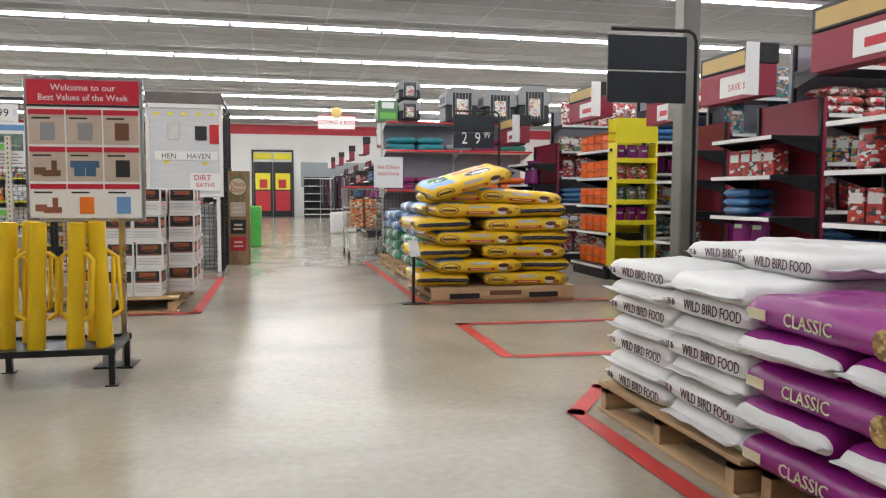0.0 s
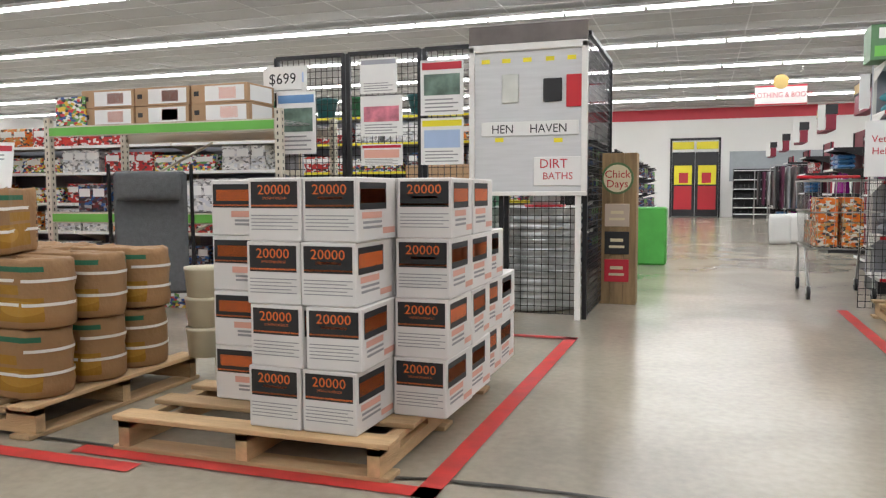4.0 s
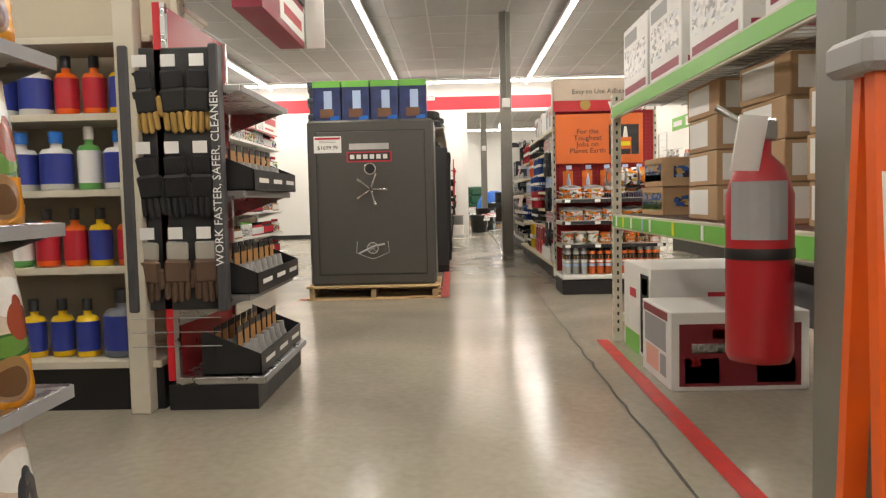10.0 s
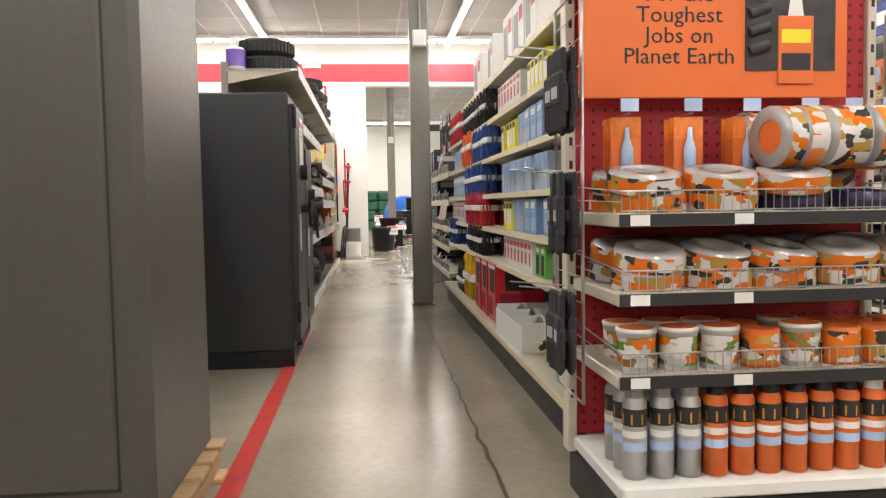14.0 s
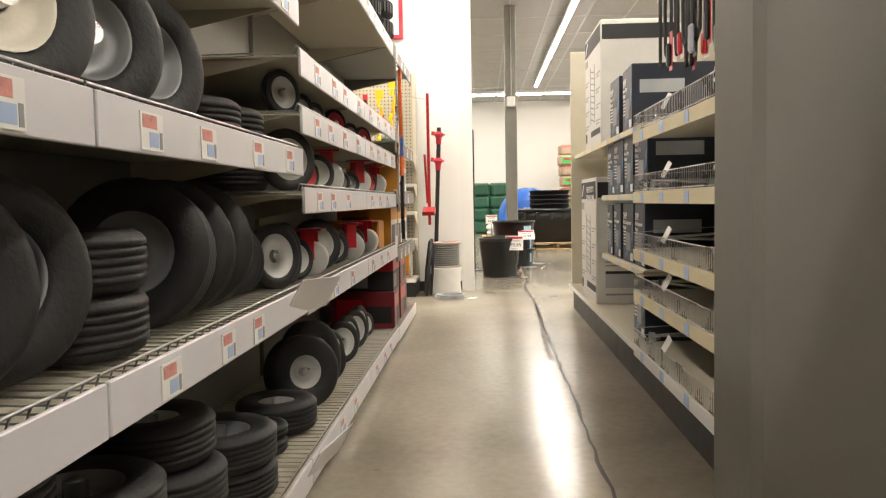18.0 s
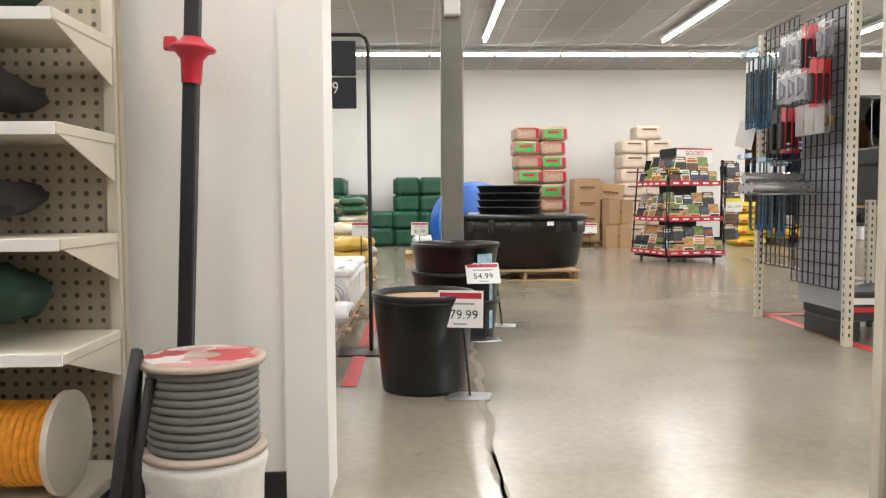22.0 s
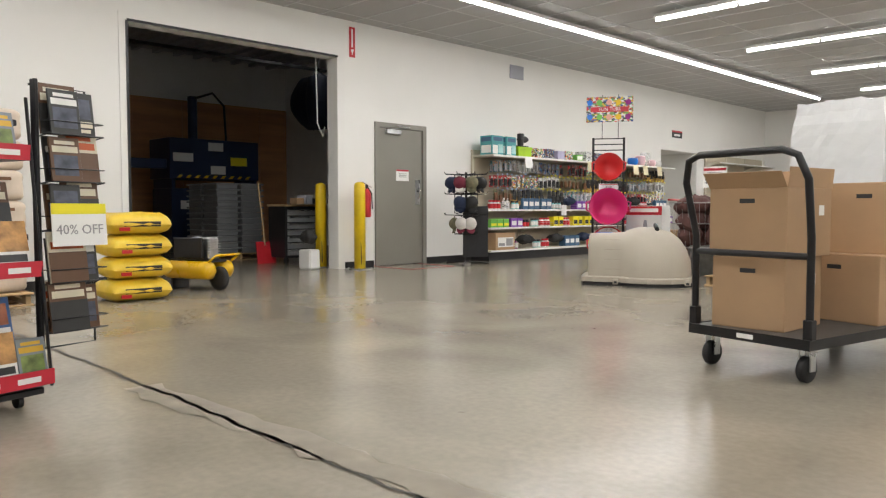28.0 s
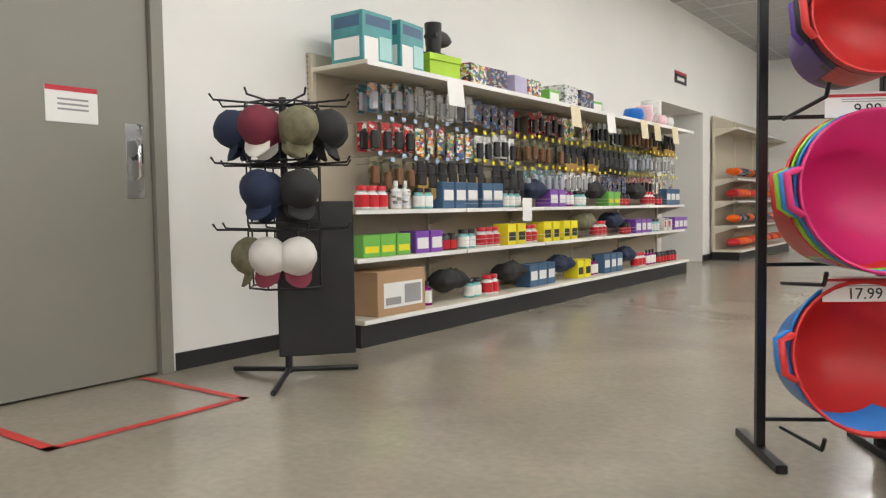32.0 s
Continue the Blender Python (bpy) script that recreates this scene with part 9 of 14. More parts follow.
for x, n in ((-0.055, 1), (0.985, 0)):
    wr = thing("wire_wing", AE @ pose(x, 0.28, 0), "chrome wire wing rack with hooks on the display side", "wire rack", "wire wing racks")
    part("frame", Shape().tube([(0, -0.14, 0.36), (0, 0.14, 0.36), (0, 0.14, 1.46), (0, -0.14, 1.46)], 0.005, 6, True), WIRE, wr)
    s = Shape()
    for k in range(15):
        s.tube([(0, -0.14, 0.42 + k * 0.07), (0, 0.14, 0.42 + k * 0.07)], 0.0018, 4)
    part("grid", s, WIRE, wr)
    part("stay", Shape().tube([(0, 0.14, 0.9), (0.05 if x < 0 else -0.05, 0.17, 0.9)], 0.004, 5), WIRE, wr)
    for z in (0.66, 0.98, 1.3):
        for y in (-0.08, 0.05):
            part("hook", Shape().tube([(0, y, z), (-0.16 if x < 0 else 0.16, y, z + 0.015)], 0.0025, 4), WIRE, wr)
    if n:
        for z in (0.66, 0.98, 1.3):
            for y in (-0.13, -0.06):
                for j in range(2):
                    place("work_glove", GLS, AE @ pose(x - 0.02 - j * 0.03, 0.28 + y, z + 0.0, 0, 0, -90 + RNG.uniform(-8, 8)), "black work glove on a wire hook", "glove", "black hanging gloves")
    else:
        pk = blister_mesh(0.09, 0.16, 0.02, stuff_print("white"), mat("dull_brass", (0.35, 0.3, 0.2), 0.4, 0.5))
        for z in (0.66, 0.98, 1.3):
            for y in (-0.08, 0.05):
                for j in range(2):
                    place("hardware_pack", pk, AE @ pose(x + 0.06 + j * 0.05, 0.28 + y, z + 0.0, 0, 0, -90), "small carded hardware pack on a hook", "hardware pack", "carded hardware packs")

# ---- aisle: lighting and electrical run ----
R1 = pose(-17.6, 6.05, 0)
R1L = 4.8
gondola("electrical_shelving", R1, R1L, 0.5, 2.0, [0.55, 0.75, 0.96, 1.19, 1.42, 1.66], "beige shelving with bulbs, cords and lights", BEIGEB, BEIGE, CREAM, base=0.16, section=1.1, short=(0.75, 0.96, 1.19, 1.42, 1.66))
LBLU = mat("bulb_box_blue", (0.20, 0.36, 0.62), 0.4, var=0.06, rand=0.08)
PBLU = mat("bulb_box_pale", (0.38, 0.47, 0.62), 0.4, var=0.06, rand=0.08)
bulbA = carton(0.12, 0.12, 0.17, LBLU, [(0.08, 0.1, 0.92, 0.45, 1), (0, 0.62, 1, 0.66, 1), (0.1, 0.1, 0.9, 0.4, 1, "l"), (0.1, 0.72, 0.8, 0.9, 2)], [PBLU, PAPER])
bulbB = carton(0.085, 0.1, 0.17, PBLU, [(0.12, 0.5, 0.88, 0.92, 1), (0.3, 0.2, 0.7, 0.45, 2), (0.3, 0.2, 0.7, 0.5, 2, "l"), (0.25, 0.2, 0.75, 0.6, 3)], [LBLU, PAPER, mat("pale_grey_print", (0.4, 0.42, 0.45), 0.5)])
bulbY = carton(0.08, 0.1, 0.16, YELLOWC, [(0.15, 0.2, 0.85, 0.7, 1), (0.1, 0.75, 0.9, 0.92, 2)], [PAPER, INK])
bulbW = carton(0.09, 0.12, 0.16, WCART, [(0.3, 0.25, 0.75, 0.65, 1), (0.1, 0.75, 0.9, 0.9, 1), (0.3, 0.25, 0.75, 0.65, 1, "l")], [RED])
bulbG = carton(0.085, 0.1, 0.15, GREENC, [(0.15, 0.1, 0.85, 0.7, 1), (0.1, 0.78, 0.9, 0.92, 2)], [INK, PAPER])
LB = "printed light bulb carton on the shelf"
for z, spec in ((0.75, ((2.75, 3.05, bulbY, 0.08), (3.05, 3.4, bulbB, 0.085), (3.4, 3.94, bulbA, 0.13), (0.1, 1.0, bulbW, 0.09))), (0.96, ((2.7, 3.55, bulbB, 0.085), (3.6, 4.5, bulbB, 0.085), (4.5, 4.6, bulbB, 0.085), (0.2, 1.1, bulbA, 0.11))), (1.19, ((2.7, 3.2, bulbY, 0.08), (3.2, 3.4, bulbB, 0.085), (3.42, 3.94, bulbA, 0.13), (0.2, 1.2, bulbB, 0.085))), (1.42, ((2.65, 3.4, bulbW, 0.09), (3.45, 4.2, bulbY, 0.08), (4.2, 4.6, bulbA, 0.11))), (0.55, ((2.8, 3.58, bulbW, 0.09), (3.6, 3.88, bulbG, 0.1)))):
    for a, b, me, w in spec:
        b = min(b, 3.94)
        row("bulb_box", me, R1, a, b, 0.14, z, w, LB, "carton", "light bulb cartons", deep=1, skip=0.06)
bigw = carton(0.3, 0.3, 0.3, WCART, [(0.1, 0.2, 0.55, 0.8, 1), (0.6, 0.6, 0.92, 0.85, 2), (0.1, 0.2, 0.55, 0.8, 1, "l")], [GREYINK, RED])
row("fixture_box", bigw, R1, 1.5, 3.94, 0.25, 1.66, 0.3, "white light fixture carton on the top shelf", "carton", "light fixture cartons", skip=0.2, turn=6)
lant = thing("camp_lantern", R1 @ pose(4.38, 0.13, 0.551) @ Matrix.Scale(0.85, 4), "black and blue camping lantern on the shelf", "lantern", "camping lanterns")
part("base", Shape().lathe([(0, 0), (0.05, 0), (0.048, 0.08), (0.04, 0.09), (0, 0.09)], 16), mat("dark_blue_plastic", (0.008, 0.03, 0.12), 0.35), lant)
part("globe", Shape().lathe([(0.036, 0.09), (0.04, 0.12), (0.036, 0.19)], 16), CLEAR, lant)
part("mantle", Shape().lathe([(0, 0.09), (0.015, 0.09), (0.015, 0.17), (0, 0.17)], 10), mat("lime_print", (0.5, 0.7, 0.05), 0.4), lant)
part("cap", Shape().lathe([(0.05, 0.185), (0.055, 0.2), (0.03, 0.23), (0, 0.235)], 16), BLACK, lant)
copy_thing(lant, R1 @ pose(4.5, 0.11, 0.551, 0, 0, 30) @ Matrix.Scale(0.85, 4))
place("lantern_box", carton(0.17, 0.2, 0.21, BLACK, [(0.15, 0.2, 0.5, 0.8, 1), (0, 0, 1, 0.12, 2), (0.1, 0.84, 0.9, 0.94, 3), (0, 0, 1, 0.12, 2, "l"), (0.2, 0.25, 0.6, 0.8, 1, "l")], [GREYINK, RED, PAPER]), R1 @ pose(4.13, 0.16, 0.551, 0, 0, -4), "black lantern carton with red foot", "carton")
torch = Shape().lathe([(0, 0), (0.016, 0), (0.018, 0.02), (0.016, 0.14), (0.032, 0.17), (0.034, 0.21), (0, 0.21)], 12).mesh("torch", BLACK)
torchy = Shape().lathe([(0, 0), (0.016, 0), (0.018, 0.02), (0.016, 0.14), (0.032, 0.17), (0.034, 0.21), (0, 0.21)], 12).slot(1).box(-0.05, 0.02, -0.01, 0.05, 0.024, 0.2).mesh("torch", [BLACK, YELLOWC])
for k in range(40):
    place("torch", torchy if k % 3 else torch, R1 @ pose(3.5 + (k % 14) * 0.088 + RNG.uniform(-0.02, 0.02), 0.09 + (k // 14) * 0.11, 0.215 + 0.035 * (k % 2), -88 + RNG.uniform(-12, 25), RNG.uniform(-30, 30), RNG.uniform(-40, 40)) @ Matrix.Scale(0.8, 4), "black hand torch on yellow card lying on the deck", "torch", "torches on the deck")
tbx = carton(0.1, 0.08, 0.15, YELLOWC, [(0.1, 0.55, 0.9, 0.9, 1), (0.3, 0.1, 0.7, 0.5, 2), (0.1, 0.2, 0.9, 0.8, 1, "l")], [INK, PAPER])
for k in range(9):
    place("torch_box", tbx if k % 3 else bulbA, R1 @ pose(3.55 + k * 0.13, 0.3 + 0.05 * (k % 2), 0.1725, 0, 0, RNG.uniform(-25, 25)), "yellow torch carton on the deck" if k % 3 else LB, "carton", "torch cartons")
bn = thing("torch_bin", R1 @ pose(2.85, 0.02, 0.1725), "open white card bin on the deck", "bin", "card bins")
part("front", Shape().box(0, 0, 0, 0.75, 0.006, 0.13), PAPER, bn)
part("base", Shape().box(0, 0.0065, 0, 0.75, 0.34, 0.005), PAPER, bn)
for x in (0, 0.25, 0.5, 0.744):
    part("divider", Shape().box(x, 0.0065, 0.0055, x + 0.005, 0.34, 0.15), PAPER, bn)
ball = Shape().lathe([(0, 0), (0.06, 0.02), (0.1, 0.08), (0.105, 0.09), (0.095, 0.085), (0.05, 0.03), (0, 0.015)], 18).mesh("clamp_lamp", GALV)
for k in range(4):
    place("clamp_lamp", ball, R1 @ pose(2.98 + k * 0.16, 0.2, 0.21, 70 + RNG.uniform(-20, 20), RNG.uniform(-30, 30), 0), "aluminium clamp lamp reflector in a card bin", "lamp", "clamp lamps")
redc = carton(0.28, 0.3, 0.36, REDP, [(0.08, 0.1, 0.6, 0.4, 1), (0.3, 0.5, 0.9, 0.9, 2), (0.05, 0.9, 0.95, 0.96, 3), (0.1, 0.1, 0.5, 0.5, 1, "r"), (0.2, 0.55, 0.8, 0.9, 2, "r")], [DKRED, BLACK, PAPER])
row("red_carton", redc, R1, 1.75, 2.75, 0.2, 0.1725, 0.3, "large red carton on the bottom deck", "carton", "red cartons")


def cord_mesh(seed, r, n, material, tall):
    """A hanked cord: loops of cable squeezed into a long bundle."""
    rr = random.Random(seed)
    s = Shape()
    for k in range(n):
        pts = []
        w, ox, oz = r * rr.uniform(0.75, 1.05), rr.uniform(-0.02, 0.02), rr.uniform(-0.02, 0.02)
        for q in range(16):
            a = q * math.tau / 16
            pts.append((ox + w * math.cos(a), -0.05 + k * 0.1 / n + rr.uniform(-0.006, 0.006), tall / 2 + oz + tall * 0.48 * math.sin(a)))
        s.tube(pts, 0.006, 5, True)
    s.slot(1).rbox(-r * 1.1, -0.065, tall * 0.42, r * 1.1, 0.065, tall * 0.58, 0.006)
    return s.mesh("cord_hank", [material, PAPER])


CORDS = [cord_mesh(1, 0.06, 9, YELLOW, 0.34), cord_mesh(2, 0.06, 9, ORANGE, 0.26), cord_mesh(3, 0.06, 9, mat("crimson_cord", (0.55, 0.015, 0.03), 0.5), 0.24), cord_mesh(4, 0.06, 9, mat("blue_cord", (0.02, 0.07, 0.3), 0.5), 0.22), cord_mesh(5, 0.06, 9, mat("black_cord", (0.02, 0.02, 0.02), 0.5), 0.2)]
for a, b, z, k in ((1.15, 1.7, 0.1725, 0), (0.7, 1.15, 0.1725, 4), (1.4, 2.2, 0.55, 4), (1.3, 2.2, 0.75, 2), (1.3, 2.2, 0.96, 3), (1.1, 1.7, 1.19, 1), (1.7, 2.5, 1.19, 3), (1.2, 2.4, 1.42, 4), (0.15, 0.7, 0.55, 3), (0.2, 1.1, 1.42, 2)):
    for j in range(2):
        row("cord_hank", CORDS[k], R1, a, b, 0.1 + 0.14 * j, z, 0.14, ("yellow", "orange", "crimson", "blue", "black")[k] + " extension cord hank on the shelf", "extension cord", "extension cords", turn=14)
pks = [blister_mesh(0.05, 0.17, 0.02, REDP, BLACK), blister_mesh(0.055, 0.15, 0.02, PAPER, REDP), blister_mesh(0.05, 0.18, 0.025, BLACK, GREYP), blister_mesh(0.04, 0.22, 0.02, CLEAR, REDP)]
pg = thing("peg_display", R1 @ pose(4.7, 0.4, 0), "beige peg panel with rows of hooks", "peg panel")
part("panel", Shape().box(-0.36, 0.045, 0.6, 0.08, 0.052, 2.0), PEG, pg)
for q, (x, z, d) in enumerate((x, z, d) for z in (0.86, 1.04, 1.22, 1.42, 1.64, 1.86) for x, d in ((4.4, 0.12), (4.53, 0.07), (4.66, 0.1))):
    if q % 5 != 1:
        for e in (0, 0.09)[:1 + (q % 3 > 0)]:
            place("hook_pack", pks[(q * 7) % 4], R1 @ pose(x, d + e, z, 0, 0, RNG.uniform(-8, 8)), "carded tool pack on a hook", "hook pack", "carded packs")
    part("hook", Shape().tube([(x - 4.70, 0, z + 0.003), (x - 4.70, d - 0.43, z + 0.006)], 0.003, 4), WIRE, pg)
    part("hook_tag", Shape().box(x - 4.73, d - 0.436, z + 0.01, x - 4.67, d - 0.432, z + 0.04), LTBLUE, pg)

# ---- aisle: motors, fans and wire trays ----
R2 = pose(-22.72, 6.14, 0)
R2L = 4.75
g2 = gondola("motor_shelving", R2, R2L, 0.58, 2.1, [], "beige shelving with fan and motor cartons and wire trays", PEG, BEIGE, WHITE, base=0.19, section=1.2)
for x0, x1, zs in ((0.02, 1.45, (1.27,)), (1.45, 2.72, (0.56, 0.93, 1.27)),):
    for z in zs:
        sh = part("shelf", Shape().rbox(x0 + 0.004, 0.05, z - 0.03, x1 - 0.004, 0.53, z, 0.003), BEIGE, g2)
        part("price_strip", Shape().box(x0 + 0.008, 0.044, z - 0.032, x1 - 0.008, 0.0495, z - 0.002), CREAM, sh)
        for q in range(3):
            part("price_tag", Shape().box(x0 + 0.2 + q * 0.4, 0.0425, z - 0.03, x0 + 0.25 + q * 0.4, 0.0437, z - 0.005), LTBLUE, sh)
part("end_panel", Shape().rbox(-0.03, 0.02, 0.19, -0.003, 0.58, 2.12, 0.004), BEIGE, g2)
FANC = mat("white_carton_print", (0.66, 0.64, 0.60), 0.5, var=0.06)
PGREY = mat("pale_grey_print", (0.4, 0.42, 0.45), 0.5)


def fan_box(m, h, worded):
    """Front faces -y, printed side faces +x."""
    b = thing("fan_carton", m, "white exhaust fan carton with black header print", "carton", "exhaust fan cartons")
    part("box", Shape().rbox(-0.36, -0.26, 0, 0.36, 0.26, h, 0.006), FANC, b)
    part("header_print", Shape().box(-0.35, -0.2625, h * 0.83, 0.35, -0.2605, h * 0.97), INK, b, "black header print")
    part("header_print", Shape().box(0.3605, -0.25, h * 0.84, 0.3625, 0.25, h * 0.96), INK, b, "black header print")
    if worded:
        for k, tx in enumerate(("HEAVY DUTY", "EXHAUST FAN")):
            words(tx, 0.058, PAPER, b, pose(0.1, -0.263, h * 0.905 - k * 0.058, 90, 0, 0), width=0.95)
            words(tx, 0.05, PAPER, b, pose(0.3628, 0.06, h * 0.905 - k * 0.05, 90, 0, 90), width=0.8)
    part("mark_print", Shape().add([(-0.33, -0.2632, h * 0.85), (-0.29, -0.2632, h * 0.85), (-0.2, -0.2632, h * 0.95), (-0.24, -0.2632, h * 0.95)], [(0, 1, 2, 3)]), PAPER, b)
    part("size_print", Shape().box(-0.34, -0.2625, h * 0.74, -0.22, -0.2605, h * 0.8), GREYINK, b)
    fr = part("drawing_print", Shape().box(-0.1, -0.2625, h * 0.2, -0.09, -0.2605, h * 0.7).box(0.09, -0.2625, h * 0.2, 0.1, -0.2605, h * 0.7), GREYINK, b, "line drawing of a fan housing")
    for k in range(9):
        z = h * 0.22 + k * h * 0.052
        part("line_print", Shape().add([(-0.09, -0.2624, z + 0.02), (0.09, -0.2624, z - 0.01), (0.09, -0.2624, z), (-0.09, -0.2624, z + 0.03)], [(0, 1, 2, 3)]), GREYINK, fr)
    for k in range(4):
        z = h * (0.2 + 0.13 * k)
        for x in (-0.34, 0.16):
            part("text_print", Shape().box(x, -0.2622, z, x + 0.17, -0.2604, z + 0.008).box(x, -0.2622, z - 0.02, x + 0.12, -0.2604, z - 0.012), GREYINK, b)
    part("table_print", Shape().box(-0.08, -0.2622, h * 0.09, 0.33, -0.2604, h * 0.14), INK, b)
    part("code_print", Shape().box(-0.34, -0.2622, h * 0.06, -0.28, -0.2604, h * 0.14), INK, b)
    part("table_print", Shape().box(0.3605, -0.2, h * 0.13, 0.362, 0.12, h * 0.26), PGREY, b, "grey printed data table")
    part("rim_print", Shape().box(0.362, -0.2, h * 0.24, 0.3628, 0.12, h * 0.262), INK, b)
    part("text_print", Shape().box(0.3605, -0.2, h * 0.3, 0.362, 0.1, h * 0.31).box(0.3605, -0.2, h * 0.33, 0.362, 0.14, h * 0.34).box(0.3605, -0.2, h * 0.07, 0.362, 0.0, h * 0.085), GREYINK, b)
    return b


fan_box(R2 @ pose(0.94, 0.29, 0.2025), 0.85, True)
fan_box(R2 @ pose(0.98, 0.32, 1.271), 0.80, False)
DKB = printed("motor_print", [(0.012, 0.016, 0.03), (0.015, 0.02, 0.035), (0.02, 0.08, 0.2), (0.012, 0.016, 0.03), (0.05, 0.2, 0.4), (0.012, 0.016, 0.03)], 7, 0.4)
MOTB = mat("motor_navy", (0.012, 0.018, 0.035), 0.4, var=0.2, rand=0.1)


def motor_box(m, w, h, hp, second):
    b = thing("motor_carton", m, "dark navy electric motor carton with white print", "carton", "motor cartons")
    part("box", Shape().rbox(-w / 2, -0.22, 0, w / 2, 0.22, h, 0.004), MOTB, b)
    part("swirl_print", Shape().add([(-w * 0.1, -0.2222, h * 0.08), (w * 0.48, -0.2222, h * 0.45), (w * 0.48, -0.2222, h * 0.7), (w * 0.2, -0.2222, h * 0.3), (-w * 0.3, -0.2222, h * 0.12)], [(0, 1, 2, 3, 4)]), mat("cyan_print", (0.03, 0.16, 0.36), 0.4, var=0.6, scale=9), b, "blue swirl print")
    part("motor_picture", Shape().rbox(-w * 0.15, -0.224, h * 0.2, w * 0.25, -0.2206, h * 0.5, 0.0008), GREYINK, b)
    words(hp, h * 0.16, PAPER, b, pose(-w * 0.43, -0.2226, h * 0.78, 90, 0, 0), "power_print", align="LEFT", width=1.1)
    for k, tx in enumerate(second):
        words(tx, h * 0.095, PAPER, b, pose(-w * 0.43, -0.2226, h * (0.67 - 0.09 * k), 90, 0, 0), "motor_print", align="LEFT")
    for k in range(5):
        part("text_print", Shape().box(-w * 0.43, -0.222, h * (0.5 - k * 0.055), -w * (0.2 - 0.02 * (k % 3)), -0.2203, h * (0.518 - k * 0.055)), PAPER, b)
    part("code_label", Shape().box(w * 0.22, -0.2222, h * 0.04, w * 0.44, -0.2203, h * 0.16), PAPER, b)
    part("side_print", Shape().box(-w / 2 - 0.0018, -0.18, h * 0.55, -w / 2 - 0.0004, 0.05, h * 0.85).box(-w / 2 - 0.0018, -0.1, h * 0.15, -w / 2 - 0.0004, 0.02, h * 0.3).box(w / 2 + 0.0004, -0.18, h * 0.55, w / 2 + 0.0018, 0.05, h * 0.75), PGREY, b)
    return b


for x, w, h, z, hp, sec in ((1.62, 0.22, 0.31, 0.561, "1HP", ("Air Compressor", "Motor")), (1.88, 0.27, 0.32, 0.561, "2HP", ("Air Compressor", "Motor")), (2.2, 0.27, 0.32, 0.561, "2HP", ("Air Compressor", "Motor")), (2.52, 0.28, 0.32, 0.561, "2HP", ("Air Compressor", "Motor")), (1.66, 0.2, 0.3, 0.931, "1HP", ("Farm Duty", "Motor")), (1.92, 0.28, 0.33, 0.931, "1HP", ("Farm Duty", "Motor")), (2.23, 0.28, 0.33, 0.931, "1HP", ("Farm Duty", "Motor")), (2.54, 0.28, 0.33, 0.931, "1HP", ("Farm Duty", "Motor")), (2.5, 0.3, 0.34, 0.2025, "1HP", ("Farm Duty", "Motor")), (1.8, 0.3, 0.34, 1.271, "1HP", ("Farm Duty", "Motor")), (2.2, 0.3, 0.34, 1.271, "1HP", ("Farm Duty", "Motor"))):
    motor_box(R2 @ pose(x, 0.29, z, 0, 0, RNG.uniform(-2, 2)), w, h, hp, sec)
# wire trays with steel hardware
STL = mat("zinc_parts", (0.42, 0.42, 0.42), 0.3, 0.85, var=0.3, scale=20)
for z in (0.21, 0.47, 0.67, 0.94, 1.22):
    sh = part("tray_shelf", Shape().rbox(2.73, 0.0, z - 0.03, R2L, 0.5, z, 0.003), BEIGE, g2)
    part("price_strip", Shape().box(2.735, -0.006, z - 0.055, R2L - 0.005, -0.0005, z - 0.003), CREAM if z > 0.3 else WHITE, sh)
    wire_basket(sh, 2.73, R2L - 0.005, -0.001, 0, z, 0.075, STEEL, step=0.024)
    part("wire_side", Shape().tube([(2.735, 0.0, z + 0.075), (2.735, 0.48, z + 0.1)], 0.003, 4).tube([(2.735, 0.0, z + 0.04), (2.735, 0.48, z + 0.05)], 0.002, 4), WIRE, sh)
    for q in range(5):
        part("price_tag", Shape().box(2.9 + q * 0.38, -0.0082, z - 0.05, 2.96 + q * 0.38, -0.0065, z - 0.008), LTBLUE, sh)
        if q % 2:
            part("stock_card", Shape().box(-0.03, -0.001, -0.02, 0.03, 0.001, 0.05), PAPER, sh, m=pose(2.85 + q * 0.36, 0.03, z + 0.07, -25, 12, 0))
rod = Shape().cyl((0, 0, 0), (0.32, 0, 0), 0.006, n=6).mesh("threaded_rod", STL)
blt = Shape().cyl((0, 0, 0), (0.08, 0, 0), 0.007, n=6).cyl((-0.01, 0, 0), (0, 0, 0), 0.013, n=6).cyl((0.05, 0, 0), (0.06, 0, 0), 0.013, n=6).mesh("bolt", STL)
brk = Shape().rbox(-0.05, -0.015, 0, 0.05, 0.015, 0.005, 0.001).rbox(0.045, -0.015, 0, 0.05, 0.015, 0.05, 0.001).mesh("bracket", STL)
for z in (0.21, 0.47, 0.67, 0.94, 1.22):
    for q in range(26):
        place("bracket" if q % 3 == 0 else "bolt" if q % 3 == 1 else "threaded_rod", (brk, blt, rod)[q % 3], R2 @ pose(2.8 + (q * 0.37) % 1.85, 0.06 + (q * 0.23) % 0.38, z + 0.012 + 0.018 * (q % 3), RNG.uniform(-8, 8), RNG.uniform(-8, 8), RNG.uniform(0, 180) if q % 3 < 2 else 60 + RNG.uniform(-15, 15)), "loose zinc-plated steel part in a wire tray", "hardware", "loose steel parts")
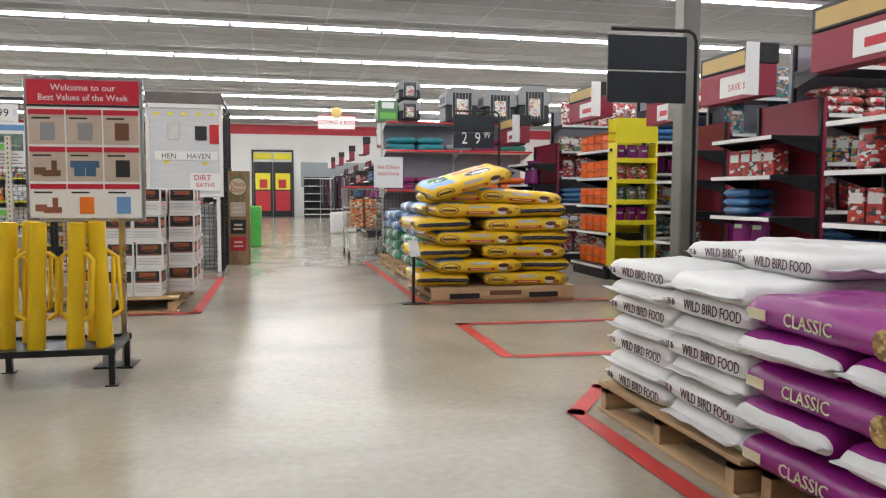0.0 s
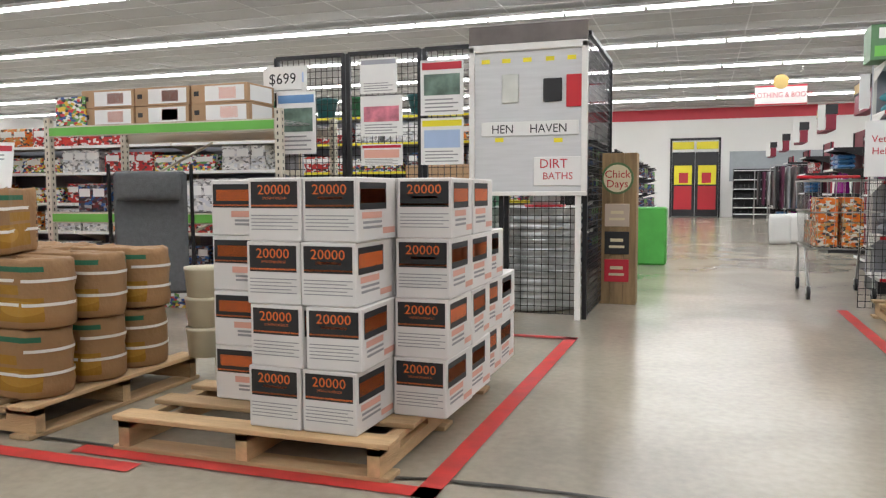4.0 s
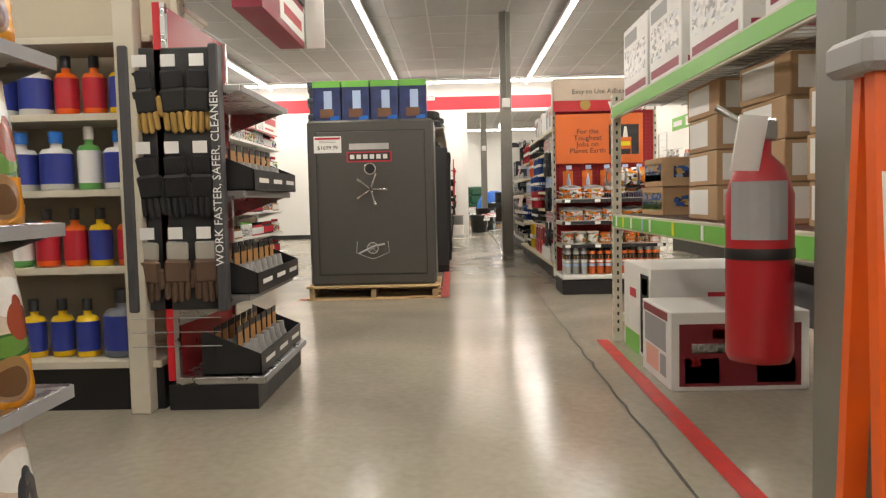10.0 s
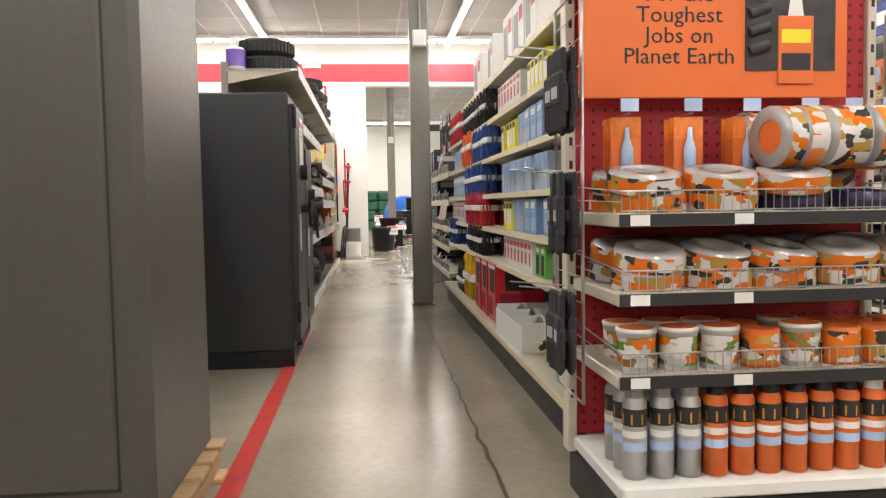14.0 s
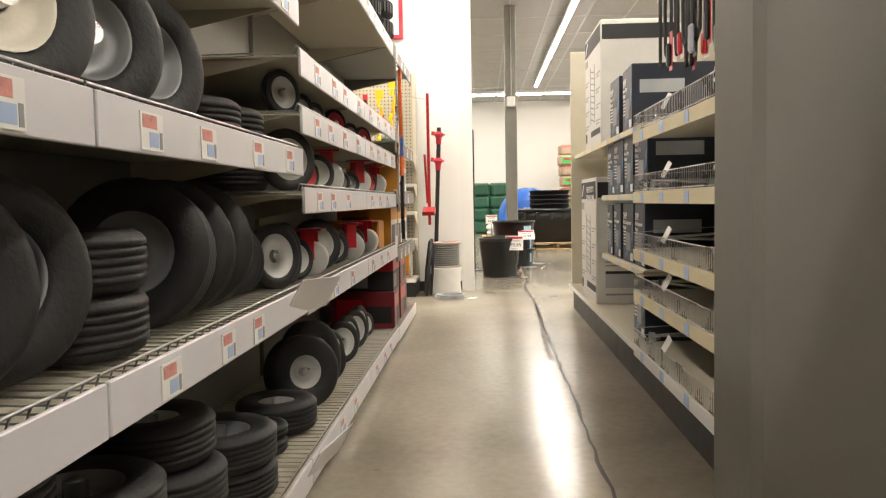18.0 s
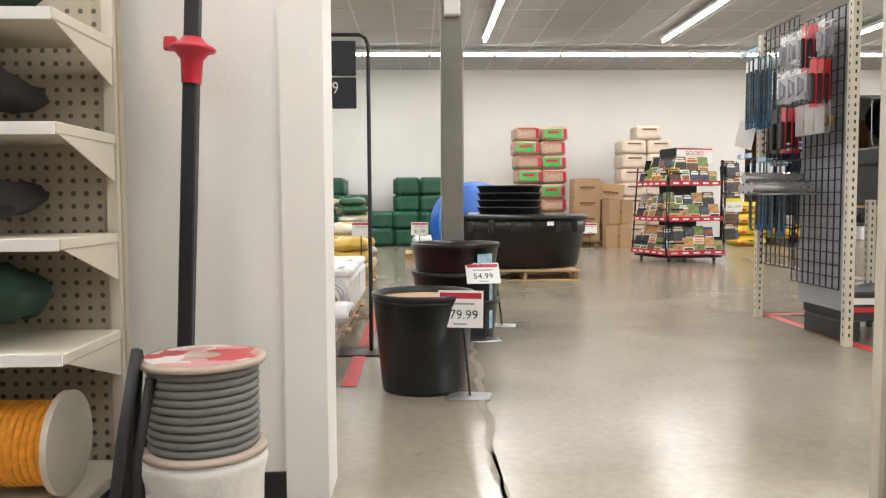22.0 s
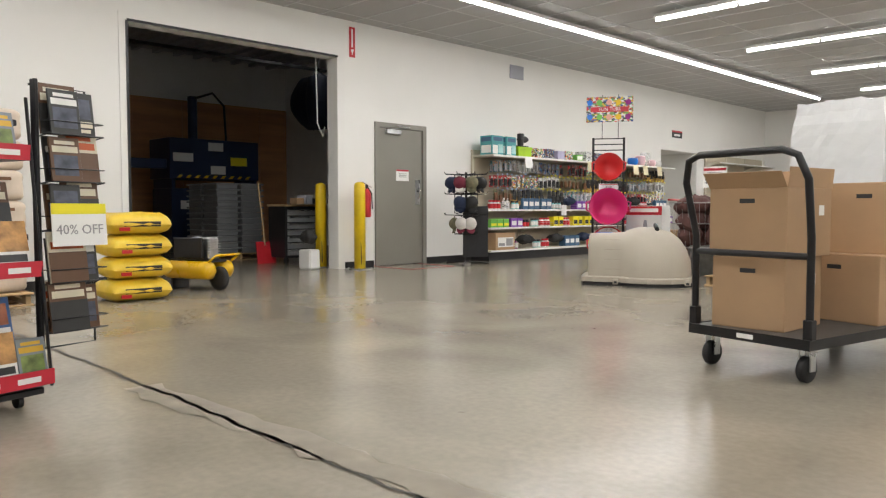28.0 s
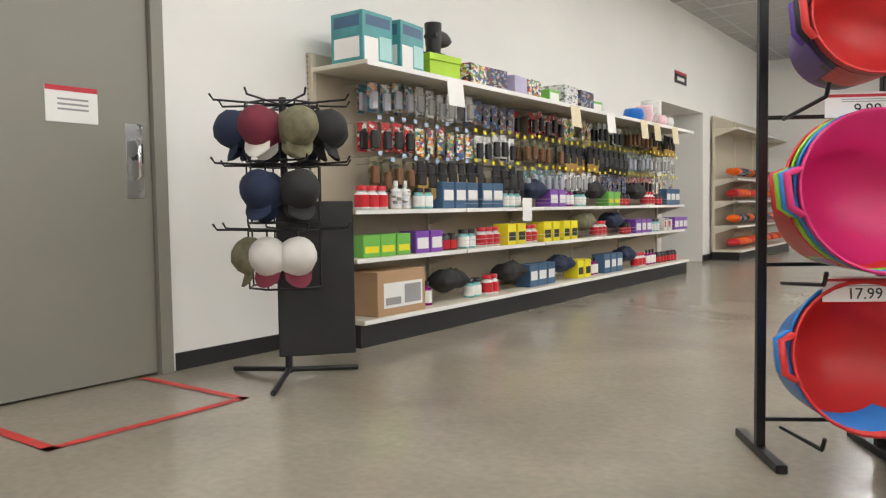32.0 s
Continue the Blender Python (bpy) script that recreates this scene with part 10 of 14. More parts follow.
for x, z in ((4.5, 1.36), (4.25, 1.36), (4.55, 0.83), (4.3, 0.83)):
    cd = thing("stock_card", R2 @ pose(x, -0.03, z, -12, 0, RNG.uniform(-6, 6)), "red and white striped stock card on a wire tray", "price card", "striped stock cards")
    part("sheet", Shape().box(-0.11, -0.001, -0.09, 0.11, 0.001, 0.07), PAPER, cd)
    for k in range(3):
        part("stripe", Shape().box(-0.1 + k * 0.075, -0.0022, -0.09, -0.06 + k * 0.075, -0.0011, 0.07), PINKI, cd, "pink red stripe")
strap_m = mat("black_belt_rubber", (0.018, 0.018, 0.02), 0.6)
lp = Shape().tube([(-0.02, 0, 0), (-0.035, 0, -0.15), (-0.03, 0, -0.34), (0, 0, -0.38), (0.03, 0, -0.34), (0.035, 0, -0.15), (0.02, 0, 0)], 0.008, 5, True).slot(1).box(-0.02, -0.012, -0.08, 0.02, -0.009, -0.01).mesh("drive_belt", [strap_m, PAPER])
for k in range(16):
    place("drive_belt", lp, R2 @ pose(1.55 + (k % 8) * 0.15 + 1.2, 0.12 + 0.12 * (k // 8), 1.9, 0, 0, RNG.uniform(-20, 20)), "black drive belt loop hanging on a hook", "belt", "hanging drive belts")
    if k < 8:
        part("belt_hook", Shape().tube([(1.55 + k * 0.15 + 1.2, 0.55, 1.905), (1.55 + k * 0.15 + 1.2, 0.08, 1.908)], 0.003, 4), WIRE, g2)
        part("hook_tag", Shape().box(1.53 + k * 0.15 + 1.2, 0.072, 1.91, 1.58 + k * 0.15 + 1.2, 0.076, 1.95), (LTBLUE, RED)[k % 3 == 2], g2)
for k in range(18):
    place("hook_pack", pks[k % 3], R2 @ pose(2.95 + (k % 9) * 0.19, 0.12 + 0.1 * (k // 9), 1.64 + 0.0 * k, 0, 0, RNG.uniform(-6, 6)), "small carded part on a hook", "hook pack", "carded packs")
part("hook_rail", Shape().rbox(2.8, 0.53, 1.63, R2L - 0.05, 0.548, 1.66, 0.002), WIRE, g2)

# ---- hardware shelving behind the adhesive display ----
HW = pose(-17.8, 8.5, 0)
gh = gondola("hardware_shelving", HW, 6.2, 0.55, 2.0, [0.5, 0.76], "dark shelving with rows of carded hardware and coloured headers", BLACK, BLACK, PAPER, base=0.2, section=1.24)
for k in range(5):
    part("header_strip", Shape().rbox(0.02 + k * 1.24, 0.02, 1.9, 1.22 + k * 1.24, 0.035, 2.1, 0.002), (GREENC, PURP, mat("blue_header", (0.03, 0.06, 0.28), 0.5), ORANGE, ORANGE)[k], gh, "coloured printed header strip")
    part("header_print", Shape().box(0.1 + k * 1.24, 0.017, 1.96, 0.55 + k * 1.24, 0.0195, 2.04).box(0.75 + k * 1.24, 0.017, 1.93, 1.15 + k * 1.24, 0.0195, 2.07), PAPER, gh)
hp2 = [blister_mesh(0.08, 0.17, 0.025, p, q) for p, q in ((stuff_print("dark"), STL), (ORANGE, GREYP), (stuff_print("red"), BLACK), (PAPER, STL), (stuff_print("grain"), mat("dull_brass", (0.35, 0.3, 0.2), 0.4, 0.5)))]
rows_ = []
for r in range(5):
    for c in range(46):
        k = (c // 5 + r * 2) % 5
        for j in range(2):
            if RNG.random() < 0.9:
                rows_.append((hp2[k], HW @ pose(0.15 + c * 0.13, 0.2 + 0.14 * j, 1.0 + r * 0.2, 0, 0, RNG.uniform(-5, 5))))
joined("hardware_packs", rows_, "rows of carded hardware packs hanging on hooks", "hardware packs")
hwbin = carton(0.09, 0.2, 0.1, BLACK, [(0.1, 0.2, 0.9, 0.8, 1)], [PAPER])
joined("hardware_trays", [(hwbin, HW @ pose(0.1 + c * 0.1, 0.2, 0.213)) for c in range(60)], "small black hardware trays with white labels", "trays")

# ---- wheels and tyres ----
TW = pose(-16.1, 4.86, 0, 0, 0, 180)
TL = 6.3
gt = gondola("wheel_shelving", TW, TL, 0.55, 1.95, [], "steel shelving with price lips, wire trays of wheels, tyres and casters", GREYCOL, GREYCOL, PAPER, base=0, section=1.25)
NEARL, FARL, ENDL = (0.1, 0.645, 1.065, 1.515, 1.9), (0.1, 0.635, 0.95, 1.195, 1.37, 1.9), (0.6, 0.97, 1.3, 1.9)
LIPM = mat("pale_lilac_lip", (0.66, 0.65, 0.68), 0.35, var=0.05)
PINKT = mat("pink_tag_print", (0.62, 0.25, 0.22), 0.5, var=0.3, scale=90)
tagm = Shape().box(0, -0.0025, 0, 0.085, 0, 0.062).slot(1).box(0.006, -0.0032, 0.036, 0.06, -0.0026, 0.058).slot(2).box(0.03, -0.0032, 0.006, 0.066, -0.0026, 0.03).slot(3).box(0.07, -0.0032, 0.004, 0.08, -0.0026, 0.032).mesh("price_tag", [PAPER, PINKT, LTBLUE, GREYINK])
for k in range(5):
    a, b = k * TL / 5 + 0.004, (k + 1) * TL / 5 - 0.004
    for z in NEARL if k < 2 else FARL if k < 4 else ENDL:
        s = Shape().rbox(a, 0.0, z - 0.016, b, 0.52, z - 0.008, 0.003)
        for e in (a + 0.01, b - 0.018):
            s.add([(e, 0.05, z - 0.016), (e, 0.52, z - 0.016), (e, 0.52, z - 0.11), (e + 0.008, 0.05, z - 0.016), (e + 0.008, 0.52, z - 0.016), (e + 0.008, 0.52, z - 0.11)], [(0, 1, 2), (5, 4, 3), (0, 2, 5, 3)])
        sh = part("shelf", s, BEIGEB if k < 4 else GREYCOL, gt)
        s = Shape().tube([(a, 0.004, z + 0.022), (b, 0.004, z + 0.022)], 0.003, 4)
        x = a
        while x < b:
            s.tube([(x, 0.004, z + 0.02), (x, 0.012, z), (x, 0.51, z)], 0.0022, 4)
            x += 0.042
        part("wire_grid", s, WIRE, sh)
        part("lip", Shape().rbox(a, -0.012, z - 0.07, b, -0.002, z + 0.012, 0.002), LIPM if k < 4 else GREYCOL, sh, "pale shelf lip with price cards")
        for q in range(3 + (z > 1)):
            part("price_tag", tagm, None, sh, m=pose(a + 0.1 + q * 0.29 + RNG.uniform(0, 0.1), -0.0122, z - 0.064))
for x, z in ((2.3, 0.645), (2.45, 0.10)):
    place("tag_flap", Shape().box(0, -0.003, -0.05, 0.42, 0, 0.06).mesh("tag_flap", LIPM), TW @ pose(x, -0.02, z, 28, 4, -4), "loose pale price flap on the shelf lip", "price flap", "price flaps")


def wheel_thing(r, w, rimc, treads, hub=0.55):
    """A wheel whose axle lies along the x axis, hub at the origin: grooved tyre, dished rim, axle boss."""
    s = thing("cart_wheel", pose(0, 0, -50), "black rubber wheel with a " + rimc.name.replace("_", " ") + " on a shelf", "wheel", "loose wheels")
    n, g = 30, r * hub
    prof = [(g, -w * 0.34), (g * 1.12, -w * 0.46), (r * 0.86, -w * 0.5), (r * 0.95, -w * 0.43)]
    for q in range(treads):
        c, d = -w * 0.36 + q * w * 0.72 / treads, w * 0.72 / treads
        prof += [(r * 0.985, c), (r, c + d * 0.12), (r, c + d * 0.68), (r * 0.965, c + d * 0.75), (r * 0.965, c + d * 0.95)]
    prof += [(r * 0.95, w * 0.43), (r * 0.86, w * 0.5), (g * 1.12, w * 0.46), (g, w * 0.34)]
    part("tyre", Shape().lathe(prof, n, axis="x"), RUBBER, s)
    part("rim", Shape().lathe([(g, -w * 0.38), (g * 0.93, -w * 0.36), (g * 0.86, -w * 0.1), (g * 0.5, -w * 0.04), (g * 0.45, -w * 0.1), (g * 0.3, -w * 0.1)], n, axis="x").lathe([(g * 0.3, w * 0.1), (g * 0.45, w * 0.1), (g * 0.5, w * 0.04), (g * 0.86, w * 0.1), (g * 0.93, w * 0.36), (g, w * 0.38)], n, axis="x"), rimc, s)
    part("boss", Shape().cyl((-w * 0.5, 0, 0), (w * 0.5, 0, 0), g * 0.26, n=12).cyl((-w * 0.52, 0, 0), (w * 0.52, 0, 0), g * 0.12, n=8), STEEL, s, "steel axle boss")
    return s


WGR = mat("pale_grey_hub", (0.45, 0.46, 0.45), 0.4)
IVR = mat("ivory_steel_rim", (0.66, 0.62, 0.52), 0.4)
GHUB = mat("grey_hub", (0.22, 0.23, 0.24), 0.35, 0.3)
wheels = [wheel_thing(0.17, 0.085, IVR, 4), wheel_thing(0.16, 0.1, GHUB, 5), wheel_thing(0.145, 0.11, WGR, 5, 0.45), wheel_thing(0.105, 0.045, WGR, 2, 0.68), wheel_thing(0.075, 0.04, WGR, 2, 0.7), wheel_thing(0.065, 0.04, REDP, 1, 0.75), wheel_thing(0.055, 0.035, GHUB, 1, 0.6)]
WR, WW = (0.17, 0.16, 0.145, 0.105, 0.075, 0.065, 0.055), (0.085, 0.1, 0.11, 0.045, 0.04, 0.04, 0.035)


def stand(k, x, y, z, a=70, lean=6):
    copy_thing(wheels[k], TW @ pose(x, y, z + WR[k] + 0.004, 0, lean, a + RNG.uniform(-6, 6)))


def lie(k, x, y, z, n=1):
    for q in range(n):
        copy_thing(wheels[k], TW @ pose(x + RNG.uniform(-0.02, 0.02), y + RNG.uniform(-0.02, 0.02), z + WW[k] * (0.5 + q * 1.01) + 0.004, 0, 90, RNG.uniform(0, 90)))


for x, k, a in ((0.25, 0, 62), (0.55, 0, 66), (0.83, 0, 60), (1.08, 1, 68), (1.36, 0, 64), (1.62, 1, 60), (1.88, 1, 70)):
    stand(k, x, 0.2, 1.065, a)
for x in (2.12, 2.34):
    lie(2, x, 0.2, 1.065, 1)
for x, n in ((0.2, 3), (0.52, 3), (0.85, 2)):
    lie(2, x, 0.19, 0.645, n)
for x, k, a in ((1.12, 1, 55), (1.26, 1, 62), (1.78, 1, 12), (1.92, 1, 16), (2.06, 1, 10), (2.2, 3, 50), (2.32, 3, 40), (2.43, 3, 60)):
    stand(k, x, 0.18, 0.645, a, 10)
lie(2, 1.5, 0.2, 0.645, 2)
for x, n, k in ((0.2, 4, 2), (0.52, 4, 1), (0.86, 4, 2), (1.2, 4, 2), (1.55, 3, 1), (1.9, 3, 2), (2.25, 2, 1), (2.62, 2, 3), (2.9, 1, 2)):
    lie(k, x, 0.2, 0.1, n)
for x, k, a in ((3.15, 2, 40), (3.32, 1, 60), (3.55, 3, 30), (3.75, 3, 70), (4.0, 3, 50), (4.2, 3, 75), (4.4, 3, 60), (4.6, 3, 80), (4.75, 4, 60)):
    stand(k, x, 0.17, 0.1, a, 8)
for x, k, a in ((2.62, 3, 65), (2.76, 3, 75), (2.9, 4, 55), (3.25, 3, 40), (3.42, 4, 60), (3.58, 4, 30), (3.75, 4, 80), (3.95, 6, 60), (4.1, 4, 40), (4.28, 6, 70), (4.45, 4, 50), (4.62, 6, 60)):
    stand(k, x, 0.12, 0.635, a)
for x, k, a in ((2.75, 3, 50), (3.0, 5, 60), (3.2, 4, 40), (3.5, 5, 70), (3.7, 6, 50), (3.95, 6, 40), (4.3, 4, 70), (4.55, 5, 60)):
    stand(k, x, 0.1, 0.95, a)
lie(2, 2.68, 0.3, 0.95, 1)
for x, k, a in ((2.7, 4, 60), (2.95, 6, 40), (3.2, 6, 70), (3.6, 5, 60), (4.0, 6, 50), (4.4, 5, 60)):
    stand(k, x, 0.1, 1.195, a)
lie(3, 3.4, 0.25, 1.195, 2)
for x, k in ((0.4, 2), (0.8, 1), (1.3, 2), (1.7, 2), (2.2, 1)):
    lie(k, x, 0.22, 1.515, 2)
for w_ in wheels:
    for c in list(w_.children_recursive) + [w_]:
        bpy.data.objects.remove(c)
# casters with red forks
cas = thing("caster", TW @ pose(3.08, 0.1, 0.638), "red swivel caster with grey wheel on a wire shelf", "caster", "red casters")
part("plate", Shape().rbox(-0.05, -0.05, 0.17, 0.05, 0.05, 0.178, 0.002), REDP, cas)
part("fork", Shape().rbox(-0.04, -0.02, 0.06, -0.033, 0.03, 0.17, 0.002).rbox(0.033, -0.02, 0.06, 0.04, 0.03, 0.17, 0.002), REDP, cas)
part("wheel", Shape().lathe([(0.0, -0.022), (0.058, -0.022), (0.065, -0.015), (0.065, 0.015), (0.058, 0.022), (0.0, 0.022)], 18, (0, 0, 0.065), axis="x"), WGR, cas)
for x, z, a in ((3.85, 0.638, 20), (4.36, 0.638, -15), (3.35, 0.953, 8), (4.12, 0.953, 30), (4.75, 0.953, -5)):
    copy_thing(cas, TW @ pose(x, 0.08, z, 0, 0, a))
tym = Shape().lathe([(0.12, -0.05), (0.17, -0.065), (0.205, -0.055), (0.22, -0.02), (0.22, 0.02), (0.205, 0.055), (0.17, 0.065), (0.12, 0.05), (0.115, 0.0), (0.12, -0.05)], 30)
for k in range(40):
    a = k * math.tau / 40
    tym.put(Shape().rbox(0.212, -0.012, -0.04, 0.226, 0.012, 0.04, 0.002), pose(0, 0, 0, 0, 0, math.degrees(a)))
tyre = tym.mesh("tyre", RUBBER)
for x, n in ((0.35, 2), (0.9, 1), (3.2, 3), (3.75, 4), (4.4, 3), (4.95, 4), (5.5, 3)):
    for q in range(n):
        place("tyre", tyre, TW @ pose(x + RNG.uniform(-0.02, 0.02), 0.27 + RNG.uniform(-0.02, 0.02), 1.903 + 0.065 + q * 0.131, 0, 0, RNG.uniform(0, 90)), "black rubber tyre stacked on the top shelf", "tyre", "stacked tyres")
jug = bottle_mesh(0.07, 0.24, PLASTICW, WHITE, mat("violet_label", (0.15, 0.08, 0.4), 0.4), 0.3)
for k in range(4):
    place("jug", jug, TW @ pose(0.12 + k * 0.16, 0.46, 1.903), "white plastic jug with violet label", "jug", "white jugs")
# cartons at the far end of the wheel shelving
rk = [carton(0.4, 0.42, 0.24, mat("wine_carton", (0.16, 0.012, 0.02), 0.35, var=0.2), [(0.05, 0.55, 0.7, 0.9, 1), (0.4, 0.1, 0.9, 0.5, 2), (0.1, 0.15, 0.5, 0.8, 1, "l"), (0.55, 0.15, 0.95, 0.6, 2, "l"), (0.1, 0.15, 0.5, 0.8, 1, "r"), (0.55, 0.15, 0.95, 0.6, 2, "r")], [REDP, BLACK]), carton(0.36, 0.42, 0.22, BLACK, [(0.0, 0.6, 1, 1, 1), (0.1, 0.1, 0.5, 0.5, 2), (0.0, 0.6, 1, 1, 1, "l"), (0.1, 0.1, 0.6, 0.5, 2, "l"), (0.0, 0.6, 1, 1, 1, "r")], [REDP, GREYINK])]
pe = part("end_deck", Shape().rbox(TL - 1.25, 0.0, 0.0, TL, 0.52, 0.09, 0.004), GREYCOL, gt)
part("lip", Shape().rbox(TL - 1.25, -0.012, 0.02, TL, -0.002, 0.1, 0.002), PLASTICW, pe)
for x, z, k in ((TL - 1.0, 0.091, 0), (TL - 0.55, 0.091, 0), (TL - 1.0, 0.333, 1), (TL - 0.55, 0.333, 0)):
    place("tool_carton", rk[k], TW @ pose(x, 0.24, z, 0, 0, RNG.uniform(-2, 2)), "dark red and black tool carton on the low deck", "carton", "red and black tool cartons")
oc = carton(0.3, 0.36, 0.27, WCART, [(0, 0.72, 1, 1, 1), (0.05, 0.05, 0.55, 0.6, 2), (0.6, 0.3, 0.95, 0.62, 3), (0, 0, 1, 0.06, 4), (0, 0.72, 1, 1, 1, "r"), (0.05, 0.05, 0.5, 0.6, 2, "r"), (0.55, 0.2, 0.95, 0.65, 3, "r"), (0, 0, 1, 1, 1, "l"), (0.1, 0.2, 0.6, 0.8, 2, "l")], [mat("amber_print", (0.62, 0.27, 0.03), 0.45), mat("grey_tool_print", (0.08, 0.085, 0.1), 0.5, var=0.5, scale=14), GREYINK, mat("navy_strip", (0.02, 0.05, 0.12), 0.5)])
for x, z in ((TL - 0.95, 0.602), (TL - 0.6, 0.602), (TL - 0.25, 0.602), (TL - 0.6, 0.972), (TL - 0.25, 0.972)):
    place("bench_tool_box", oc, TW @ pose(x, 0.22, z, 0, 0, RNG.uniform(-2, 2)), "orange and white bench tool carton", "carton", "bench tool cartons")
place("dark_bin", Shape().rbox(-0.12, -0.18, 0, 0.12, 0.18, 0.2, 0.01).mesh("dark_bin", mat("orange_box", (0.55, 0.22, 0.03), 0.5)), TW @ pose(TL - 1.4, 0.25, 0.602), "plain orange carton on a wire shelf", "carton")
# tool strips that hang at the end of the wheel shelving
ts = thing("tool_strip", TW @ pose(TL - 1.22, -0.03, 0), "vertical strip of hanging pruners and blades", "tool strip")
part("strip", Shape().rbox(-0.015, 0, 0.85, 0.015, 0.012, 1.9, 0.002), STEEL, ts)
for k, (c, z, l) in enumerate(((ORANGE, 1.75, 0.3), (BLUEP, 1.6, 0.28), (BLACK, 1.35, 0.4), (BLACK, 1.05, 0.25), (ORANGE, 1.5, 0.3))):
    part("hanging_tool", Shape().rbox(-0.05 + 0.02 * (k % 3), -0.03, z - l, -0.02 + 0.02 * (k % 3), -0.008, z, 0.006).cyl((-0.04 + 0.02 * (k % 3), -0.02, z - l), (-0.05 + 0.03 * (k % 2), -0.02, z - l - 0.12), 0.012, n=8), c, ts)
    part("tool_clip", Shape().rbox(-0.02, -0.008, z - 0.03, 0.02, 0.0, z - 0.01, 0.001), STEEL, ts)
jk = thing("bar_tool", pose(-22.62, 4.98, 0, 0, 0, 0), "tall red steel bar tool hung on the shelf end", "bar tool")
part("bar", Shape().rbox(-0.012, -0.012, 0.72, 0.012, 0.012, 1.8, 0.003), REDP, jk)
part("hanger", Shape().tube([(0, 0, 1.75), (0.08, -0.11, 1.76), (0.26, -0.16, 1.76)], 0.004, 4), WIRE, jk)
part("jaw", Shape().add([(-0.02, -0.05, 0.82), (0.14, -0.05, 0.8), (0.16, -0.05, 0.83), (0.02, -0.05, 0.87), (-0.02, 0.05, 0.82), (0.14, 0.05, 0.8), (0.16, 0.05, 0.83), (0.02, 0.05, 0.87)], [(0, 1, 2, 3), (7, 6, 5, 4), (0, 3, 7, 4), (0, 4, 5, 1), (1, 5, 6, 2), (2, 6, 7, 3)]), REDP, jk)
part("lever", Shape().tube([(0.0, -0.015, 0.9), (0.03, -0.03, 1.3)], 0.01, 6), RED, jk)

# ---- rope shelving on the partition ----
RP = pose(-23.56, 2.6, 0, 0, 0, 90)
gondola("rope_shelving", RP, 2.17, 0.46, 2.2, [0.55, 0.82, 1.09, 1.35], "beige pegboard shelving with rope spools, netting and chain", PEG, BEIGE, PAPER, base=0.16, section=1.08)
for z in (0.55, 0.82, 1.09, 1.35):
    for k in range(3):
        place("price_label", carton(0.12, 0.004, 0.07, PAPER, [(0.1, 0.2, 0.9, 0.4, 1), (0.05, 0.6, 0.95, 0.9, 2)], [GREYINK, LTBLUE]), RP @ pose(1.3 + k * 0.3, 0.051, z - 0.045), "small printed price label on the shelf edge", "price label", "shelf price labels")


def spool(m, rope, r, w, group, label):
    s = thing("rope_spool", m, label, "spool", group)
    for x in (-w / 2, w / 2):
        part("flange", Shape().cyl((x - 0.008, 0, 0), (x + 0.008, 0, 0), r, n=26), mat("spool_board", (0.5, 0.46, 0.38), 0.6), s)
    q = Shape()
    n = int(w / 0.018)
    for k in range(n - 1):
        q.tube([(-w / 2 + 0.016 + k * 0.018 + 0.0, r * 0.75 * math.cos(j * math.tau / 16), r * 0.75 * math.sin(j * math.tau / 16)) for j in range(16)], 0.0098, 6, True)
    part("rope", q, rope, s)
    part("core", Shape().cyl((-w / 2, 0, 0), (w / 2, 0, 0), r * 0.7, n=18), rope, s)
    return s


ROPEW = mat("white_rope", (0.6, 0.57, 0.5), 0.85, var=0.2, scale=60, bump=0.5, bscale=150)
ROPEO = mat("orange_rope", (0.75, 0.3, 0.02), 0.7, var=0.2, scale=60, bump=0.5, bscale=150)
for x, c in ((2.0, ROPEO), (1.72, ROPEW), (1.44, ROPEO), (1.15, ROPEW), (0.8, ROPEW)):
    spool(RP @ pose(x, 0.18, 0.1725 + 0.13), c, 0.13, 0.22, "rope spools", "spool of " + ("orange" if c == ROPEO else "white") + " rope on the deck")
NET = mat("green_cord", (0.012, 0.05, 0.03), 0.7, var=0.6, scale=70, bump=0.6, bscale=120)
netm = sack_mesh("netting", 0.26, 0.3, 0.14, 5, [NET], power=0.5, wrinkle=0.03, seam=0, nu=14, nv=8)
hatm = sack_mesh("sling", 0.22, 0.26, 0.1, 6, [mat("dark_cloth", (0.03, 0.028, 0.03), 0.9)], power=0.6, wrinkle=0.03, seam=0, nu=12, nv=8)
for z, me, nm, lb in ((0.551, netm, "netting_roll", "dark green cord bundle on a shelf"), (0.821, hatm, "folded_strap", "dark strap bundle on a shelf"), (1.091, hatm, "folded_strap", "dark strap bundle on a shelf"), (1.351, netm, "netting_roll", "dark green cord bundle on a shelf")):
    for k in range(6):
        place(nm, me, RP @ pose(0.4 + k * 0.3, 0.24, z + 0.05, RNG.uniform(-8, 8), RNG.uniform(-8, 8), RNG.uniform(-30, 30)), lb, "bundle", "bundles on the rope shelving")
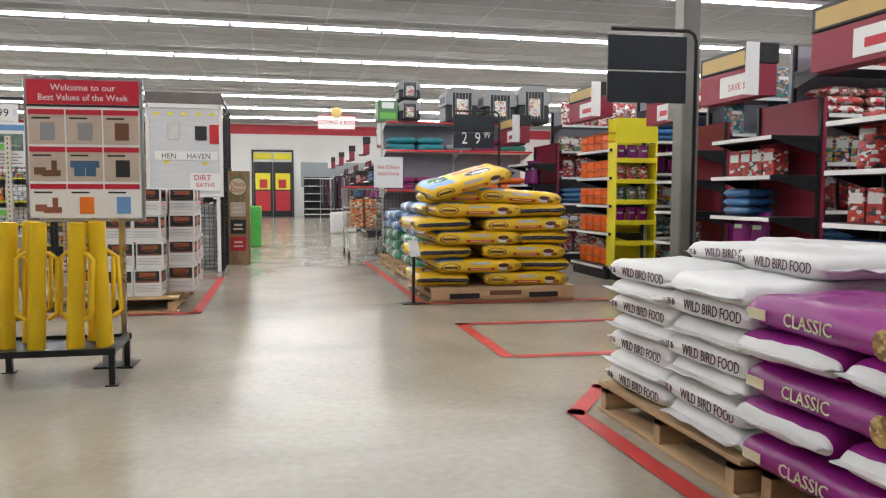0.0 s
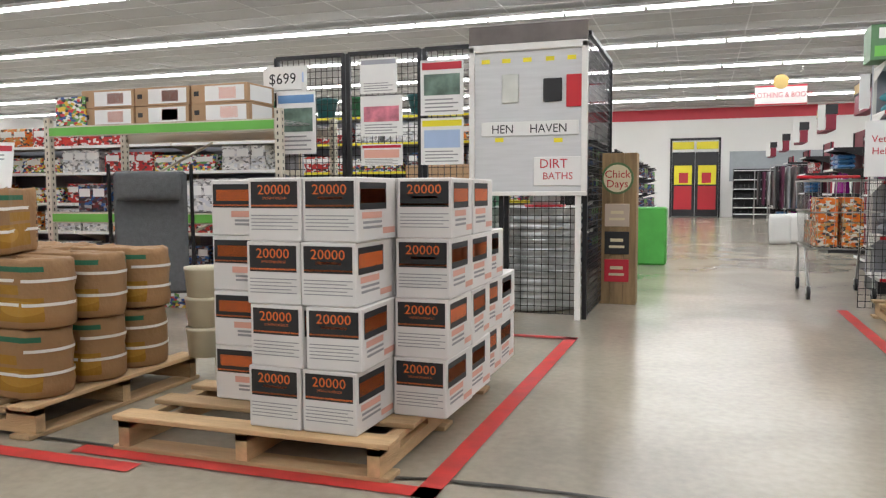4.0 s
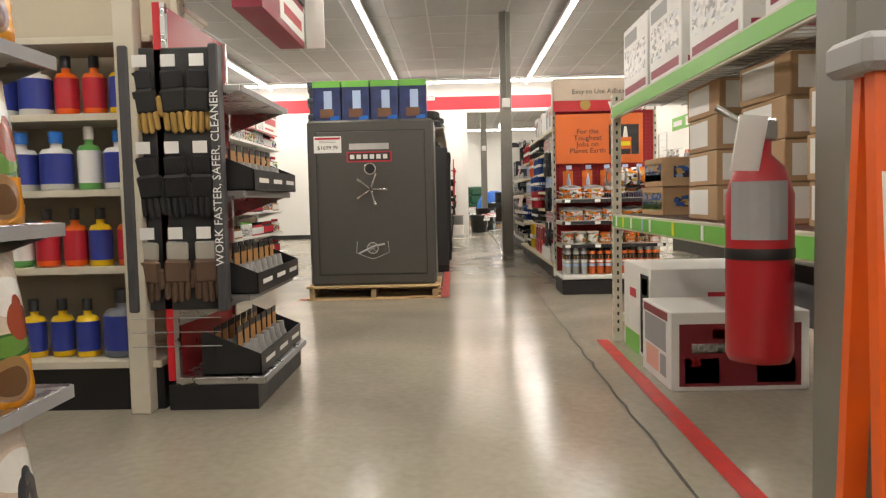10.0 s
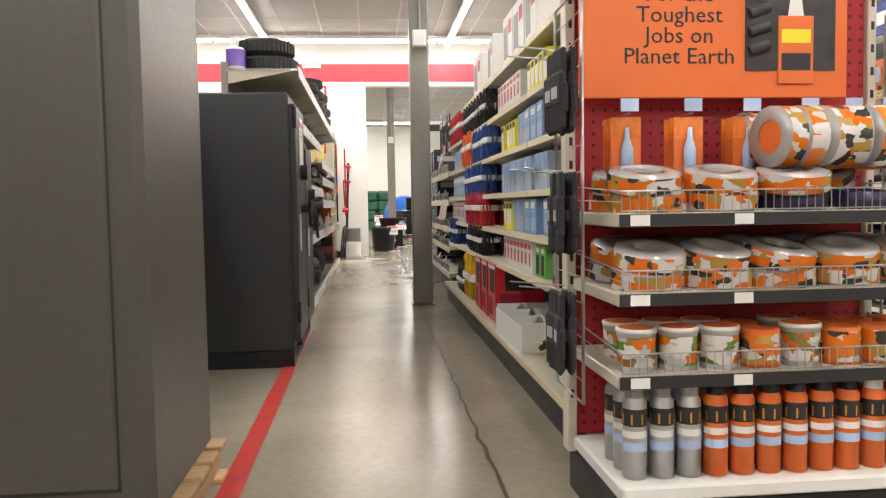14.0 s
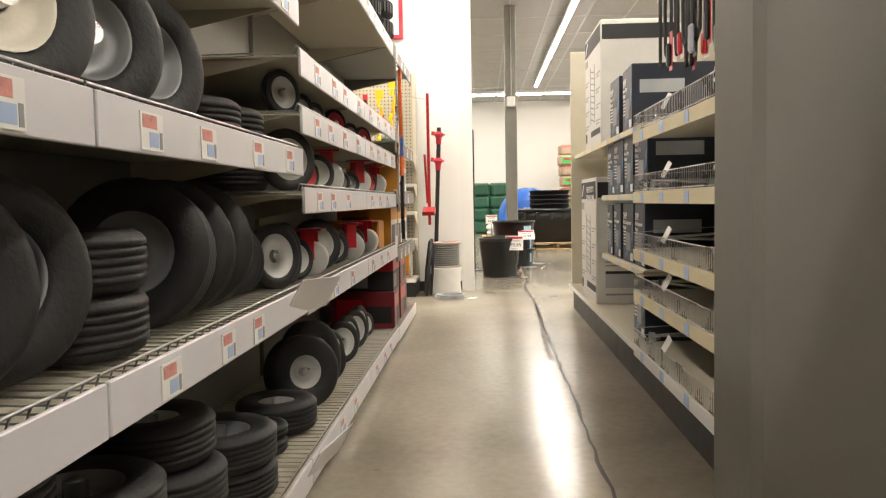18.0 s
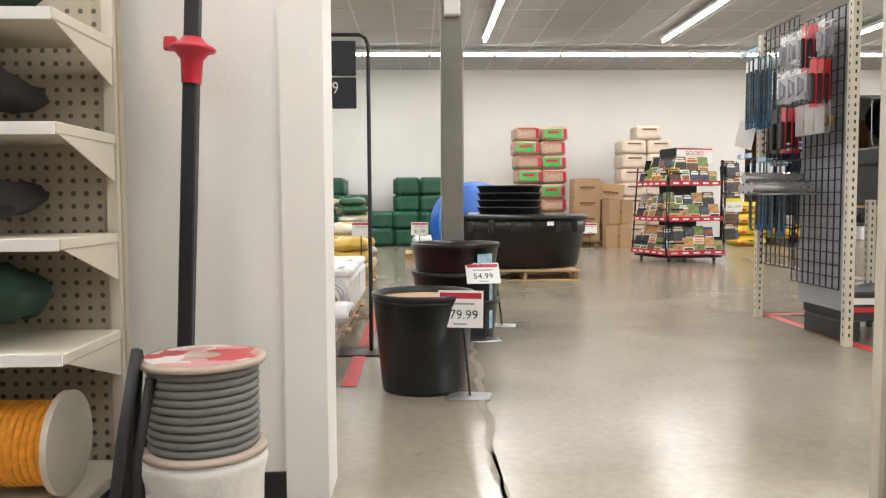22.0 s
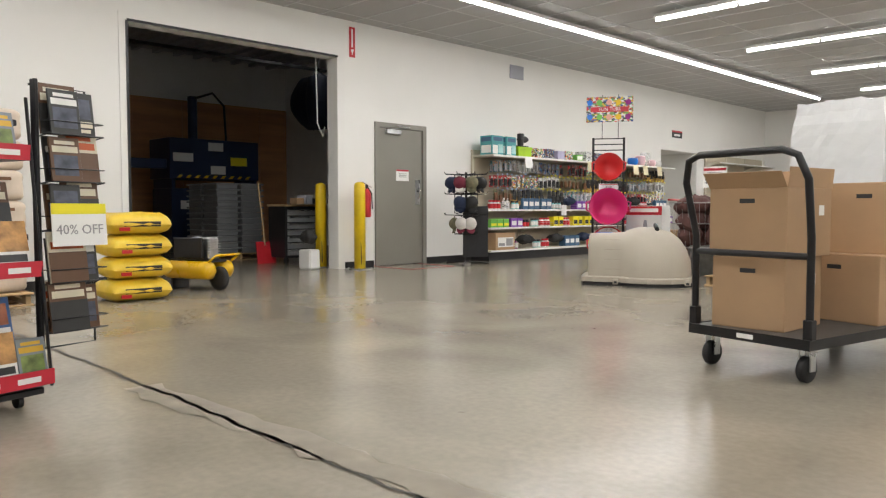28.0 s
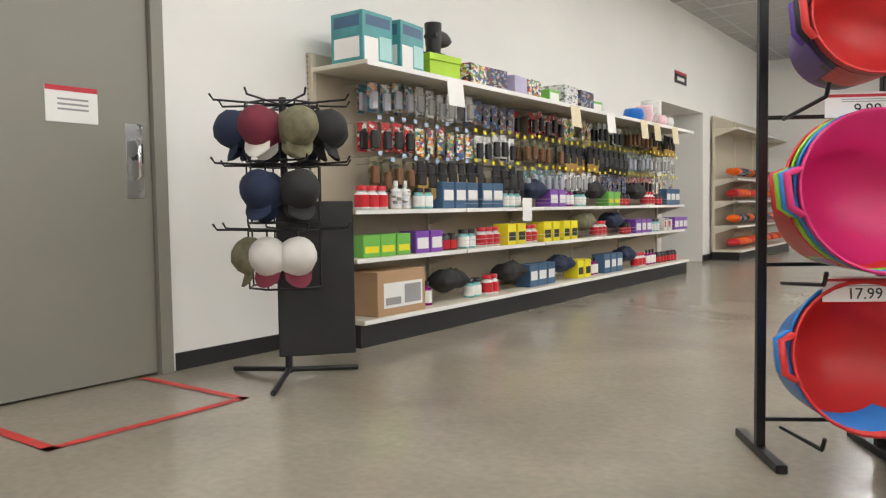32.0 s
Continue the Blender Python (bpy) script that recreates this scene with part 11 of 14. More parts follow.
for k in range(2):
    ch = thing("chain_pack", RP @ pose(1.85 + k * 0.13, 0.08, 1.9 + 0.1 * k), "yellow plastic chain hanging on a hook", "chain", "yellow chains")
    for j in range(7):
        part("link", Shape().rbox(-0.018, -0.012, -0.075, 0.018, 0.012, 0.0, 0.008).moved(pose(0.02 * math.sin(j), 0, -0.06 * j, 0, 18 * (-1) ** j, 90 * (j % 2))), YELLOW, ch)
    part("tag", Shape().box(-0.04, -0.002, 0.0, 0.04, 0.0, 0.09), YELLOW, ch)
    part("hook", Shape().tube([(0, 0.0, 0.05), (0, 0.35, 0.045)], 0.003, 4), WIRE, ch)
for k in range(6):
    place("hook_pack", pks[0], RP @ pose(1.2 + k * 0.16, 0.3, 1.78 + 0.2 * (k % 2), 0, 0, RNG.uniform(-6, 6)), "red carded pack on the pegboard", "hook pack", "carded packs")
# spools by the partition's end
sp = thing("cable_spool", pose(-23.75, 5.05, 0), "grey cable spool stacked on a white wrapped spool", "spool")
part("wrapped_drum", Shape().lathe([(0, 0), (0.14, 0.0), (0.152, 0.03), (0.143, 0.1), (0.146, 0.2), (0.157, 0.25), (0.15, 0.275), (0, 0.275)], 24), mat("white_wrap", (0.66, 0.65, 0.62), 0.35, var=0.1, bump=0.8, bscale=14), sp, "white plastic wrapped drum")
SPB = mat("spool_flange", (0.46, 0.38, 0.31), 0.6, var=0.15)
part("flange", Shape().lathe([(0, 0.276), (0.155, 0.276), (0.155, 0.29), (0, 0.29)], 28), SPB, sp)
part("drum", Shape().lathe([(0.12, 0.29), (0.12, 0.5)], 20), GREYP, sp)
q = Shape()
for k in range(10):
    q.tube([(0.128 * math.cos(j * math.tau / 24), 0.128 * math.sin(j * math.tau / 24), 0.302 + k * 0.0205) for j in range(24)], 0.011, 6, True)
part("cable", q, mat("grey_cable", (0.16, 0.16, 0.15), 0.45), sp)
part("flange", Shape().lathe([(0, 0.501), (0.155, 0.501), (0.155, 0.516), (0.03, 0.516), (0.03, 0.5)], 28), SPB, sp)
part("label", Shape().lathe([(0.045, 0.5175), (0.14, 0.5175)], 24), printed("spool_label", [(0.7, 0.66, 0.62), (0.5, 0.04, 0.05), (0.68, 0.62, 0.6), (0.6, 0.3, 0.28)], 16, rand=False), sp)
cc = thing("cable_coil", pose(-23.42, 5.1, 0), "pale cable coil with a tag on the floor", "cable coil")
for k in range(4):
    part("loop", Shape().tube([((0.13 + 0.008 * math.sin(3 * j + k)) * math.cos(j * math.tau / 24), (0.13 + 0.008 * math.cos(2 * j + k)) * math.sin(j * math.tau / 24), 0.008 + 0.011 * k) for j in range(24)], 0.0065, 5, True), mat("pale_cable", (0.45, 0.48, 0.48), 0.4), cc)
part("tag", Shape().box(0.0, 0, 0, 0.1, 0.05, 0.0015), PAPER, cc, m=pose(0.05, 0.16, 0.004, 6, -6, 40))
bl = thing("belt_loop", pose(-23.66, 4.86, 0, 0, 0, 12), "black rubber belt loop leaning beside the spools", "belt")
part("belt", Shape().tube([(-0.06, 0, 0.02), (-0.1, 0.02, 0.25), (-0.05, 0.05, 0.52), (0.03, 0.06, 0.55), (0.09, 0.03, 0.35), (0.1, 0.0, 0.12), (0.05, 0, 0.015)], 0.015, 6, True), strap_m, bl)
part("belt", Shape().tube([(-0.03, 0.04, 0.02), (-0.08, 0.05, 0.2), (-0.04, 0.08, 0.46), (0.04, 0.09, 0.48), (0.08, 0.06, 0.3), (0.05, 0.04, 0.02)], 0.013, 6, True), strap_m, bl)
pt = thing("pole_saw", pose(-23.93, 4.93, 0, -2.4, -0.8, 0), "black pole tool with two red clips leaning on the wall", "pole tool")
part("pole", Shape().rbox(-0.018, -0.02, 0, 0.018, 0.02, 1.65, 0.004), BLACK, pt)
for z in (1.30, 1.56):
    part("clip", Shape().lathe([(0.026, z - 0.075), (0.03, z - 0.01), (0.046, z + 0.01), (0.062, z + 0.014), (0.064, z + 0.022), (0.04, z + 0.034), (0.026, z + 0.05)], 14), RED, pt, "red plastic clip")
    part("clip_knob", Shape().rbox(-0.01, -0.075, z + 0.012, 0.012, -0.04, z + 0.05, 0.004), RED, pt)

# signs on the partition
es = thing("exit_sign", pose(PX + 0.035, 4.4, 3.3, 0, 0, 90), "white exit sign with red letters on the wall", "exit sign")
part("case", Shape().rbox(-0.16, -0.03, 0, 0.16, 0.03, 0.2, 0.006), PLASTICW, es)
words("EXIT", 0.13, RED, es, pose(0, -0.0315, 0.05, 90, 0, 0), "exit_letters")
ws = thing("wall_sign", pose(PX + 0.02, 4.35, 2.55, 0, 0, 90), "white notice sign in a red frame", "sign")
part("frame", Shape().rbox(-0.3, -0.014, 0, 0.3, 0.014, 0.45, 0.004), RED, ws)
part("sheet", Shape().box(-0.26, -0.0165, 0.04, 0.26, -0.0145, 0.41), PAPER, ws)

# ---- back hall: tubs, sacks and signs by the opening ----
TUBB = mat("black_tub_plastic", (0.008, 0.0085, 0.0095), 0.3, var=0.15, scale=6, bump=0.08, bscale=60)
CARDL = mat("card_lid", (0.50, 0.33, 0.2), 0.8, var=0.08)


def open_tub(m, r0, r1, h, label, lid=True, name="feed_tub", group="black tubs"):
    t = thing(name, m, label, "tub", group)
    part("body", Shape().lathe([(0, 0), (r0, 0), (r0 * 1.02, 0.02), (r1 * 0.97, h * 0.9), (r1 * 0.985, h * 0.9), (r1 * 0.985, h * 0.95), (r1 * 0.955, h * 0.95), (r1 * 0.94, h * 0.86), (0, h * 0.85)], 36), TUBB, t)
    part("rim", Shape().lathe([(r1 * 0.95, h - 0.03), (r1, h - 0.03), (r1 * 1.01, h - 0.006), (r1 * 0.99, h), (r1 * 0.95, h), (r1 * 0.93, h - 0.03)], 36), TUBB, t)
    if lid:
        part("card_lid", Shape().lathe([(0, h - 0.03), (r1 * 0.945, h - 0.033)], 36), CARDL, t, "brown cardboard cover inside the rim")
    return t


open_tub(pose(-25.5, 5.62, 0), 0.2, 0.25, 0.47, "tall black plastic tub with brown card cover")
for k, z in enumerate((0.0, 0.19, 0.38)):
    tb = open_tub(pose(-27.04 + 0.01 * k, 5.85, z), 0.26, 0.3, 0.245, "wide black plastic tub in a nested stack", k == 2)
    part("label" if k == 2 else "small_label", Shape().add([(0.297 * math.cos(a), 0.297 * math.sin(a), z2) for z2 in (0.06, 0.18) for a in ((0.45, 0.6, 0.75, 0.9) if k == 2 else (0.8, 0.84, 0.88, 0.92))], [(0, 1, 5, 4), (1, 2, 6, 5), (2, 3, 7, 6)]), mat("blue_white_label", (0.35, 0.55, 0.68), 0.4, var=0.4, scale=18), tb, "pale blue and white label")
REDLID = mat("red_lid", (0.55, 0.015, 0.03), 0.32, var=0.06)
for k in range(2):
    rt = thing("lick_tub", pose(-26.48, 5.65, 0.18 * k), "white tub with a red lid, stacked", "tub", "red lidded tubs")
    part("body", Shape().lathe([(0, 0), (0.2, 0), (0.225, 0.15), (0, 0.15)], 32), PLASTICW, rt)
    part("band", Shape().lathe([(0.204, 0.02), (0.2235, 0.13)], 32), mat("red_grey_print", (0.5, 0.05, 0.05), 0.4, var=0.5, scale=9), rt, "printed red band")
    part("lid", Shape().lathe([(0.235, 0.135), (0.245, 0.14), (0.245, 0.162), (0.23, 0.178), (0.2, 0.171), (0.07, 0.175), (0, 0.176)], 36), REDLID, rt, "red plastic lid")


def sign_stand(m, h, lean, text, size=0.05, w=0.26, hh=0.2, tilt=70):
    """Card on a thin rod with a steel foot, the card facing local -y."""
    s = thing("sign_stand", m, "white price card on a thin rod with steel foot", "price sign", "floor price stands")
    part("foot", Shape().rbox(-0.1, -0.07, 0, 0.1, 0.07, 0.006, 0.002), GALV, s)
    part("rod", Shape().tube([(0, 0, 0.006), (lean * 0.6, 0, h * 0.7), (lean, 0, h)], 0.006, 6), BLACKM, s)
    if text is not None:
        c = part("card", Shape().rbox(-w / 2, -hh / 2, -0.003, w / 2, hh / 2, 0.001, 0.0008), PAPER, s, m=pose(lean, -0.02, h + 0.04, tilt, 0, 0))
        part("heading", Shape().box(-w * 0.46, hh * 0.28, 0.001, w * 0.46, hh * 0.44, 0.002), RED, c)
        part("print_line", Shape().box(-w * 0.3, hh * 0.12, 0.001, w * 0.3, hh * 0.17, 0.002), GREYINK, c)
        part("print_line", Shape().box(-w * 0.15, -hh * 0.42, 0.001, w * 0.15, -hh * 0.38, 0.002), GREYINK, c)
        if text:
            words(text, size, INK, c, pose(0, -hh * 0.16, 0.0018), "price")
    return s


sign_stand(pose(-25.3, 5.83, 0, 0, 0, 78), 0.37, -0.04, "$79.99", 0.06, 0.21, 0.17, 84)
sign_stand(pose(-26.74, 6.03, 0, 0, 0, 95), 0.4, -0.02, "54.99", 0.06, 0.22, 0.16, 50)
sign_stand(pose(-27.31, 6.2, 0, 0, 0, 80), 0.5, -0.07, None)
price_board(pose(-26.36, 5.0, 0, 0, 0, 90), "black price board with white figures 8.99", [("$", 0.12, -0.13, 1.545), ("8", 0.19, -0.02, 1.54), ("99", 0.1, 0.1, 1.565)])

# film wrapped pallet of potting sacks
pallet(pose(-26.3, 4.5, 0, 0, 0, 90), 1.2, 1.35)
POT = printed("potting_print", [(0.03, 0.025, 0.03), (0.62, 0.6, 0.58), (0.05, 0.04, 0.06), (0.1, 0.2, 0.05), (0.6, 0.58, 0.56), (0.08, 0.06, 0.25)], 7, 0.3)
psack = [sack_mesh("potting_sack", 0.62, 0.42, 0.15, k + 1, [POT], power=0.45, wrinkle=0.02, seam=0.015) for k in range(3)]
for lay in range(2):
    for i in range(2):
        for j in range(3):
            place("potting_sack", psack[(lay + i + j) % 3], pose(-26.62 + i * 0.64, 4.1 + j * 0.4, 0.122 + lay * 0.115, RNG.uniform(-3, 3), RNG.uniform(-3, 3), RNG.uniform(-6, 6)), "dark and white printed potting soil sack", "sack", "potting soil sacks")
FILMC = mat("loose_clear_film", (0.85, 0.85, 0.86), 0.12, var=0.05, bump=0.9, bscale=16, alpha=0.2)
fm = thing("film_wrap", pose(-26.3, 4.5, 0), "crumpled clear stretch film round the sacks", "film")
n = 40
v, f = [], []
for i, (z, sc) in enumerate(((0.08, 1.05), (0.15, 1.04), (0.24, 1.03), (0.33, 1.0), (0.39, 0.93), (0.41, 0.8))):
    for k in range(n):
        a = k * math.tau / n
        c, s_ = math.cos(a), math.sin(a)
        u = 1 / max(abs(c) / 0.69, abs(s_) / 0.62)
        w = 0.035 * noise.noise(Vector((c * 4, s_ * 4, z * 9)))
        v.append(((u * sc + w) * c, (u * sc + w) * s_, z + 0.03 * noise.noise(Vector((c * 5, s_ * 5, z * 3 + 7)))))
for i in range(5):
    f += [(i * n + k, i * n + (k + 1) % n, (i + 1) * n + (k + 1) % n, (i + 1) * n + k) for k in range(n)]
part("film", Shape().add(v, f), FILMC, fm)
part("film_bunch", Shape().bag(0.5, 0.16, 0.1, 31, nu=14, nv=8, wrinkle=0.04, seam=0).moved(pose(0.56, 0.5, 0.3, 20, 0, 90)), FILM, fm, "bunched white film")
# white foam boxes
FOAM = mat("white_foam", (0.78, 0.78, 0.76), 0.6, var=0.04, scale=30, bump=0.1, bscale=200)
pallet(pose(-27.8, 4.37, 0, 0, 0, 90), 1.5, 1.4)
for i in range(2):
    for j in range(4):
        b = thing("foam_box", pose(-28.13 + i * 0.68, 3.8 + j * 0.383, 0.126), "white moulded foam box with round recesses", "foam box", "white foam boxes")
        part("body", Shape().rbox(-0.335, -0.187, 0, 0.335, 0.187, 0.25, 0.02), FOAM, b)
        part("lid", Shape().rbox(-0.335, -0.187, 0.252, 0.335, 0.187, 0.31, 0.015), FOAM, b)
        part("recess", Shape().lathe([(0.05, 0.0), (0.058, 0.006), (0.066, 0.0)], 20, axis="x").moved(pose(0.3355, 0, 0.12)), FOAM, b)
        # raised grey bars paint the shade of notches in the white lid
        for q in (-0.1, 0.1):
            part("lid_notch", Shape().rbox(0.1, q - 0.02, 0.309, 0.28, q + 0.02, 0.313, 0.001), GREYP, b)

# sacks on pallets
SY_ = mat("amber_sack", (0.62, 0.42, 0.09), 0.3, var=0.25, scale=6, rand=0.12)
SW_ = mat("clear_white_sack", (0.62, 0.58, 0.46), 0.28, var=0.2, scale=8, rand=0.1)
SG_ = mat("green_sack_end", (0.03, 0.12, 0.06), 0.35, var=0.25, scale=8)


def seed_slots(u, v, top):
    return 1 if abs(u) < 0.3 and top else 2 if u > 0.72 else 0


def plain_slots(u, v, top):
    return 1 if -0.2 < u < 0.45 else 0


def gold_slots(u, v, top):
    return 2 if abs(v - 0.5) < 0.2 and u > 0.0 else 1 if u > 0.5 or u < -0.55 else 0


seedm = [sack_mesh("seed_sack", 0.68, 0.42, 0.15, 40 + k, [SY_, SW_, PAPER], gold_slots if k % 2 else plain_slots, power=0.5, wrinkle=0.025, seam=0.012) for k in range(4)]
grnm = [sack_mesh("seed_sack", 0.62, 0.4, 0.13, 50 + k, [SW_, SY_, SG_], seed_slots, power=0.5, wrinkle=0.02, seam=0.012) for k in range(2)]


def sack_pile(cx, cy, w, l, layers, meshes, label, group, seed, dx=0.66, dy=0.42, dz=0.12, lean=4, base=True):
    r = random.Random(seed)
    if base:
        pallet(pose(cx, cy, 0, 0, 0, 90), max(l, 0.9), max(w, 0.9))
    nx, ny = max(1, int(w / dx)), max(1, int(l / dy))
    for q in range(layers):
        for i in range(nx):
            for j in range(ny):
                if q == layers - 1 and r.random() < 0.3 and nx * ny > 2:
                    continue
                place("seed_sack", r.choice(meshes), pose(cx + (i - (nx - 1) / 2) * dx + r.uniform(-0.03, 0.03), cy + (j - (ny - 1) / 2) * dy + r.uniform(-0.03, 0.03), (0.126 if base else 0) + q * dz - 0.006, r.uniform(-lean, lean), r.uniform(-lean, lean), r.uniform(-9, 9) + (180 if r.random() < 0.3 else 0)), label, "sack", group)


sack_pile(-30.55, 4.45, 1.35, 1.3, 3, seedm, "clear yellow and white seed sack in a pile", "yellow seed sacks", 5)
sack_pile(-31.9, 4.4, 1.0, 1.1, 4, seedm, "clear yellow and white seed sack in a pile", "yellow seed sacks", 6)
sack_pile(-30.9, 2.7, 1.35, 1.5, 6, seedm, "clear yellow and white seed sack in a pile", "yellow seed sacks", 7)
sack_pile(-33.0, 4.45, 0.7, 0.85, 7, grnm, "white and green seed sack in a tall stack", "green ended seed sacks", 8)
pallet(pose(-33.75, 5.75, 0), 0.9, 0.7)
for k in range(2):
    place("salt_sack", sack_mesh("salt_sack", 0.7, 0.45, 0.14, 61 + k, [PLASTICW], power=0.5, wrinkle=0.02), pose(-33.75, 5.75, 0.12 + k * 0.115, 0, 0, 5 * k), "white sack lying on a small pallet", "sack", "white sacks")
price_card(pose(-33.3, 5.62, 0.5, 90, 0, 80), 0.26, 0.2, "$1.99", 0.07)
part("rod", Shape().cyl((0, 0, -0.49), (0, 0, -0.1), 0.006, n=6), BLACKM, None, "thin rod of a price card", pose(-33.3, 5.62, 0.5))["category"] = "rod"
price_card(pose(-29.82, 5.0, 0.62, 90, 0, 80), 0.2, 0.15, "", 0.05)
part("rod", Shape().cyl((-0.004, 0, -0.61), (-0.004, 0, -0.07), 0.006, n=6), BLACKM, None, "thin rod of a price card", pose(-29.82, 5.0, 0.62))["category"] = "rod"

# bales along the wall
GBALE = mat("green_bale_wrap", (0.012, 0.075, 0.042), 0.42, var=0.25, scale=5, bump=0.7, bscale=10, rand=0.12)
TBALE = mat("taupe_bale_wrap", (0.21, 0.16, 0.12), 0.6, var=0.2, scale=6, bump=0.5, bscale=12, rand=0.1)
def bale_mesh2(l, w, h, r, seed, mats, front=None):
    """A packed bale on its base: a rounded block with bulging, uneven faces. front: slot of the middle of the +x face."""
    s = Shape()
    n = 8
    v, f, ms = [], [], []
    for ax in range(3):
        for sg_ in (-1, 1):
            at = len(v)
            for i in range(n + 1):
                for j in range(n + 1):
                    a, b = -1 + 2 * i / n, -1 + 2 * j / n
                    p = [0, 0, 0]
                    p[ax], p[(ax + 1) % 3], p[(ax + 2) % 3] = sg_, a, b
                    q = [math.copysign(min(abs(c), 1), c) for c in p]
                    cr_ = sorted(abs(c) for c in q)
                    k = 1 - r * max(0, cr_[1] - 0.75) * 1.2 - r * max(0, cr_[0] - 0.75)
                    w_ = 1 + 0.03 * noise.noise(Vector((q[0] * 2.2 + seed, q[1] * 2.2, q[2] * 2.2))) + 0.02 * noise.noise(Vector((q[0] * 6, q[1] * 6 + seed, q[2] * 6)))
                    v.append((q[0] * l / 2 * k * w_, q[1] * w / 2 * k * w_, (q[2] * k * (1 if q[2] < 0 else w_) + 1) * h / 2))
            for i in range(n):
                for j in range(n):
                    t = at + i * (n + 1) + j
                    q = (t, t + n + 1, t + n + 2, t + 1)
                    f.append(q if sg_ > 0 else q[::-1])
                    ms.append(front if front and ax == 0 and abs(j - 3.5) < 2.5 else 0)
    s.v, s.f, s.m, s.sm = v, f, ms, [True] * len(f)
    return s.mesh("bale", mats)


sg = bale_mesh2(0.74, 0.56, 0.37, 0.5, 71, [GBALE])
stb = bale_mesh2(0.66, 0.5, 0.27, 0.4, 72, [TBALE])
strapm = Shape()
for q in (-0.14, 0.14):
    strapm.tube([(0.335, q, 0.02), (0.338, q, 0.32)], 0.006, 4).tube([(0.338, q, 0.32), (0.3, q, 0.352), (-0.3, q, 0.352)], 0.006, 4)
strapm = strapm.mesh("strap", STRAP)


def wrapped_bale(m, me, label, group):
    b = thing("wrapped_bale", m, label, "bale", group)
    part("wrap", me, None, b)
    part("strap", strapm, None, b)


for j, lay in enumerate((3, 4, 5, 4, 3, 2, 4, 4)):
    for q in range(lay):
        wrapped_bale(pose(-37.75 + RNG.uniform(-0.06, 0.06), 2.25 + j * 0.52 + RNG.uniform(-0.02, 0.02), q * 0.345, 0, 0, RNG.uniform(-5, 5)), sg, "dark green wrapped bale with white straps", "green bales")
for j, lay in enumerate((3, 4, 4, 3)):
    for q in range(lay):
        wrapped_bale(pose(-37.75 + RNG.uniform(-0.04, 0.04), 0.1 + j * 0.52, q * 0.265, 0, 0, RNG.uniform(-3, 3)), stb, "grey brown wrapped bale with straps", "taupe bales")
sign_stand(pose(-36.9, 3.1, 0, 0, 0, 90), 2.1, 0.02, "", 0.05, 0.14, 0.25, 88)

# stock tank with rubber rings and a paddling pool
pallet(pose(-31.0, 6.8, 0, 0, 0, 90), 1.25, 1.3)
tk = thing("stock_tank", pose(-31.05, 6.78, 0.126), "large black oval plastic stock tank on a pallet", "tank")


def oval(prof, n=56, ey=1.0):
    s = Shape()
    v = []
    for r, z in prof:
        for k in range(n):
            a = k * math.tau / n
            c, q = math.cos(a), math.sin(a)
            e = 0.5
            v.append((r * 0.62 * math.copysign(abs(c) ** (2 * e * 0.8), c), r * 0.86 * math.copysign(abs(q) ** (2 * e * 0.8), q), z))
    f = [(i * n + k, i * n + (k + 1) % n, (i + 1) * n + (k + 1) % n, (i + 1) * n + k) for i in range(len(prof) - 1) for k in range(n)]
    s.smooth = True
    s.add(v, f)
    s.f.append(tuple(range(n))[::-1])
    s.m.append(0)
    s.sm.append(False)
    return s


part("wall", oval([(0.84, 0), (0.86, 0.03), (0.9, 0.22), (0.925, 0.23), (0.93, 0.4), (0.955, 0.41), (0.965, 0.57), (0.94, 0.57), (0.9, 0.25), (0.8, 0.06), (0.1, 0.05)]), TUBB, tk)
part("rim", oval([(0.965, 0.565), (1.0, 0.575), (1.0, 0.605), (0.96, 0.62), (0.93, 0.6), (0.93, 0.565)]), TUBB, tk, "rolled rim")
for a in (-0.6, -0.35, -0.1, 0.15, 0.4, 0.6):
    part("rib", Shape().rbox(0.555, a - 0.035, 0.42, 0.605, a + 0.035, 0.56, 0.012), TUBB, tk)
part("label", Shape().box(0.602, 0.28, 0.5, 0.6035, 0.36, 0.545), PAPER, tk, m=pose(0.008, 0, 0))
RING = mat("ring_rubber", (0.02, 0.02, 0.021), 0.5, var=0.15, bump=0.1)
pl_ = part("support_board", Shape().rbox(-0.4, -0.6, 0.605, 0.35, 0.55, 0.62, 0.003), TUBB, tk)
for k in range(4):
    rg = thing("rubber_pan", pose(-31.2, 6.72, 0.126 + 0.6206 + 0.085 * k), "round black rubber pan in a stack of four", "pan", "stacked rubber pans")
    part("pan", Shape().lathe([(0, 0), (0.36, 0), (0.385, 0.075), (0.4, 0.075), (0.4, 0.09), (0.375, 0.09), (0.35, 0.02), (0, 0.015)], 40), RING, rg)
    part("label" if k == 2 else "small_label", Shape().box(0.372, -0.02, 0.03, 0.376, 0.02, 0.06), PAPER, rg, m=pose(0.004, 0, 0, 0, -12, -42))
POOL = mat("blue_pool_plastic", (0.012, 0.13, 0.55), 0.3, var=0.06, scale=4)
po = thing("paddling_pool", pose(-31.85, 6.35, 0.59, 0, 74, 0), "round blue plastic paddling pool leaning behind the tank", "pool")
part("shell", Shape().lathe([(0, 0.2), (0.48, 0.2), (0.52, 0.18), (0.56, 0.02), (0.6, 0.0), (0.6, -0.015), (0.55, 0.0), (0.5, 0.17), (0, 0.185)], 48), POOL, po)
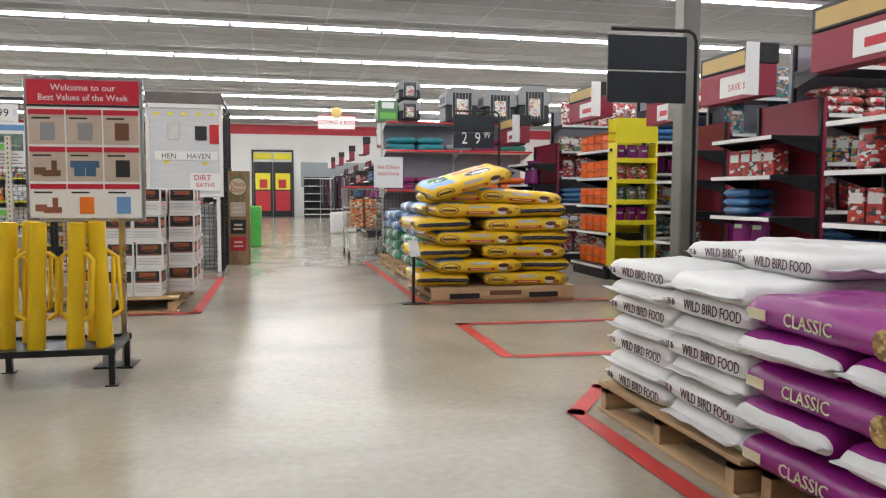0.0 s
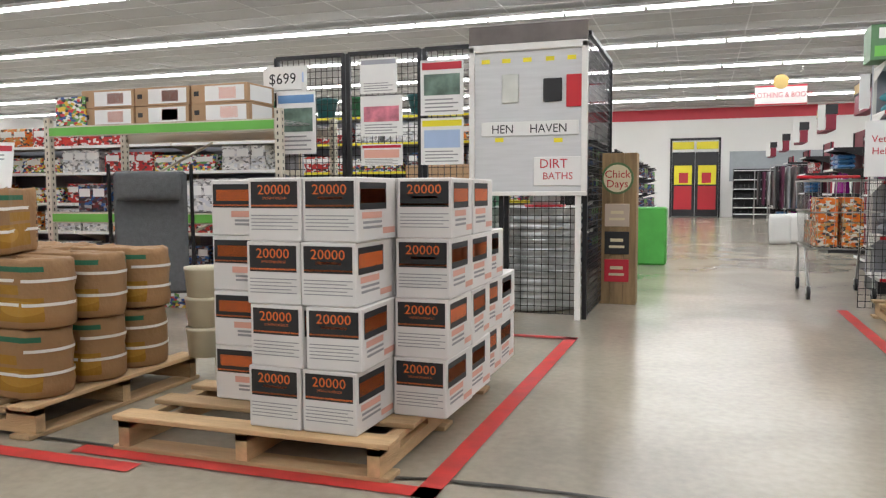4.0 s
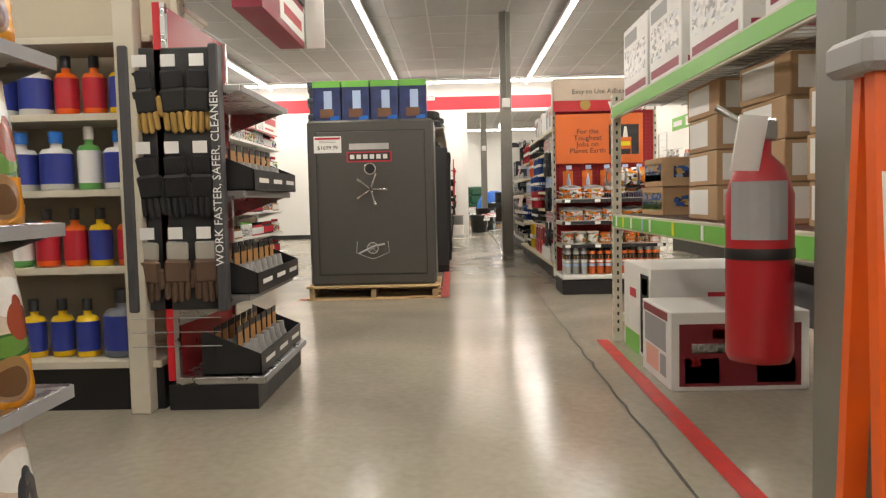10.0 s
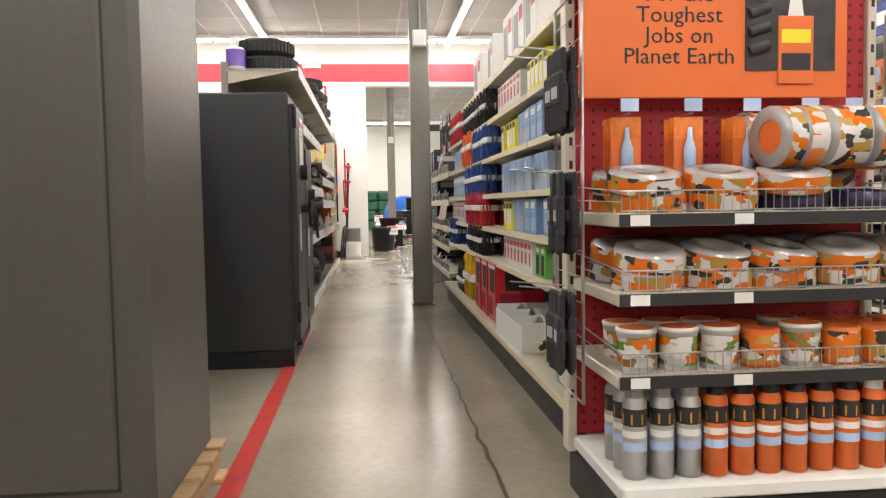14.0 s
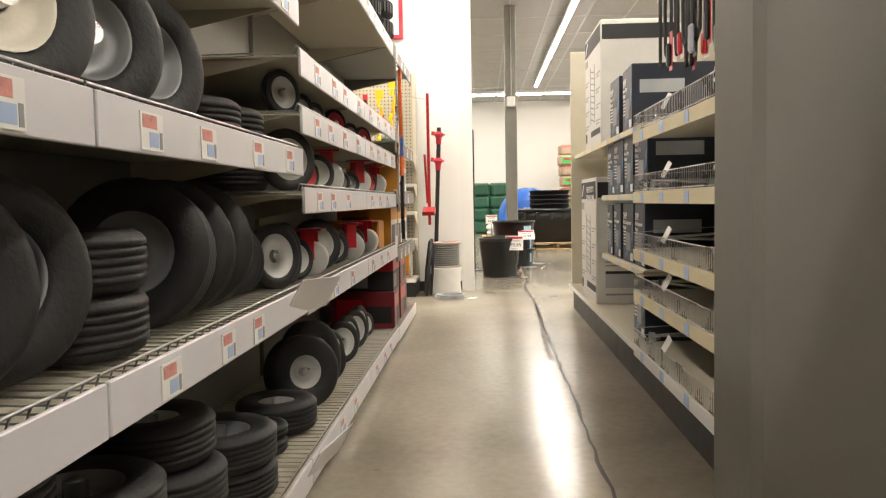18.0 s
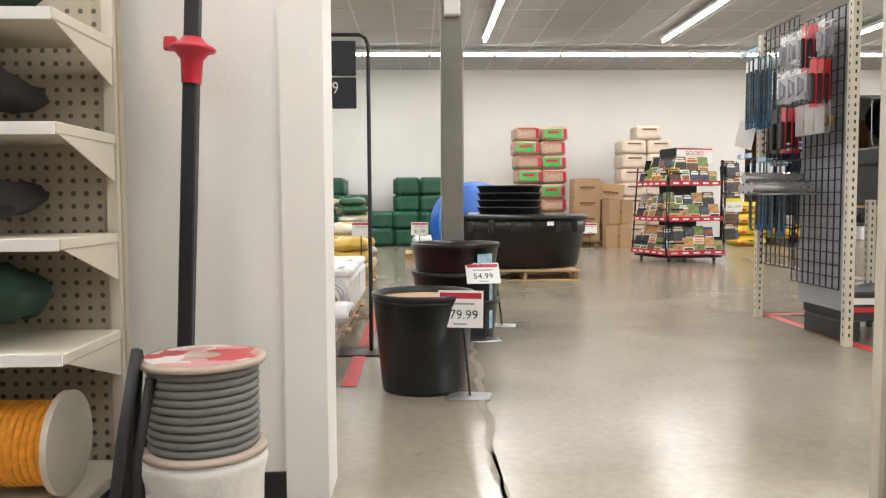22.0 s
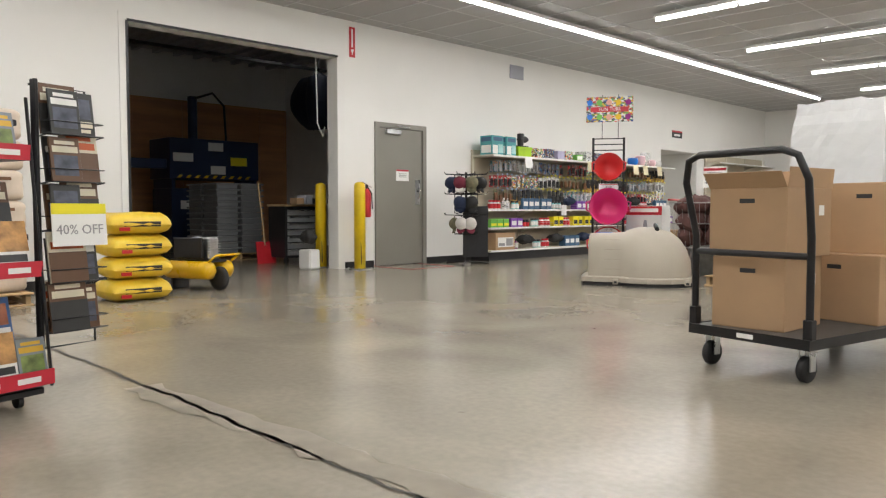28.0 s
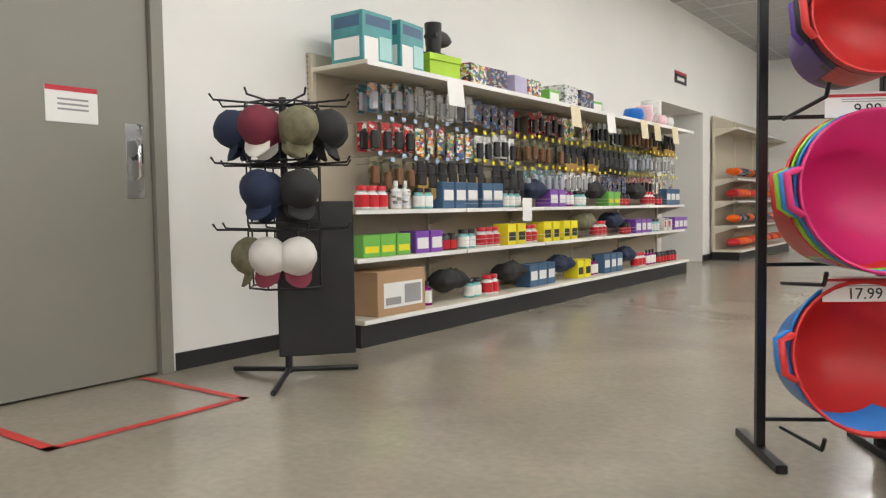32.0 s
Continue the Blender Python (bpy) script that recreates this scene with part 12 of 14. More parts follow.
part("sticker", Shape().box(-0.12, -0.1, 0.202, 0.04, 0.04, 0.2035), PAPER, po, "white sticker")
place("grey_drum", Shape().lathe([(0, 0), (0.12, 0), (0.12, 0.4), (0.09, 0.44), (0, 0.44)], 20).mesh("grey_drum", mat("pale_drum", (0.5, 0.52, 0.54), 0.3)), pose(-32.6, 6.0, 0.0), "pale grey plastic drum behind the tank", "drum")

# bedding bales, brown cartons and white cartons along the wall
BED = mat("bedding_fill", (0.47, 0.33, 0.24), 0.5, var=0.4, scale=30, bump=0.4, bscale=40, rand=0.1)
BEDW = mat("bedding_white_print", (0.62, 0.57, 0.50), 0.4, var=0.2, scale=9)
BEDG = mat("bedding_green_print", (0.05, 0.42, 0.08), 0.4, var=0.1)
BEDR = mat("bedding_red_print", (0.5, 0.02, 0.06), 0.4, var=0.1)
bedm = bale_mesh2(0.6, 0.52, 0.285, 0.35, 81, [BED, BEDW])
pallet(pose(-37.25, 8.05, 0, 0, 0, 90), 1.1, 0.8)
for q in range(8):
    for j in range(2):
        b = thing("bedding_bale", pose(-37.25 + RNG.uniform(-0.02, 0.02), 7.79 + j * 0.53 + RNG.uniform(-0.03, 0.03) - (0.04 if q % 3 == 0 else 0), 0.126 + q * 0.282, 0, RNG.uniform(-1, 1), RNG.uniform(-3, 3)), "pet bedding bale in clear wrap with green and red label", "bale", "bedding bales")
        part("bale", bedm, None, b)
        if (q + j) % 2 == 0:
            part("front_label", Shape().rbox(0.303, -0.2, 0.06, 0.315, 0.13, 0.23, 0.002), BEDG, b, "green printed label")
            part("label_mark", Shape().box(0.315, -0.15, 0.14, 0.3165, 0.08, 0.19), BEDR, b)
        else:
            part("front_label", Shape().box(0.303, -0.2, 0.23, 0.314, 0.2, 0.25), BEDR, b)
        part("red_corner", Shape().rbox(0.302, 0.17, 0.05, 0.313, 0.23, 0.23, 0.001), BEDR, b, "red corner print")
cbox = [carton(0.5, 0.48, 0.3, CARD, [(0.2, 0.35, 0.8, 0.5, 1), (0.3, 0.25, 0.7, 0.3, 1)], [BROWN]), carton(0.48, 0.45, 0.46, CARD, [(0.45, 0.0, 0.55, 1, 1)], [KRAFT])]
pallet(pose(-36.85, 9.05, 0, 0, 0, 90), 1.0, 0.6)
for q in range(4):
    place("brown_carton", cbox[0], pose(-36.75, 8.87, 0.126 + q * 0.303, 0, 0, 90 + RNG.uniform(-4, 4)), "brown cardboard carton in an uneven stack", "carton", "stacked brown cartons by the wall")
for q in range(2):
    place("brown_carton", cbox[1], pose(-36.4, 9.42, 0.002 + q * 0.463, 0, 0, 90 + RNG.uniform(-6, 6)), "square brown carton in an uneven stack", "carton", "stacked brown cartons by the wall")
place("brown_carton", cbox[0], pose(-36.95, 9.4, 0.94, 0, 6, 82), "bulging brown carton lying on the stack", "carton", "stacked brown cartons by the wall")
place("brown_carton", cbox[1], pose(-36.95, 9.42, 0.126, 0, 0, 92), "square brown carton in an uneven stack", "carton", "stacked brown cartons by the wall")
place("brown_carton", cbox[1], pose(-36.95, 9.42, 0.126 + 0.352, 0, 0, 88), "square brown carton in an uneven stack", "carton", "stacked brown cartons by the wall")
sign_stand(pose(-36.2, 8.85, 0, 0, 0, 90), 0.35, 0.0, "", 0.05, 0.28, 0.2, 86)
wsk = bale_mesh2(0.62, 0.52, 0.288, 0.25, 91, [mat("cream_wrap", (0.62, 0.52, 0.42), 0.5, var=0.1, bump=0.2)])
pallet(pose(-37.4, 10.45, 0, 0, 0, 90), 1.6, 0.9)
for q in range(8):
    for j in range(3 if q < 6 else 2 if q < 7 else 1):
        b = thing("cream_bale", pose(-37.4 + RNG.uniform(-0.03, 0.03), 9.95 + (j if q < 7 else 0.6) * 0.52, 0.126 + q * 0.286, 0, 0, RNG.uniform(-3, 3)), "cream wrapped bale with small dark print", "bale", "cream bales")
        part("wrap", wsk, None, b)
        part("print", Shape().box(0.315, -0.14, 0.19, 0.322, 0.14, 0.22), BROWN, b)

# ---- book rack ----
BKM = pose(-33.27, 9.525, 0, 0, 0, 14)
br = thing("book_rack", BKM, "four-sided black wire book rack with red shelf edges, full", "book rack")
part("core", Shape().rbox(-0.2, -0.2, 0.1, 0.2, 0.2, 1.68, 0.01), BLACK, br)
for a in range(4):
    part("caster", Shape().cyl((0.38 * (-1) ** (a // 2), 0.38 * (-1) ** a - 0.012, 0.03), (0.38 * (-1) ** (a // 2), 0.38 * (-1) ** a + 0.012, 0.03), 0.03, n=12), RUBBER, br)
part("base", Shape().rbox(-0.46, -0.46, 0.06, 0.46, 0.46, 0.09, 0.005), BLACK, br)
covers = []
INKS = [mat("book_" + n, c, 0.3, var=0.12, scale=9) for n, c in (("cream", (0.66, 0.6, 0.46)), ("rust", (0.5, 0.09, 0.02)), ("green", (0.12, 0.24, 0.05)), ("black", (0.03, 0.03, 0.03)), ("gold", (0.65, 0.38, 0.03)), ("white", (0.74, 0.73, 0.7)), ("orange", (0.72, 0.24, 0.02)), ("brown", (0.12, 0.06, 0.03)), ("grey", (0.2, 0.23, 0.25)), ("blue", (0.03, 0.1, 0.28)))]
SHOT = [mat("photo_" + n, c, 0.3, var=0.75, scale=16) for n, c in (("meadow", (0.16, 0.22, 0.06)), ("barn", (0.3, 0.1, 0.05)), ("dusk", (0.06, 0.07, 0.1)), ("meal", (0.45, 0.24, 0.08)))]
for k in range(18):
    w, h = ((0.15, 0.21), (0.17, 0.23), (0.13, 0.19), (0.19, 0.24))[k % 4]
    s = Shape().rbox(-w / 2, -0.012, 0, w / 2, 0.0, h, 0.0012)
    hi = k % 3 != 1
    for q, (x0, z0, x1, z1) in enumerate(((-0.43, 0.66, 0.43, 0.8), (-0.34, 0.84, 0.34, 0.92), (-0.5 if k % 2 else -0.4, 0.0 if k % 2 else 0.14, 0.5 if k % 2 else 0.4, 0.6))):
        z0, z1 = (z0, z1) if hi else (1 - z1, 1 - z0)
        s.slot(min(q, 1) + 1 if q < 2 else 2).add([(x * w, -0.0128 - 0.0003 * (q < 2), z * h) for x, z in ((x0, z0), (x1, z0), (x1, z1), (x0, z1))], [(0, 1, 2, 3)])
        s.m[-1] = 1 if q < 2 else 2
    covers.append((s.mesh("book", [INKS[(3, 5, 8, 0, 9, 5, 1, 5, 7, 2, 5, 4, 5, 0, 6, 7, 3, 5)[k]], INKS[(5, 3, 4, 1, 5, 6, 5, 2, 0, 5, 4, 3, 2, 1, 5, 0, 0, 7)[k]], (SHOT[2], SHOT[3], SHOT[0], INKS[7], SHOT[1], SHOT[0], SHOT[3], INKS[3])[k % 8]]), w, h))
for side in range(4):
    S = pose(0, 0, 0, 0, 0, 90 * side)
    if side == 2:
        continue
    # tiers of this side face local -y turned by side
    for t, (z, out) in enumerate(((0.13, 0.5), (0.62, 0.475), (1.14, 0.45))):
        hw = out - 0.02
        sh = part("tier", Shape().rbox(-hw, -out, z - 0.02, hw, -0.2, z, 0.004).box(-hw, -out - 0.003, z, hw, -out + 0.002, z + 0.05), BLACK, br, m=S)
        part("red_edge", Shape().box(-hw, -out - 0.007, z - 0.02, hw, -out - 0.0035, z + 0.05), RED, sh, "red shelf edge with white print")
        for q in range(5):
            part("edge_print", Shape().box(-hw + 0.06 + q * hw * 0.38, -out - 0.0085, z, -hw + 0.06 + q * hw * 0.38 + hw * 0.22, -out - 0.0072, z + 0.025), PAPER, sh)
        for rowk, (dy, dz) in enumerate(((0.03, 0.003), (0.13, 0.17))):
            if rowk:
                part("step", Shape().rbox(-hw, -out + 0.1, z + 0.14, hw, -0.2, z + 0.168, 0.003), BLACK, sh)
            x = -hw + 0.02
            while x < hw - 0.12:
                me, w, h = covers[RNG.randrange(18)]
                if x + w > hw:
                    break
                place("book", me, BKM @ S @ pose(x + w / 2, -out + dy, z + dz, -13, 0, RNG.uniform(-2, 2)), "paperback book with a printed cover on the rack", "book", "books on the rack")
                x += w + 0.006
    part("corner_wire", Shape().tube([(-0.47, -0.5, 0.1), (-0.42, -0.44, 1.4)], 0.008, 6).tube([(0.47, -0.5, 0.1), (0.42, -0.44, 1.4)], 0.008, 6), BLACKM, br, m=S)
hd = part("header", Shape().rbox(0.0, -0.3, 1.4, 0.012, 0.3, 1.62, 0.003), PAPER, br, "white header with red lettering", pose(0.26, 0.1, 0.05))
part("header_edge", Shape().box(0.0125, -0.3, 1.6, 0.0135, 0.3, 1.62), RED, hd)
words("BOOKS", 0.09, RED, hd, pose(0.0135, 0.0, 1.545, 90, 0, 90), "header_lettering", label="red header lettering BOOKS")
part("header_print", Shape().box(0.0125, -0.18, 1.48, 0.0135, 0.18, 1.492), INK, hd)
# wire pockets on the far end, facing the same way as the front
wp = part("wire_pocket_frame", Shape().rbox(0.36, 0.485, 0.1, 0.40, 0.505, 1.5, 0.004).tube([(0.37, 0.5, 0.25), (0.37, 0.78, 0.25), (0.33, 0.78, 1.48), (0.33, 0.5, 1.48)], 0.006, 5), BLACKM, br)
for q, z in enumerate((0.32, 0.55, 0.8, 1.02, 1.24)):
    part("pocket", Shape().tube([(0.38, 0.51, z), (0.38, 0.79, z), (0.46, 0.79, z + 0.01), (0.46, 0.51, z + 0.01)], 0.004, 5, True).tube([(0.39, 0.51, z + 0.07), (0.46, 0.51, z + 0.07), (0.46, 0.79, z + 0.07), (0.39, 0.79, z + 0.07)], 0.003, 5), BLACKM, wp)
    for k in range(3):
        me, w, h = covers[(15, 8, 3, 0, 16)[(q * 2 + k) % 5]]
        place("book", me, BKM @ pose(0.45 - 0.025 * k, 0.6 + 0.09 * (k % 2), z + 0.008, -8, 0, 90), "paperback book in a wire pocket", "book", "books on the rack")
oc_ = thing("offer_card", BKM @ pose(0.472, 0.65, 0.73, -4, 0, 90), "white and yellow card lettered 40% OFF", "price sign")
part("sheet", Shape().box(-0.14, -0.002, 0, 0.14, 0.002, 0.2), PAPER, oc_)
part("yellow_top", Shape().box(-0.14, -0.0035, 0.15, 0.14, -0.0022, 0.2), YELLOWC, oc_)
part("wire_clip", Shape().tube([(0.0, 0.0, 0.1), (-0.1, 0.06, 0.12)], 0.003, 4), BLACKM, oc_)
words("40% OFF", 0.065, GREYINK, oc_, pose(0, -0.0035, 0.075, 90, 0, 0), "offer_lettering", label="grey lettering 40% OFF")

# ---- parts display on slotted posts ----
pd = thing("parts_display", pose(-27.63, 8.23, 0), "cream slotted posts with black wire grid and hanging wiper blades", "display rack")
for x in (0.0, 1.23):
    part("post", hole_post(2.15), None, pd, "cream slotted steel post", pose(x, 0, 0))
grid_panel("wire_grid", 0.5, 1.75, 0.075, 0.0035, BLACKM, pd, pose(0.05, 0.0, 0.42), "black wire grid")
grid_panel("wire_grid", 0.6, 1.75, 0.075, 0.0035, BLACKM, pd, pose(0.56, -0.02, 0.34), "black wire grid")
part("grey_panel", Shape().rbox(0.58, 0.02, 0.2, 1.2, 0.04, 2.1, 0.003), mat("lilac_grey_panel", (0.30, 0.30, 0.33), 0.5, var=0.04), pd, "plain grey steel panel")
WIPB = mat("wiper_blue_card", (0.10, 0.17, 0.24), 0.2, var=0.5, scale=12)
wip = Shape().rbox(-0.022, -0.012, -0.52, 0.022, 0.0, 0, 0.004).slot(1).rbox(-0.012, -0.018, -0.48, 0.012, -0.0122, -0.1, 0.002).slot(2).box(-0.018, -0.0135, -0.1, 0.018, -0.0122, -0.02).slot(3).rbox(-0.022, -0.0145, -0.52, 0.022, -0.0125, -0.42, 0.0008).mesh("wiper_pack", [WIPB, BLACK, PAPER, mat("wiper_blue", (0.02, 0.12, 0.25), 0.3)])
for x, z, n in ((0.1, 1.95, 3), (0.17, 1.95, 3), (0.25, 1.95, 3), (0.33, 1.95, 2), (0.08, 1.2, 2), (0.2, 1.2, 2), (0.27, 1.2, 2), (0.42, 1.16, 2), (0.49, 1.16, 1)):
    part("hook", Shape().tube([(x, 0, z + 0.004), (x, -0.2, z + 0.01)], 0.003, 4), WIRE, pd)
    part("hook_tag", Shape().box(x - 0.03, -0.205, z + 0.012, x + 0.03, -0.201, z + 0.045), LTBLUE, pd)
    for j in range(n):
        place("wiper_pack", wip, pose(-27.63 + x, 8.23 - 0.05 - j * 0.05, z, 0, 0, RNG.uniform(-10, 10)), "wiper blade in a blue sleeve on a hook", "wiper blade", "wiper blades")
CLC = mat("clear_card", (0.55, 0.55, 0.55), 0.15, alpha=0.45)
clr = [Shape().box(-0.05, -0.001, -0.22, 0.05, 0.001, 0).slot(1).rbox(-0.03, -0.02, -0.19, -0.005, -0.0015, -0.07, 0.004).rbox(0.008, -0.02, -0.17, 0.03, -0.0015, -0.09, 0.004).slot(2).box(-0.05, -0.0022, -0.05, 0.05, -0.0012, -0.005).mesh("parts_pack", [CLC, GREYP, stuff_print("white")]), blister_mesh(0.11, 0.2, 0.03, CLC, mat("amber_disc", (0.5, 0.3, 0.08), 0.4), 0, "disc"), blister_mesh(0.07, 0.3, 0.025, REDP, BLACK), blister_mesh(0.07, 0.3, 0.025, BLACK, BLACK)]
for r, (z, ks) in enumerate(((2.02, (0, 0, 0, 2, 0)), (1.78, (0, 0, 0, 0, 2)), (1.52, (3, 2, 1, 1, 1)))):
    for c, k in enumerate(ks):
        x = 0.56 + c * 0.125
        part("hook", Shape().tube([(x, -0.02, z + 0.004), (x, -0.19, z + 0.008)], 0.003, 4), WIRE, pd)
        for j in range(2 if k < 2 else 3):
            place("parts_pack", clr[k], pose(-27.63 + x, 8.23 - 0.07 - j * 0.045, z, 0, 0, RNG.uniform(-8, 8)), "carded vehicle part on a hook", "hook pack", "carded vehicle parts")
for z in (1.26, 1.25):
    for x in (0.75, 0.92):
        part("hook_tag", Shape().box(x, -0.17, z - 0.02, x + 0.04, -0.166, z + 0.02), LTBLUE, pd)
tubem = Shape().cyl((0, 0, 0), (0, 0.42, 0), 0.035, n=18).mesh("tube_pack", [mat("silver_tube", (0.6, 0.6, 0.6), 0.14, 0.85)])
for x, z in ((0.72, 0.98), (0.8, 0.98), (0.76, 1.05), (0.88, 0.985)):
    place("tube_pack", tubem, pose(-27.63 + x, 8.23 - 0.46, z, 0, 0, 6), "silver clear-wrapped tube on long hooks", "tube", "wrapped tubes")
    part("hook", Shape().tube([(x, -0.02, z - 0.042), (x, -0.42, z - 0.042)], 0.004, 5), WIRE, pd)
part("loose_card", Shape().box(0, -0.001, 0, 0.14, 0.001, 0.2), PAPER, pd, "white hanging card", pose(-0.02, -0.2, 1.32, 10, 18, 40))
# toolboxes and crates behind it
BTB = mat("toolbox_black", (0.02, 0.02, 0.022), 0.4, var=0.1)
TSM = pose(-27.1, 8.78, 0, 0, 0, 90)
tsf = thing("tool_shelf", TSM, "low cream shelf with black storage boxes", "shelf")
for x in (0.0, 2.3):
    for y in (0.0, 0.6):
        part("post", hole_post(0.9), None, tsf, "cream slotted steel post", pose(x, y, 0))
for z in (0.86,):
    part("beam", Shape().rbox(0.03, -0.02, z - 0.07, 2.28, 0.02, z, 0.003), BEIGE, tsf)
    part("board", Shape().rbox(0.03, 0.021, z - 0.02, 2.28, 0.62, z, 0.003), WOOD, tsf)
for x, w, h, z in ((0.55, 0.9, 0.42, 0.861), (1.6, 0.9, 0.42, 0.861)):
    b = thing("tool_chest", TSM @ pose(x, 0.3, z), "black plastic tool chest with grey label", "tool chest", "black tool chests")
    part("body", Shape().rbox(-w / 2, -0.24, 0, w / 2, 0.24, h * 0.7, 0.015), BTB, b)
    part("lid", Shape().rbox(-w / 2 - 0.01, -0.25, h * 0.7, w / 2 + 0.01, 0.25, h, 0.015), BTB, b)
    part("latch", Shape().rbox(-0.06, -0.262, h * 0.55, 0.06, -0.241, h * 0.8, 0.004), GREYP, b)
    part("label" if k == 2 else "small_label", Shape().box(-w * 0.4, -0.2425, h * 0.15, -w * 0.1, -0.2405, h * 0.55), stuff_print("white"), b)
for x, z in ((-0.16, 0.07), (0.6, 0.07), (1.4, 0.07), (1.4, 0.33)):
    b = thing("storage_crate", TSM @ pose(x, -0.32, z), "black plastic crate on feet with white label strip", "crate", "black crates")
    part("body", Shape().rbox(-0.34, -0.26, 0.06, 0.34, 0.26, 0.25, 0.01), BTB, b)
    for fx in (-0.28, 0.28):
        part("foot", Shape().rbox(fx - 0.06, -0.24, -0.0695 if z < 0.2 else 0.0, fx + 0.06, 0.24, 0.059, 0.006), BTB, b)
    part("label_strip", Shape().box(-0.3, -0.263, 0.17, 0.2, -0.2605, 0.21), PAPER, b)
    part("red_strip", Shape().box(-0.3, -0.263, 0.12, 0.2, -0.2605, 0.15), REDP, b)

# ---- yellow sacks and compressor by the dock ----
YS = mat("yellow_poly_sack", (0.72, 0.5, 0.04), 0.35, var=0.12, scale=7, rand=0.06)
ysm = sack_mesh("yellow_sack", 0.6, 0.62, 0.23, 101, [YS, INK], lambda u, v, top: 0, power=0.3, wrinkle=0.02, seam=0.01)
for q in range(4):
    b = thing("yellow_sack", pose(-36.85, 12.13 + 0.015 * (q % 2), q * 0.218, 0, 0, RNG.uniform(-4, 4)), "plump yellow plastic sack with dark print bar", "sack", "yellow sacks by the dock")
    part("sack", ysm, None, b)
    part("print_bar", Shape().rbox(0.285, -0.18, 0.08, 0.3, 0.18, 0.13, 0.002), INK, b)
    part("print_mark", Shape().rbox(0.287, -0.22, 0.04, 0.3, -0.12, 0.075, 0.001), REDP, b)
YC = mat("compressor_yellow", (0.75, 0.45, 0.01), 0.28, var=0.06)
cp = thing("air_compressor", pose(-37.3, 13.05, 0, 0, 0, 20), "yellow twin-tank air compressor with engine and wheel", "compressor")
cp.scale = (0.85, 0.85, 0.95)
for y in (-0.17, 0.17):
    part("tank", Shape().lathe([(0, -0.42), (0.05, -0.41), (0.1, -0.36), (0.105, -0.3), (0.105, 0.3), (0.1, 0.36), (0.05, 0.41), (0, 0.42)], 22, (0.05, y, 0.24), axis="x"), YC, cp)
part("frame", Shape().rbox(-0.35, -0.15, 0.33, 0.4, 0.15, 0.36, 0.004), BLACK, cp)
part("wheel", Shape().lathe([(0.0, -0.04), (0.1, -0.04), (0.14, -0.03), (0.14, 0.03), (0.1, 0.04), (0, 0.04)], 22, (0.4, 0.0, 0.14), axis="y"), RUBBER, cp)
part("foot", Shape().rbox(-0.3, -0.15, 0, -0.26, 0.15, 0.15, 0.004).rbox(-0.3, -0.15, 0.14, -0.26, 0.15, 0.33, 0.004), BLACK, cp)
part("engine", Shape().rbox(-0.25, -0.13, 0.361, 0.0, 0.13, 0.6, 0.03), BLACK, cp, "black engine block")
part("engine_cowl", Shape().lathe([(0, 0), (0.13, 0), (0.13, 0.06), (0.09, 0.1), (0, 0.1)], 20, (-0.0, 0, 0.5), axis="x"), GREYP, cp)
part("pump", Shape().rbox(0.15, -0.1, 0.361, 0.32, 0.1, 0.62, 0.02), GALV, cp)
for k in range(6):
    part("pump_fin", Shape().rbox(0.14, -0.115, 0.42 + k * 0.03, 0.33, 0.115, 0.428 + k * 0.03, 0.001), GALV, cp)
part("belt_guard", Shape().rbox(-0.2, -0.2, 0.37, 0.3, -0.165, 0.62, 0.04), BLACK, cp)
part("handle", Shape().tube([(0.42, -0.22, 0.34), (0.55, -0.22, 0.42), (0.55, 0.22, 0.42), (0.42, 0.22, 0.34)], 0.014, 8), YC, cp)

# ---- dock opening and the dark store room ----
structure("dock_frame", Shape().box(WX - 0.235, DK0 - 0.1, 0, WX + 0.015, DK0 + 0.012, DKH).box(WX - 0.235, DK1 - 0.012, 0, WX + 0.015, DK1 + 0.1, DKH).box(WX - 0.235, DK0 - 0.1, DKH - 0.012, WX + 0.015, DK1 + 0.1, DKH + 0.1), WALLW, "white painted steel frame of the dock opening", "trim")
structure("dock_edge_rubber", Shape().box(WX + 0.015, DK0 - 0.02, 0, WX + 0.02, DK0 + 0.012, DKH).box(WX + 0.015, DK0, DKH - 0.012, WX + 0.02, DK1, DKH + 0.02), BLACK, "dark edge trim of the dock opening", "trim")
PLY = mat("plywood", (0.55, 0.29, 0.13), 0.7, var=0.2, scale=2.2, bump=0.1, bscale=30, stretch=(1, 0.25, 3))
SX = -46.6
structure("store_wall_back", Shape().box(SX - 0.2, 9.0, 0, SX, 22.0, 4.6), WALLW, "white upper wall of the store room", "wall")
for k in range(6):
    structure("plywood_sheet_%d" % (k + 1), Shape().rbox(SX + 0.002, 9.1 + k * 2.1, 0.02, SX + 0.02, 11.19 + k * 2.1, 3.5, 0.002), PLY, "plywood wall sheet", "wall panel")
structure("store_wall_left", Shape().box(SX, 9.0, 0, WX - T, 9.2, 4.6), WALLW, "store room side wall", "wall")
structure("store_wall_right", Shape().box(SX, 20.4, 0, WX - T, 20.6, 4.6), WALLW, "store room side wall", "wall")
s = Shape().box(SX, 9.0, 4.6, WX - T, 20.6, 4.7)
for k in range(22):
    s.box(SX, 9.3 + k * 0.5, 4.52, WX - T, 9.4 + k * 0.5, 4.6)
structure("store_ceiling", s, mat("dark_roof_deck", (0.4, 0.41, 0.42), 0.6), "corrugated metal roof deck", "ceiling")
structure("store_wall_front", Shape().box(WX - T, 9.0, CEIL, WX, 20.6, 4.7), WALLW, "wall above the dock opening", "wall")
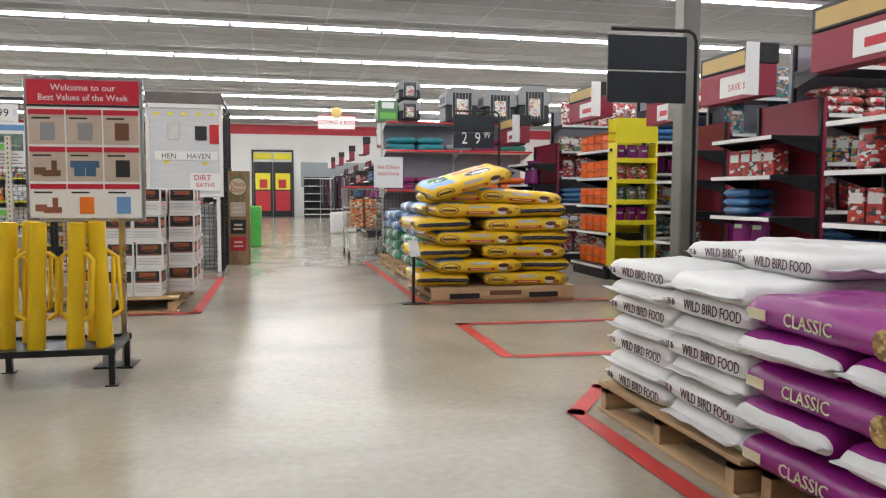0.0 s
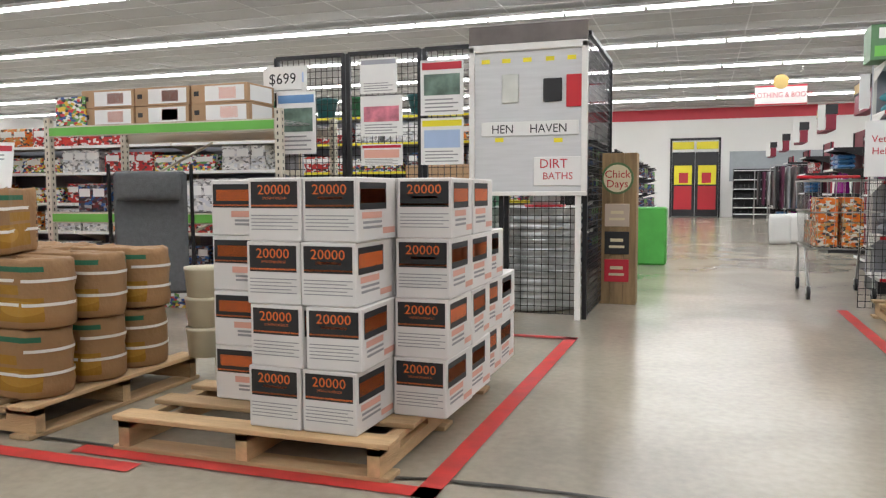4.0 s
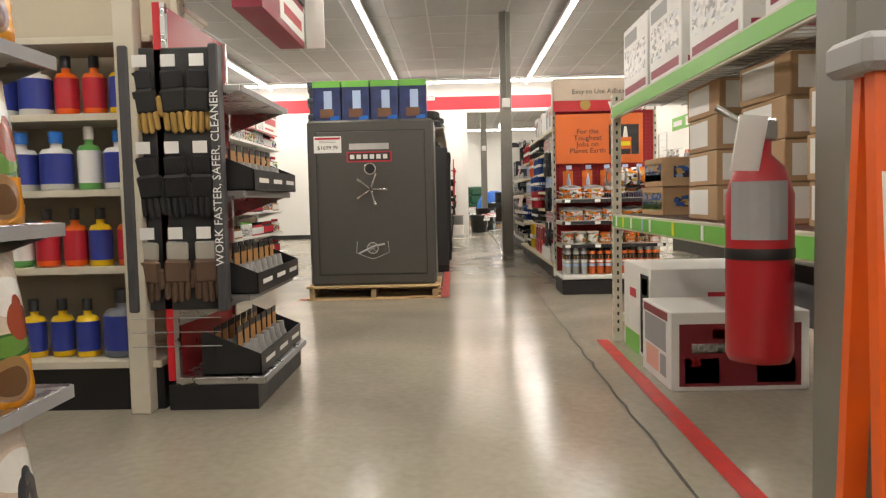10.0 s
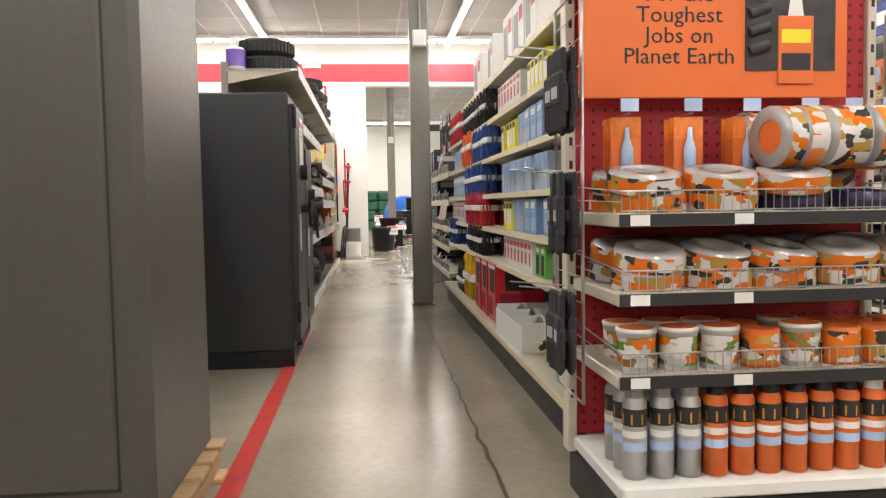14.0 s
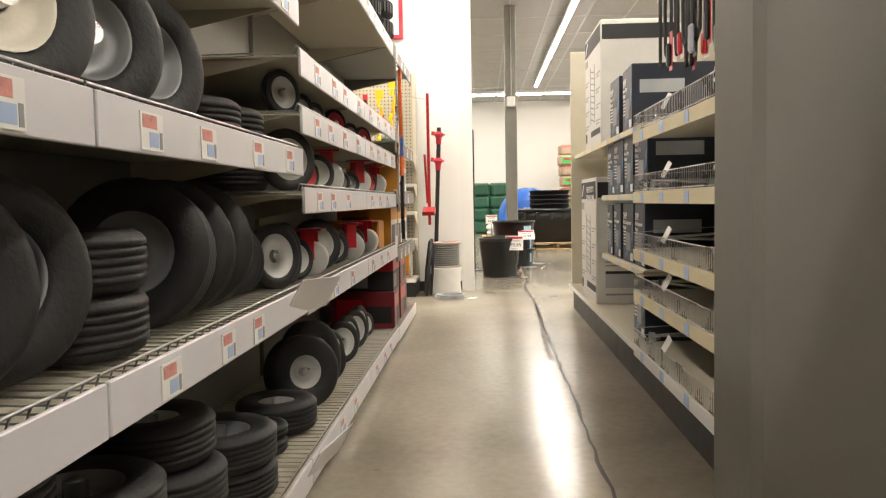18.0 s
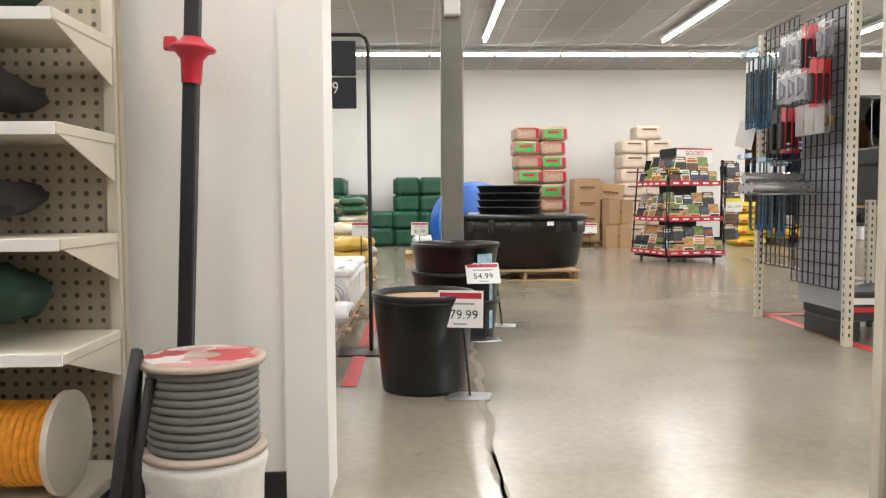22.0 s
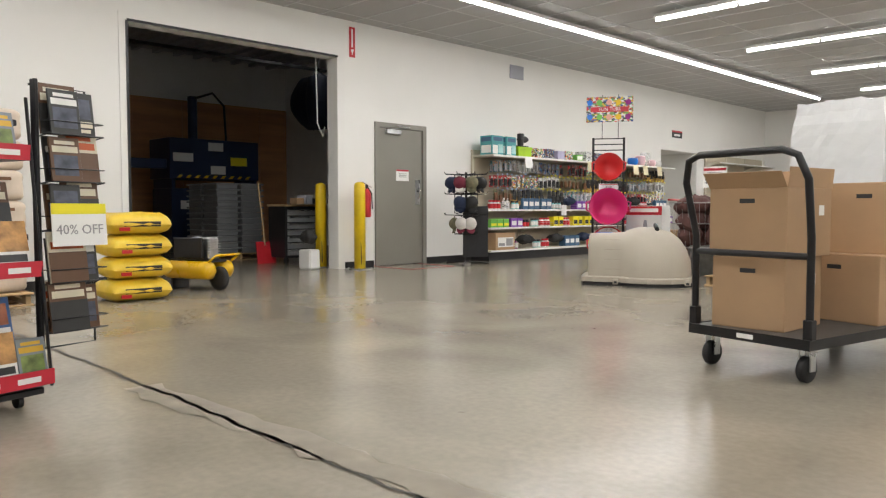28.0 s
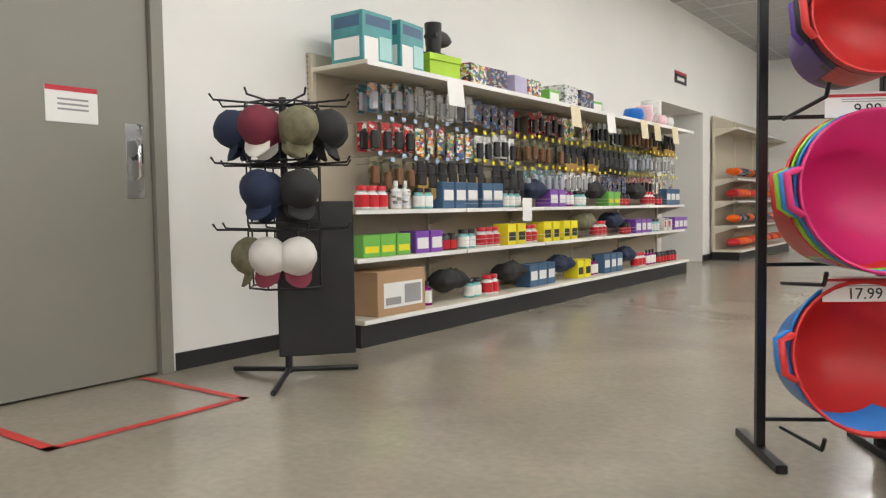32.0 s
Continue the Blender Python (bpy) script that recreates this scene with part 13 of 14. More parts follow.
jo = thing("roof_joist", pose(-41.5, 15, 0), "dark steel roof joists and conduit", "joist", "", "structure")
for x in (-1.5, 0.5, 2.0):
    part("joist", Shape().box(x - 0.03, -5.8, 3.9, x + 0.03, 5.3, 3.96).box(x - 0.03, -5.8, 4.4, x + 0.03, 5.3, 4.46), BLACKM, jo)
NAVY = mat("press_navy", (0.012, 0.025, 0.075), 0.35, var=0.15, scale=4)
bp_ = thing("baler_press", pose(-44.9, 17.2, 0, 0, 0, 90), "navy blue cardboard baler press with white labels", "baler press")
part("base_box", Shape().rbox(-1.0, -0.4, 0.0, 1.0, 0.5, 1.35, 0.01), NAVY, bp_)
part("head_box", Shape().rbox(-1.05, -0.45, 1.55, 1.05, 0.5, 2.4, 0.01), NAVY, bp_)
for x in (-1.0, 0.94):
    part("column", Shape().rbox(x, -0.42, 1.35, x + 0.08, 0.45, 1.56, 0.004), NAVY, bp_)
part("ram", Shape().cyl((-0.3, 0, 2.4), (-0.3, 0, 3.35), 0.1, n=18), NAVY, bp_)
for x, z, w in ((-0.75, 2.0, 0.45), (0.55, 1.95, 0.4), (0.0, 2.25, 0.35), (0.05, 1.75, 0.35), (-0.7, 1.0, 0.2)):
    part("label", Shape().box(x - w / 2, -0.453 if z > 1.5 else -0.403, z - 0.09, x + w / 2, -0.4505 if z > 1.5 else -0.4005, z + 0.09), PAPER if x != 0.55 else YELLOWC, bp_)
for k in range(9):
    part("hazard_stripe", Shape().add([(-0.9 + k * 0.2, -0.4525, 1.57), (-0.82 + k * 0.2, -0.4525, 1.57), (-0.76 + k * 0.2, -0.4525, 1.63), (-0.84 + k * 0.2, -0.4525, 1.63)], [(0, 1, 2, 3)]), YELLOW, bp_)
part("hose", Shape().tube([(-0.3, -0.1, 3.3), (0.1, -0.15, 3.45), (0.4, -0.1, 3.2), (0.5, 0, 2.4)], 0.025, 8), BLACK, bp_)
part("side_arm", Shape().rbox(-2.2, -0.35, 1.75, -1.06, -0.2, 1.95, 0.01), NAVY, bp_)
TOTE = mat("grey_tote", (0.20, 0.21, 0.22), 0.35, var=0.1)
pallet(pose(-41.85, 15.95, 0, 0, 0, 90), 1.0, 1.1)
tm = Shape().rbox(-0.24, -0.2, 0.0, 0.24, 0.2, 0.1, 0.015).rbox(-0.27, -0.23, 0.07, 0.27, 0.23, 0.1, 0.006).mesh("nested_tote", TOTE)
for i in range(2):
    for j in range(2):
        for q in range(12):
            place("nested_tote", tm, pose(-42.1 + i * 0.56, 15.7 + j * 0.48, 0.126 + q * 0.103, 0, 0, RNG.uniform(-1.5, 1.5)), "grey plastic tote in a tall nested stack", "tote", "nested grey totes")
tc = thing("tool_cabinet", pose(-39.9, 16.35, 0, 0, 0, 90), "grey and black rolling tool cabinet with cluttered top", "tool cabinet")
part("carcass", Shape().rbox(-0.4, 0, 0.1, 0.4, 0.5, 0.95, 0.006), BLACK, tc)
for k in range(7):
    d = part("drawer", Shape().rbox(-0.36, -0.02, 0.14 + k * 0.11, 0.36, -0.001, 0.235 + k * 0.11, 0.004), mat("cabinet_grey", (0.25, 0.26, 0.27), 0.35), tc)
    part("handle", Shape().rbox(-0.34, -0.032, 0.215 + k * 0.11, 0.34, -0.0205, 0.23 + k * 0.11, 0.003), STEEL, d)
part("top", Shape().rbox(-0.42, -0.02, 0.951, 0.42, 0.52, 0.985, 0.004), WOOD, tc)
for x in (-0.35, 0.35):
    part("caster", Shape().cyl((x - 0.02, 0.05, 0.05), (x + 0.02, 0.05, 0.05), 0.05, n=14), RUBBER, tc)
for k in range(5):
    place("clutter_box", carton(0.14 + 0.03 * (k % 3), 0.2, 0.1 + 0.05 * (k % 2), (CARD, GREYP, BLACK, WCART, CARD)[k]), pose(-39.9 + 0.2, 16.05 + k * 0.16, 0.986, 0, 0, 90 + 10 * k), "small box of clutter on the cabinet", "box", "clutter on the cabinet")
sv = thing("shovel", pose(-40.35, 15.85, 0, 0, 0, 90), "red plastic shovel leaning on the cabinet", "shovel")
part("blade", Shape().add([(-0.18, -0.06, 0.0), (0.18, -0.06, 0.0), (0.16, 0.02, 0.36), (-0.16, 0.02, 0.36), (-0.18, -0.045, 0.0), (0.18, -0.045, 0.0), (0.16, 0.035, 0.36), (-0.16, 0.035, 0.36)], [(0, 1, 2, 3), (7, 6, 5, 4), (0, 3, 7, 4), (1, 5, 6, 2), (2, 6, 7, 3)]), REDP, sv)
part("shaft", Shape().tube([(0, 0.0, 0.3), (0, 0.2, 1.35)], 0.014, 8), WOOD, sv)
place("white_crate", Shape().rbox(-0.13, -0.11, 0, 0.13, 0.11, 0.3, 0.025).mesh("white_crate", PLASTICW), pose(-38.75, 15.62, 0, 0, 0, 8), "white plastic bin with black gear inside", "bin")
place("gear_bag", sack_mesh("gear_bag", 0.22, 0.18, 0.22, 7, [mat("black_gear", (0.02, 0.02, 0.02), 0.7)], power=0.7, wrinkle=0.03, seam=0), pose(-38.75, 15.62, 0.38), "black gear bag with red straps in a bin", "bag")
hb = mat("dark_cloth", (0.03, 0.028, 0.03), 0.9)
for k, (x, y, z) in enumerate(((-42.6, 18.6, 2.6), (-42.2, 19.3, 2.4), (-42.9, 19.7, 2.7))):
    b = thing("hanging_bag", pose(x, y, z), "dark navy bag hanging from the roof", "bag", "hanging bags")
    part("bag", Shape().bag(0.9, 0.9, 1.2, 200 + k, power=0.7, wrinkle=0.08, seam=0, nu=14, nv=10), mat("navy_cloth", (0.012, 0.016, 0.035), 0.8), b)
    part("cord", Shape().cyl((0, 0, 0.5), (0, 0, 4.52 - z), 0.008, n=5), BLACKM, b)
part("door_cord", Shape().tube([(WX - 0.3, DK1 - 0.2, 4.4), (WX - 0.3, DK1 - 0.15, 2.2), (WX - 0.26, DK1 - 0.08, 2.0), (WX - 0.24, DK1 - 0.06, 2.15)], 0.009, 6), WHITE, None, "white door cord hanging by the opening")["category"] = "cord"
br_ = thing("push_broom", pose(-46.2, 14.4, 0, 0, 0, 90), "broom and long tool leaning on the plywood", "broom")
part("shaft", Shape().tube([(0, -0.3, 0.0), (0.1, -0.25, 1.8)], 0.016, 6), WOOD, br_)
part("head", Shape().rbox(-0.5, -0.36, 1.75, 0.5, -0.2, 1.9, 0.01), mat("green_brush", (0.02, 0.06, 0.05), 0.8), br_)
part("pipe", Shape().tube([(-0.6, 0.2, 0.9), (0.8, 0.25, 0.6)], 0.04, 8), PLASTICW, br_)
# bollards
BOLY = mat("bollard_yellow", (0.75, 0.52, 0.01), 0.4, var=0.1, scale=9)
for x, y in ((-38.2, 16.15), (-38.95, 15.98), (-38.55, 12.55)):
    b = thing("bollard", pose(x, y, 0), "scuffed yellow steel bollard with base plate", "bollard", "yellow bollards")
    part("pipe", Shape().lathe([(0, 0.012), (0.085, 0.012), (0.085, 1.25), (0.07, 1.29), (0.03, 1.31), (0, 1.312)], 24), BOLY, b)
    part("base_plate", Shape().rbox(-0.16, -0.16, 0, 0.16, 0.16, 0.012, 0.003), STEEL, b)
    part("scuff", Shape().add([(0.0862 * math.cos(a), 0.0862 * math.sin(a), z) for z, a in ((0.08, -0.5), (0.08, -0.35), (0.35, -0.4), (0.42, -0.55))], [(0, 1, 2, 3)]), BLACK, b)
    for a in range(4):
        part("bolt", Shape().cyl((0.12 * (-1) ** a, 0.12 * (-1) ** (a // 2), 0.012), (0.12 * (-1) ** a, 0.12 * (-1) ** (a // 2), 0.03), 0.012, n=6), STEEL, b)

# ---- west door and wall fittings ----
dr_ = tagged(new("door_1"), "grey steel door with closer, notice and steel pull", "door", kind="structure")
dr_.matrix_basis = pose(WX, (DR0 + DR1) / 2, 0, 0, 0, 90)
hw_ = (DR1 - DR0) / 2
part("door_frame", Shape().box(-hw_ - 0.03, -0.03, 0, -hw_ + 0.045, 0.22, DRH + 0.03).box(hw_ - 0.045, -0.03, 0, hw_ + 0.03, 0.22, DRH + 0.03).box(-hw_ + 0.0452, -0.03, DRH - 0.045, hw_ - 0.0452, 0.22, DRH + 0.03), DOORGREY, dr_)
lf = part("door_leaf", Shape().rbox(-hw_ + 0.05, 0.0, 0.012, hw_ - 0.05, 0.045, DRH - 0.05, 0.003), DOORGREY, dr_)
part("closer_body", Shape().rbox(-0.33, -0.06, DRH - 0.14, -0.03, -0.001, DRH - 0.07, 0.006), GALV, lf, "steel door closer")
part("closer_arm", Shape().tube([(-0.25, -0.05, DRH - 0.065), (0.02, -0.2, DRH - 0.04), (-0.1, -0.04, DRH + 0.005)], 0.008, 6), GALV, lf)
part("pull_plate", Shape().rbox(hw_ - 0.2, -0.006, 0.98, hw_ - 0.1, -0.001, 1.38, 0.002), STEEL, lf)
part("pull_bar", Shape().tube([(hw_ - 0.15, -0.006, 1.08), (hw_ - 0.15, -0.05, 1.1), (hw_ - 0.15, -0.05, 1.28), (hw_ - 0.15, -0.006, 1.3)], 0.011, 8), CHROME, lf)
part("notice", Shape().box(-0.1, -0.004, 1.36, 0.17, -0.0012, 1.54), PAPER, lf, "white notice with red heading")
part("notice_heading", Shape().box(-0.1, -0.0055, 1.515, 0.17, -0.0042, 1.54), RED, lf)
for k in range(3):
    part("notice_line", Shape().box(-0.04, -0.0052, 1.42 + k * 0.025, 0.12, -0.0042, 1.43 + k * 0.025), GREYINK, lf)
for z in (0.3, 1.1, 1.9):
    part("hinge", Shape().cyl((-hw_ + 0.045, -0.008, z), (-hw_ + 0.045, -0.008, z + 0.12), 0.01, n=8), GALV, lf)
ex = thing("fire_extinguisher", pose(-38.36, 16.42, 0.78), "red fire extinguisher on the wall", "fire extinguisher")
part("cylinder", Shape().lathe([(0, 0), (0.06, 0), (0.065, 0.02), (0.065, 0.36), (0.045, 0.42), (0.02, 0.44), (0, 0.44)], 20), REDP, ex)
part("valve", Shape().rbox(-0.02, -0.015, 0.44, 0.02, 0.015, 0.5, 0.004), BLACK, ex)
part("lever", Shape().tube([(0, 0, 0.5), (0, -0.09, 0.54)], 0.007, 6).tube([(0, 0, 0.49), (0, 0.1, 0.46)], 0.006, 6), CHROME, ex)
part("hose", Shape().tube([(0.02, 0.0, 0.47), (0.07, 0.04, 0.36), (0.075, 0.045, 0.12)], 0.009, 6), BLACK, ex)
part("bracket", Shape().rbox(-0.088, -0.02, 0.1, -0.064, 0.02, 0.3, 0.002), BLACK, ex)
sr = thing("extinguisher_sign", pose(WX + 0.004, 16.22, 3.2, 0, 0, 90), "narrow red and white vertical wall sign", "sign")
part("sheet", Shape().box(-0.055, -0.004, 0, 0.055, 0.0, 0.45), REDP, sr)
part("arrow", Shape().add([(-0.03, -0.0052, 0.12), (0.0, -0.0052, 0.03), (0.03, -0.0052, 0.12)], [(0, 1, 2)]), PAPER, sr)
part("print", Shape().box(-0.015, -0.0052, 0.15, 0.015, -0.0042, 0.42), PAPER, sr)
vt = thing("wall_vent", pose(WX + 0.01, 20.1, 3.33, 0, 0, 90), "square grey louvred vent in the wall", "vent")
part("frame", Shape().rbox(-0.2, -0.012, 0, 0.2, 0.0, 0.25, 0.003), GREYP, vt)
for k in range(8):
    part("slat", Shape().rbox(-0.18, -0.018, 0.02 + k * 0.027, 0.18, -0.0122, 0.036 + k * 0.027, 0.001), GREYP, vt)
rs = thing("restroom_sign", pose(WX + 0.005, 26.25, 2.64, 0, 0, 90), "small black sign with red and white border", "sign")
part("sheet", Shape().box(-0.25, -0.005, 0, 0.25, 0.0, 0.17), INK, rs)
part("border", Shape().box(-0.25, -0.0062, 0.13, 0.25, -0.0052, 0.17), RED, rs)
part("print", Shape().box(-0.15, -0.0062, 0.04, 0.15, -0.0052, 0.09), PAPER, rs)
structure("door_recess_2", Shape().box(WX - 1.2, RW0 - 0.02, 0, WX - 1.1, RW1 + 0.02, RWH).box(WX - 1.1, RW0 - 0.1, 0, WX - T, RW0, RWH).box(WX - 1.1, RW1, 0, WX - T, RW1 + 0.1, RWH).box(WX - 1.1, RW0, RWH, WX - T, RW1, RWH + 0.1), WALLW, "white recess with a grey door", "wall")
d2 = tagged(new("door_2"), "grey steel door in a recess with a small plate", "door", kind="structure")
d2.matrix_basis = pose(WX - 1.09, 26.3, 0, 0, 0, 90)
part("door_leaf", Shape().rbox(-0.5, -0.04, 0.01, 0.5, -0.002, 2.15, 0.004), DOORGREY, d2)
part("plate", Shape().box(0.25, -0.043, 1.45, 0.4, -0.0405, 1.65), INK, d2)
part("plate_mark", Shape().box(0.29, -0.0445, 1.49, 0.36, -0.0432, 1.6), PAPER, d2)

# ---- cap rack ----
cr = thing("cap_rack", pose(-37.75, 18.0, 0, 0, 0, 20), "black wire spinner rack hung with caps", "cap rack")
part("pole", Shape().cyl((0, 0, 0.03), (0, 0, 1.5), 0.02, n=12), BLACKM, cr)
for a in range(3):
    part("foot", Shape().tube([(0, 0, 0.05), (0.4 * math.cos(a * 2.1 + 2.9), 0.4 * math.sin(a * 2.1 + 2.9), 0.015)], 0.016, 6), BLACKM, cr)
part("panel", Shape().rbox(-0.05, -0.02, 0.12, 0.36, 0.02, 0.95, 0.005).moved(pose(0, 0, 0, 0, 0, 30)), BLACK, cr)
CAPC = [mat("cap_navy", (0.015, 0.025, 0.06), 0.85), mat("cap_maroon", (0.16, 0.02, 0.04), 0.85), mat("cap_olive", (0.16, 0.15, 0.09), 0.85, var=0.4, scale=20), mat("cap_white", (0.62, 0.6, 0.56), 0.85), mat("cap_black", (0.02, 0.02, 0.02), 0.85), mat("cap_camo", (0.12, 0.1, 0.06), 0.85, var=0.6, scale=25)]


def cap_mesh(a, b):
    s = Shape()
    s.smooth = True
    s.lathe([(0.1, 0.0), (0.098, 0.06), (0.078, 0.105), (0.04, 0.128), (0, 0.132)], 16)
    s.slot(1)
    n = 8
    v = []
    for k in range(n + 1):
        t = -0.9 + 1.8 * k / n
        v += [(0.088 * math.sin(t), -0.088 * math.cos(t), 0.006), (0.085 * math.sin(t) * 1.05, -0.088 * math.cos(t) - 0.075 * math.cos(t * 0.9), -0.012 * abs(t))]
    s.add(v, [(2 * k, 2 * k + 1, 2 * k + 3, 2 * k + 2) for k in range(n)])
    s.add([(x, y, z + 0.004) for x, y, z in v], [(2 * k, 2 * k + 2, 2 * k + 3, 2 * k + 1) for k in range(n)])
    return s.mesh("cap", [a, b])


CAPM = [cap_mesh(CAPC[k], CAPC[(k * 2 + 1) % 6] if k % 2 else CAPC[k]) for k in range(6)]
CK = ((4, 4, 0, 0, 0, 0, 1, 2), (2, 2, 2, 2, 2, 4, 0, 4), (2, 2, 2, 2, 3, 2, 3, 3))
for lv, z in enumerate((1.46, 1.14, 0.8)):
    part("wire_ring", Shape().tube([(0.2 * math.cos(k * 0.7854), 0.2 * math.sin(k * 0.7854), z) for k in range(8)], 0.006, 5, True).tube([(0.2 * math.cos(k * 0.7854), 0.2 * math.sin(k * 0.7854), z - 0.3) for k in range(8)], 0.006, 5, True), BLACKM, cr)
    for k in range(8):
        a = k * 0.7854
        part("arm", Shape().tube([(0.02 * math.cos(a), 0.02 * math.sin(a), z), (0.36 * math.cos(a), 0.36 * math.sin(a), z + 0.01), (0.38 * math.cos(a), 0.38 * math.sin(a), z + 0.04)], 0.006, 5), BLACKM, cr)
        part("side_wire", Shape().tube([(0.2 * math.cos(a), 0.2 * math.sin(a), z), (0.2 * math.cos(a), 0.2 * math.sin(a), z - 0.3)], 0.005, 5), BLACKM, cr)
        for j in range(3 if lv == 0 else 2):
            if j > 1 or lv == 1 and k not in (6, 7) or lv == 2 and (k not in (5, 6, 7) or j):
                continue
            place("cap", CAPM[CK[lv][k]], pose(-37.75, 18.0, 0, 0, 0, 20) @ pose((0.16 + j * 0.07) * math.cos(a), (0.16 + j * 0.07) * math.sin(a), z - 0.17, 0, 0, math.degrees(a) + 90) @ pose(0, 0, 0.02, 62 + RNG.uniform(-8, 8), 0, 0), ("navy", "maroon", "olive camouflage", "white", "black", "brown camouflage")[CK[lv][k]] + " baseball cap hanging on the rack", "cap", "caps on the rack")

# ---- long wall shelving ----
WG = pose(-37.97, 18.85, 0, 0, 0, 90)
WGL = 6.35
gw = gondola("wall_shelving", WG, WGL, 0.47, 1.95, [0.58, 0.9], "cream wall shelving with pegboard, carded goods and a full top shelf", PEG, BEIGE, PAPER, base=0.17, section=1.22)
tsf_ = part("top_shelf", Shape().rbox(0, -0.06, 1.82, WGL, 0.42, 1.85, 0.004), BEIGE, gw)
part("price_strip", Shape().box(0.01, -0.066, 1.815, WGL - 0.01, -0.0605, 1.848), PAPER, tsf_)
for x, t in ((0.95, PAPER), (2.9, CREAM), (3.7, PAPER), (4.6, CREAM), (5.0, CREAM), (5.6, CREAM)):
    part("sale_card", Shape().box(-0.1, -0.002, -0.2, 0.1, 0.0, 0.0), t, tsf_, "hanging sale card", pose(x, -0.07, 1.84, -6, 0, 0))
part("sale_card", Shape().box(-0.08, -0.002, -0.2, 0.08, 0.0, 0.0), PAPER, gw, "hanging price card", pose(2.2, 0.05, 0.98, 0, 0, 0))
tlb = carton(0.3, 0.28, 0.33, mat("teal_carton", (0.06, 0.3, 0.32), 0.4, var=0.2), [(0.05, 0.05, 0.5, 0.5, 1), (0.1, 0.72, 0.9, 0.92, 2), (0.55, 0.1, 0.95, 0.55, 3), (0.1, 0.1, 0.9, 0.5, 1, "l"), (0.1, 0.7, 0.9, 0.92, 2, "l")], [PAPER, mat("navy_print", (0.05, 0.12, 0.22), 0.5), mat("pale_teal", (0.35, 0.6, 0.58), 0.4)])
place("fan_carton", tlb, WG @ pose(0.2, 0.15, 1.851), "teal printed appliance carton on the top shelf", "carton", "teal cartons")
place("fan_carton", tlb, WG @ pose(0.55, 0.15, 1.851, 0, 0, 6), "teal printed appliance carton on the top shelf", "carton", "teal cartons")
LIME = mat("lime_card", (0.38, 0.62, 0.02), 0.45)
bxl = thing("shoe_box", WG @ pose(1.0, 0.15, 1.851, 0, 0, -5), "lime green shoe box on the top shelf", "box")
part("box", Shape().rbox(-0.17, -0.11, 0, 0.17, 0.11, 0.15, 0.004), LIME, bxl)
part("lid", Shape().rbox(-0.18, -0.12, 0.13, 0.18, 0.12, 0.18, 0.004), LIME, bxl)
bo = thing("boot", WG @ pose(0.95, 0.13, 2.031, 0, 0, 10), "black lined winter boot standing on a box", "boot")
part("shaft", Shape().lathe([(0.055, 0.03), (0.06, 0.1), (0.065, 0.24), (0.055, 0.245), (0.04, 0.1), (0, 0.06)], 16, (0.02, 0, 0)), BLACK, bo)
part("foot", Shape().bag(0.28, 0.11, 0.13, 9, nu=14, nv=8, power=0.6, wrinkle=0.004, seam=0).moved(pose(0.1, 0, 0.085)), BLACK, bo)
part("sole", Shape().rbox(-0.06, -0.055, 0, 0.24, 0.055, 0.028, 0.01), RUBBER, bo)
tops = [carton(0.26, 0.24, 0.17, stuff_print("mixed")), carton(0.3, 0.26, 0.2, stuff_print("white")), carton(0.22, 0.2, 0.12, GREENC, [(0.1, 0.2, 0.9, 0.8, 1)], [PAPER]), carton(0.26, 0.24, 0.16, mat("lilac_card", (0.45, 0.42, 0.6), 0.4)), carton(0.32, 0.24, 0.18, stuff_print("dark"))]
for k, x in enumerate((1.4, 1.72, 2.05, 2.35, 2.7, 3.05, 3.35, 3.7)):
    place("boxed_item", tops[(0, 4, 3, 0, 2, 1, 4, 2)[k]], WG @ pose(x, 0.14 + 0.03 * (k % 2), 1.851, 0, 0, RNG.uniform(-9, 9)), "small printed carton on the top shelf", "carton", "cartons on the top shelf")
for x, c, h in ((4.85, BLUEP, 0.16), (5.15, mat("pale_pink", (0.75, 0.5, 0.55), 0.3), 0.22), (5.35, CLEAR, 0.3), (5.6, mat("pale_pink", (0.75, 0.5, 0.55), 0.3), 0.15), (5.85, PLASTICW, 0.14)):
    place("plastic_bowl", Shape().lathe([(0, 0), (0.09, 0), (0.12, h * 0.5), (0.11, h * 0.9), (0.1, h), (0.09, h * 0.9), (0.1, h * 0.5), (0, 0.02)], 18).mesh("bowl", c), WG @ pose(x, 0.15, 1.851), "coloured plastic feeder bowl on the top shelf", "bowl", "plastic bowls")
pegk = [blister_mesh(0.09, 0.2, 0.035, stuff_print(p), q, 0, sh) for p, q, sh in (("teal", GREYP, "box"), ("white", mat("clear_card", (0.55, 0.55, 0.55), 0.15, alpha=0.7), "box"), ("dark", BLACK, "disc"), ("red", BLACK, "box"), ("mixed", GREYINK, "disc"), ("white", BLACK, "box"), ("camo", BROWN, "box"))] + [GL[0], GL[1]]
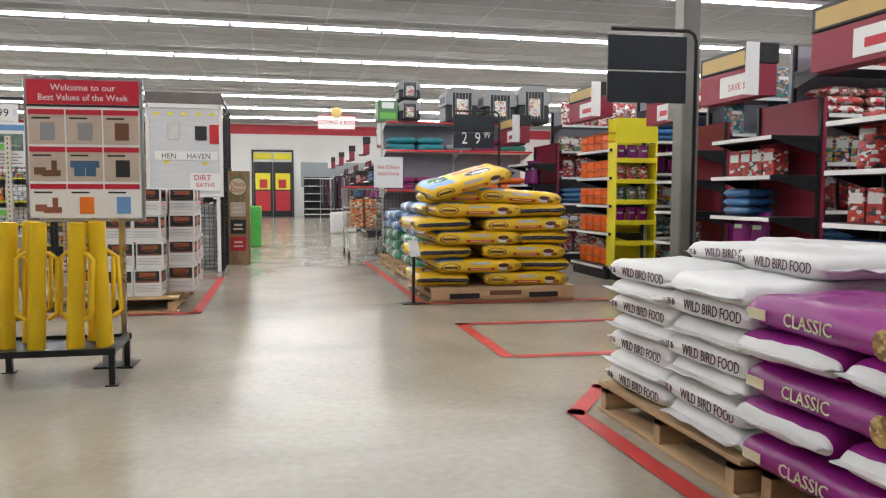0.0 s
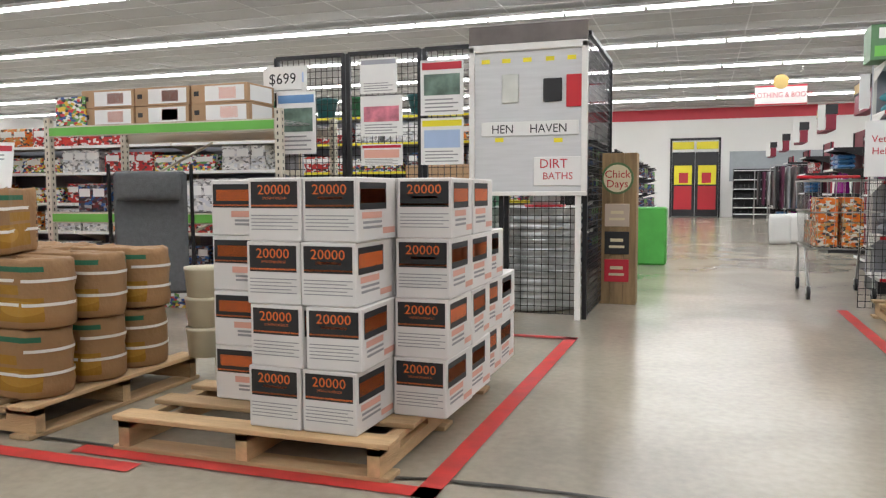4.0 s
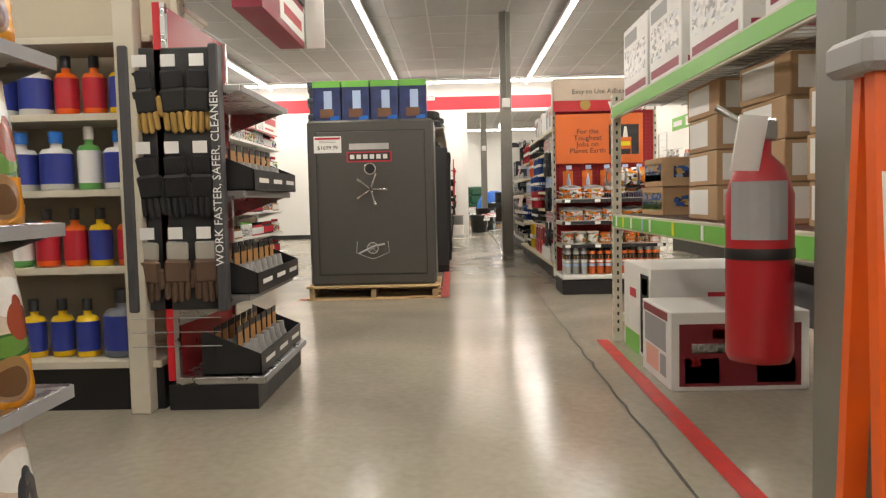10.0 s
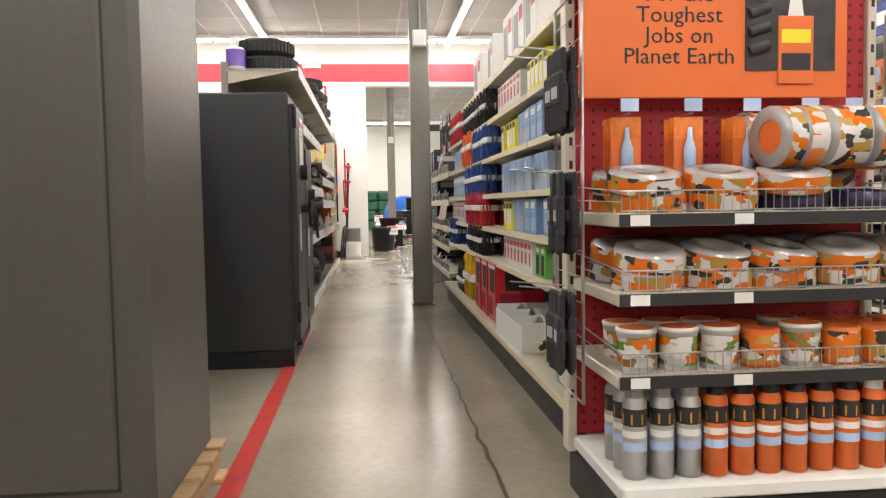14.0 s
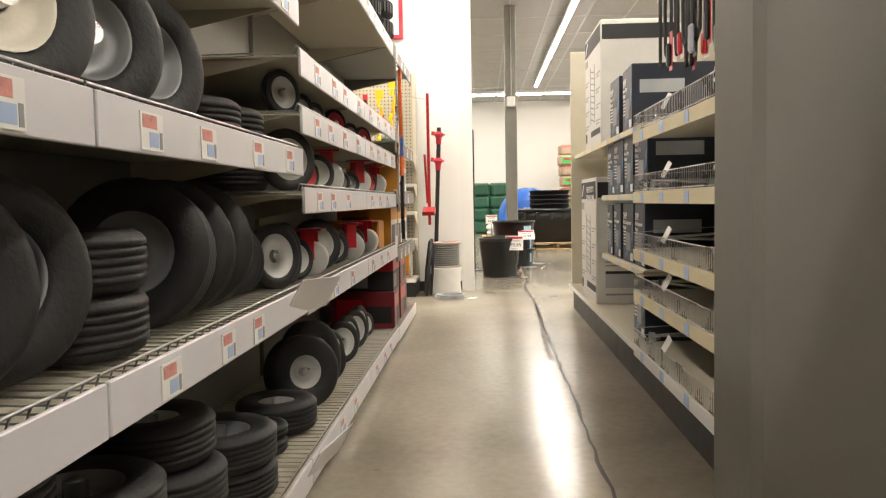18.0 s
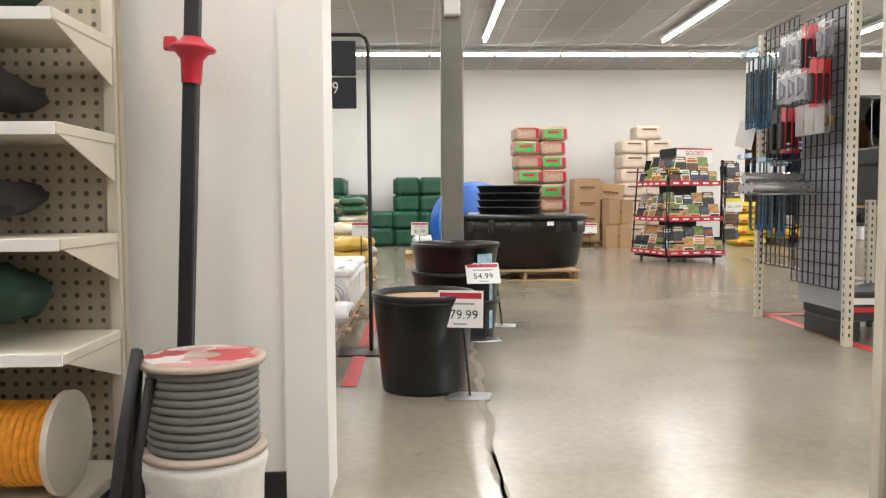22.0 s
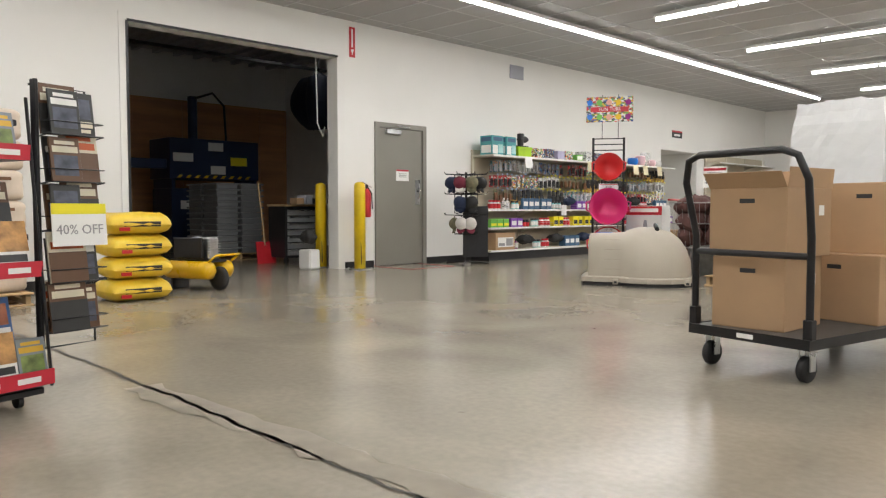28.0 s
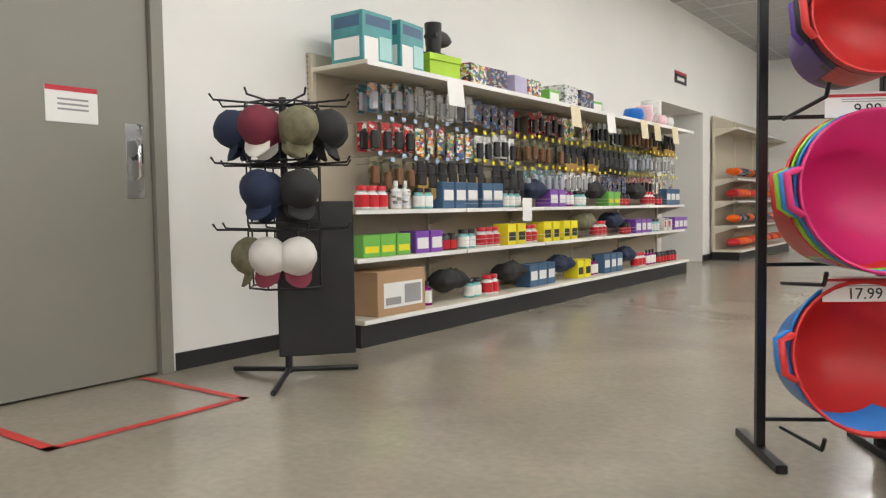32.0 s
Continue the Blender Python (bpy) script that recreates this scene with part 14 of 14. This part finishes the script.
for r, z in enumerate((1.77, 1.5, 1.24)):
    x = 0.3
    while x < WGL - 0.15:
        k = (int(x * 1.3) + r * 3) % 9
        z1 = z + RNG.uniform(-0.02, 0.02)
        for j in range(2):
            if RNG.random() < 0.85:
                place("hook_pack", pegk[k], WG @ pose(x, 0.16 + 0.1 * j, z1, 0, 0, RNG.uniform(-8, 8)), "carded pet or farm item on a hook", "hook pack", "carded goods on the wall shelving")
        part("hook", Shape().tube([(x, 0.44, z1 + 0.002), (x, 0.1, z1 + 0.005)], 0.003, 4), WIRE, gw)
        if r:
            part("hook_tag", Shape().box(x - 0.02, 0.094, z1 + 0.008, x + 0.02, 0.098, z1 + 0.035), (YELLOWC, LTBLUE)[x < 1.4], gw)
        x += 0.13
btl = [bottle_mesh(0.045, 0.2, PLASTICW, PLASTICW, stuff_print("white"), 0.3), bottle_mesh(0.05, 0.16, PLASTICW, REDP, REDP, 0.6), bottle_mesh(0.04, 0.18, PURP, BLACK, PAPER, 0.3), bottle_mesh(0.045, 0.15, mat("aqua_tub", (0.2, 0.55, 0.55), 0.3), BLACK, PAPER, 0.7), can_mesh(0.045, 0.13, BLACK, BLACK, REDP)]
shb = [carton(0.16, 0.16, 0.16, mat("violet_card", (0.2, 0.06, 0.4), 0.4), [(0.1, 0.2, 0.9, 0.7, 1)], [PAPER]), carton(0.14, 0.15, 0.18, YELLOWC, [(0.1, 0.2, 0.9, 0.6, 1)], [INK]), carton(0.13, 0.14, 0.15, WCART, [(0.1, 0.3, 0.6, 0.8, 1), (0.0, 0.9, 1, 1, 2)], [RED, INK]), carton(0.15, 0.15, 0.2, mat("navy_print", (0.05, 0.12, 0.22), 0.5), [(0.1, 0.3, 0.9, 0.7, 1)], [PAPER]), carton(0.16, 0.15, 0.15, GREENC, [(0.1, 0.2, 0.9, 0.5, 1)], [YELLOWC])]
for z, seed in ((0.1825, 3), (0.58, 5), (0.9, 8)):
    r = random.Random(seed)
    x = 0.75 if z < 0.3 else 0.15
    while x < WGL - 0.2:
        kind = r.random()
        n_ = r.randrange(2, 4)
        k = r.randrange(5)
        if kind < 0.45:
            for q in range(n_):
                place("bottle", btl[k], WG @ pose(x + q * 0.1, 0.14, z + 0.0005), "plastic bottle of pet care on the shelf", "bottle", "bottles on the wall shelving")
            x += n_ * 0.1 + 0.06
        elif kind < 0.85:
            for q in range(n_):
                place("boxed_item", shb[k], WG @ pose(x + 0.03 + q * 0.165, 0.15, z + 0.0005, 0, 0, r.uniform(-4, 4)), "small printed carton on the shelf", "carton", "cartons on the wall shelving")
            x += n_ * 0.165 + 0.05
        else:
            place("cloth_bag", sack_mesh("cloth_bag", 0.34, 0.2, 0.17, int(x * 10), [CAPC[k]], power=0.7, wrinkle=0.03, seam=0), WG @ pose(x + 0.15, 0.17, z + 0.08), "dark soft bag lying on the shelf", "bag", "soft bags")
            x += 0.4
big = thing("tool_case_box", WG @ pose(0.42, 0.16, 0.183), "brown carton with black and white tool picture", "carton")
part("box", Shape().rbox(-0.26, -0.14, 0, 0.26, 0.14, 0.3, 0.004), CARD, big)
part("label", Shape().box(-0.2, -0.1425, 0.05, 0.22, -0.1405, 0.22), PAPER, big)
part("picture", Shape().box(0.02, -0.144, 0.07, 0.2, -0.1426, 0.2).box(-0.18, -0.144, 0.07, -0.02, -0.1426, 0.12), GREYINK, big)
for z in (0.58, 0.9):
    part("wire_fence", Shape().tube([(1.25, 0.062, z + 0.07), (WGL - 0.02, 0.062, z + 0.07)], 0.003, 4).tube([(1.25, 0.062, z + 0.035), (WGL - 0.02, 0.062, z + 0.035)], 0.002, 4), WIRE, gw)
# far shelving beyond the recess
FG = pose(-37.95, 27.65, 0, 0, 0, 90)
gondola("wall_shelving", FG, 3.5, 0.47, 2.3, [0.55, 0.95, 1.3, 2.1], "cream wall shelving with orange and red goods", PEG, BEIGE, PAPER, base=0.15, section=1.17)
for i, z in enumerate((0.165, 0.55, 0.95, 1.3)):
    x = 0.1
    while x < 3.3:
        place("soft_pack", good(f"soft{i % 2}{int(x * 3) % 2}", lambda: sack_mesh("soft_pack", 0.24, 0.22, 0.12, i + 7, [(REDP, ORANGE, stuff_print("dark"))[(i + int(x * 3)) % 3]], power=0.5, wrinkle=0.02, seam=0)), FG @ pose(x + 0.12, 0.18, z + 0.06, 0, 0, RNG.uniform(-20, 20)), "soft red or orange pack on the shelf", "pack", "soft packs")
        x += 0.27

# ---- tub rack ----
tr_ = thing("tub_rack", pose(-35.17, 18.19, 0, 0, 0, 32), "black steel rack of coloured flexible tubs with a printed banner", "tub rack")
for x in (-0.22, 0.2):
    part("upright", Shape().rbox(x - 0.016, -0.016, 0.03, x + 0.016, 0.016, 1.9, 0.003), BLACKM, tr_)
    part("foot_bar", Shape().rbox(x - 0.02, -0.22, 0, x + 0.02, 0.22, 0.03, 0.004), BLACKM, tr_)
for z in (0.12, 0.68, 1.2, 1.72, 1.8, 1.88):
    part("cross_bar", Shape().rbox(-0.205, -0.008, z, 0.185, 0.008, z + 0.014, 0.002), BLACKM, tr_)
for z in (1.2, 0.62, 0.1):
    for x in (-0.15, 0.13):
        part("arm", Shape().tube([(x, -0.01, z), (x, -0.36, z + 0.03), (x, -0.38, z + 0.07)], 0.007, 6), BLACKM, tr_)
part("banner_rod", Shape().tube([(-0.1, 0, 1.88), (-0.1, 0, 2.5)], 0.005, 5).tube([(0.12, 0, 1.88), (0.12, 0, 2.5)], 0.005, 5), BLACKM, tr_)
bn_ = part("banner", Shape().rbox(-0.32, -0.008, 2.1, 0.32, 0.0, 2.45, 0.002), stuff_print("mixed"), tr_, "printed banner with photos of coloured tubs", pose(0, 0, 0.02))
part("banner_band", Shape().box(-0.26, -0.0105, 2.24, 0.26, -0.0085, 2.31), RED, bn_)
words("FUN TUBS", 0.065, PAPER, bn_, pose(0, -0.0112, 2.275, 90, 0, 0), "banner_lettering", label="white banner lettering FUN TUBS")
for k in range(10):
    part("tub_picture", Shape().cyl((-0.27 + (k % 5) * 0.13, -0.0082, 2.17 + 0.2 * (k // 5)), (-0.27 + (k % 5) * 0.13, -0.0105, 2.17 + 0.2 * (k // 5)), 0.04, n=14), (BLUEP, GREENC, PINKI, YELLOW, PURP)[k % 5], bn_)


def flex_tub(m, r, h, outer, inner, label):
    t = thing("flexible_tub", m, label, "tub", "flexible tubs")
    part("tub", Shape().lathe([(0, 0), (r * 0.72, 0), (r * 0.8, 0.03), (r, h), (r * 1.02, h + 0.006), (r * 0.98, h + 0.008), (r * 0.77, 0.04), (0, 0.03)], 32), outer, t)
    for sx in (-1, 1):
        part("handle", Shape().tube([(sx * r * 0.98, -0.07, h), (sx * r * 1.14, -0.05, h + 0.02), (sx * r * 1.16, 0.05, h + 0.02), (sx * r * 0.98, 0.07, h)], 0.012, 6), outer, t)
    return t


FT = {n_: mat("flex_" + n_, c, 0.4, var=0.05) for n_, c in (("red", (0.62, 0.03, 0.03)), ("pink", (0.6, 0.02, 0.16)), ("blue", (0.02, 0.2, 0.62)), ("black", (0.02, 0.02, 0.03)), ("lime", (0.25, 0.6, 0.03)), ("violet", (0.12, 0.05, 0.3)))}
TM = pose(-35.17, 18.19, 0, 0, 0, 32)
for z, r, h, cols in ((1.43, 0.19, 0.24, ("violet", "black", "red")), (0.88, 0.25, 0.28, ("red", "lime", "blue", "pink")), (0.36, 0.24, 0.3, ("blue", "red"))):
    for k, c in enumerate(cols):
        flex_tub(TM @ pose(0, -0.02 - 0.045 * k, z, 78, 0, 0), r * (1 + 0.004 * k), h, FT[c], None, c + " flexible tub nested on the rack")
for z, t in ((1.21, "9.99"), (0.63, "17.99")):
    c = price_card(TM @ pose(0.0, -0.3, z, 84, 0, 0), 0.26, 0.08, t, 0.05, "white price card hung on the rack arm")
    part("clip_rod", Shape().tube([(0.0, 0.0, -0.004), (0.0, 0.03, -0.06)], 0.003, 4), WIRE, c)

# ---- dog house ----
DHM = mat("taupe_plastic", (0.42, 0.38, 0.31), 0.5, var=0.05, scale=3, bump=0.15, bscale=60)
dh = thing("dog_house", pose(-33.98, 17.2, 0, 0, 0, 30), "tan plastic igloo dog house with black base", "dog house")
dh.scale = (0.9, 0.9, 0.96)


def loft(sections, n=24):
    """sections: (x, half width, height, power)."""
    v, f = [], []
    for x, w, h, p in sections:
        for k in range(n + 1):
            a = math.pi * k / n
            v.append((x, -w * math.copysign(abs(math.cos(a)) ** p, math.cos(a)), h * abs(math.sin(a)) ** p))
    m_ = n + 1
    for i in range(len(sections) - 1):
        f += [(i * m_ + k, (i + 1) * m_ + k, (i + 1) * m_ + k + 1, i * m_ + k + 1) for k in range(n)]
    s = Shape()
    s.smooth = True
    return s.add(v, f)


secs = [(-0.76, 0.3, 0.5, 0.55), (-0.75, 0.33, 0.53, 0.55), (-0.6, 0.34, 0.54, 0.55), (-0.4, 0.35, 0.545, 0.6), (-0.3, 0.38, 0.55, 0.65), (-0.22, 0.5, 0.59, 0.8), (-0.1, 0.55, 0.615, 0.9), (0.1, 0.56, 0.61, 0.95), (0.3, 0.5, 0.55, 0.95), (0.42, 0.42, 0.46, 0.95), (0.51, 0.3, 0.33, 0.95), (0.56, 0.16, 0.18, 0.95), (0.575, 0.0, 0.0, 1)]
part("dome", loft(secs).moved(pose(0, 0, 0.1)), DHM, dh)
# flat black sheet across the mouth stands for the shade inside
part("doorway", Shape().add([(-0.758, -0.25 * math.cos(math.pi * k / 14) * 1.0, 0.12 + 0.42 * math.sin(math.pi * k / 14) ** 0.6) for k in range(15)], [tuple(range(15))]), INK, dh, "flat black sheet painted as the shaded doorway")
base = []
for x, w in ((-0.86, 0.3), (-0.84, 0.38), (-0.7, 0.42), (-0.35, 0.44), (-0.25, 0.56), (0.0, 0.64), (0.3, 0.58), (0.5, 0.44), (0.62, 0.22), (0.65, 0.0)):
    base.append((x, w))
ring = base + [(x, -w) for x, w in base[::-1]]
n = len(ring)
for z0, z1, sc, mm, nm in ((0.0, 0.045, 0.985, BLACK, "black_base"), (0.0455, 0.11, 1.0, DHM, "flange")):
    s = Shape().add([(x * sc, y * sc, z0) for x, y in ring] + [(x * sc, y * sc, z1 - 0.012) for x, y in ring] + [(x * sc * 0.975, y * sc * 0.965, z1) for x, y in ring], [(k, k + n, (k + 1) % n + n, (k + 1) % n) for k in range(n)] + [(k + n, k + 2 * n, (k + 1) % n + 2 * n, (k + 1) % n + n) for k in range(n)] + [tuple(range(2 * n, 3 * n))[::-1]])
    part(nm, s, mm, dh)
for x, y in ((-0.4, -0.45), (0.5, -0.46)):
    part("clip", Shape().rbox(x - 0.035, y - 0.02, 0.02, x + 0.035, y + 0.02, 0.085, 0.006), DHM, dh)
    part("clip_hole", Shape().box(x - 0.018, y - 0.0215, 0.035, x + 0.018, y - 0.0202, 0.06), INK, dh)
part("roof_vent", Shape().tube([(0.12, -0.2, 0.69), (0.1, -0.1, 0.735), (0.1, 0.1, 0.735), (0.12, 0.2, 0.69)], 0.03, 8), BLACK, dh)
part("sticker", Shape().rbox(-0.68, -0.1, 0.642, -0.46, 0.06, 0.645, 0.0008), BLUEP, dh, "blue and yellow sticker")
# thin raised lines in a shadow tone paint the shade of the grooves
for k in range(4):
    z = 0.2 + k * 0.12
    part("panel_groove", Shape().tube([(-0.55 + 0.0 * q, -0.346 + 0.008 * k, z) if q == 0 else (-0.34, -0.368 + 0.012 * k, z) for q in range(2)], 0.0025, 4), mat("taupe_shadow", (0.30, 0.27, 0.22), 0.6), dh)

# ---- trolley of plush, wrapped load, cartons ----
trolley(pose(-33.62, 18.12, 0, 0, 0, 100), "chrome shopping trolley filled with bagged plush")
PLU = mat("plush_brown", (0.10, 0.045, 0.04), 0.9, var=0.5, scale=9, bump=0.3)
plm = sack_mesh("bagged_plush", 0.4, 0.3, 0.26, 121, [PLU], power=0.7, wrinkle=0.05, seam=0)
for k in range(9):
    place("bagged_plush", plm, pose(-33.62 + (-0.2, 0.18)[k % 2], 18.12 + (-0.1, 0.1)[(k // 2) % 2], 0.45 + 0.19 * (k // 3), RNG.uniform(-20, 20), RNG.uniform(-20, 20), RNG.uniform(0, 180)), "brown plush toy in a clear bag", "toy", "bagged plush toys")
price_card(pose(-33.55, 18.05, 1.3, 90, 0, 8), 0.3, 0.26, "$18.99", 0.09)
part("card_rod", Shape().cyl((0, 0, -0.3), (0, 0, -0.12), 0.005, n=5), WIRE, None, "thin wire holder of a price card", pose(-33.55, 18.058, 1.3))["category"] = "wire holder"
sprc = thing("sprayer_carton", pose(-34.75, 18.55, 0, 0, 0, 12), "white sprayer carton with red header and grey picture", "carton")
part("box", Shape().rbox(-0.25, -0.2, 0, 0.25, 0.2, 0.95, 0.004), WCART, sprc)
part("header", Shape().box(-0.25, -0.2025, 0.82, 0.25, -0.2005, 0.94), REDP, sprc)
part("header_mark", Shape().box(-0.2, -0.204, 0.86, 0.2, -0.2026, 0.91), PAPER, sprc)
part("picture", Shape().lathe([(0, 0), (0.07, 0), (0.08, 0.2), (0.04, 0.3), (0.02, 0.45), (0, 0.45)], 14, (0.02, -0.2005, 0.3), sy=0.05), GREYINK, sprc)
place("brown_carton", carton(0.5, 0.45, 0.6, CARD, [(0.1, 0.55, 0.9, 0.8, 1), (0.1, 0.3, 0.7, 0.4, 1)], [BROWN]), pose(-34.6, 19.2, 0, 0, 0, 8), "brown carton with dark printed lines", "carton")
pallet(pose(-32.0, 18.05, 0), 1.1, 1.0)
fw = thing("wrapped_load", pose(-32.0, 18.05, 0.126), "tall load wrapped in milky white plastic film", "wrapped load")
v, f = [], []
n, lev = 40, 16
for i in range(lev + 1):
    z = 1.92 * i / lev
    for k in range(n):
        a = k * math.tau / n
        c, s_ = math.cos(a), math.sin(a)
        u = 0.48 / max(abs(c), abs(s_)) ** 0.8
        w = 0.03 * noise.noise(Vector((c * 5, s_ * 5, z * 2.2))) + 0.012 * noise.noise(Vector((c * 16, s_ * 16, z * 5)))
        sc = 1 if i < lev - 1 else 0.95
        v.append(((u + w) * c * sc, (u + w) * s_ * sc, z + (0.05 * noise.noise(Vector((c * 3, s_ * 3, 5))) if i > lev - 2 else 0)))
f = [(i * n + k, i * n + (k + 1) % n, (i + 1) * n + (k + 1) % n, (i + 1) * n + k) for i in range(lev) for k in range(n)]
f.append(tuple(range(lev * n, lev * n + n)))
part("film", Shape().add(v, f), mat("milky_film", (0.66, 0.67, 0.68), 0.3, var=0.06, scale=3, bump=0.5, bscale=9), fw)
for k in range(4):
    place("soft_pack", sack_mesh("soft_pack", 0.5, 0.36, 0.12, 130 + k, [PLASTICW, REDP], lambda u, v, top: 1 if u > 0.5 else 0, power=0.5, wrinkle=0.02), pose(-33.0 + 0.12 * (k % 2), 17.75, 0.19 + 0.11 * k, 0, 0, RNG.uniform(-20, 20)), "white and red soft pack in a low pile", "pack", "white soft packs")
pallet(pose(-32.95, 17.75, 0), 0.8, 0.7)
for x, y, z, w in ((-31.0, 18.6, 0, 0.7), (-31.0, 18.6, 0.62, 0.6), (-30.3, 19.3, 0, 0.8), (-30.3, 19.3, 0.62, 0.7), (-31.2, 20.2, 0, 0.8), (-31.2, 20.2, 0.62, 0.8), (-32.2, 21.4, 0, 0.8), (-32.2, 21.4, 0.62, 0.8), (-33.4, 21.0, 0, 0.7)):
    place("brown_carton", carton(w, 0.6, 0.615, CARD, [(0.3, 0.4, 0.7, 0.6, 1)], [BROWN]), pose(x, y, z, 0, 0, RNG.uniform(-12, 12)), "large brown cardboard carton stacked on the floor", "carton", "large brown cartons")
bt = thing("steel_tub", pose(-34.0, 18.9, 0), "galvanised tub holding dark gear", "tub")
part("tub", Shape().lathe([(0, 0), (0.26, 0), (0.32, 0.55), (0.335, 0.55), (0.335, 0.57), (0.31, 0.56), (0.25, 0.02), (0, 0.015)], 32), GALV, bt)
for k in range(4):
    place("paddle", Shape().bag(0.16, 0.05, 0.55, 140 + k, nu=10, nv=8, power=0.7, wrinkle=0.01, seam=0).mesh("paddle", [CAPC[4]]), pose(-34.15 + 0.1 * k, 18.9, 0.5, 0, 18, 20), "dark upright glove or fin shape in a tub", "gear", "dark gear in a tub")

# ---- platform cart ----
PC = pose(-30.94, 13.05, 0, 0, 0, -11.5)
pc_ = thing("platform_cart", PC, "black platform cart with tubular handle and brown cartons on it", "cart")
part("deck", Shape().rbox(-0.36, -0.05, 0.2, 0.36, 1.5, 0.235, 0.006), mat("cart_deck", (0.06, 0.058, 0.056), 0.45, var=0.15), pc_)
part("deck_frame", Shape().box(-0.37, -0.06, 0.185, -0.3602, 1.51, 0.24).box(0.3602, -0.06, 0.185, 0.37, 1.51, 0.24).box(-0.36, -0.06, 0.185, 0.36, -0.0502, 0.24), BLACKM, pc_)
part("handle", Shape().tube([(-0.35, -0.03, 0.24), (-0.35, -0.03, 0.75), (-0.37, -0.1, 1.05), (-0.33, -0.13, 1.17), (-0.25, -0.14, 1.2), (0.25, -0.14, 1.2), (0.33, -0.13, 1.17), (0.37, -0.1, 1.05), (0.35, -0.03, 0.75), (0.35, -0.03, 0.24)], 0.02, 10), BLACKM, pc_)
part("cross_rail", Shape().tube([(-0.35, -0.03, 0.66), (0.35, -0.03, 0.66)], 0.018, 8), BLACKM, pc_)
part("socket", Shape().rbox(-0.375, -0.055, 0.235, -0.325, -0.005, 0.34, 0.005), BLACKM, pc_)
part("socket", Shape().rbox(0.325, -0.055, 0.235, 0.375, -0.005, 0.34, 0.005), BLACKM, pc_)
part("maker_plate", Shape().box(-0.05, -0.0625, 0.2, 0.05, -0.0605, 0.225), PAPER, pc_)
for x in (-0.29, 0.29):
    for y in (0.05, 1.38):
        w = part("caster_wheel", Shape().lathe([(0.0, -0.02), (0.065, -0.02), (0.07, -0.014), (0.07, 0.014), (0.065, 0.02), (0, 0.02)], 20, (x, y, 0.07), axis="x"), RUBBER, pc_)
        part("fork", Shape().rbox(x - 0.035, y - 0.02, 0.06, x - 0.026, y + 0.03, 0.199, 0.002).rbox(x + 0.026, y - 0.02, 0.06, x + 0.035, y + 0.03, 0.199, 0.002), STEEL, w)


def hand_carton(m, w, d, h, flaps):
    b = thing("brown_carton", m, "plain brown cardboard carton with hand hole" + (", flaps raised" if flaps else ""), "carton", "cartons on the cart")
    part("box", Shape().rbox(-w / 2, -d / 2, 0, w / 2, d / 2, h, 0.004), CARD, b)
    part("hand_hole", Shape().rbox(-0.045, -d / 2 - 0.0015, h * 0.78, 0.045, -d / 2 - 0.0003, h * 0.78 + 0.025, 0.0003), INK, b)
    part("tape_seam", Shape().box(-w / 2 + 0.002, -0.004, h + 0.0003, w / 2 - 0.002, 0.004, h + 0.0015), KRAFT, b)
    part("label", Shape().box(w / 2 + 0.0004, d * 0.2, h * 0.6, w / 2 + 0.0018, d * 0.32, h * 0.75), PAPER, b)
    if flaps:
        part("flap", Shape().box(-w / 2, -0.002, 0, w / 2, 0.002, 0.11), CARD, b, "raised flap", pose(0, d / 2, h, -8, 0, 0))
        part("flap", Shape().box(-d / 2, -0.002, 0, d / 2, 0.002, 0.11), CARD, b, "raised flap", pose(w / 2, 0, h, 0, 0, 90) @ pose(0, 0, 0, 6, 0, 0))
        part("flap", Shape().box(-w / 2, -0.002, 0, w / 2, 0.002, 0.11), CARD, b, "raised flap", pose(0, -d / 2, h, 40, 0, 0))


hand_carton(PC @ pose(-0.1, 0.28, 0.2355, 0, 0, 8), 0.42, 0.46, 0.4, False)
hand_carton(PC @ pose(-0.1, 0.3, 0.637, 0, 0, 5), 0.46, 0.5, 0.38, True)
hand_carton(PC @ pose(0.05, 1.05, 0.2355, 0, 0, -4), 0.55, 0.6, 0.4, False)
hand_carton(PC @ pose(0.12, 1.12, 0.637, 0, 0, 3), 0.45, 0.5, 0.42, False)
